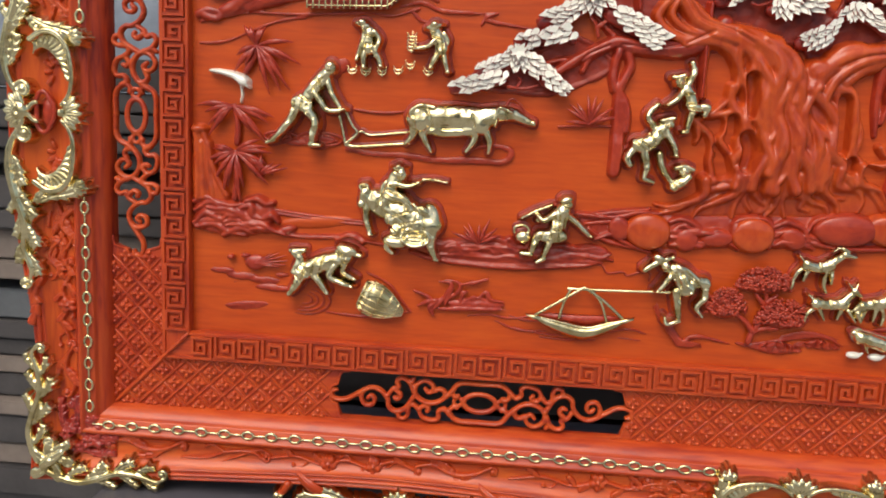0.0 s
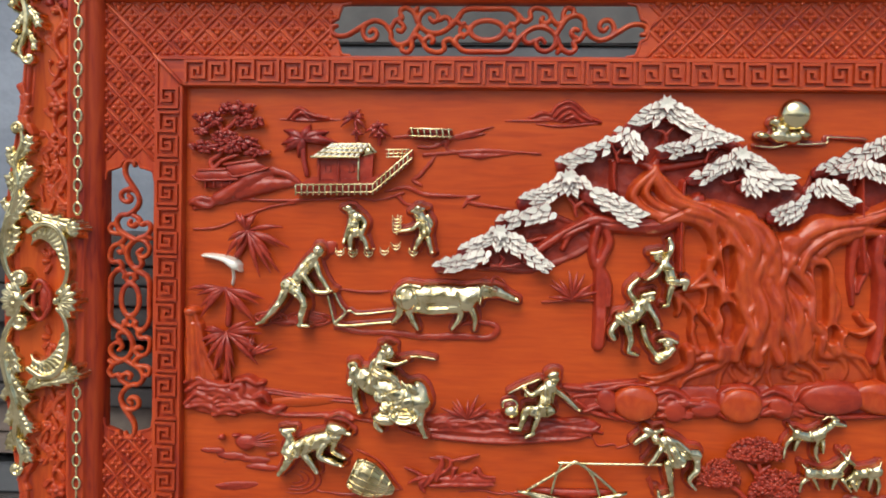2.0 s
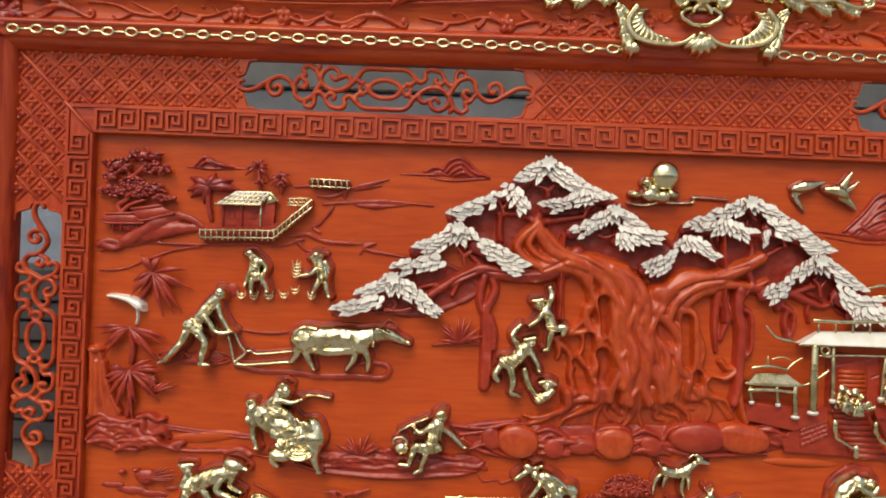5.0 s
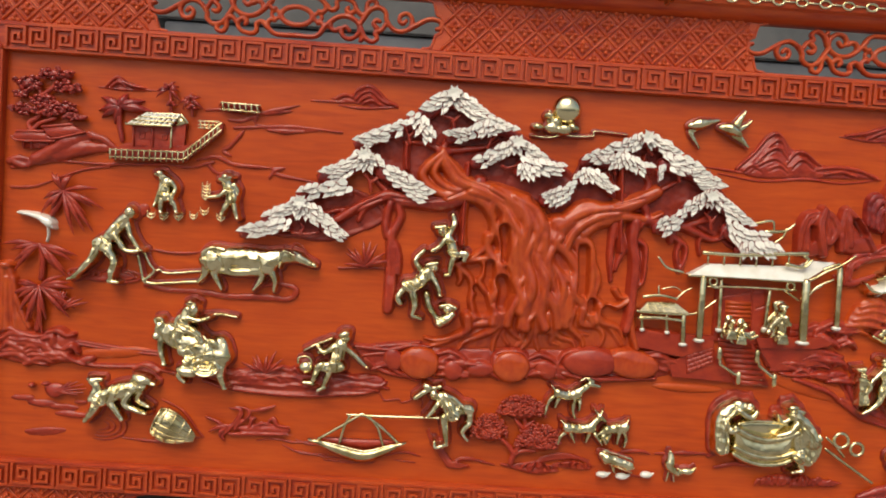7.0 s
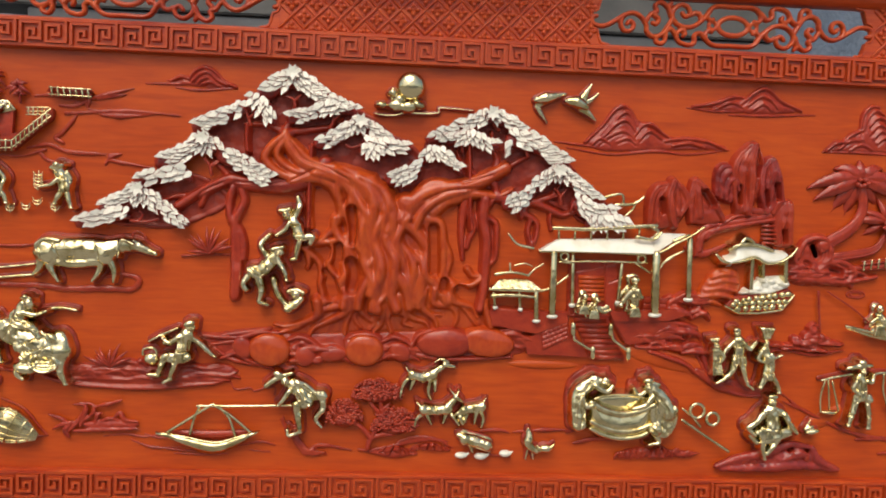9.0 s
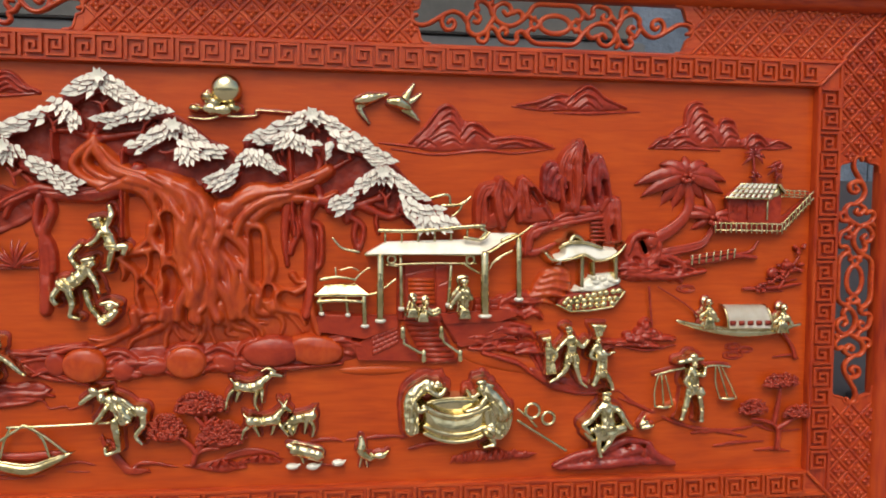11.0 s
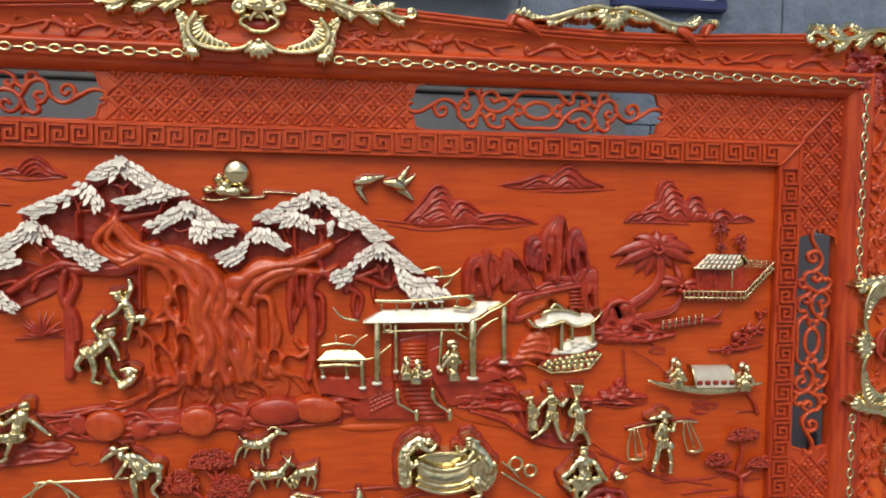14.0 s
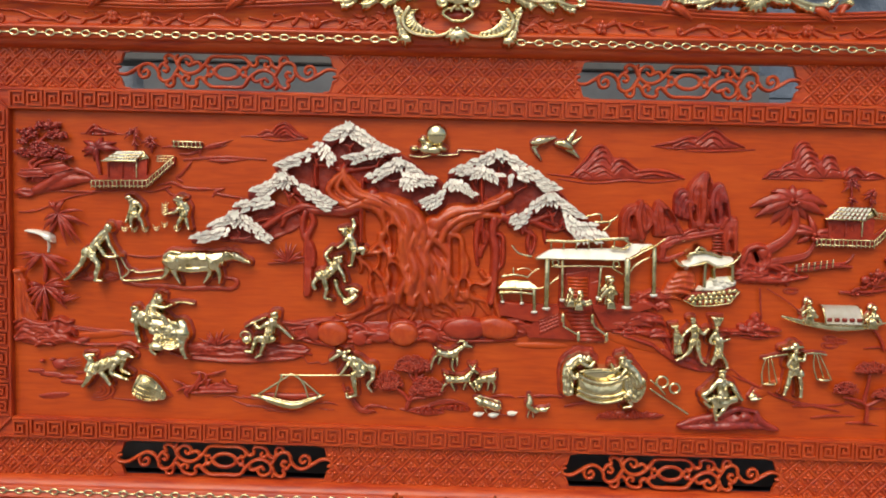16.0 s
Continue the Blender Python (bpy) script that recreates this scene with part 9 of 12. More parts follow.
# frames of the side windows and the webs of thin roots
for line, r0, r1 in (
    ([(-0.1770, 1.4240), (-0.1560, 1.4010), (-0.1450, 1.3770), (-0.1450, 1.3530), (-0.1570, 1.3330), (-0.1770, 1.3150), (-0.2010, 1.3050)], 0.0065, 0.0035),
    ([(-0.1860, 1.4200), (-0.1900, 1.3990), (-0.1910, 1.3670), (-0.1880, 1.3380)], 0.0028, 0.0024),
    ([(-0.2010, 1.3050), (-0.1890, 1.2970), (-0.1750, 1.2830), (-0.1700, 1.2660), (-0.1710, 1.2450), (-0.1630, 1.2180)], 0.0042, 0.0050),
    ([(-0.1770, 1.3130), (-0.1590, 1.3160), (-0.1360, 1.3240)], 0.0045, 0.0055),
    ([(-0.1560, 1.3140), (-0.1550, 1.2940), (-0.1600, 1.2780), (-0.1440, 1.2580), (-0.1380, 1.2420)], 0.0038, 0.0042),
    ([(-0.1330, 1.3250), (-0.1350, 1.2970), (-0.1350, 1.2610), (-0.1370, 1.2190)], 0.0050, 0.0060),
    ([(-0.1940, 1.2950), (-0.1910, 1.2810), (-0.1940, 1.2730)], 0.0045, 0.0020),
    ([(-0.1680, 1.2180), (-0.1500, 1.2250), (-0.1320, 1.2190)], 0.005, 0.006),
    ([(-0.1260, 1.2980), (-0.1060, 1.2890), (-0.0990, 1.2620), (-0.1090, 1.2340)], 0.0045, 0.005),
    ([(-0.0050, 1.3580), (0.0140, 1.3520), (0.0210, 1.3230), (0.0230, 1.2860), (0.0210, 1.2490), (0.0290, 1.2260)], 0.0075, 0.0060),
    ([(-0.0110, 1.3620), (-0.0020, 1.3310), (-0.0010, 1.2850), (0.0060, 1.2480)], 0.006, 0.006),
    ([(0.0030, 1.3660), (0.0250, 1.3850), (0.0430, 1.3910)], 0.008, 0.008),
    ([(0.0200, 1.3320), (0.0340, 1.2960), (0.0280, 1.2630), (0.0390, 1.2500)], 0.004, 0.004),
    ([(0.0240, 1.2680), (0.0460, 1.2520), (0.0690, 1.2530), (0.0880, 1.2650)], 0.005, 0.005),
    ([(0.0630, 1.2790), (0.0730, 1.2680), (0.0910, 1.2710)], 0.004, 0.003),
    ([(0.0370, 1.2500), (0.0350, 1.2360), (0.0470, 1.2210)], 0.003, 0.003),
    ([(0.0260, 1.2310), (0.0420, 1.2360), (0.0520, 1.2210)], 0.003, 0.003),
    ([(0.0920, 1.2710), (0.0920, 1.2340), (0.0990, 1.2020), (0.1050, 1.1860)], 0.006, 0.005),
):
    body.rope(line, r0, r1, base=0.009, high=1.1, k=0.003)
# roots over the ground
for line in (
    [(-0.1310, 1.2170), (-0.1630, 1.2080), (-0.1850, 1.1900), (-0.2120, 1.1750), (-0.2380, 1.1670)], [(-0.1310, 1.2040), (-0.1580, 1.1880), (-0.1790, 1.1780), (-0.1860, 1.1650)], [(-0.1760, 1.1980), (-0.2010, 1.1840), (-0.2250, 1.1780), (-0.2430, 1.1810)],
    [(-0.1190, 1.2140), (-0.1250, 1.1970), (-0.1300, 1.1830), (-0.1310, 1.1670)], [(-0.1070, 1.2100), (-0.0960, 1.1960), (-0.0840, 1.1870), (-0.0910, 1.1760)], [(-0.1220, 1.2100), (-0.1110, 1.2180), (-0.1160, 1.1950), (-0.1060, 1.1790)],
    [(-0.0810, 1.2080), (-0.0830, 1.1910), (-0.0770, 1.1800)], [(-0.0600, 1.2120), (-0.0630, 1.1940), (-0.0560, 1.1720)], [(-0.0450, 1.2110), (-0.0340, 1.1990), (-0.0370, 1.1880), (-0.0240, 1.1830)],
    [(-0.0340, 1.2130), (-0.0220, 1.1970), (-0.0020, 1.1910), (0.0060, 1.1760)], [(-0.0140, 1.2220), (0.0010, 1.2060), (0.0230, 1.2030)], [(0.0110, 1.2230), (0.0390, 1.2170), (0.0490, 1.2020), (0.0450, 1.1850)],
    [(0.0260, 1.2290), (0.0520, 1.2210), (0.0660, 1.2080), (0.0800, 1.1890)], [(0.0420, 1.2270), (0.0710, 1.2180), (0.0830, 1.2010)], [(-0.0070, 1.2150), (0.0130, 1.1950), (0.0170, 1.1820)], [(-0.0710, 1.2080), (-0.0730, 1.1880), (-0.0850, 1.1710)],
):
    body.rope([(line[0][0], line[0][1] + 0.022, 0.010), (line[0][0], line[0][1], 0.006), *line[1:]], 0.0075, 0.0024, mid=0.0052, base=0.005, high=1.1, k=0.002)
# pockets
for line, r0, r1, floor in (
    ([(-0.1260, 1.3670), (-0.1230, 1.3430), (-0.1230, 1.3160)], 0.0085, 0.004, 0.003), ([(-0.1240, 1.2830), (-0.1190, 1.2660), (-0.1220, 1.2430)], 0.011, 0.009, 0.003), ([(-0.1640, 1.3030), (-0.1650, 1.2920)], 0.0075, 0.0065, -0.002),
    ([(-0.1450, 1.3090), (-0.1450, 1.2880)], 0.0065, 0.0075, -0.002), ([(-0.1650, 1.2680), (-0.1640, 1.2650)], 0.0045, 0.0045, -0.002), ([(-0.1570, 1.2490), (-0.1520, 1.2340)], 0.0120, 0.0125, -0.002),
    ([(0.0060, 1.3420), (0.0080, 1.3130), (0.0090, 1.2740)], 0.0085, 0.0080, -0.002), ([(0.0260, 1.2570), (0.0250, 1.2460)], 0.0065, 0.006, -0.002), ([(0.0980, 1.3520), (0.1000, 1.3150)], 0.0045, 0.0050, 0.0),
    ([(0.0530, 1.2430), (0.0720, 1.2330)], 0.012, 0.012, -0.002), ([(0.1030, 1.2970), (0.1030, 1.2950)], 0.008, 0.008, 0.0),
):
    body.hole(line, r0, r1, floor=floor)
body.roughen(0.0010, 0.022, 12).soften(2)
body.part("trunk", trunk_wood, tree, "glossy orange-red trunk of melting ropes with spreading roots")

# foliage: red backing, twigs, gilded leaves laid like shingles
bm = bmesh.new()
prism(bm, [(0, 0.50), (0.25, 0.36), (0.38, 0.08), (0.24, -0.26), (0, -0.66), (-0.24, -0.26), (-0.38, 0.08), (-0.25, 0.36)], -0.10, 0.13, 0.030)
leaf_me = bpy.data.meshes.new("leaf")
bmesh.ops.recalc_face_normals(bm, faces=bm.faces)
bm.to_mesh(leaf_me)
bm.free()
leaf_me.materials.append(gold_leaf)
leaf_me.materials.append(purple_wood)
for face in leaf_me.polygons:
    face.material_index = 0 if face.normal.y < -0.95 else 1


def foliage(spine, rows, size, apex, seed):
    """Overlapping leaves in rows along a spine; they point away from the apex and down."""
    rnd = random.Random(seed)
    rows += 1
    star = seed in (1, 6, 9, 11, 14, 21)
    line = smooth_line(spine, 8)
    lengths = [0.0]
    for a, b in zip(line, line[1:]):
        lengths.append(lengths[-1] + (b - a).length)
    bm = bmesh.new()
    tube(bm, [(p.x, 0.006, p.y + size * (0.30 - 0.26 * rows)) for p in line[::3]], size * 0.25 * rows, size * 0.13 * rows, seg=10, flat=0.7, mid=size * 0.28 * rows)
    clump = part("foliage_clump", bm, purple_wood, tree, "clump of overlapping gilded leaves on dark red wood")
    count = max(3, int(lengths[-1] / (size * 0.66)))
    apex = Vector(apex)
    for row in range(rows):
        for i in range(count + 1):
            t = (i + 0.5 * (row % 2) + rnd.uniform(-0.12, 0.12)) / count
            want = min(max(t, 0.0), 1.0) * lengths[-1]
            j = max(k for k in range(len(lengths)) if lengths[k] <= want + 1e-9)
            p = line[j].copy()
            edge = min(t, 1 - t) * 2
            if row > 0 and edge < 0.13 * row:
                continue
            if row == rows - 1 and rnd.random() < 0.14:
                continue
            p.y -= size * 0.60 * row - size * 0.20 + rnd.uniform(-0.16, 0.16) * size
            p.x += rnd.uniform(-0.2, 0.2) * size
            away = p - apex
            turn = math.atan2(away.x * 1.6, -away.y * 0.5 + 0.016 + 0.006 * row) + rnd.uniform(-0.32, 0.32)
            s = size * rnd.uniform(0.98, 1.22)
            m = (Matrix.Translation((p.x, -0.0085 + 0.0019 * row + rnd.uniform(-0.0006, 0.0006) - 0.003 * edge, p.y)) @ Matrix.Rotation(-turn, 4, "Y") @ Matrix.Rotation(radians(rnd.uniform(-17, -9)), 4, "X")
                 @ Matrix.Rotation(radians(rnd.uniform(-5, 5)), 4, "Z") @ Matrix.Diagonal((s * 1.04, s * 0.66, s * 1.10, 1)))
            piece("leaf", leaf_me, clump, m)
    if star:
        top = max(line, key=lambda q: q.y)
        for k in range(7):
            a = k * math.pi / 3.5 + rnd.uniform(-0.15, 0.15)
            s = size * rnd.uniform(0.95, 1.15)
            at = (top.x + math.sin(a) * size * 0.42, -0.0145, top.y - math.cos(a) * size * 0.34 - size * 0.05)
            piece("leaf", leaf_me, clump, Matrix.Translation(at) @ Matrix.Rotation(-a, 4, "Y") @ Matrix.Rotation(radians(-8), 4, "X") @ Matrix.Diagonal((s, s * 0.9, s * 1.05, 1)))
    return clump


LEAF = 0.0128
foliage([(-0.2690, 1.5510), (-0.2440, 1.5700), (-0.2190, 1.5780), (-0.1910, 1.5640), (-0.1610, 1.5440), (-0.1190, 1.5270)], 3, LEAF, (-0.2210, 1.5890), 1)
foliage([(-0.2250, 1.5140), (-0.1960, 1.5210), (-0.1630, 1.5320), (-0.1420, 1.5270)], 2, LEAF, (-0.1480, 1.5550), 2)
foliage([(-0.3700, 1.4940), (-0.3410, 1.5070), (-0.3140, 1.5200), (-0.2880, 1.5280)], 2, LEAF, (-0.2620, 1.5500), 3)
foliage([(-0.2880, 1.5370), (-0.2690, 1.5320), (-0.2580, 1.5190), (-0.2510, 1.5100)], 3, LEAF, (-0.2690, 1.5500), 4)
foliage([(-0.4570, 1.4080), (-0.4280, 1.4140), (-0.3910, 1.4230), (-0.3790, 1.4130)], 2, LEAF, (-0.3560, 1.4680), 5)
foliage([(-0.4230, 1.4400), (-0.3920, 1.4540), (-0.3640, 1.4710), (-0.3460, 1.4680), (-0.3290, 1.4590)], 3, LEAF, (-0.3560, 1.4830), 6)
foliage([(-0.3310, 1.4570), (-0.3020, 1.4450), (-0.2730, 1.4300), (-0.2460, 1.4150)], 3, LEAF, (-0.3650, 1.4850), 7)
foliage([(-0.5460, 1.3390), (-0.5150, 1.3480), (-0.4850, 1.3540), (-0.4720, 1.3510)], 2, LEAF, (-0.4570, 1.3910), 8)
foliage([(-0.5090, 1.3630), (-0.4820, 1.3770), (-0.4560, 1.3900), (-0.4260, 1.3750), (-0.4060, 1.3590)], 3, LEAF, (-0.4550, 1.4060), 9)
foliage([(-0.4170, 1.3590), (-0.3970, 1.3510), (-0.3800, 1.3410)], 2, LEAF, (-0.4490, 1.3910), 10)
foliage([(-0.1810, 1.4760), (-0.1550, 1.4860), (-0.1330, 1.5010), (-0.1110, 1.5080), (-0.0820, 1.4950), (-0.0660, 1.4830)], 2, LEAF, (-0.1210, 1.5250), 11)
foliage([(-0.1060, 1.4790), (-0.0850, 1.4770), (-0.0570, 1.4740), (-0.0370, 1.4730)], 2, LEAF, (-0.1110, 1.4990), 12)
foliage([(-0.1100, 1.4670), (-0.0920, 1.4640), (-0.0780, 1.4630)], 2, LEAF * 0.9, (-0.0970, 1.4890), 13)
foliage([(-0.0050, 1.4890), (0.0280, 1.5030), (0.0630, 1.5210), (0.0920, 1.5290), (0.1270, 1.5180), (0.1450, 1.5040)], 2, LEAF, (0.0920, 1.5450), 14)
foliage([(0.0240, 1.4880), (0.0590, 1.4950), (0.0870, 1.4840), (0.1040, 1.4810)], 2, LEAF * 0.9, (0.0630, 1.5160), 15)
foliage([(0.1250, 1.4980), (0.1500, 1.4970), (0.1730, 1.4890), (0.1920, 1.4740), (0.2240, 1.4570)], 3, LEAF, (0.1120, 1.5270), 16)
foliage([(0.1190, 1.4800), (0.1370, 1.4770)], 2, LEAF * 0.9, (0.1270, 1.5010), 17)
foliage([(-0.0640, 1.4260), (-0.0390, 1.4360), (-0.0180, 1.4490)], 3, LEAF * 0.9, (-0.0030, 1.4710), 18)
foliage([(-0.0180, 1.4580), (0.0030, 1.4680), (0.0270, 1.4580), (0.0480, 1.4390)], 2, LEAF * 0.9, (0.0020, 1.4820), 19)
foliage([(0.1230, 1.3950), (0.1450, 1.4020), (0.1650, 1.4150)], 3, LEAF * 0.95, (0.1850, 1.4450), 20)
foliage([(0.1630, 1.4200), (0.1860, 1.4380), (0.2080, 1.4420), (0.2310, 1.4300), (0.2550, 1.4130), (0.2700, 1.4010)], 2, LEAF, (0.1980, 1.4600), 21)
foliage([(0.2360, 1.4000), (0.2570, 1.3880), (0.2810, 1.3850), (0.2990, 1.3840)], 3, LEAF, (0.2370, 1.4200), 22)
foliage([(0.2580, 1.3640), (0.2820, 1.3670), (0.3090, 1.3670), (0.3250, 1.3630)], 2, LEAF, (0.2740, 1.4030), 23)
# dark sheets on the board that paint the stained, shaded hollows behind the crowns
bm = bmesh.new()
def stain_shade_sheet(bm, outline):
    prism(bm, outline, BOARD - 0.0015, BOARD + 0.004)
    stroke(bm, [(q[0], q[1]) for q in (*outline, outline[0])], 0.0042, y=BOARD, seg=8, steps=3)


stain_shade_sheet(bm, [(-0.3700, 1.4820), (-0.3220, 1.5120), (-0.2790, 1.5340), (-0.2190, 1.5710), (-0.1610, 1.5370), (-0.1120, 1.5220), (-0.0660, 1.4880), (-0.0310, 1.4700), (-0.0150, 1.4370), (-0.0360, 1.4090), (-0.1090, 1.4240), (-0.1790, 1.4030), (-0.2330, 1.4280), (-0.2590, 1.4090), (-0.2980, 1.4090), (-0.3210, 1.4240), (-0.3460, 1.4570)])
stain_shade_sheet(bm, [(-0.5440, 1.3370), (-0.5020, 1.3600), (-0.4540, 1.3830), (-0.4110, 1.4010), (-0.3790, 1.4130), (-0.3450, 1.4020), (-0.3200, 1.3780), (-0.3440, 1.3570), (-0.4090, 1.3320), (-0.4760, 1.3340)])
stain_shade_sheet(bm, [(-0.0640, 1.4240), (-0.0200, 1.4540), (0.0040, 1.4910), (0.0930, 1.5240), (0.1500, 1.4970), (0.2160, 1.4590), (0.2550, 1.4150), (0.3140, 1.3660), (0.2580, 1.3600), (0.2200, 1.3810), (0.1640, 1.4030), (0.1270, 1.3950), (0.0900, 1.4140), (0.0180, 1.4020), (-0.0360, 1.3910)])
hollow = part("hollow", bm, stain_shade_wood, tree, "dark maroon sheet painting stain and shade behind the foliage")
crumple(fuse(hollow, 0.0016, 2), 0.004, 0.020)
def twig(line):
    bm = bmesh.new()
    stroke(bm, line, 0.0030, 0.0018, y=0.002, seg=6)
    part("twig", bm, carved_wood, tree)


twig([(-0.2870, 1.4950), (-0.2910, 1.5080), (-0.2960, 1.5170)])
twig([(-0.2900, 1.5050), (-0.2820, 1.5140)])
twig([(-0.2180, 1.5260), (-0.2220, 1.5380), (-0.2360, 1.5420)])
twig([(-0.2200, 1.5340), (-0.2100, 1.5450)])
twig([(-0.1620, 1.4960), (-0.1580, 1.5110), (-0.1650, 1.5190)])
twig([(-0.1570, 1.5090), (-0.1490, 1.5160)])
twig([(-0.3450, 1.4150), (-0.3490, 1.4300), (-0.3560, 1.4410)])
twig([(-0.3470, 1.4270), (-0.3350, 1.4360)])
twig([(-0.3460, 1.4170), (-0.3480, 1.4300), (-0.3580, 1.4400)])
twig([(-0.3470, 1.4290), (-0.3370, 1.4370)])
twig([(-0.1370, 1.4690), (-0.1280, 1.4660), (-0.1100, 1.4720)])
twig([(0.0470, 1.4680), (0.0440, 1.4820), (0.0380, 1.4890)])
twig([(0.1040, 1.5030), (0.0970, 1.5110), (0.0930, 1.5180)])
twig([(0.1520, 1.4630), (0.1480, 1.4760), (0.1420, 1.4830)])
twig([(0.2100, 1.3890), (0.2060, 1.4060), (0.1980, 1.4140)])
twig([(0.2080, 1.4000), (0.2170, 1.4120)])
twig([(0.2260, 1.3790), (0.2300, 1.3920)])
twig([(-0.4550, 1.3390), (-0.4500, 1.3480), (-0.4550, 1.3540)])
twig([(-0.4680, 1.3390), (-0.4430, 1.3380), (-0.4260, 1.3430)])

# ---------------------------------------------------------------- rocks, hills, palms in red wood
rnd = random.Random(5)


def crag(r, line, tall, count, seed, base=0.004, thick=0.0050):
    """Ragged layered rock along a line: short bent strata, one over the other."""
    pick = random.Random(seed)
    for n in range(count):
        t = (n + pick.random()) / count
        p = along_line([q[:2] for q in line], t)
        v = pick.uniform(-0.5, 0.5) * tall
        w = pick.uniform(0.010, 0.026)
        bend = pick.uniform(-0.2, 0.6) * tall * 0.4
        r.rope([(p.x - w, p.y + v - 0.4 * bend), (p.x - w * 0.2, p.y + v + 0.6 * bend), (p.x + w * 0.5, p.y + v + 0.3 * bend), (p.x + w, p.y + v - bend)], thick * 0.4, thick * 0.3, mid=thick * pick.uniform(0.6, 1.1), base=base + pick.uniform(0, 0.006), high=1.0, k=0.0012)
    return r


# boulders under the banyan
for at, rx, rz, turn, wood_kind in (((-0.2500, 1.1400), 0.033, 0.027, -4, trunk_wood), ((-0.0990, 1.1430), 0.031, 0.026, 0, trunk_wood), ((0.0310, 1.1580), 0.046, 0.024, 2, relief_wood), ((0.1000, 1.1600), 0.044, 0.024, -6, trunk_wood), ((-0.1930, 1.1310), 0.018, 0.018, -20, relief_wood), ((-0.2920, 1.1420), 0.016, 0.020, 20, relief_wood), ((-0.1480, 1.1350), 0.024, 0.013, 6, relief_wood), ((-0.0410, 1.1410), 0.020, 0.016, -30, relief_wood), ((-0.1190, 1.1420), 0.012, 0.022, 20, relief_wood)):
    r = Relief(at[0] - rx - 0.02, at[0] + rx + 0.02, at[1] - rz - 0.02, at[1] + rz + 0.02, 0.0013)
    r.dome(at, rx, rz, 0.012 if rx > 0.025 else 0.010, 0.008 if rx > 0.025 else 0.005, turn, flat=0.32)
    r.roughen(0.0011, 0.022, int(rx * 9000)).soften(2)
    r.thing("carved_boulder", wood_kind, "smooth rounded boulder carved in red wood", "rock", "carved boulders")
r = patch([(-0.3530, 1.0960), (0.1650, 1.2000)])
for line in ([(-0.3550, 1.1600), (-0.3010, 1.1580), (-0.2660, 1.1670), (-0.2340, 1.1670)], [(-0.3270, 1.1240), (-0.3000, 1.1330), (-0.2820, 1.1210), (-0.2450, 1.1090)], [(-0.2200, 1.1560), (-0.2000, 1.1610), (-0.1740, 1.1470), (-0.1620, 1.1260)], [(-0.2140, 1.1450), (-0.1970, 1.1510), (-0.1790, 1.1340)], [(-0.2100, 1.1290), (-0.2030, 1.1400), (-0.1900, 1.1350)], [(-0.1740, 1.1380), (-0.1510, 1.1460), (-0.1280, 1.1410)], [(-0.1640, 1.1260), (-0.1370, 1.1320), (-0.1180, 1.1210)], [(-0.1290, 1.1580), (-0.1200, 1.1640), (-0.1020, 1.1680), (-0.0790, 1.1650), (-0.0710, 1.1440), (-0.0740, 1.1250)], [(-0.0690, 1.1580), (-0.0510, 1.1650), (-0.0280, 1.1560), (-0.0160, 1.1360)], [(-0.0660, 1.1440), (-0.0510, 1.1520), (-0.0320, 1.1430)], [(-0.0590, 1.1300), (-0.0450, 1.1410), (-0.0360, 1.1280)], [(-0.0230, 1.1500), (-0.0120, 1.1690), (0.0170, 1.1770), (0.0550, 1.1710)], [(-0.0130, 1.1370), (0.0200, 1.1320), (0.0660, 1.1320), (0.1400, 1.1370)], [(0.0460, 1.1530), (0.0640, 1.1600), (0.0760, 1.1480)], [(0.1430, 1.1710), (0.1570, 1.1640), (0.1650, 1.1530)], [(0.1390, 1.1570), (0.1580, 1.1510)], [(0.1560, 1.1810), (0.1420, 1.1840), (0.1190, 1.1790)]):
    r.rope(line, 0.0030, 0.0024, mid=0.0048, base=0.006, high=1.2, k=0.001)
crag(r, [(-0.2190, 1.1360), (-0.1640, 1.1310)], 0.022, 9, 3)
crag(r, [(-0.0680, 1.1420), (-0.0130, 1.1410)], 0.024, 9, 4)
crag(r, [(0.1380, 1.1690), (0.1620, 1.1580)], 0.020, 6, 5)
r.slab([(-0.3550, 1.1560), (-0.2470, 1.1660), (-0.1200, 1.1690), (0.0910, 1.1820), (0.1560, 1.1810), (0.1630, 1.1440), (0.0660, 1.1320), (-0.1180, 1.1210), (-0.2450, 1.1160), (-0.3270, 1.1240)], 0.0, 0.0045, 0.020, 0.003, bow=3)
r.roughen(0.0010, 0.007, 5).soften(1)
r.thing("carved_bank", relief_wood, "carved ledges and roots of the river bank", "carving")

# left rocks, cliff and shore lines
r = patch([(-0.9380, 1.0830), (-0.6460, 1.1610)])
r.slab([(-0.9360, 1.1460), (-0.9080, 1.1540), (-0.8550, 1.1490), (-0.8200, 1.1500), (-0.8120, 1.1350), (-0.8230, 1.1080), (-0.8540, 1.0970), (-0.8990, 1.0970), (-0.9330, 1.1080)], 0.003, 0.006, 0.012, 0.003, bow=3)
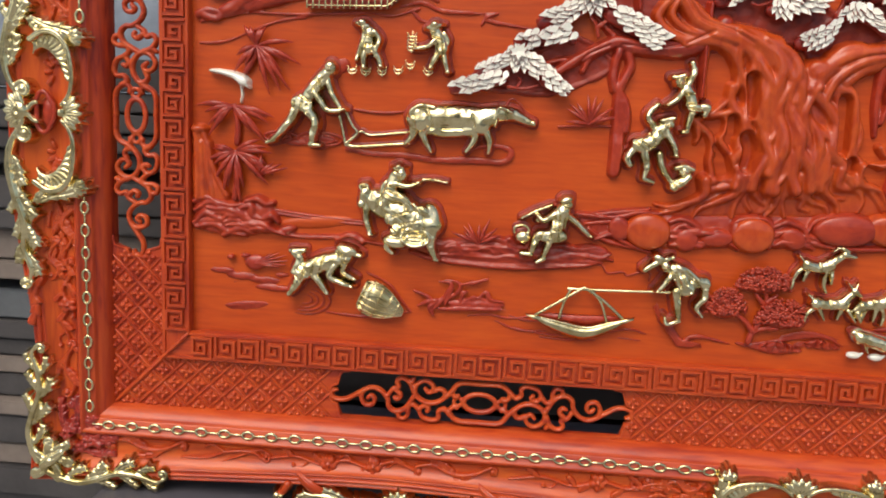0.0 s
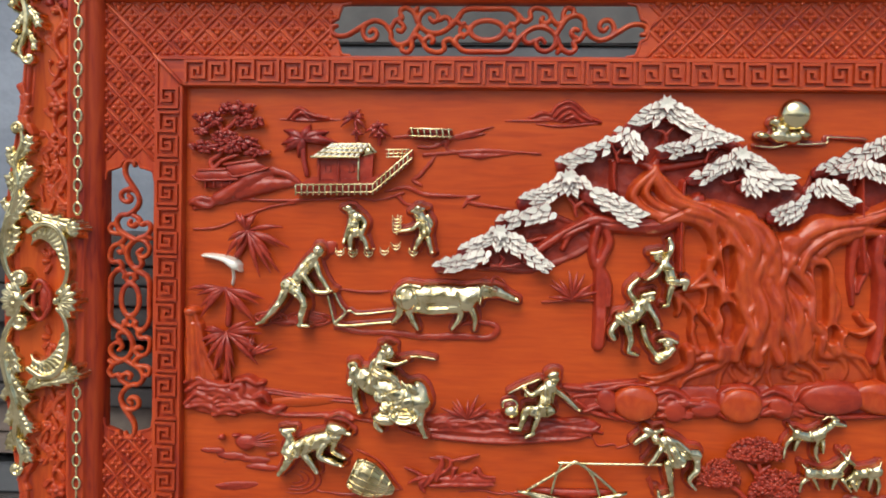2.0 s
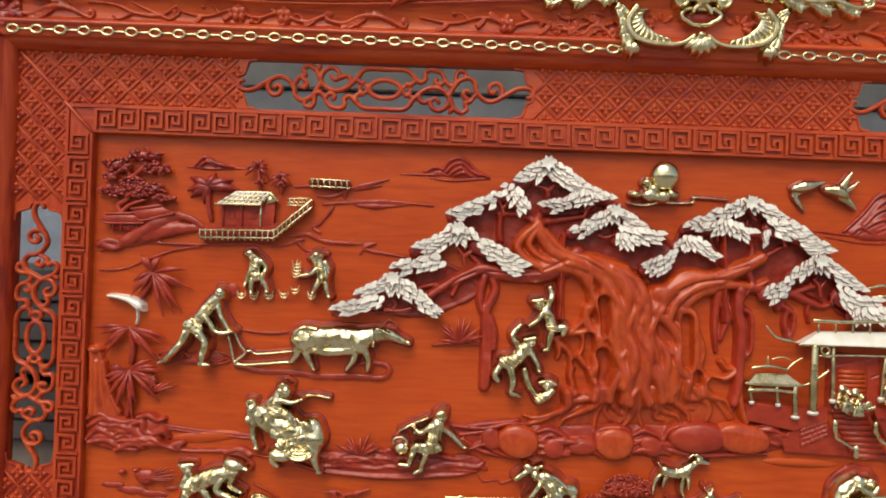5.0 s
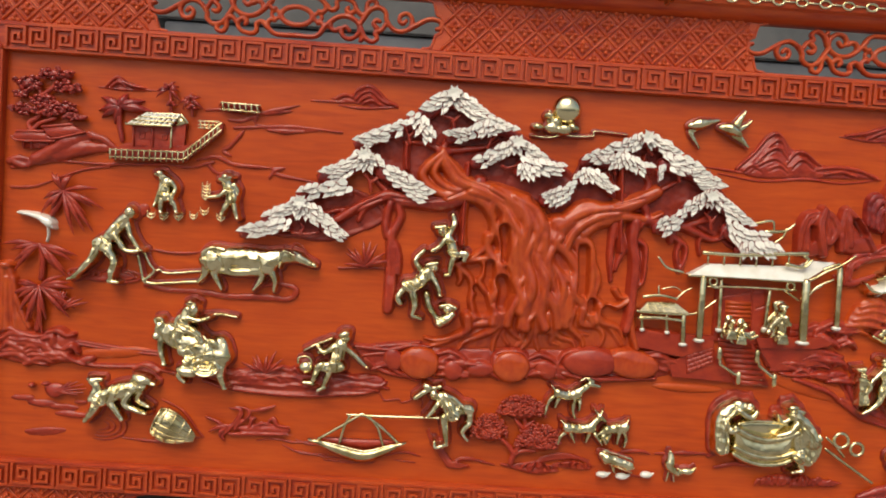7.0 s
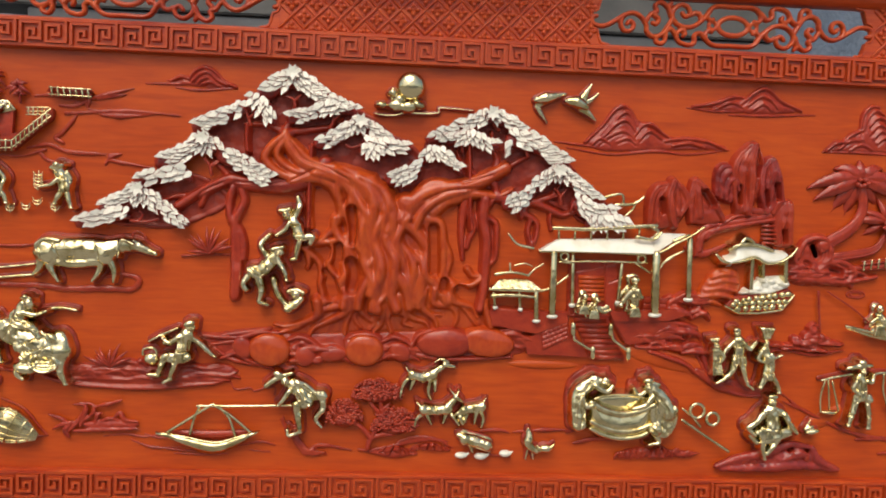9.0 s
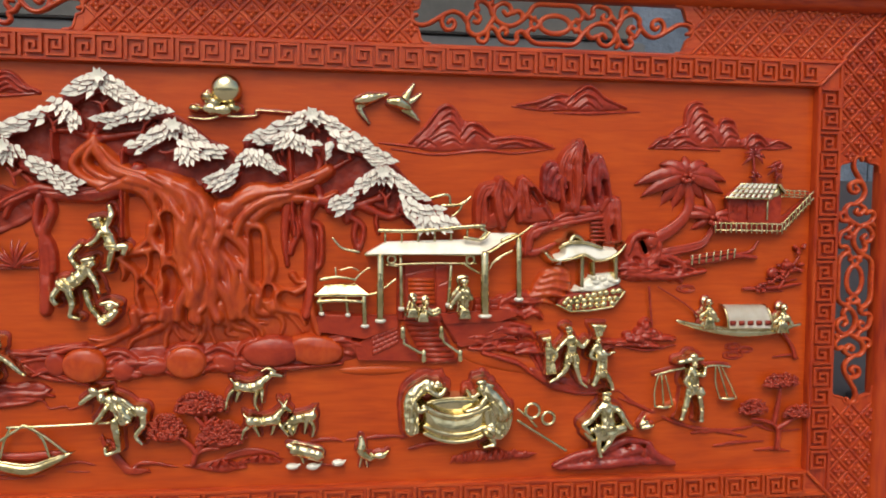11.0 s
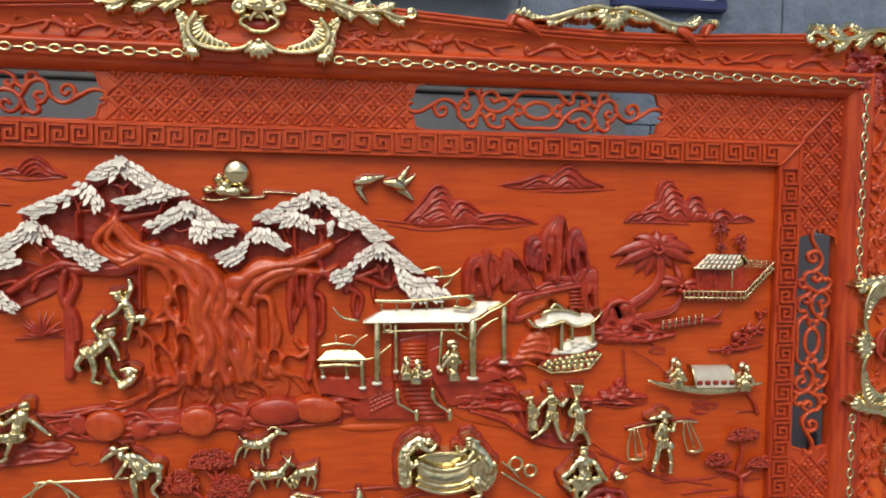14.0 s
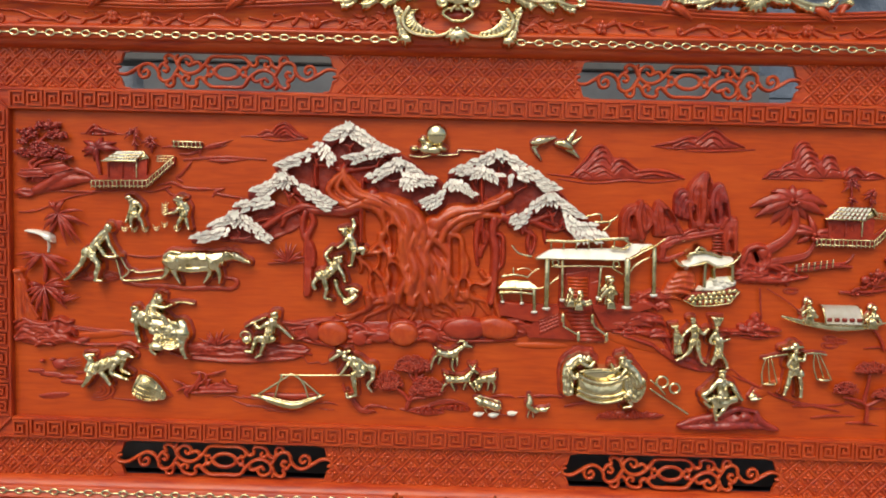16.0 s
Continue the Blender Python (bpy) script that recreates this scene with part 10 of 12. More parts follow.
for line in ([(-0.9360, 1.1460), (-0.9170, 1.1540), (-0.8970, 1.1460), (-0.8760, 1.1430), (-0.8570, 1.1470)], [(-0.9340, 1.1330), (-0.9110, 1.1470), (-0.8880, 1.1390), (-0.8690, 1.1330)], [(-0.9360, 1.1130), (-0.9170, 1.1300), (-0.8970, 1.1220), (-0.8740, 1.1150)], [(-0.9330, 1.1080), (-0.9030, 1.1130), (-0.8850, 1.1040), (-0.8560, 1.0980)], [(-0.8970, 1.1320), (-0.8790, 1.1360), (-0.8650, 1.1300), (-0.8550, 1.1190)], [(-0.8790, 1.1220), (-0.8650, 1.1300), (-0.8560, 1.1230)], [(-0.8620, 1.1400), (-0.8460, 1.1440), (-0.8440, 1.1300), (-0.8300, 1.1250)], [(-0.8550, 1.1510), (-0.8370, 1.1550), (-0.8230, 1.1480), (-0.8130, 1.1500)], [(-0.8500, 1.1130), (-0.8280, 1.1170), (-0.8140, 1.1090), (-0.7930, 1.1020)], [(-0.8900, 1.0970), (-0.8630, 1.1090), (-0.8460, 1.1020)], [(-0.8280, 1.1250), (-0.8140, 1.1310), (-0.8050, 1.1210)]):
    r.rope(line, 0.0036, 0.0024, mid=0.0056, base=0.008, high=1.2, k=0.001)
crag(r, [(-0.9170, 1.1270), (-0.8280, 1.1210)], 0.030, 16, 8, 0.006)
r.dome((-0.7930, 1.1090), 0.016, 0.007, 0.006, 0.004, 20)
for line in ([(-0.8110, 1.1390), (-0.7490, 1.1330), (-0.6750, 1.1290)], [(-0.8110, 1.1340), (-0.7490, 1.1280), (-0.6750, 1.1240)]):
    r.rope(line, 0.0020, base=0.002)
r.rope([(-0.8190, 1.1100), (-0.7840, 1.1010), (-0.7140, 1.1030), (-0.6880, 1.1080), (-0.6690, 1.1000), (-0.6410, 1.0950)], 0.0030, 0.0022, mid=0.0040, base=0.003)
r.rope([(-0.7140, 1.1000), (-0.6950, 1.1070), (-0.6740, 1.0980)], 0.004, base=0.004)
r.roughen(0.0010, 0.008, 9).soften(1)
r.thing("carved_rock_shore", relief_wood, "folded rocky shore carved in red wood", "rock")
r = patch([(-0.9380, 1.1440), (-0.8840, 1.2670)])
r.slab([(-0.9370, 1.2600), (-0.9220, 1.2550), (-0.9150, 1.2360), (-0.9040, 1.1930), (-0.8830, 1.1600), (-0.8830, 1.1480), (-0.9380, 1.1460)], 0.003, 0.006, 0.010, bow=2)
for line, rr in (([(-0.9320, 1.2550), (-0.9300, 1.2180), (-0.9290, 1.1530)], 0.0055), ([(-0.9210, 1.2510), (-0.9150, 1.2270), (-0.9130, 1.1920), (-0.9060, 1.1530)], 0.0042), ([(-0.9140, 1.2360), (-0.9060, 1.2010), (-0.8940, 1.1740), (-0.8850, 1.1580)], 0.0040), ([(-0.9240, 1.2360), (-0.9220, 1.1920), (-0.9200, 1.1530)], 0.0045)):
    r.rope(line, rr, rr, base=0.008, k=0.001)
r.dome((-0.9280, 1.2560), 0.011, 0.006, 0.006, 0.010).roughen(0.0007, 0.010, 3).soften(1)
r.thing("carved_cliff", trunk_wood, "upright carved cliff of orange-red wood", "rock")
# grassy bank under the buffalo
r = patch([(-0.6010, 1.0640), (-0.1850, 1.1760)])
r.slab([(-0.5630, 1.1080), (-0.5080, 1.1140), (-0.4570, 1.1120), (-0.3900, 1.1070), (-0.3320, 1.1160), (-0.3030, 1.1050), (-0.3230, 1.0830), (-0.4060, 1.0750), (-0.5080, 1.0740), (-0.5630, 1.0860)], 0.001, 0.005, 0.014, 0.003, bow=3)
for line in ([(-0.6000, 1.0880), (-0.5670, 1.0790), (-0.5080, 1.0740), (-0.4400, 1.0730), (-0.3730, 1.0790), (-0.3310, 1.0840), (-0.3120, 1.0950)], [(-0.5610, 1.1070), (-0.5340, 1.1040), (-0.5080, 1.1100), (-0.4830, 1.1040), (-0.4610, 1.1070)], [(-0.5620, 1.0960), (-0.5320, 1.0940), (-0.5030, 1.1000), (-0.4660, 1.0960)], [(-0.5550, 1.0860), (-0.5160, 1.0880), (-0.4820, 1.0860), (-0.4400, 1.0850)], [(-0.4980, 1.1060), (-0.4740, 1.1150), (-0.4560, 1.1090), (-0.4640, 1.0980)], [(-0.4620, 1.1070), (-0.4520, 1.1160), (-0.4420, 1.1070)], [(-0.3990, 1.1090), (-0.3730, 1.1110), (-0.3480, 1.1060), (-0.3230, 1.1110)], [(-0.3730, 1.0930), (-0.3400, 1.0970), (-0.3150, 1.0950), (-0.3020, 1.1020)], [(-0.3530, 1.1560), (-0.3160, 1.1620), (-0.2790, 1.1680), (-0.2490, 1.1730)], [(-0.3410, 1.1460), (-0.3080, 1.1510), (-0.2830, 1.1480)], [(-0.3370, 1.1400), (-0.3150, 1.1250), (-0.2900, 1.1180), (-0.2660, 1.1130)], [(-0.3070, 1.1420), (-0.2890, 1.1310), (-0.2660, 1.1250)]):
    r.rope(line, 0.0030, 0.0020, mid=0.0046, base=0.004, high=1.1, k=0.001)
r.slab([(-0.3530, 1.1540), (-0.3080, 1.1630), (-0.2500, 1.1710), (-0.2750, 1.1500), (-0.2890, 1.1260), (-0.3320, 1.1430)], 0.0, 0.004, 0.012, 0.002)
crag(r, [(-0.5590, 1.0980), (-0.4400, 1.0960)], 0.022, 18, 18, 0.003, 0.0042)
crag(r, [(-0.4230, 1.0830), (-0.3150, 1.0970)], 0.014, 9, 19, 0.002, 0.0040)
r.roughen(0.0008, 0.007, 15).soften(1)
r.thing("carved_grass_bank", relief_wood, "low carved grassy bank in red wood", "carving")
for at, length, first, last, count, seed in (((-0.4990, 1.1070), 0.042, 25, 160, 9, 3), ((-0.8350, 1.1910), 0.042, 20, 100, 6, 8), ((-0.3480, 1.2920), 0.044, 8, 175, 10, 6)):
    bm = bmesh.new()
    fan(bm, at, length, first, last, count, 0.0030, 0.08, 0.008, seed)
    blob(bm, at, 0.008, 0.004, 0.006, y=0.012)
    carving("carved_grass_tuft", bm, carved_wood, "tuft of carved grass blades", "plant", "carved grass tufts")
bm = bmesh.new()
stroke(bm, [(-0.3910, 1.2860), (-0.3490, 1.2890), (-0.3120, 1.2900)], 0.0018, y=0.013)
carving("carved_ground_line", bm, relief_wood, "straight carved ground line under a grass tuft", "carving")
bm = bmesh.new()
stroke(bm, [(-0.3300, 1.0840), (-0.3120, 1.0840), (-0.3030, 1.0730), (-0.2800, 1.0760), (-0.2730, 1.0710), (-0.2500, 1.0790), (-0.2400, 1.0760), (-0.2410, 1.0650)], 0.0014, y=0.0145)
carving("carved_shoreline", bm, relief_wood, "thin zigzag shoreline cut in the board", "carving")
for line in [[(-0.5090, 0.9930), (-0.4750, 0.9970), (-0.4450, 0.9930), (-0.4070, 1.0000)], [(-0.4660, 0.9880), (-0.4320, 0.9760), (-0.3890, 0.9770)], [(-0.4400, 0.9790), (-0.3970, 0.9730), (-0.3630, 0.9710)], [(-0.4450, 0.9980), (-0.4240, 0.9920), (-0.3980, 0.9920)], [(-0.2960, 0.9810), (-0.2630, 0.9880), (-0.2380, 0.9830)], [(-0.3970, 0.9670), (-0.3550, 0.9660), (-0.3130, 0.9680)], [(-0.2790, 0.9740), (-0.2460, 0.9720)]]:
    bm = bmesh.new()
    ripples(bm, [line], 0.0022)
    carving("carved_ripple", bm, relief_wood, "fine carved water line in red wood", "carving", "carved water lines")
bm = bmesh.new()
for i, line in enumerate(([(-0.5610, 1.0010), (-0.5450, 1.0210), (-0.5360, 1.0420), (-0.5540, 1.0450)], [(-0.5360, 1.0200), (-0.5230, 1.0340), (-0.5260, 1.0450), (-0.5450, 1.0480)], [(-0.5610, 0.9920), (-0.5670, 1.0040), (-0.5450, 1.0230)], [(-0.5920, 1.0280), (-0.5700, 1.0200), (-0.5620, 1.0140)], [(-0.5870, 1.0040), (-0.5700, 1.0130), (-0.5440, 1.0180)], [(-0.5230, 1.0420), (-0.5020, 1.0460), (-0.4800, 1.0530)],
                          [(-0.5530, 1.0020), (-0.5100, 1.0050), (-0.4500, 1.0070)], [(-0.5140, 1.0170), (-0.5010, 1.0230), (-0.4840, 1.0210)], [(-0.4930, 1.0220), (-0.4830, 1.0330), (-0.4740, 1.0210), (-0.4540, 1.0190)], [(-0.5230, 1.0070), (-0.5170, 1.0280), (-0.5090, 1.0320)], [(-0.5440, 1.0090), (-0.5360, 1.0330), (-0.5320, 1.0390)])):
    stroke(bm, line, 0.0022, 0.0016, y=0.010, mid=0.0042)
blob(bm, (-0.4970, 1.0130), 0.045, 0.009, 0.006, y=0.013, rough=0.003)
carving("carved_water_plant", bm, carved_wood, "carved water weeds on a mud bank", "plant", voxel=0.0013)


# plum-red ledge and slope under the walking figures
r = patch([(0.3900, 1.0720), (0.6010, 1.2080)])
r.slab([(0.4640, 1.1740), (0.4830, 1.1820), (0.4920, 1.1470), (0.5070, 1.1090), (0.5410, 1.1100), (0.5650, 1.1020), (0.5670, 1.0850), (0.5330, 1.0850), (0.5020, 1.0960), (0.4790, 1.1180)], 0.0005, 0.0035, 0.008, 0.0, bow=2)
r.rope([(0.4590, 1.1550), (0.4730, 1.1210), (0.4960, 1.0950), (0.5290, 1.0830), (0.5680, 1.0810)], 0.0045, 0.0040, base=0.003)
r.soften(1)
r.thing("carved_path_edge", purple_wood, "curved plum-red ledge under walking figures", "carving")
r = patch([(0.3430, 1.1310), (0.4630, 1.2540)])
crag(r, [(0.3940, 1.2280), (0.4600, 1.2300)], 0.040, 16, 31, 0.004)
crag(r, [(0.3590, 1.1770), (0.4530, 1.1660)], 0.034, 22, 32, 0.003)
for line in ([(0.3170, 1.1660), (0.3510, 1.1670), (0.3830, 1.1780), (0.4110, 1.1910), (0.4440, 1.1900)], [(0.3710, 1.1510), (0.4000, 1.1430), (0.4340, 1.1310), (0.4620, 1.1070)], [(0.3910, 1.1990), (0.4200, 1.1990), (0.4490, 1.1920)], [(0.3950, 1.2180), (0.4000, 1.2350), (0.4190, 1.2400), (0.4360, 1.2330)], [(0.4280, 1.2150), (0.4540, 1.2300)]):
    r.rope(line, 0.0034, 0.0022, mid=0.0046, base=0.006, k=0.001)
r.roughen(0.0011, 0.006, 33).soften(1)
r.thing("carved_rough_rock", carved_wood, "rough folded carved rock beside the pavilion steps", "rock", "rough carved rocks")
r = patch([(0.4460, 1.2320), (0.5200, 1.3160)])
r.slab([(0.4450, 1.2460), (0.4540, 1.2690), (0.4720, 1.2910), (0.4960, 1.2970), (0.5140, 1.2860), (0.5160, 1.2600), (0.4980, 1.2460), (0.4690, 1.2390)], 0.003, 0.010, 0.016, bow=3)
for line in ([(0.4680, 1.2780), (0.4870, 1.2840), (0.5060, 1.2820)], [(0.4640, 1.2670), (0.4870, 1.2730), (0.5120, 1.2690)], [(0.4570, 1.2560), (0.4830, 1.2600), (0.5090, 1.2560)], [(0.4500, 1.2450), (0.4780, 1.2490), (0.5050, 1.2450)]):
    r.rope(line, 0.0030, 0.0024, mid=0.0044, base=0.011, k=0.001)
crag(r, [(0.4450, 1.2500), (0.4690, 1.2390)], 0.020, 6, 41)
r.roughen(0.0011, 0.008, 42).soften(1)
r.thing("carved_swelling_rock", trunk_wood, "broad swelling rock carved in orange-red wood", "rock", "swelling carved rocks")
r = patch([(0.5940, 1.2600), (0.7670, 1.3510)])
r.slab([(0.6000, 1.3070), (0.6130, 1.3330), (0.6350, 1.3470), (0.6590, 1.3470), (0.6740, 1.3260), (0.6950, 1.3080), (0.7200, 1.2910), (0.7160, 1.2760), (0.6620, 1.2700), (0.6080, 1.2710)], 0.001, 0.006, 0.014, 0.003, bow=3)
for line, rr in (([(0.6130, 1.3170), (0.6220, 1.3400), (0.6440, 1.3490), (0.6630, 1.3410), (0.6680, 1.3170), (0.6590, 1.3070)], 0.0058), ([(0.6680, 1.3110), (0.6950, 1.3080), (0.7120, 1.2930), (0.7030, 1.2810)], 0.0050), ([(0.6510, 1.2960), (0.6680, 1.3080), (0.6880, 1.2960), (0.6910, 1.2830)], 0.0042), ([(0.6020, 1.2960), (0.6310, 1.3020), (0.6510, 1.2920)], 0.0048), ([(0.6030, 1.2810), (0.6420, 1.2790), (0.6910, 1.2760), (0.7500, 1.2870)], 0.0046), ([(0.6130, 1.3300), (0.6080, 1.3110), (0.6180, 1.2960)], 0.0040)):
    r.rope(line, rr * 0.8, rr * 0.7, mid=rr, base=0.007, high=1.1, k=0.001)
crag(r, [(0.6080, 1.2860), (0.7110, 1.2810)], 0.022, 14, 43, 0.004, 0.0042)
for line, rr in (([(0.6400, 1.3340), (0.6460, 1.3190)], 0.0115), ([(0.6730, 1.2960), (0.6870, 1.2930)], 0.0065), ([(0.6270, 1.3070), (0.6330, 1.3040)], 0.004)):
    r.hole(line, rr, floor=0.0)
r.roughen(0.0011, 0.007, 44).soften(1)
r.thing("carved_rough_rock", carved_wood, "rough rooted carved rock with hollows behind the shrine", "rock", "rough carved rocks")


# mountains: folds bent over the peak, one inside the other, above thin mist lines
def mountain(label, mass, arcs, mist):
    r = patch([*mass, *[q for l in mist for q in l]], 0.0010)
    r.slab(mass, 0.0008, 0.0040, 0.016, bow=3)
    for n, line in enumerate(arcs):
        r.rope(line, 0.0016, 0.0014, mid=0.0032, base=0.0036 + 0.0008 * (n % 3), high=1.1, k=0.0008)
        r.groove([(q[0] + 0.0015, q[1] - 0.0042) for q in line], 0.0022, deep=0.0016)
    for line in mist:
        r.rope(line, 0.0010, 0.0010, mid=0.0022, base=0.0012, high=1.0)
    r.roughen(0.0006, 0.006, len(label)).soften(1)
    r.thing("carved_mountain", carved_wood, label, "mountain", "carved far mountains")


mountain("low carved hill on the far shore", [(-0.7850, 1.5530), (-0.7730, 1.5630), (-0.7650, 1.5700), (-0.7530, 1.5650), (-0.7330, 1.5580), (-0.7070, 1.5530)], [[(-0.7800, 1.5550), (-0.7680, 1.5680), (-0.7580, 1.5670), (-0.7460, 1.5600)], [(-0.7720, 1.5550), (-0.7610, 1.5620), (-0.7490, 1.5550)], [(-0.7540, 1.5630), (-0.7370, 1.5570), (-0.7200, 1.5550)]], [[(-0.7940, 1.5530), (-0.7540, 1.5510), (-0.7010, 1.5530)]])
mountain("low carved hills above the water", [(-0.4240, 1.5600), (-0.3970, 1.5650), (-0.3800, 1.5730), (-0.3640, 1.5830), (-0.3480, 1.5780), (-0.3340, 1.5670), (-0.3100, 1.5540), (-0.3700, 1.5520)], [[(-0.3850, 1.5640), (-0.3750, 1.5770), (-0.3610, 1.5830), (-0.3460, 1.5760), (-0.3320, 1.5630), (-0.3120, 1.5530)], [(-0.3800, 1.5600), (-0.3680, 1.5720), (-0.3550, 1.5740), (-0.3410, 1.5630), (-0.3260, 1.5560)], [(-0.3710, 1.5590), (-0.3580, 1.5670), (-0.3460, 1.5590)], [(-0.4130, 1.5590), (-0.3990, 1.5660), (-0.3850, 1.5640)], [(-0.3650, 1.5560), (-0.3530, 1.5600), (-0.3400, 1.5540)]], [[(-0.4520, 1.5540), (-0.4060, 1.5550), (-0.3700, 1.5560)], [(-0.4060, 1.5500), (-0.3700, 1.5470), (-0.3130, 1.5520)]])
mountain("carved double-peaked mountain over mist lines", [(0.2460, 1.4910), (0.2750, 1.5220), (0.2960, 1.5470), (0.3110, 1.5510), (0.3290, 1.5320), (0.3540, 1.5240), (0.3830, 1.5070), (0.4470, 1.5020), (0.4830, 1.4890), (0.3640, 1.4830), (0.2800, 1.4780)], [[(0.2470, 1.4910), (0.2750, 1.5200), (0.2940, 1.5450), (0.3110, 1.5510), (0.3270, 1.5340), (0.3350, 1.5160)], [(0.2870, 1.5150), (0.3020, 1.5360), (0.3150, 1.5410), (0.3290, 1.5210)], [(0.2780, 1.5020), (0.2970, 1.5230), (0.3140, 1.5280), (0.3300, 1.5100)], [(0.2700, 1.4910), (0.2930, 1.5060), (0.3110, 1.5110), (0.3270, 1.4990)], [(0.3290, 1.5060), (0.3410, 1.5220), (0.3560, 1.5230), (0.3730, 1.5110), (0.3910, 1.5000)], [(0.3360, 1.4990), (0.3520, 1.5130), (0.3720, 1.5010)], [(0.2990, 1.4940), (0.3160, 1.5000), (0.3290, 1.4920)], [(0.3780, 1.4980), (0.4100, 1.5030), (0.4480, 1.5000), (0.4810, 1.4880)], [(0.3920, 1.4910), (0.4190, 1.4960), (0.4440, 1.4900)], [(0.2590, 1.4880), (0.2710, 1.4980), (0.2860, 1.4910)]], [[(0.1970, 1.4900), (0.2330, 1.4870), (0.2700, 1.4830)], [(0.2180, 1.4810), (0.2890, 1.4730), (0.3640, 1.4810), (0.4210, 1.4780), (0.4880, 1.4880)]])
mountain("low carved range of hills", [(0.4400, 1.5570), (0.4700, 1.5650), (0.4950, 1.5750), (0.5180, 1.5760), (0.5350, 1.5880), (0.5510, 1.5880), (0.5690, 1.5720), (0.6060, 1.5560), (0.5170, 1.5490)], [[(0.4230, 1.5560), (0.4590, 1.5630), (0.4890, 1.5740), (0.5060, 1.5740)], [(0.5030, 1.5640), (0.5220, 1.5800), (0.5390, 1.5900), (0.5530, 1.5840), (0.5710, 1.5700), (0.6060, 1.5560)], [(0.5140, 1.5610), (0.5330, 1.5760), (0.5490, 1.5730), (0.5630, 1.5600)], [(0.4590, 1.5530), (0.4840, 1.5650), (0.5030, 1.5600)], [(0.5240, 1.5550), (0.5390, 1.5650), (0.5530, 1.5560)]], [[(0.4130, 1.5540), (0.4590, 1.5500), (0.5070, 1.5510)], [(0.4840, 1.5450), (0.5460, 1.5460), (0.6300, 1.5510)]])
mountain("carved folded mountain above the palm", [(0.6530, 1.4940), (0.6730, 1.5080), (0.7010, 1.5240), (0.7110, 1.5520), (0.7250, 1.5700), (0.7410, 1.5660), (0.7540, 1.5470), (0.7670, 1.5320), (0.7830, 1.5420), (0.7980, 1.5320), (0.8070, 1.5110), (0.8370, 1.5170), (0.8990, 1.5000), (0.7640, 1.4940)], [[(0.7090, 1.5210), (0.7110, 1.5520), (0.7230, 1.5680), (0.7390, 1.5680)], [(0.7150, 1.5310), (0.7210, 1.5520), (0.7330, 1.5620), (0.7480, 1.5550)], [(0.7230, 1.5370), (0.7370, 1.5510), (0.7580, 1.5430)], [(0.7240, 1.5230), (0.7400, 1.5390), (0.7590, 1.5300)], [(0.7320, 1.5170), (0.7440, 1.5290), (0.7570, 1.5200)], [(0.7380, 1.5090), (0.7510, 1.5180), (0.7660, 1.5040)], [(0.6790, 1.5080), (0.6950, 1.5220), (0.7110, 1.5290)], [(0.6730, 1.4970), (0.6910, 1.5110), (0.7140, 1.5130)], [(0.6510, 1.4930), (0.6670, 1.5060), (0.6850, 1.5090)], [(0.6910, 1.4950), (0.7100, 1.5050), (0.7300, 1.4980)], [(0.7690, 1.5280), (0.7750, 1.5400), (0.7920, 1.5400), (0.8010, 1.5260)], [(0.7740, 1.5200), (0.7860, 1.5300), (0.8010, 1.5180), (0.8070, 1.5030)], [(0.7760, 1.5020), (0.7860, 1.5160), (0.8030, 1.5130)], [(0.8160, 1.4990), (0.8260, 1.5150), (0.8410, 1.5170), (0.8600, 1.5020)], [(0.8270, 1.4990), (0.8390, 1.5070), (0.8520, 1.4990)], [(0.8580, 1.5000), (0.8770, 1.5080), (0.9010, 1.4990)]], [[(0.6460, 1.4910), (0.7220, 1.4920), (0.7740, 1.4900)], [(0.8160, 1.4950), (0.8690, 1.4950), (0.9030, 1.4980)]])
# karst rocks at the right of the pavilion: cloth-like folds hung from the peak
def karst(mass, folds, caves, seed, kind):
    r = patch(mass, 0.0012)
    r.slab(mass, 0.004, 0.007, 0.014, bow=3)
    for n, (line, rr) in enumerate(folds):
        r.rope(line, rr * 0.75, rr * 0.7, mid=rr, base=0.008 + 0.002 * (n % 3), high=1.2, k=0.001)
        r.groove(line, rr * 0.30, rr * 0.2, 0.0020)
    for line, rr in caves:
        r.hole(line, rr, rr * 0.8, floor=0.0)
    r.roughen(0.0009, 0.009, seed).soften(1)
    r.thing("carved_karst_rock", kind, "steep carved rock with hanging folds", "rock", "carved karst rocks")


karst([(0.3560, 1.3590), (0.3560, 1.4010), (0.3700, 1.4240), (0.3950, 1.4360), (0.4110, 1.4240), (0.4210, 1.3970), (0.4110, 1.3690), (0.3780, 1.3540)], [([(0.3880, 1.4260), (0.3680, 1.4200), (0.3590, 1.3960), (0.3580, 1.3620)], 0.0075), ([(0.3810, 1.4220), (0.3710, 1.4040), (0.3720, 1.3670)], 0.0050), ([(0.3940, 1.4320), (0.3880, 1.4080), (0.3930, 1.3810), (0.3990, 1.3610)], 0.0085), ([(0.3990, 1.4310), (0.4130, 1.4180), (0.4200, 1.4000), (0.4090, 1.3780)], 0.0060), ([(0.3960, 1.4290), (0.4030, 1.4030), (0.4050, 1.3780)], 0.0050)], [([(0.3770, 1.4020), (0.3780, 1.3820)], 0.0042)], 1, relief_wood)
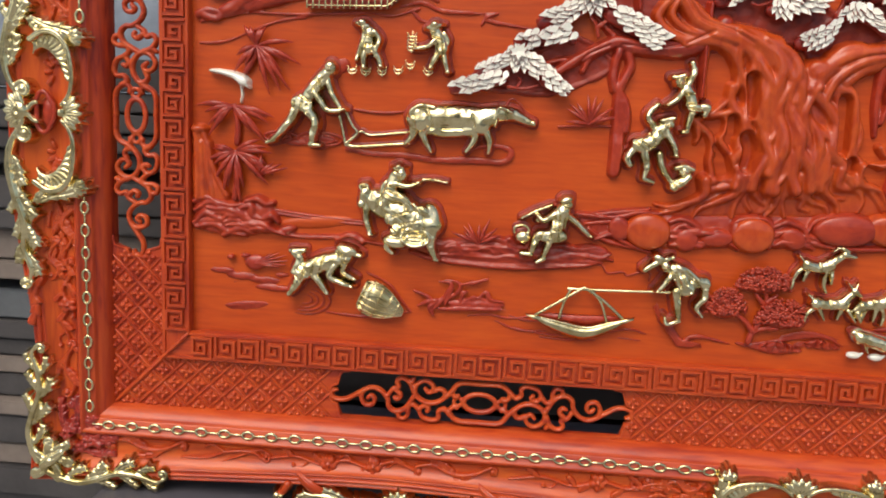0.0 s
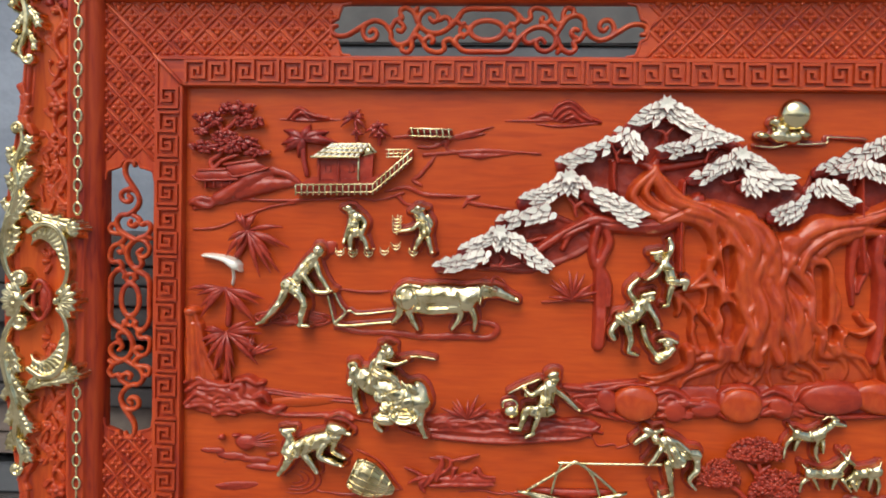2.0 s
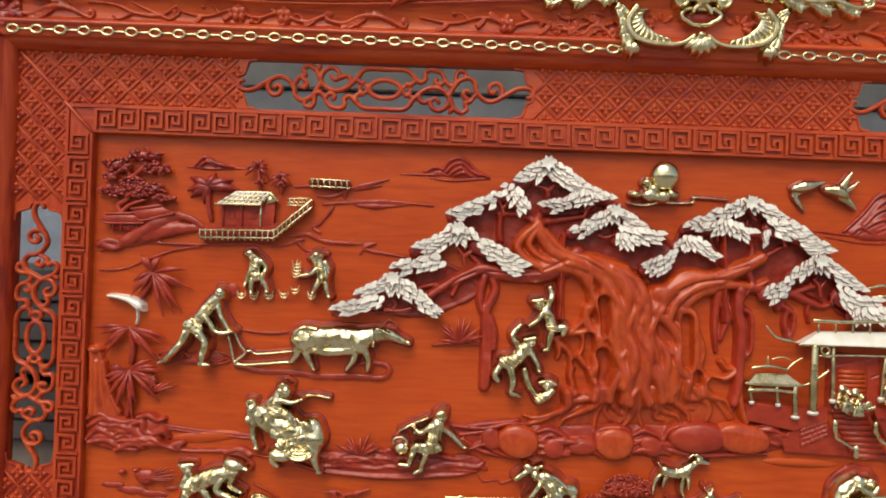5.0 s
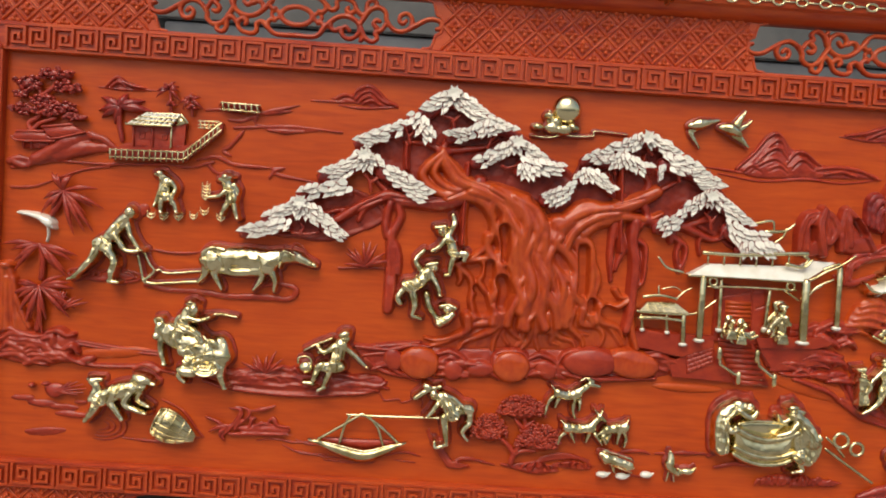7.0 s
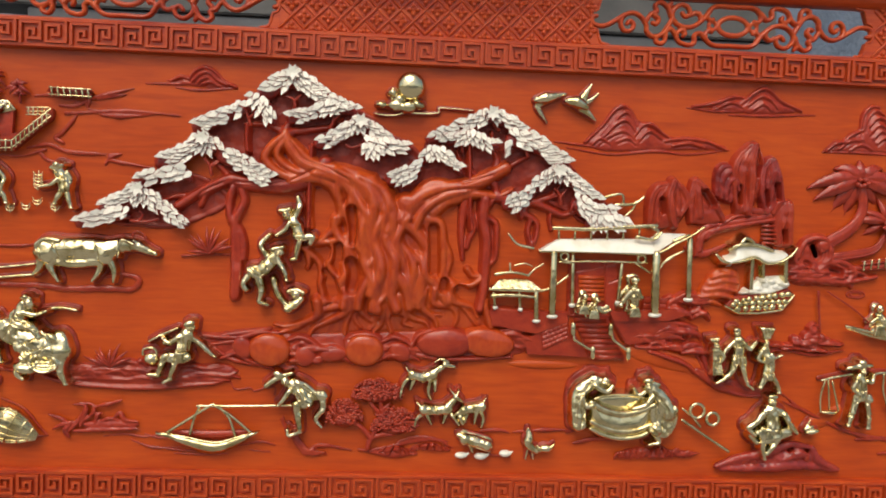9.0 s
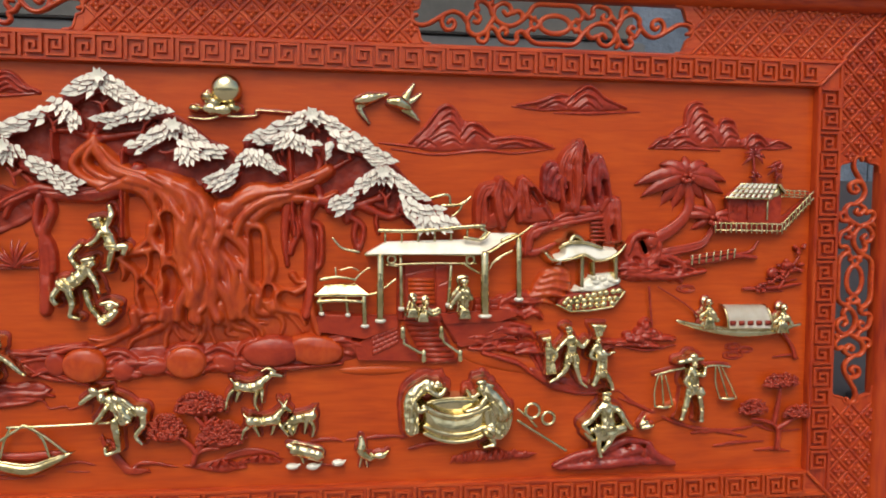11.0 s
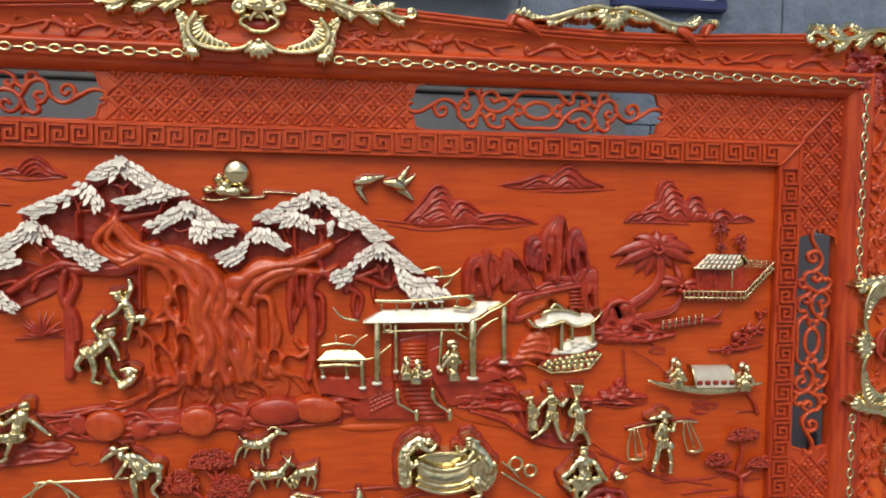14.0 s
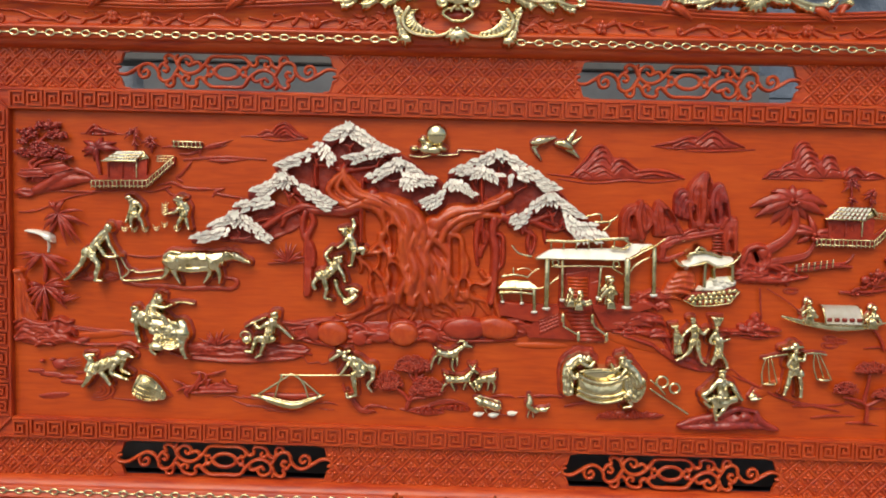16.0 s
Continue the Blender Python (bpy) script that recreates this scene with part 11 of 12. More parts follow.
karst([(0.4250, 1.3640), (0.4210, 1.4150), (0.4270, 1.4360), (0.4390, 1.4330), (0.4610, 1.4100), (0.4810, 1.3740), (0.4630, 1.3640)], [([(0.4290, 1.4340), (0.4250, 1.4080), (0.4280, 1.3690)], 0.0062), ([(0.4330, 1.4360), (0.4370, 1.4100), (0.4430, 1.3770)], 0.0060), ([(0.4370, 1.4330), (0.4550, 1.4150), (0.4700, 1.3920), (0.4810, 1.3720)], 0.0050), ([(0.4430, 1.3980), (0.4650, 1.3950), (0.4760, 1.3810)], 0.0040)], [([(0.4490, 1.4150), (0.4620, 1.3970)], 0.0068)], 2, relief_wood)
karst([(0.4690, 1.4080), (0.4680, 1.4490), (0.4800, 1.4640), (0.4960, 1.4540), (0.5060, 1.4190), (0.4960, 1.4000)], [([(0.4680, 1.4140), (0.4690, 1.4510), (0.4820, 1.4620), (0.4960, 1.4520)], 0.0046), ([(0.4760, 1.4100), (0.4780, 1.4420), (0.4900, 1.4520), (0.5020, 1.4380)], 0.0042), ([(0.4840, 1.4070), (0.4860, 1.4330), (0.4970, 1.4410), (0.5040, 1.4230)], 0.0040), ([(0.4920, 1.4040), (0.4940, 1.4240), (0.5020, 1.4170)], 0.0036)], [], 3, purple_wood)
karst([(0.4990, 1.3820), (0.4920, 1.4460), (0.5020, 1.4760), (0.5210, 1.4990), (0.5360, 1.4910), (0.5410, 1.4490), (0.5390, 1.4100), (0.5180, 1.3790)], [([(0.5210, 1.4960), (0.5000, 1.4720), (0.4950, 1.4410), (0.5040, 1.3930)], 0.0070), ([(0.5250, 1.4940), (0.5110, 1.4690), (0.5080, 1.4340), (0.5140, 1.3900)], 0.0068), ([(0.5280, 1.4960), (0.5230, 1.4660), (0.5240, 1.4290), (0.5220, 1.3850)], 0.0075), ([(0.5320, 1.4940), (0.5390, 1.4760), (0.5380, 1.4430), (0.5310, 1.4110)], 0.0050)], [([(0.5370, 1.4870), (0.5370, 1.4490)], 0.0050), ([(0.5040, 1.4280), (0.5070, 1.4010)], 0.0032)], 4, relief_wood)
karst([(0.5440, 1.3840), (0.5400, 1.4490), (0.5470, 1.4710), (0.5580, 1.4780), (0.5670, 1.4610), (0.5750, 1.4300), (0.5810, 1.4040), (0.5650, 1.3850)], [([(0.5530, 1.4730), (0.5430, 1.4530), (0.5440, 1.4190), (0.5550, 1.3880)], 0.0066), ([(0.5580, 1.4750), (0.5600, 1.4480), (0.5590, 1.4110)], 0.0060), ([(0.5620, 1.4720), (0.5700, 1.4450), (0.5790, 1.4080)], 0.0056)], [([(0.5670, 1.4330), (0.5730, 1.4080)], 0.0040), ([(0.5510, 1.4220), (0.5550, 1.3990)], 0.0032)], 5, purple_wood)
karst([(0.5710, 1.3330), (0.5650, 1.3850), (0.5750, 1.4060), (0.5940, 1.4090), (0.5980, 1.3770), (0.5980, 1.3340)], [([(0.5650, 1.3870), (0.5750, 1.4040), (0.5940, 1.4050)], 0.0048), ([(0.5850, 1.4010), (0.5810, 1.3730), (0.5780, 1.3370)], 0.0058), ([(0.5930, 1.4010), (0.5930, 1.3720), (0.5960, 1.3380)], 0.0058)], [([(0.5840, 1.3580), (0.5880, 1.3400)], 0.0034)], 6, relief_wood)
r = patch([(0.4280, 1.3140), (0.5740, 1.3950)])
r.slab([(0.4670, 1.3620), (0.4990, 1.3820), (0.5460, 1.3860), (0.5690, 1.3950), (0.5660, 1.3740), (0.5200, 1.3610), (0.4820, 1.3530)], 0.002, 0.005, 0.010, 0.002, bow=2)
for line, rr in (([(0.4550, 1.3430), (0.4680, 1.3550), (0.5000, 1.3630), (0.5380, 1.3710), (0.5680, 1.3760)], 0.0048), ([(0.4770, 1.3640), (0.5040, 1.3800), (0.5370, 1.3820)], 0.0040), ([(0.4450, 1.3220), (0.4500, 1.3470), (0.4680, 1.3570)], 0.0050), ([(0.4380, 1.3140), (0.4410, 1.3420), (0.4530, 1.3610)], 0.0042)):
    r.rope(line, rr, rr * 0.7, base=0.007, k=0.001)
r.roughen(0.0010, 0.007, 51).soften(1)
r.thing("carved_rock_arch", carved_wood, "bent rocky path leading up to the peaks", "rock")

# folded ledges along the shores
def ledge(k, at, left, right, tall, deep):
    bm = bmesh.new()
    drape(bm, (at[0], at[1] + tall * 0.5), left, right, at[1] - tall * 0.5, 5, deep, 31 + k, 0.12)
    carving("carved_ledge", bm, relief_wood, "low folded ledge carved in red wood", "rock", "carved shore ledges")


ledge(15, (-0.0450, 0.9780), 0.034, 0.040, 0.018, 0.012)
ledge(16, (0.0150, 0.9850), 0.034, 0.034, 0.014, 0.010)
ledge(17, (0.3480, 0.9790), 0.026, 0.028, 0.018, 0.011)
ledge(18, (0.3960, 0.9820), 0.028, 0.030, 0.022, 0.013)
ledge(19, (0.5490, 0.9670), 0.046, 0.040, 0.022, 0.015)
ledge(20, (0.6280, 0.9750), 0.040, 0.046, 0.034, 0.017)


# palms on the left
for at, tip, fans in (((-0.8400, 1.3820), (-0.8560, 1.3440), ((0.062, -75, 20, 7, 21), (0.050, 55, 130, 4, 22), (0.040, 180, 250, 3, 23))), ((-0.8730, 1.2930), (-0.8690, 1.2380), ((0.060, -60, 8, 6, 24), (0.055, 165, 235, 6, 25))), ((-0.8710, 1.2250), (-0.8720, 1.1550), ((0.055, -35, 40, 6, 26), (0.045, 140, 230, 6, 27), (0.060, 248, 300, 5, 28)))):
    root = thing("carved_palm", "carved palm with pointed drooping fronds, dark red", "palm", (tip[0], BOARD, tip[1]), "carved palms")
    bm = bmesh.new()
    stroke(bm, [at, ((at[0] + tip[0]) / 2 + 0.003, (at[1] + tip[1]) / 2), tip], 0.0042, 0.0050, y=0.009)
    part("stem", bm, carved_wood, root)
    for length, first, last, count, seed in fans:
        for i in range(count):
            bm = bmesh.new()
            a0 = first + (last - first) * i / count
            fan(bm, at, length, a0, a0 + (last - first) / count, 1, 0.0046, 0.22, 0.007, seed * 10 + i)
            part("frond", bm, carved_wood, root)

# trees, huts and hill at the upper left
bush = thing("carved_pine", "carved layered pine with clustered leaves, dark red", "tree", (-0.905, 0.01, 1.49))
bm = bmesh.new()
for line in ([(-0.8930, 1.4730), (-0.8990, 1.4870), (-0.8830, 1.5000), (-0.8820, 1.5300), (-0.8870, 1.5510)], [(-0.8830, 1.5050), (-0.8640, 1.5140), (-0.8670, 1.5010)], [(-0.8820, 1.5300), (-0.8660, 1.5430), (-0.8570, 1.5560)], [(-0.8850, 1.5430), (-0.9010, 1.5510)], [(-0.8930, 1.4750), (-0.8810, 1.4880), (-0.8570, 1.4970)]):
    stroke(bm, line, 0.0045, 0.0026, y=0.008)
part("trunk", bm, carved_wood, bush)
for at, rx, rz, seed in (((-0.8570, 1.5670), 0.026, 0.012, 1), ((-0.8380, 1.5470), 0.020, 0.010, 2), ((-0.9030, 1.5510), 0.022, 0.013, 3), ((-0.9130, 1.5340), 0.010, 0.008, 4), ((-0.8760, 1.5240), 0.018, 0.010, 5), ((-0.9100, 1.5090), 0.020, 0.010, 6), ((-0.8480, 1.5160), 0.024, 0.010, 7), ((-0.8240, 1.5010), 0.018, 0.007, 8), ((-0.8700, 1.5090), 0.022, 0.009, 9)):
    bm = bmesh.new()
    r2 = random.Random(seed)
    for i in range(int(rx * 1500)):
        u, v = r2.uniform(-1, 1), r2.uniform(-1, 1)
        blob(bm, (at[0] + u * rx, at[1] + v * rz * (1 - 0.5 * abs(u)), 0.002 + r2.uniform(0, 0.006)), 0.0052, 0.0028, 0.004, detail=1, turn=r2.uniform(-40, 40))
    blob(bm, at, rx, rz * 0.7, 0.006, y=0.010)
    part("leaf_clump", bm, purple_wood, bush)
for label, a, b, c, d, low in (("carved thatched hut in dark red wood", (-0.9250, 1.4640), (-0.9160, 1.4730), (-0.8740, 1.4750), (-0.8560, 1.4600), (-0.8920, 1.4470)), ("carved long-roofed hut in dark red wood", (-0.8700, 1.4700), (-0.8760, 1.4820), (-0.8300, 1.4890), (-0.8080, 1.4780), (-0.8300, 1.4590))):
    hut = thing("carved_hut", label, "hut", (a[0], BOARD, low[1]), "carved huts")
    bm = bmesh.new()
    prism(bm, [a, b, c, d, (a[0] + 0.012, a[1] - 0.006)], 0.004, 0.014, 0.002)
    stroke(bm, [b, c], 0.0022, y=0.004)
    stroke(bm, [a, (a[0] + 0.012, a[1] - 0.006), d], 0.0016, y=0.004)
    part("roof", bm, carved_wood, hut)
    bm = bmesh.new()
    prism(bm, [(a[0] + 0.014, a[1] - 0.004), (d[0] - 0.006, d[1] - 0.001), (d[0] - 0.010, low[1]), (a[0] + 0.016, low[1])], 0.009, 0.015)
    part("hut_wall", bm, carved_wood, hut)
    for k in range(4):
        x = a[0] + 0.018 + k * (d[0] - a[0] - 0.030) / 3
        bm = bmesh.new()
        stroke(bm, [(x, d[1] - 0.002), (x, low[1])], 0.0016, y=0.008, seg=6)
        part("post", bm, carved_wood, hut)
bm = bmesh.new()
stroke(bm, [(-0.8910, 1.4290), (-0.8560, 1.4480), (-0.8220, 1.4680), (-0.8000, 1.4730)], 0.010, 0.006, y=0.012, mid=0.014)
stroke(bm, [(-0.8560, 1.4370), (-0.8130, 1.4520), (-0.7690, 1.4550)], 0.010, 0.005, y=0.012, mid=0.013)
stroke(bm, [(-0.8040, 1.4750), (-0.7780, 1.4680), (-0.7610, 1.4550), (-0.7520, 1.4440)], 0.006, 0.004, y=0.010)
stroke(bm, [(-0.9270, 1.4140), (-0.8830, 1.4240), (-0.8560, 1.4290), (-0.7690, 1.4300), (-0.6830, 1.4350), (-0.6400, 1.4330), (-0.6020, 1.4450)], 0.0030, 0.002, y=0.012)
stroke(bm, [(-0.9270, 1.3830), (-0.8910, 1.3860), (-0.8560, 1.4000), (-0.8120, 1.4180), (-0.7690, 1.4260)], 0.0024, 0.002, y=0.013)
stroke(bm, [(-0.9300, 1.4240), (-0.9130, 1.4300), (-0.8910, 1.4240)], 0.006, 0.005, y=0.010)
stroke(bm, [(-0.9220, 1.4230), (-0.9020, 1.4180), (-0.8900, 1.4290)], 0.005, 0.004, y=0.008)
carving("carved_hillside", bm, relief_wood, "rounded carved hillside below the huts", "hill", voxel=0.0014, sunk=0.72)
for at, low, size, seed in (((-0.6780, 1.5560), (-0.6740, 1.5190), 0.020, 1), ((-0.6420, 1.5400), (-0.6400, 1.5160), 0.018, 2), ((0.8310, 1.4840), (0.8350, 1.4350), 0.022, 3), ((0.8720, 1.4650), (0.8750, 1.4350), 0.017, 4)):
    root = thing("carved_small_palm", "little carved areca palm, dark red", "palm", (low[0], BOARD, low[1]), "little areca palms")
    bm = bmesh.new()
    stroke(bm, [at, low], 0.0020, 0.0024, y=0.010)
    part("stem", bm, purple_wood, root)
    bm = bmesh.new()
    fan(bm, at, size, -40, 220, 9, 0.0030, 0.30, 0.009, seed)
    fan(bm, (low[0], low[1] + 0.012), size * 0.6, -20, 200, 5, 0.0026, 0.1, 0.010, seed + 9)
    part("crown", bm, purple_wood, root)
broad = thing("carved_banana_palm", "carved palm with broad leaves behind the house", "palm", (-0.75, BOARD, 1.45))
bm = bmesh.new()
stroke(bm, [(-0.7550, 1.5210), (-0.7560, 1.4980), (-0.7500, 1.4690)], 0.0040, 0.0040, y=0.010)
part("stem", bm, purple_wood, broad)
for k, (length, angle) in enumerate(((0.038, 150), (0.036, 185), (0.034, 205), (0.042, 25), (0.052, 2), (0.028, 70), (0.026, 250))):
    bm = bmesh.new()
    frond(bm, (-0.7560, 1.5230), length, angle, 0.0068, 0.14, 0.006)
    part("frond", bm, purple_wood, broad)

bm = bmesh.new()
for line in ([(-0.5730, 1.5020), (-0.5060, 1.5080), (-0.4610, 1.5090), (-0.3980, 1.5060)], [(-0.5190, 1.5020), (-0.4890, 1.5010), (-0.4400, 1.5050)], [(-0.6310, 1.4460), (-0.5980, 1.4530), (-0.5720, 1.4430), (-0.5210, 1.4410), (-0.4880, 1.4430)], [(-0.5120, 1.4250), (-0.5040, 1.4370), (-0.4860, 1.4420)], [(-0.5080, 1.4320), (-0.4790, 1.4280), (-0.4370, 1.4220)], [(-0.5400, 1.5250), (-0.5070, 1.5350), (-0.4700, 1.5450)],
             [(-0.5240, 1.5260), (-0.4820, 1.5350)], [(-0.6200, 1.5270), (-0.5910, 1.5290), (-0.5480, 1.5180)], [(-0.5820, 1.5140), (-0.5570, 1.5140), (-0.5390, 1.5230), (-0.5380, 1.5100), (-0.5060, 1.5080)], [(-0.6140, 1.4420), (-0.5990, 1.4280), (-0.5800, 1.4260)], [(-0.5760, 1.4560), (-0.5890, 1.4640), (-0.5780, 1.4720), (-0.5600, 1.4940), (-0.5560, 1.5010)]):
    stroke(bm, line, 0.0026, 0.0014, y=0.012, mid=0.0038)
carving("carved_shore_band", bm, relief_wood, "winding carved shore and cloud band", "carving", voxel=0.0013, sunk=0.6)

bm = bmesh.new()
for line in ([(0.4590, 1.3620), (0.5060, 1.3700), (0.5530, 1.3800), (0.5810, 1.3920)], [(0.4500, 1.3440), (0.4780, 1.3580), (0.5160, 1.3630)], [(0.4410, 1.3350), (0.4540, 1.3580), (0.4680, 1.3640)], [(0.4220, 1.3250), (0.4510, 1.3160), (0.4880, 1.3310)], [(0.5150, 1.3910), (0.5530, 1.3890), (0.5720, 1.3960)]):
    stroke(bm, line, 0.004, 0.003, y=0.008, mid=0.007)
for k in range(7):
    p = Vector((0.5600, 1.3800)).lerp(Vector((0.5610, 1.3380)), k / 6)
    box(bm, p.x - 0.012, p.x + 0.012, 0.004 - k * 0.0005, 0.014, p.y - 0.0022, p.y + 0.0012)
carving("carved_rock_stair", bm, carved_wood, "carved rock path with small steps", "rock", sunk=0.7)
# coconut palm at the right
palm = thing("carved_coconut_palm", "large carved coconut palm with leaning stem, dark red", "palm", (0.70, BOARD, 1.33))
for line, r in (([(0.7130, 1.4400), (0.7190, 1.3980), (0.6990, 1.3650), (0.6520, 1.3350)], 0.0110), ([(0.7600, 1.3570), (0.7490, 1.3380), (0.7300, 1.3280), (0.6720, 1.3170)], 0.0070)):
    bm = bmesh.new()
    stroke(bm, line, r * 0.7, r, y=0.010, flat=0.6)
    for side in (-0.7, 0.0, 0.7):
        stroke(bm, [(q[0], q[1] + side * r) for q in line], r * 0.30, r * 0.36, y=0.0085, seg=8)
    part("stem", bm, carved_wood, palm)
for at, fronds in (((0.7110, 1.4490), ((0.082, 172, 0.26), (0.074, 198, 0.10), (0.070, 12, 0.26), (0.066, 346, 0.12), (0.052, 142, 0.25), (0.050, 42, 0.25), (0.030, 92, 0.0), (0.058, 226, 0.12), (0.056, 250, 0.05), (0.050, 316, 0.10))), ((0.7610, 1.3790), ((0.055, 170, 0.1), (0.050, 150, 0.1), (0.046, 20, 0.1), (0.054, 345, 0.05), (0.040, 110, 0.0), (0.042, 210, 0.0)))):
    for k, (length, angle, droop) in enumerate(fronds):
        bm = bmesh.new()
        frond(bm, at, length * 1.08, angle, 0.0122 if at[0] < 0.72 else 0.0070, droop * 1.2 + 0.05, 0.004 if angle < 200 or angle > 320 else 0.009)
        part("frond", bm, carved_wood, palm)
    bm = bmesh.new()
    for k in range(6):
        blob(bm, (at[0] + 0.008 * math.cos(k), at[1] - 0.008 + 0.006 * math.sin(k * 2.0)), 0.0042, y=0.0)
    part("nut_bunch", bm, carved_wood, palm)

# little bonsai trees with grained crowns
for trunk_lines, crowns in (
        (([(-0.0890, 0.9830), (-0.0840, 0.9980), (-0.0660, 1.0060), (-0.0500, 1.0060), (-0.0460, 1.0170)], [(-0.0840, 0.9980), (-0.0940, 1.0120), (-0.1090, 1.0230), (-0.1270, 1.0280)], [(-0.0810, 1.0030), (-0.0710, 1.0300), (-0.0680, 1.0460), (-0.0740, 1.0670)], [(-0.0680, 1.0450), (-0.0550, 1.0560)], [(-0.0700, 1.0390), (-0.0860, 1.0570)]), (((-0.0760, 1.0680), 0.041, 0.031), ((-0.1280, 1.0290), 0.030, 0.036), ((-0.0460, 1.0180), 0.038, 0.035))),
        (([(0.8890, 0.9810), (0.8890, 1.0150), (0.8660, 1.0280), (0.8400, 1.0330)], [(0.8890, 1.0150), (0.9070, 1.0250), (0.9190, 1.0320)], [(0.8820, 1.0250), (0.8890, 1.0600), (0.8920, 1.0840)]), (((0.8910, 1.0910), 0.032, 0.022), ((0.8410, 1.0460), 0.026, 0.022), ((0.9230, 1.0380), 0.026, 0.020)))):
    root = thing("carved_bonsai", "carved spreading tree with grainy dome crowns, dark red", "tree", (trunk_lines[0][0][0], BOARD, trunk_lines[0][0][1]), "carved dome trees")
    bm = bmesh.new()
    for line in trunk_lines:
        stroke(bm, line, 0.0048, 0.0026, y=0.007)
    part("trunk", bm, carved_wood, root)
    for k, (at, rx, rz) in enumerate(crowns):
        bm = bmesh.new()
        grain_dome(bm, at, rx, rz, 31 + k, 0.0038)
        part("crown", bm, relief_wood, root)
bm = bmesh.new()
for line in ([(-0.2300, 1.0260), (-0.2140, 1.0100), (-0.1840, 0.9750), (-0.1540, 0.9700)], [(-0.1840, 0.9750), (-0.1630, 0.9850), (-0.1140, 0.9770)], [(-0.0850, 0.9770), (-0.0400, 0.9870), (0.0150, 0.9980), (0.0520, 0.9830)], [(-0.0400, 0.9920), (-0.0040, 1.0010), (0.0430, 0.9940)], [(-0.1040, 0.9790), (-0.0580, 0.9720), (-0.0120, 0.9780)], [(-0.0760, 0.9720), (-0.0390, 0.9690), (-0.0160, 0.9730)],
             [(0.0930, 1.0120), (0.1250, 1.0150), (0.1440, 1.0100)], [(0.1490, 1.0120), (0.2000, 1.0160), (0.2470, 1.0170)], [(0.2500, 0.9950), (0.2850, 1.0030), (0.3240, 1.0000)], [(0.0900, 0.9750), (0.1460, 0.9700)], [(0.2380, 1.0130), (0.2560, 1.0170)]):
    stroke(bm, line, 0.0026, 0.0018, y=0.012, mid=0.0042)
prism(bm, [(-0.2270, 1.0350), (-0.2160, 1.0120), (-0.1900, 0.9780), (-0.1550, 0.9740), (-0.1690, 0.9670), (-0.1920, 0.9680), (-0.2290, 1.0180)], 0.006, 0.016, 0.002)
for at in ((-0.0390, 0.9720), (0.3440, 0.9790), (0.3620, 0.9850), (0.3910, 0.9800), (0.4340, 0.9810)):
    blob(bm, at, 0.018, 0.007, 0.006, y=0.011, rough=0.003)
for i in range(14):
    p = Vector((0.3250, 0.9730)).lerp(Vector((0.4540, 0.9790)), i / 13)
    stroke(bm, [(p.x - 0.006, p.y - 0.003), (p.x, p.y + 0.012 * rnd.random()), (p.x + 0.010, p.y + 0.003)], 0.0018, 0.0014, y=0.007, mid=0.0036, seg=6)
carving("carved_pasture", bm, relief_wood, "low carved pasture ridges in red wood", "carving", voxel=0.0014, sunk=0.72)
# broad low swells of ground
for at, rx, rz, turn in (((0.4020, 1.1380), 0.080, 0.016, -12), ((0.1950, 1.1250), 0.060, 0.008, 0), ((0.6940, 1.0500), 0.070, 0.014, 24), ((-0.3680, 1.0970), 0.075, 0.014, 0), ((-0.7470, 1.1240), 0.060, 0.010, 6)):
    bm = bmesh.new()
    blob(bm, at, rx, rz, 0.0055, y=BOARD + 0.001, turn=turn, detail=4)
    carving("carved_swell", bm, board_wood, "low smooth swell of carved ground", "carving", "swells of ground")
# slope, terraces and rock under the right-hand figures
bm = bmesh.new()
for line in ([(0.4270, 1.1820), (0.4560, 1.1390), (0.4770, 1.1110), (0.5160, 1.0870), (0.5650, 1.0800), (0.6030, 1.0850)], [(0.6030, 1.0850), (0.6340, 1.0620), (0.6740, 1.0420), (0.7150, 1.0240), (0.7650, 1.0140), (0.8160, 1.0130), (0.8660, 1.0210)], [(0.7360, 1.0090), (0.7860, 1.0100), (0.8370, 0.9990)], [(0.7770, 0.9850), (0.8170, 0.9900), (0.8680, 0.9910)], [(0.8460, 1.0230), (0.8880, 1.0090), (0.9350, 1.0100)],
             [(0.6040, 1.0720), (0.6640, 1.0460)], [(0.8510, 0.9760), (0.8890, 0.9770), (0.9210, 0.9710)]):
    stroke(bm, line, 0.0022, 0.0018, y=0.013, mid=0.0040)
stroke(bm, [(0.4520, 1.1210), (0.4960, 1.0940), (0.5450, 1.0860)], 0.006, 0.004, y=0.013, mid=0.009)
carving("carved_slope", bm, relief_wood, "carved terrace edges on the slope", "carving", voxel=0.0014, sunk=0.72)
bm = bmesh.new()
for line in ([(0.4930, 0.9620), (0.5340, 0.9770), (0.5780, 0.9860), (0.6170, 1.0010), (0.6560, 0.9960)], [(0.5010, 0.9580), (0.5690, 0.9610), (0.6380, 0.9650), (0.6980, 0.9590)], [(0.6560, 0.9960), (0.6670, 0.9750), (0.7030, 0.9590)], [(0.5200, 0.9670), (0.5690, 0.9760)], [(0.5980, 0.9700), (0.6320, 0.9850), (0.6570, 0.9750)]):
    stroke(bm, line, 0.0050, 0.0040, y=0.008, mid=0.0100)
blob(bm, (0.6030, 0.9720), 0.070, 0.018, 0.010, y=0.012, rough=0.003)
carving("carved_sitting_rock", bm, purple_wood, "long carved rock, plum red", "rock", voxel=0.0015)
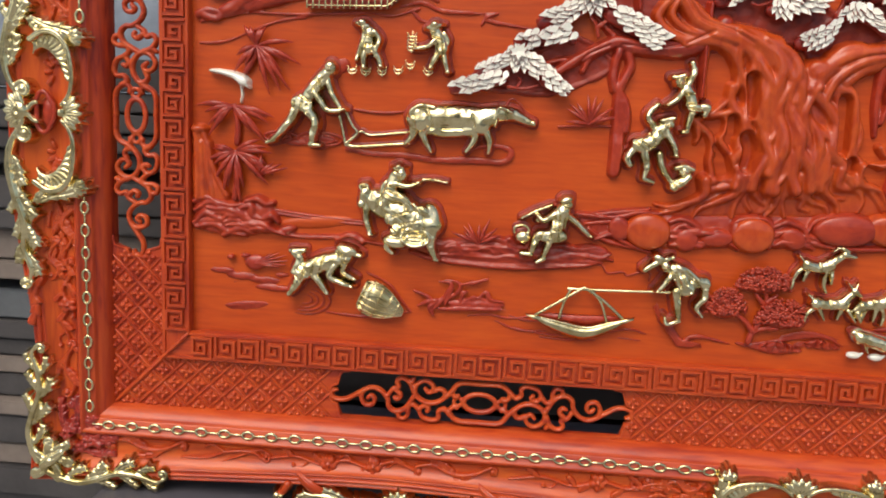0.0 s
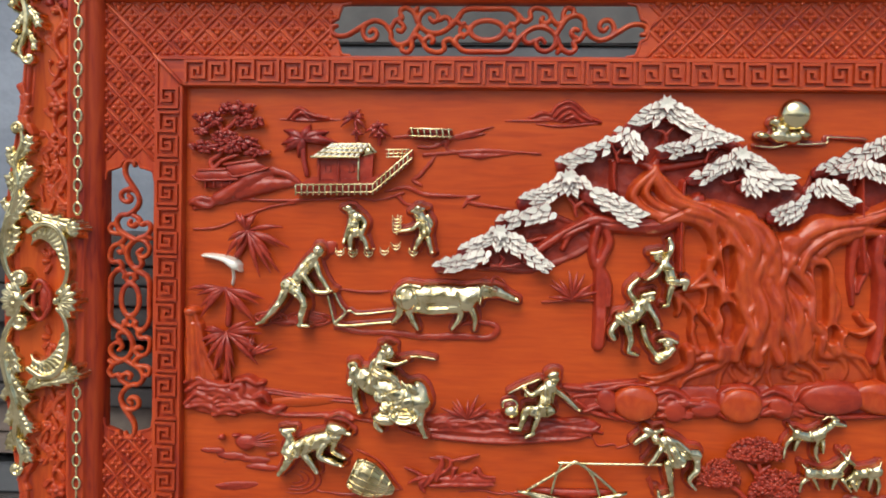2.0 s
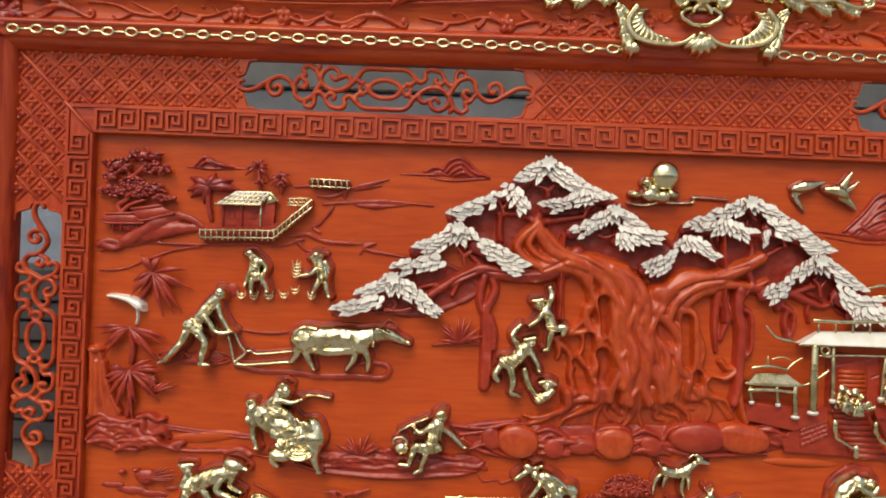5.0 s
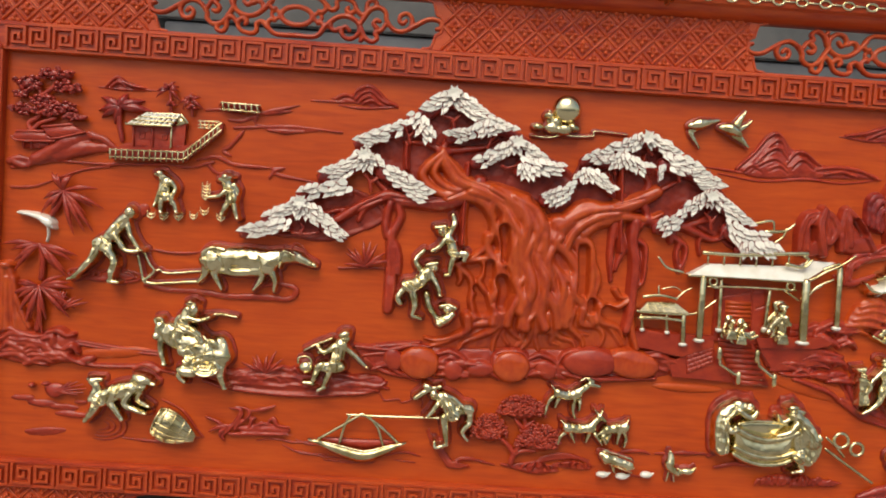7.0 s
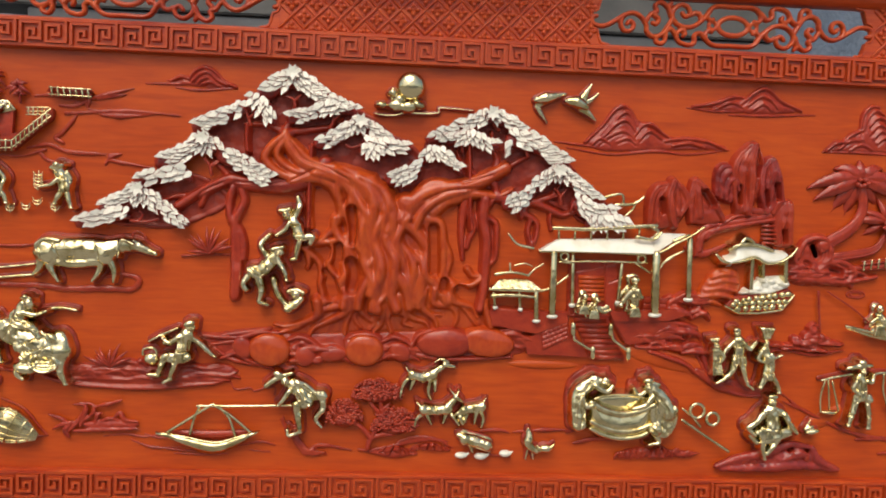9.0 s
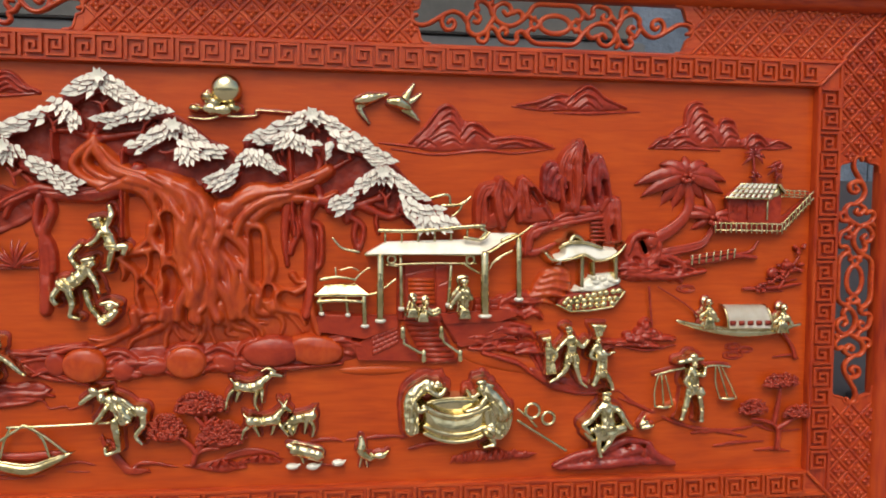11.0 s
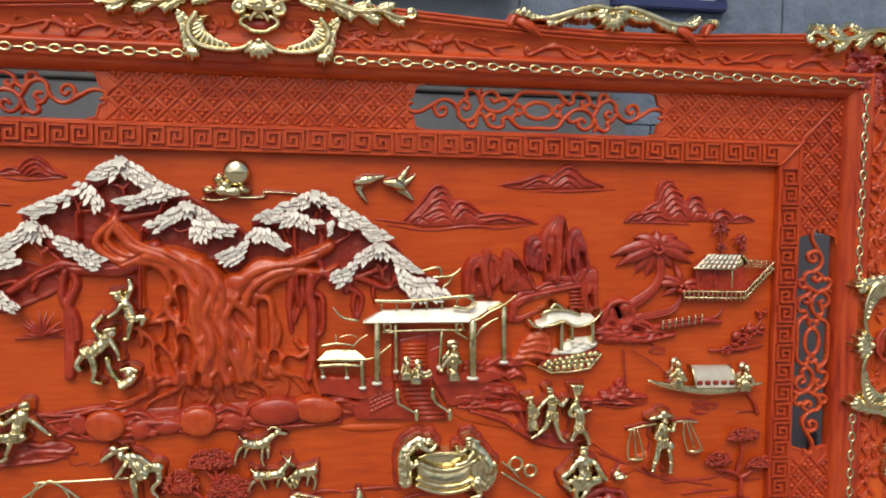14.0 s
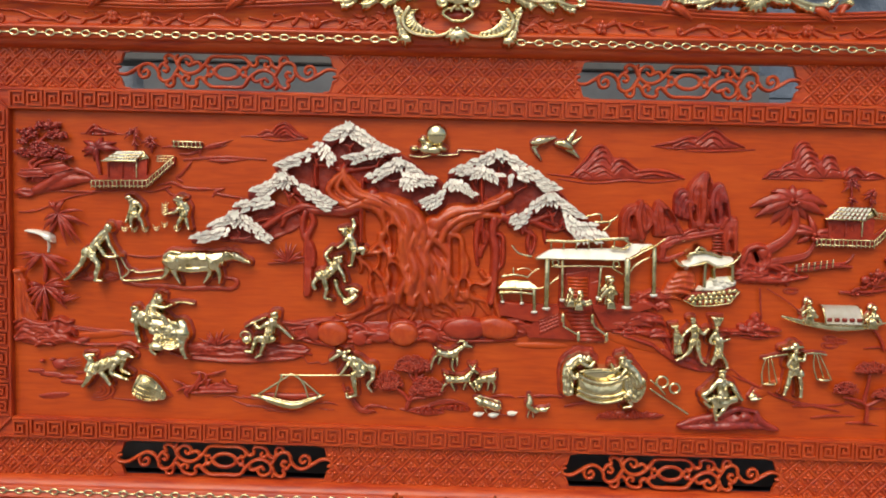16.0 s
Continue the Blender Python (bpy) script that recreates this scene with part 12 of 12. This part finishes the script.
# right shore: lily pads, bridge, bank
bm = bmesh.new()
for at, rx in (((0.7190, 1.2560), 0.016), ((0.8060, 1.1570), 0.014), ((0.8070, 1.1420), 0.018), ((0.8290, 1.1510), 0.014)):
    for k in (1.0, 0.6):
        tube(bm, [(at[0] + rx * k * math.cos(a), 0.015, at[1] + rx * 0.38 * k * math.sin(a)) for a in np.linspace(0, 2 * math.pi, 18, endpoint=False)], 0.0014, closed=True, seg=6)
ripples(bm, [[(0.5910, 1.1620), (0.6300, 1.1650), (0.6690, 1.1580), (0.7040, 1.1610)], [(0.6100, 1.1580), (0.6500, 1.1520), (0.6840, 1.1560)], [(0.8330, 1.2590), (0.8540, 1.2530), (0.8940, 1.2520)], [(0.8630, 1.2740), (0.8930, 1.2690), (0.9190, 1.2730)], [(0.8800, 1.1380), (0.9110, 1.1410), (0.9270, 1.1350)]], 0.0026, 0.014)
for at, rx in (((0.8720, 1.2840), 0.010), ((0.8970, 1.2970), 0.010)):
    blob(bm, at, rx, rx * 0.8, 0.007, y=0.011, rough=0.004)
stroke(bm, [(0.8940, 1.1810), (0.9120, 1.1570), (0.9190, 1.1370)], 0.0030, 0.0040, y=0.010)
carving("carved_lily_water", bm, carved_wood, "carved lily pads and water lines", "carving")
# rocky islet round the mooring pole
r = patch([(0.5550, 1.1470), (0.6950, 1.2080)], 0.0010)
crag(r, [(0.5640, 1.1710), (0.6080, 1.1650), (0.6570, 1.1630), (0.6890, 1.1710)], 0.010, 12, 41, 0.003, 0.0040)
crag(r, [(0.6250, 1.1770), (0.6570, 1.1800)], 0.012, 8, 42, 0.006, 0.0050)
r.dome((0.6460, 1.1920), 0.0090, 0.0085, 0.005, 0.008).dome((0.6370, 1.1840), 0.0085, 0.0075, 0.005, 0.007).dome((0.6170, 1.1790), 0.0075, 0.0055, 0.004, 0.006)
r.rope([(0.6540, 1.1880), (0.6680, 1.1820), (0.6760, 1.1760)], 0.0035, 0.0018, base=0.006).rope([(0.6400, 1.1980), (0.6480, 1.2050), (0.6560, 1.2010)], 0.0030, 0.0016, base=0.007)
r.roughen(0.0024, 0.006, 43).soften(1)
r.thing("carved_islet", carved_wood, "ragged carved rock islet round a mooring pole", "rock")
shore = thing("carved_shore_trees", "knotted carved shore trees in red wood", "tree", (0.90, BOARD, 1.25))
for k, at in enumerate(((0.9180, 1.3230), (0.9060, 1.2970), (0.8780, 1.2730), (0.8520, 1.2580), (0.9140, 1.2920), (0.8880, 1.2890))):
    bm = bmesh.new()
    r2 = random.Random(k)
    for i in range(9):
        blob(bm, (at[0] + r2.uniform(-0.013, 0.013), at[1] + r2.uniform(-0.006, 0.008)), 0.0055, 0.0034, 0.0045, y=0.006 + r2.uniform(0, 0.006), detail=1, turn=r2.uniform(-40, 40))
    part("leaf_clump", bm, carved_wood, shore)
bm = bmesh.new()
stroke(bm, [(0.8210, 1.2560), (0.8730, 1.2580), (0.9260, 1.2650)], 0.003, 0.002, y=0.012, mid=0.004)
stroke(bm, [(0.8840, 1.2570), (0.9020, 1.2850), (0.9200, 1.3120)], 0.0028, 0.002, y=0.010)
part("bank", bm, carved_wood, shore)
bridge = thing("carved_bridge", "small carved plank bridge with posts", "bridge", (0.76, 0.008, 1.30))
bm = bmesh.new()
stroke(bm, [(0.7020, 1.3000), (0.7510, 1.3040), (0.8000, 1.3120), (0.8400, 1.3100)], 0.0045, 0.0035, y=0.009, mid=0.006)
stroke(bm, [(0.8000, 1.3140), (0.8300, 1.3200), (0.8440, 1.3370)], 0.0040, 0.002, y=0.010)
part("bridge_deck", bm, carved_wood, bridge)
for k in range(7):
    p = Vector((0.7230, 1.3040)).lerp(Vector((0.7980, 1.3160)), k / 6)
    bm = bmesh.new()
    stroke(bm, [(p.x, p.y - 0.006), (p.x + 0.001, p.y + 0.009)], 0.0018, y=0.003, seg=6)
    part("post", bm, gold, bridge)
for lift in (0.003, 0.008):
    bm = bmesh.new()
    stroke(bm, [((0.7200, 1.3040))[:2], ((0.8000, 1.3160))[:2]], 0.0014, y=0.003)
    bmesh.ops.translate(bm, verts=bm.verts, vec=(0, 0, lift))
    part("rail", bm, carved_wood, bridge)

# ---------------------------------------------------------------- pavilion and shrine
pav = thing("carved_pavilion", "carved river pavilion with bright gilded roof and columns", "pavilion", (0.25, BOARD, 1.16))
bm = bmesh.new()
prism(bm, [(0.1770, 1.3140), (0.2090, 1.3330), (0.3640, 1.3380), (0.3630, 1.3150)], -0.010, 0.012, 0.001)
lean(bm, min(v.co.z for v in bm.verts))
part("roof", bm, gold_leaf, pav, "wide bright gilded roof slope", False)
bm = bmesh.new()
prism(bm, [(0.3630, 1.3150), (0.3580, 1.3380), (0.3780, 1.3480), (0.4220, 1.3480)], -0.008, 0.012, 0.001)
lean(bm, min(v.co.z for v in bm.verts))
part("roof", bm, gold_leaf, pav, "bright gilded hip of the roof", False)
for line, r0, r1 in (([(0.1770, 1.3130), (0.2700, 1.3150), (0.3630, 1.3150), (0.3980, 1.3320), (0.4220, 1.3440), (0.4450, 1.3610)], 0.0030, 0.0016), ([(0.1250, 1.3390), (0.1400, 1.3230), (0.1660, 1.3170)], 0.0018, 0.0028), ([(0.1970, 1.3510), (0.2580, 1.3510), (0.3230, 1.3570), (0.3660, 1.3600)], 0.0030, 0.0036), ([(0.3610, 1.3560), (0.3690, 1.3510), (0.3620, 1.3420)], 0.003, 0.002), ([(0.3340, 1.3410), (0.3620, 1.3380), (0.3750, 1.3500)], 0.003, 0.002),
                     ([(0.3950, 1.3360), (0.4090, 1.3430), (0.4200, 1.3470)], 0.003, 0.002), ([(0.2750, 1.4010), (0.3070, 1.4090), (0.3120, 1.3930)], 0.0030, 0.002), ([(0.2980, 1.3910), (0.3290, 1.3940), (0.3450, 1.4060)], 0.0034, 0.002), ([(0.3130, 1.3720), (0.3270, 1.3850), (0.3320, 1.3980)], 0.002, 0.002)):
    bm = bmesh.new()
    stroke(bm, line, r0, r1, y=-0.008 if line[0][1] < 1.36 else 0.0)
    part("roof_edge", bm, gold, pav)
for k in range(6):
    p = Vector((0.2080, 1.3470)).lerp(Vector((0.3400, 1.3540)), k / 5)
    bm = bmesh.new()
    stroke(bm, [(p.x, p.y), (p.x, p.y - 0.016)], 0.0020, y=0.0, seg=6)
    part("ridge_post", bm, gold, pav)
for a, b, r, y in (((0.2000, 1.3120), (0.2010, 1.2090), 0.0058, -0.008), ((0.2330, 1.3080), (0.2350, 1.2270), 0.0034, 0.002), ((0.3150, 1.2980), (0.3110, 1.2330), 0.0030, 0.004), ((0.3670, 1.3140), (0.3690, 1.2160), 0.0070, -0.010), ((0.4240, 1.3400), (0.4260, 1.2420), 0.0052, -0.002)):
    bm = bmesh.new()
    stroke(bm, [a, b], r, y=y, seg=12)
    column = part("column", bm, gold, pav)
    bm = bmesh.new()
    blob(bm, (b[0], b[1] - 0.001), r * 1.6, 0.0042, r * 1.3, y=y)
    part("column_base", bm, gold_leaf, column)
for line in ([(0.2100, 1.2960), (0.2800, 1.2990), (0.3550, 1.2990)], [(0.2100, 1.3030), (0.2170, 1.2960), (0.2280, 1.2950)], [(0.3360, 1.2980), (0.3520, 1.2880), (0.3610, 1.2830)], [(0.3740, 1.2870), (0.3880, 1.3060), (0.4140, 1.3200)], [(0.3790, 1.2980), (0.3970, 1.3100)]):
    bm = bmesh.new()
    stroke(bm, line, 0.0020, y=-0.002)
    part("bracket", bm, gold, pav)
for at in ((0.2180, 1.3050), (0.3450, 1.3050)):
    bm = bmesh.new()
    tube(bm, [(at[0] + 0.0065 * math.cos(a), -0.004, at[1] + 0.0065 * math.sin(a)) for a in np.linspace(0, 2 * math.pi, 14, endpoint=False)], 0.0024, closed=True)
    part("round_bracket", bm, gold, pav)
for k in range(6):
    p = Vector((0.2460, 1.2710)).lerp(Vector((0.2480, 1.2350)), k / 5)
    bm = bmesh.new()
    box(bm, p.x, p.x + 0.042, 0.0085, 0.015, p.y - 0.0036, p.y + 0.0034, 0.0005)
    part("wall_board", bm, spray_wood, pav)
bm = bmesh.new()
prism(bm, [(0.1000, 1.2140), (0.2280, 1.2150), (0.2310, 1.1970), (0.1780, 1.1770), (0.1050, 1.1900)], 0.002, 0.016, 0.001)
prism(bm, [(0.2980, 1.2170), (0.4110, 1.2240), (0.4260, 1.2140), (0.3980, 1.2040), (0.3050, 1.2010)], 0.002, 0.016, 0.001)
prism(bm, [(0.1780, 1.1770), (0.2310, 1.1970), (0.2690, 1.1400), (0.1660, 1.1430), (0.1610, 1.1650)], 0.006, 0.016, 0.001)
prism(bm, [(0.3050, 1.2010), (0.4170, 1.2040), (0.4090, 1.1790), (0.3320, 1.1620)], 0.006, 0.016, 0.001)
prism(bm, [(0.2400, 1.2050), (0.2980, 1.2060), (0.3310, 1.1360), (0.2730, 1.1350)], 0.0115, 0.017)
part("platform", bm, relief_wood, pav, "carved red stone platform", False)
for name, label, rows, cols, (a, b, c, d) in (("paving", "tiled red floor beside the side shrine", 4, 7, ((0.1070, 1.2190), (0.1980, 1.2110), (0.1860, 1.1890), (0.1070, 1.1870))), ("brick_front", "sloping red brick front of the platform", 5, 6, ((0.1870, 1.1880), (0.2300, 1.2050), (0.2320, 1.1700), (0.1900, 1.1500)))):
    r = patch([a, b, c, d], 0.0010)
    r.slab([a, b, c, d], 0.0115, 0.0020, 0.002)
    a, b, c, d = (Vector(q) for q in (a, b, c, d))
    for k in range(1, rows):
        p, q = a.lerp(d, k / rows), b.lerp(c, k / rows)
        r.groove([p, q], 0.0011, deep=0.0020, steps=2)
    for k in range(rows):
        for m in range(1, cols):
            u = (m - 0.5 * (k % 2)) / cols
            r.groove([a.lerp(b, u).lerp(d.lerp(c, u), k / rows), a.lerp(b, u).lerp(d.lerp(c, u), (k + 1) / rows)], 0.0010, deep=0.0018, steps=2)
    r.soften(1).part(name, relief_wood, pav, label)
for k in range(8):
    t = k / 7
    a, b = Vector((0.2420, 1.2010)).lerp(Vector((0.2750, 1.1400)), t), Vector((0.2960, 1.2020)).lerp(Vector((0.3270, 1.1420)), t)
    bm = bmesh.new()
    box(bm, a.x, b.x, 0.0108 - 0.0002 * k, 0.016, a.y - 0.0046, a.y + 0.0040, 0.0005)
    part("step", bm, relief_wood, pav)
for line in ([(0.2370, 1.1930), (0.2390, 1.1710), (0.2630, 1.1570), (0.2710, 1.1550)], [(0.2990, 1.1930), (0.3030, 1.1730), (0.3250, 1.1570), (0.3300, 1.1550)]):
    bm = bmesh.new()
    stroke(bm, line, 0.0026, y=-0.006, steps=1)
    rail = part("handrail", bm, gold, pav)
    for q in (line[0], line[-1]):
        bm = bmesh.new()
        stroke(bm, [(q[0], q[1] + 0.003), (q[0], q[1] - 0.012)], 0.0040, 0.0044, y=-0.006)
        part("newel", bm, gold, rail)
# small side shrine of the pavilion
side = thing("carved_side_shrine", "small carved shrine with gilded sweeping roof beside the pavilion", "shrine", (0.10, BOARD, 1.18))
bm = bmesh.new()
prism(bm, [(0.0990, 1.2500), (0.1150, 1.2650), (0.1610, 1.2670), (0.1840, 1.2500), (0.1380, 1.2500)], -0.006, 0.010, 0.001)
lean(bm, min(v.co.z for v in bm.verts))
part("roof", bm, gold, side, "gilded roof", False)
for line, r in (([(0.0990, 1.2490), (0.1380, 1.2480), (0.1840, 1.2490), (0.2030, 1.2570), (0.2250, 1.2740)], 0.0026), ([(0.1070, 1.2730), (0.1330, 1.2770), (0.1620, 1.2730)], 0.0028), ([(0.1310, 1.2770), (0.1300, 1.2920)], 0.0020), ([(0.1600, 1.2720), (0.1710, 1.2840), (0.1840, 1.2920)], 0.0020), ([(0.1030, 1.2380), (0.1340, 1.2400), (0.1710, 1.2380)], 0.0040), ([(0.1370, 1.2880), (0.1550, 1.2920), (0.1670, 1.2870)], 0.0014)):
    bm = bmesh.new()
    stroke(bm, line, r, r * 0.7, y=-0.004)
    part("roof_edge", bm, gold, side)
for a, b, r in (((0.1060, 1.2430), (0.1090, 1.2190), 0.0026), ((0.1470, 1.2440), (0.1500, 1.2170), 0.0026), ((0.1750, 1.2470), (0.1770, 1.1990), 0.0042)):
    bm = bmesh.new()
    stroke(bm, [a, b], r, y=-0.002, seg=10)
    column = part("column", bm, gold, side)
    bm = bmesh.new()
    blob(bm, b, r * 1.7, 0.0036, r * 1.4, y=-0.002)
    part("column_base", bm, gold_leaf, column)
r = patch([(0.2210, 1.3100), (0.3710, 1.1990)], 0.0010)
r.slab([(0.2290, 1.3010), (0.3130, 1.2980), (0.3140, 1.2440), (0.3070, 1.2040), (0.2290, 1.2060)], 0.0030, 0.0020, 0.002)
r.groove([(0.2390, 1.2950), (0.2400, 1.2090)], 0.0016, deep=0.003).groove([(0.2900, 1.2950), (0.2910, 1.2160)], 0.0016, deep=0.003).groove([(0.2390, 1.2800), (0.3040, 1.2940)], 0.0014, deep=0.002)
r.groove([(0.2970, 1.2630), (0.3130, 1.2720), (0.3100, 1.2890)], 0.0014, deep=0.002).groove([(0.2400, 1.2130), (0.3050, 1.2140)], 0.0016, deep=0.003)
r.soften(1).part("back_wall", relief_wood, pav, "panelled red back wall between the columns")
r = patch([(0.3470, 1.2480), (0.4290, 1.1920)], 0.0010)
r.slab([(0.3570, 1.2410), (0.4130, 1.2400), (0.3980, 1.2020), (0.3520, 1.2030)], 0.0060, 0.0015, 0.002)
for k in range(1, 4):
    p, q = Vector((0.3570, 1.2410)).lerp(Vector((0.4130, 1.2400)), k / 4), Vector((0.3520, 1.2030)).lerp(Vector((0.3980, 1.2020)), k / 4)
    r.groove([p, q], 0.0011, deep=0.0022, steps=2)
    p, q = Vector((0.3570, 1.2410)).lerp(Vector((0.3520, 1.2030)), k / 4), Vector((0.4130, 1.2400)).lerp(Vector((0.3980, 1.2020)), k / 4)
    r.groove([p, q], 0.0011, deep=0.0022, steps=2)
r.soften(1).part("terrace", relief_wood, pav, "tiled red terrace floor")
r = patch([(0.3000, 1.2060), (0.4290, 1.1510)], 0.0010)
r.slab([(0.3030, 1.2020), (0.4290, 1.1980), (0.4170, 1.1730), (0.3240, 1.1680)], 0.0050, 0.0025, 0.003)
for k in range(1, 4):
    p, q = Vector((0.3030, 1.2020)).lerp(Vector((0.3240, 1.1680)), k / 4), Vector((0.4290, 1.1980)).lerp(Vector((0.4170, 1.1730)), k / 4)
    r.groove([p, q], 0.0010, deep=0.0018, steps=2)
    for m in range(8):
        c = p.lerp(q, (m + 0.5 * (k % 2)) / 8)
        r.groove([c, c - Vector((0.0, 0.0075))], 0.0009, deep=0.0016, steps=2)
r.soften(1).part("terrace_wall", relief_wood, pav, "brick front of the terrace")
# people in the pavilion
for label, head, torso, arms in (("tiny gilded carved person sitting on the steps", (0.2540, 1.2420), [(0.2530, 1.2330), (0.2520, 1.2220)], [[(0.2510, 1.2310), (0.2610, 1.2220)]]), ("tiny gilded carved person leaning on the floor", (0.2740, 1.2370), [(0.2720, 1.2260), (0.2690, 1.2150)], [[(0.2720, 1.2240), (0.2860, 1.2170), (0.2950, 1.2210)]])):
    bm = bmesh.new()
    person(bm, head, torso, arms, [], 0.62, "", 0.009, -0.002)
    carving("carved_sitter", bm, gold, label, "figure", FIG, 0.0010)
bm = bmesh.new()
person(bm, (0.3350, 1.2670), [(0.3340, 1.2560), (0.3360, 1.2390), (0.3360, 1.2200)], [[(0.3290, 1.2520), (0.3180, 1.2390), (0.3130, 1.2290)], [(0.3400, 1.2540), (0.3460, 1.2430)]], [], 0.85, "cap", 0.010, -0.002)
carving("carved_standing_man", bm, gold, "small gilded carved man in a robe standing in the pavilion", "figure", FIG, 0.0011)

shrine = thing("carved_well_shrine", "carved well shrine with gilded roof and stone wall", "shrine", (0.55, BOARD, 1.22))
r = patch([(0.4720, 1.3010), (0.6040, 1.3400)], 0.0008)
r.slab([(0.4830, 1.3070), (0.5020, 1.3140), (0.5060, 1.3300), (0.5390, 1.3330), (0.5640, 1.3250), (0.5930, 1.3200), (0.5780, 1.3090), (0.5550, 1.3060), (0.5360, 1.3150), (0.5170, 1.3100), (0.4940, 1.3020)], 0.016, 0.003, 0.004, slope=(0, -0.35), bow=3)
r.soften(1).part("roof", gold_leaf, shrine, "bright gilded curved roof")
for line, rr in (([(0.4690, 1.3160), (0.4810, 1.3050), (0.5000, 1.3050), (0.5170, 1.3080), (0.5360, 1.3130), (0.5550, 1.3050), (0.5780, 1.3080), (0.5950, 1.3190), (0.6040, 1.3310)], 0.0026), ([(0.4970, 1.3300), (0.5140, 1.3350), (0.5390, 1.3340), (0.5640, 1.3260)], 0.0028), ([(0.5100, 1.3370), (0.5160, 1.3440), (0.5250, 1.3420), (0.5310, 1.3370)], 0.0036)):
    r = patch(line, 0.0008)
    r.rope(line, rr, rr * 0.7, base=0.020).part("roof_edge", gold, shrine)
for line, rr in (([(0.5330, 1.3070), (0.5330, 1.2570)], 0.0036), ([(0.5520, 1.3040), (0.5540, 1.2760)], 0.0025), ([(0.5900, 1.3170), (0.5920, 1.2700)], 0.0036)):
    r = patch(line, 0.0008)
    column = r.rope(line, rr, base=0.012).part("column", gold, shrine)
    r = patch(line[1:], 0.0008)
    r.dome(line[1], rr * 1.5, 0.0034, 0.005, 0.013).part("column_base", gold_leaf, column)
wall_line = [(0.4920, 1.2310), (0.5040, 1.2460), (0.5320, 1.2510), (0.5710, 1.2530), (0.5990, 1.2630), (0.6060, 1.2520), (0.5870, 1.2270), (0.5490, 1.2220), (0.5160, 1.2210)]
r = patch(wall_line, 0.0008)
r.slab(wall_line, 0.009, 0.002, 0.004).part("basin_wall", stain_shade_wood, shrine, "dark mortar of the well basin")
pave = [(0.5210, 1.2530), (0.5370, 1.2680), (0.5540, 1.2800), (0.5830, 1.2830), (0.5970, 1.2650), (0.5660, 1.2540)]
r = patch(pave, 0.0008)
r.slab(pave, 0.008, 0.002, 0.004, slope=(0, -0.25))
for at in ((0.5470, 1.2610), (0.5580, 1.2680), (0.5700, 1.2740), (0.5630, 1.2570), (0.5760, 1.2650), (0.5850, 1.2720), (0.5360, 1.2560)):
    r.dome(at, 0.0062, 0.0040, 0.0030, 0.0105)
r.part("basin_floor", gold_leaf, shrine, "bright gilded paving of the well")
stone_rnd = random.Random(3)
for a, b, count in (((0.5110, 1.2400), (0.5980, 1.2540), 9), ((0.5040, 1.2340), (0.5940, 1.2420), 9), ((0.5140, 1.2270), (0.5850, 1.2330), 7)):
    for k in range(count):
        c = Vector(a).lerp(Vector(b), (k + stone_rnd.uniform(-0.15, 0.15)) / (count - 1))
        r = patch([c], 0.0009)
        r.dome(c, stone_rnd.uniform(0.0048, 0.0062), stone_rnd.uniform(0.0040, 0.0050), 0.0036, 0.0115, stone_rnd.uniform(-30, 30), flat=0.35).part("stone", gold, shrine)
coping = [(0.4920, 1.2310), (0.5160, 1.2200), (0.5490, 1.2210), (0.5870, 1.2270), (0.6070, 1.2520)]
r = patch(coping, 0.0008)
r.rope(coping, 0.0020, base=0.012, steps=1).part("coping", gold, shrine)
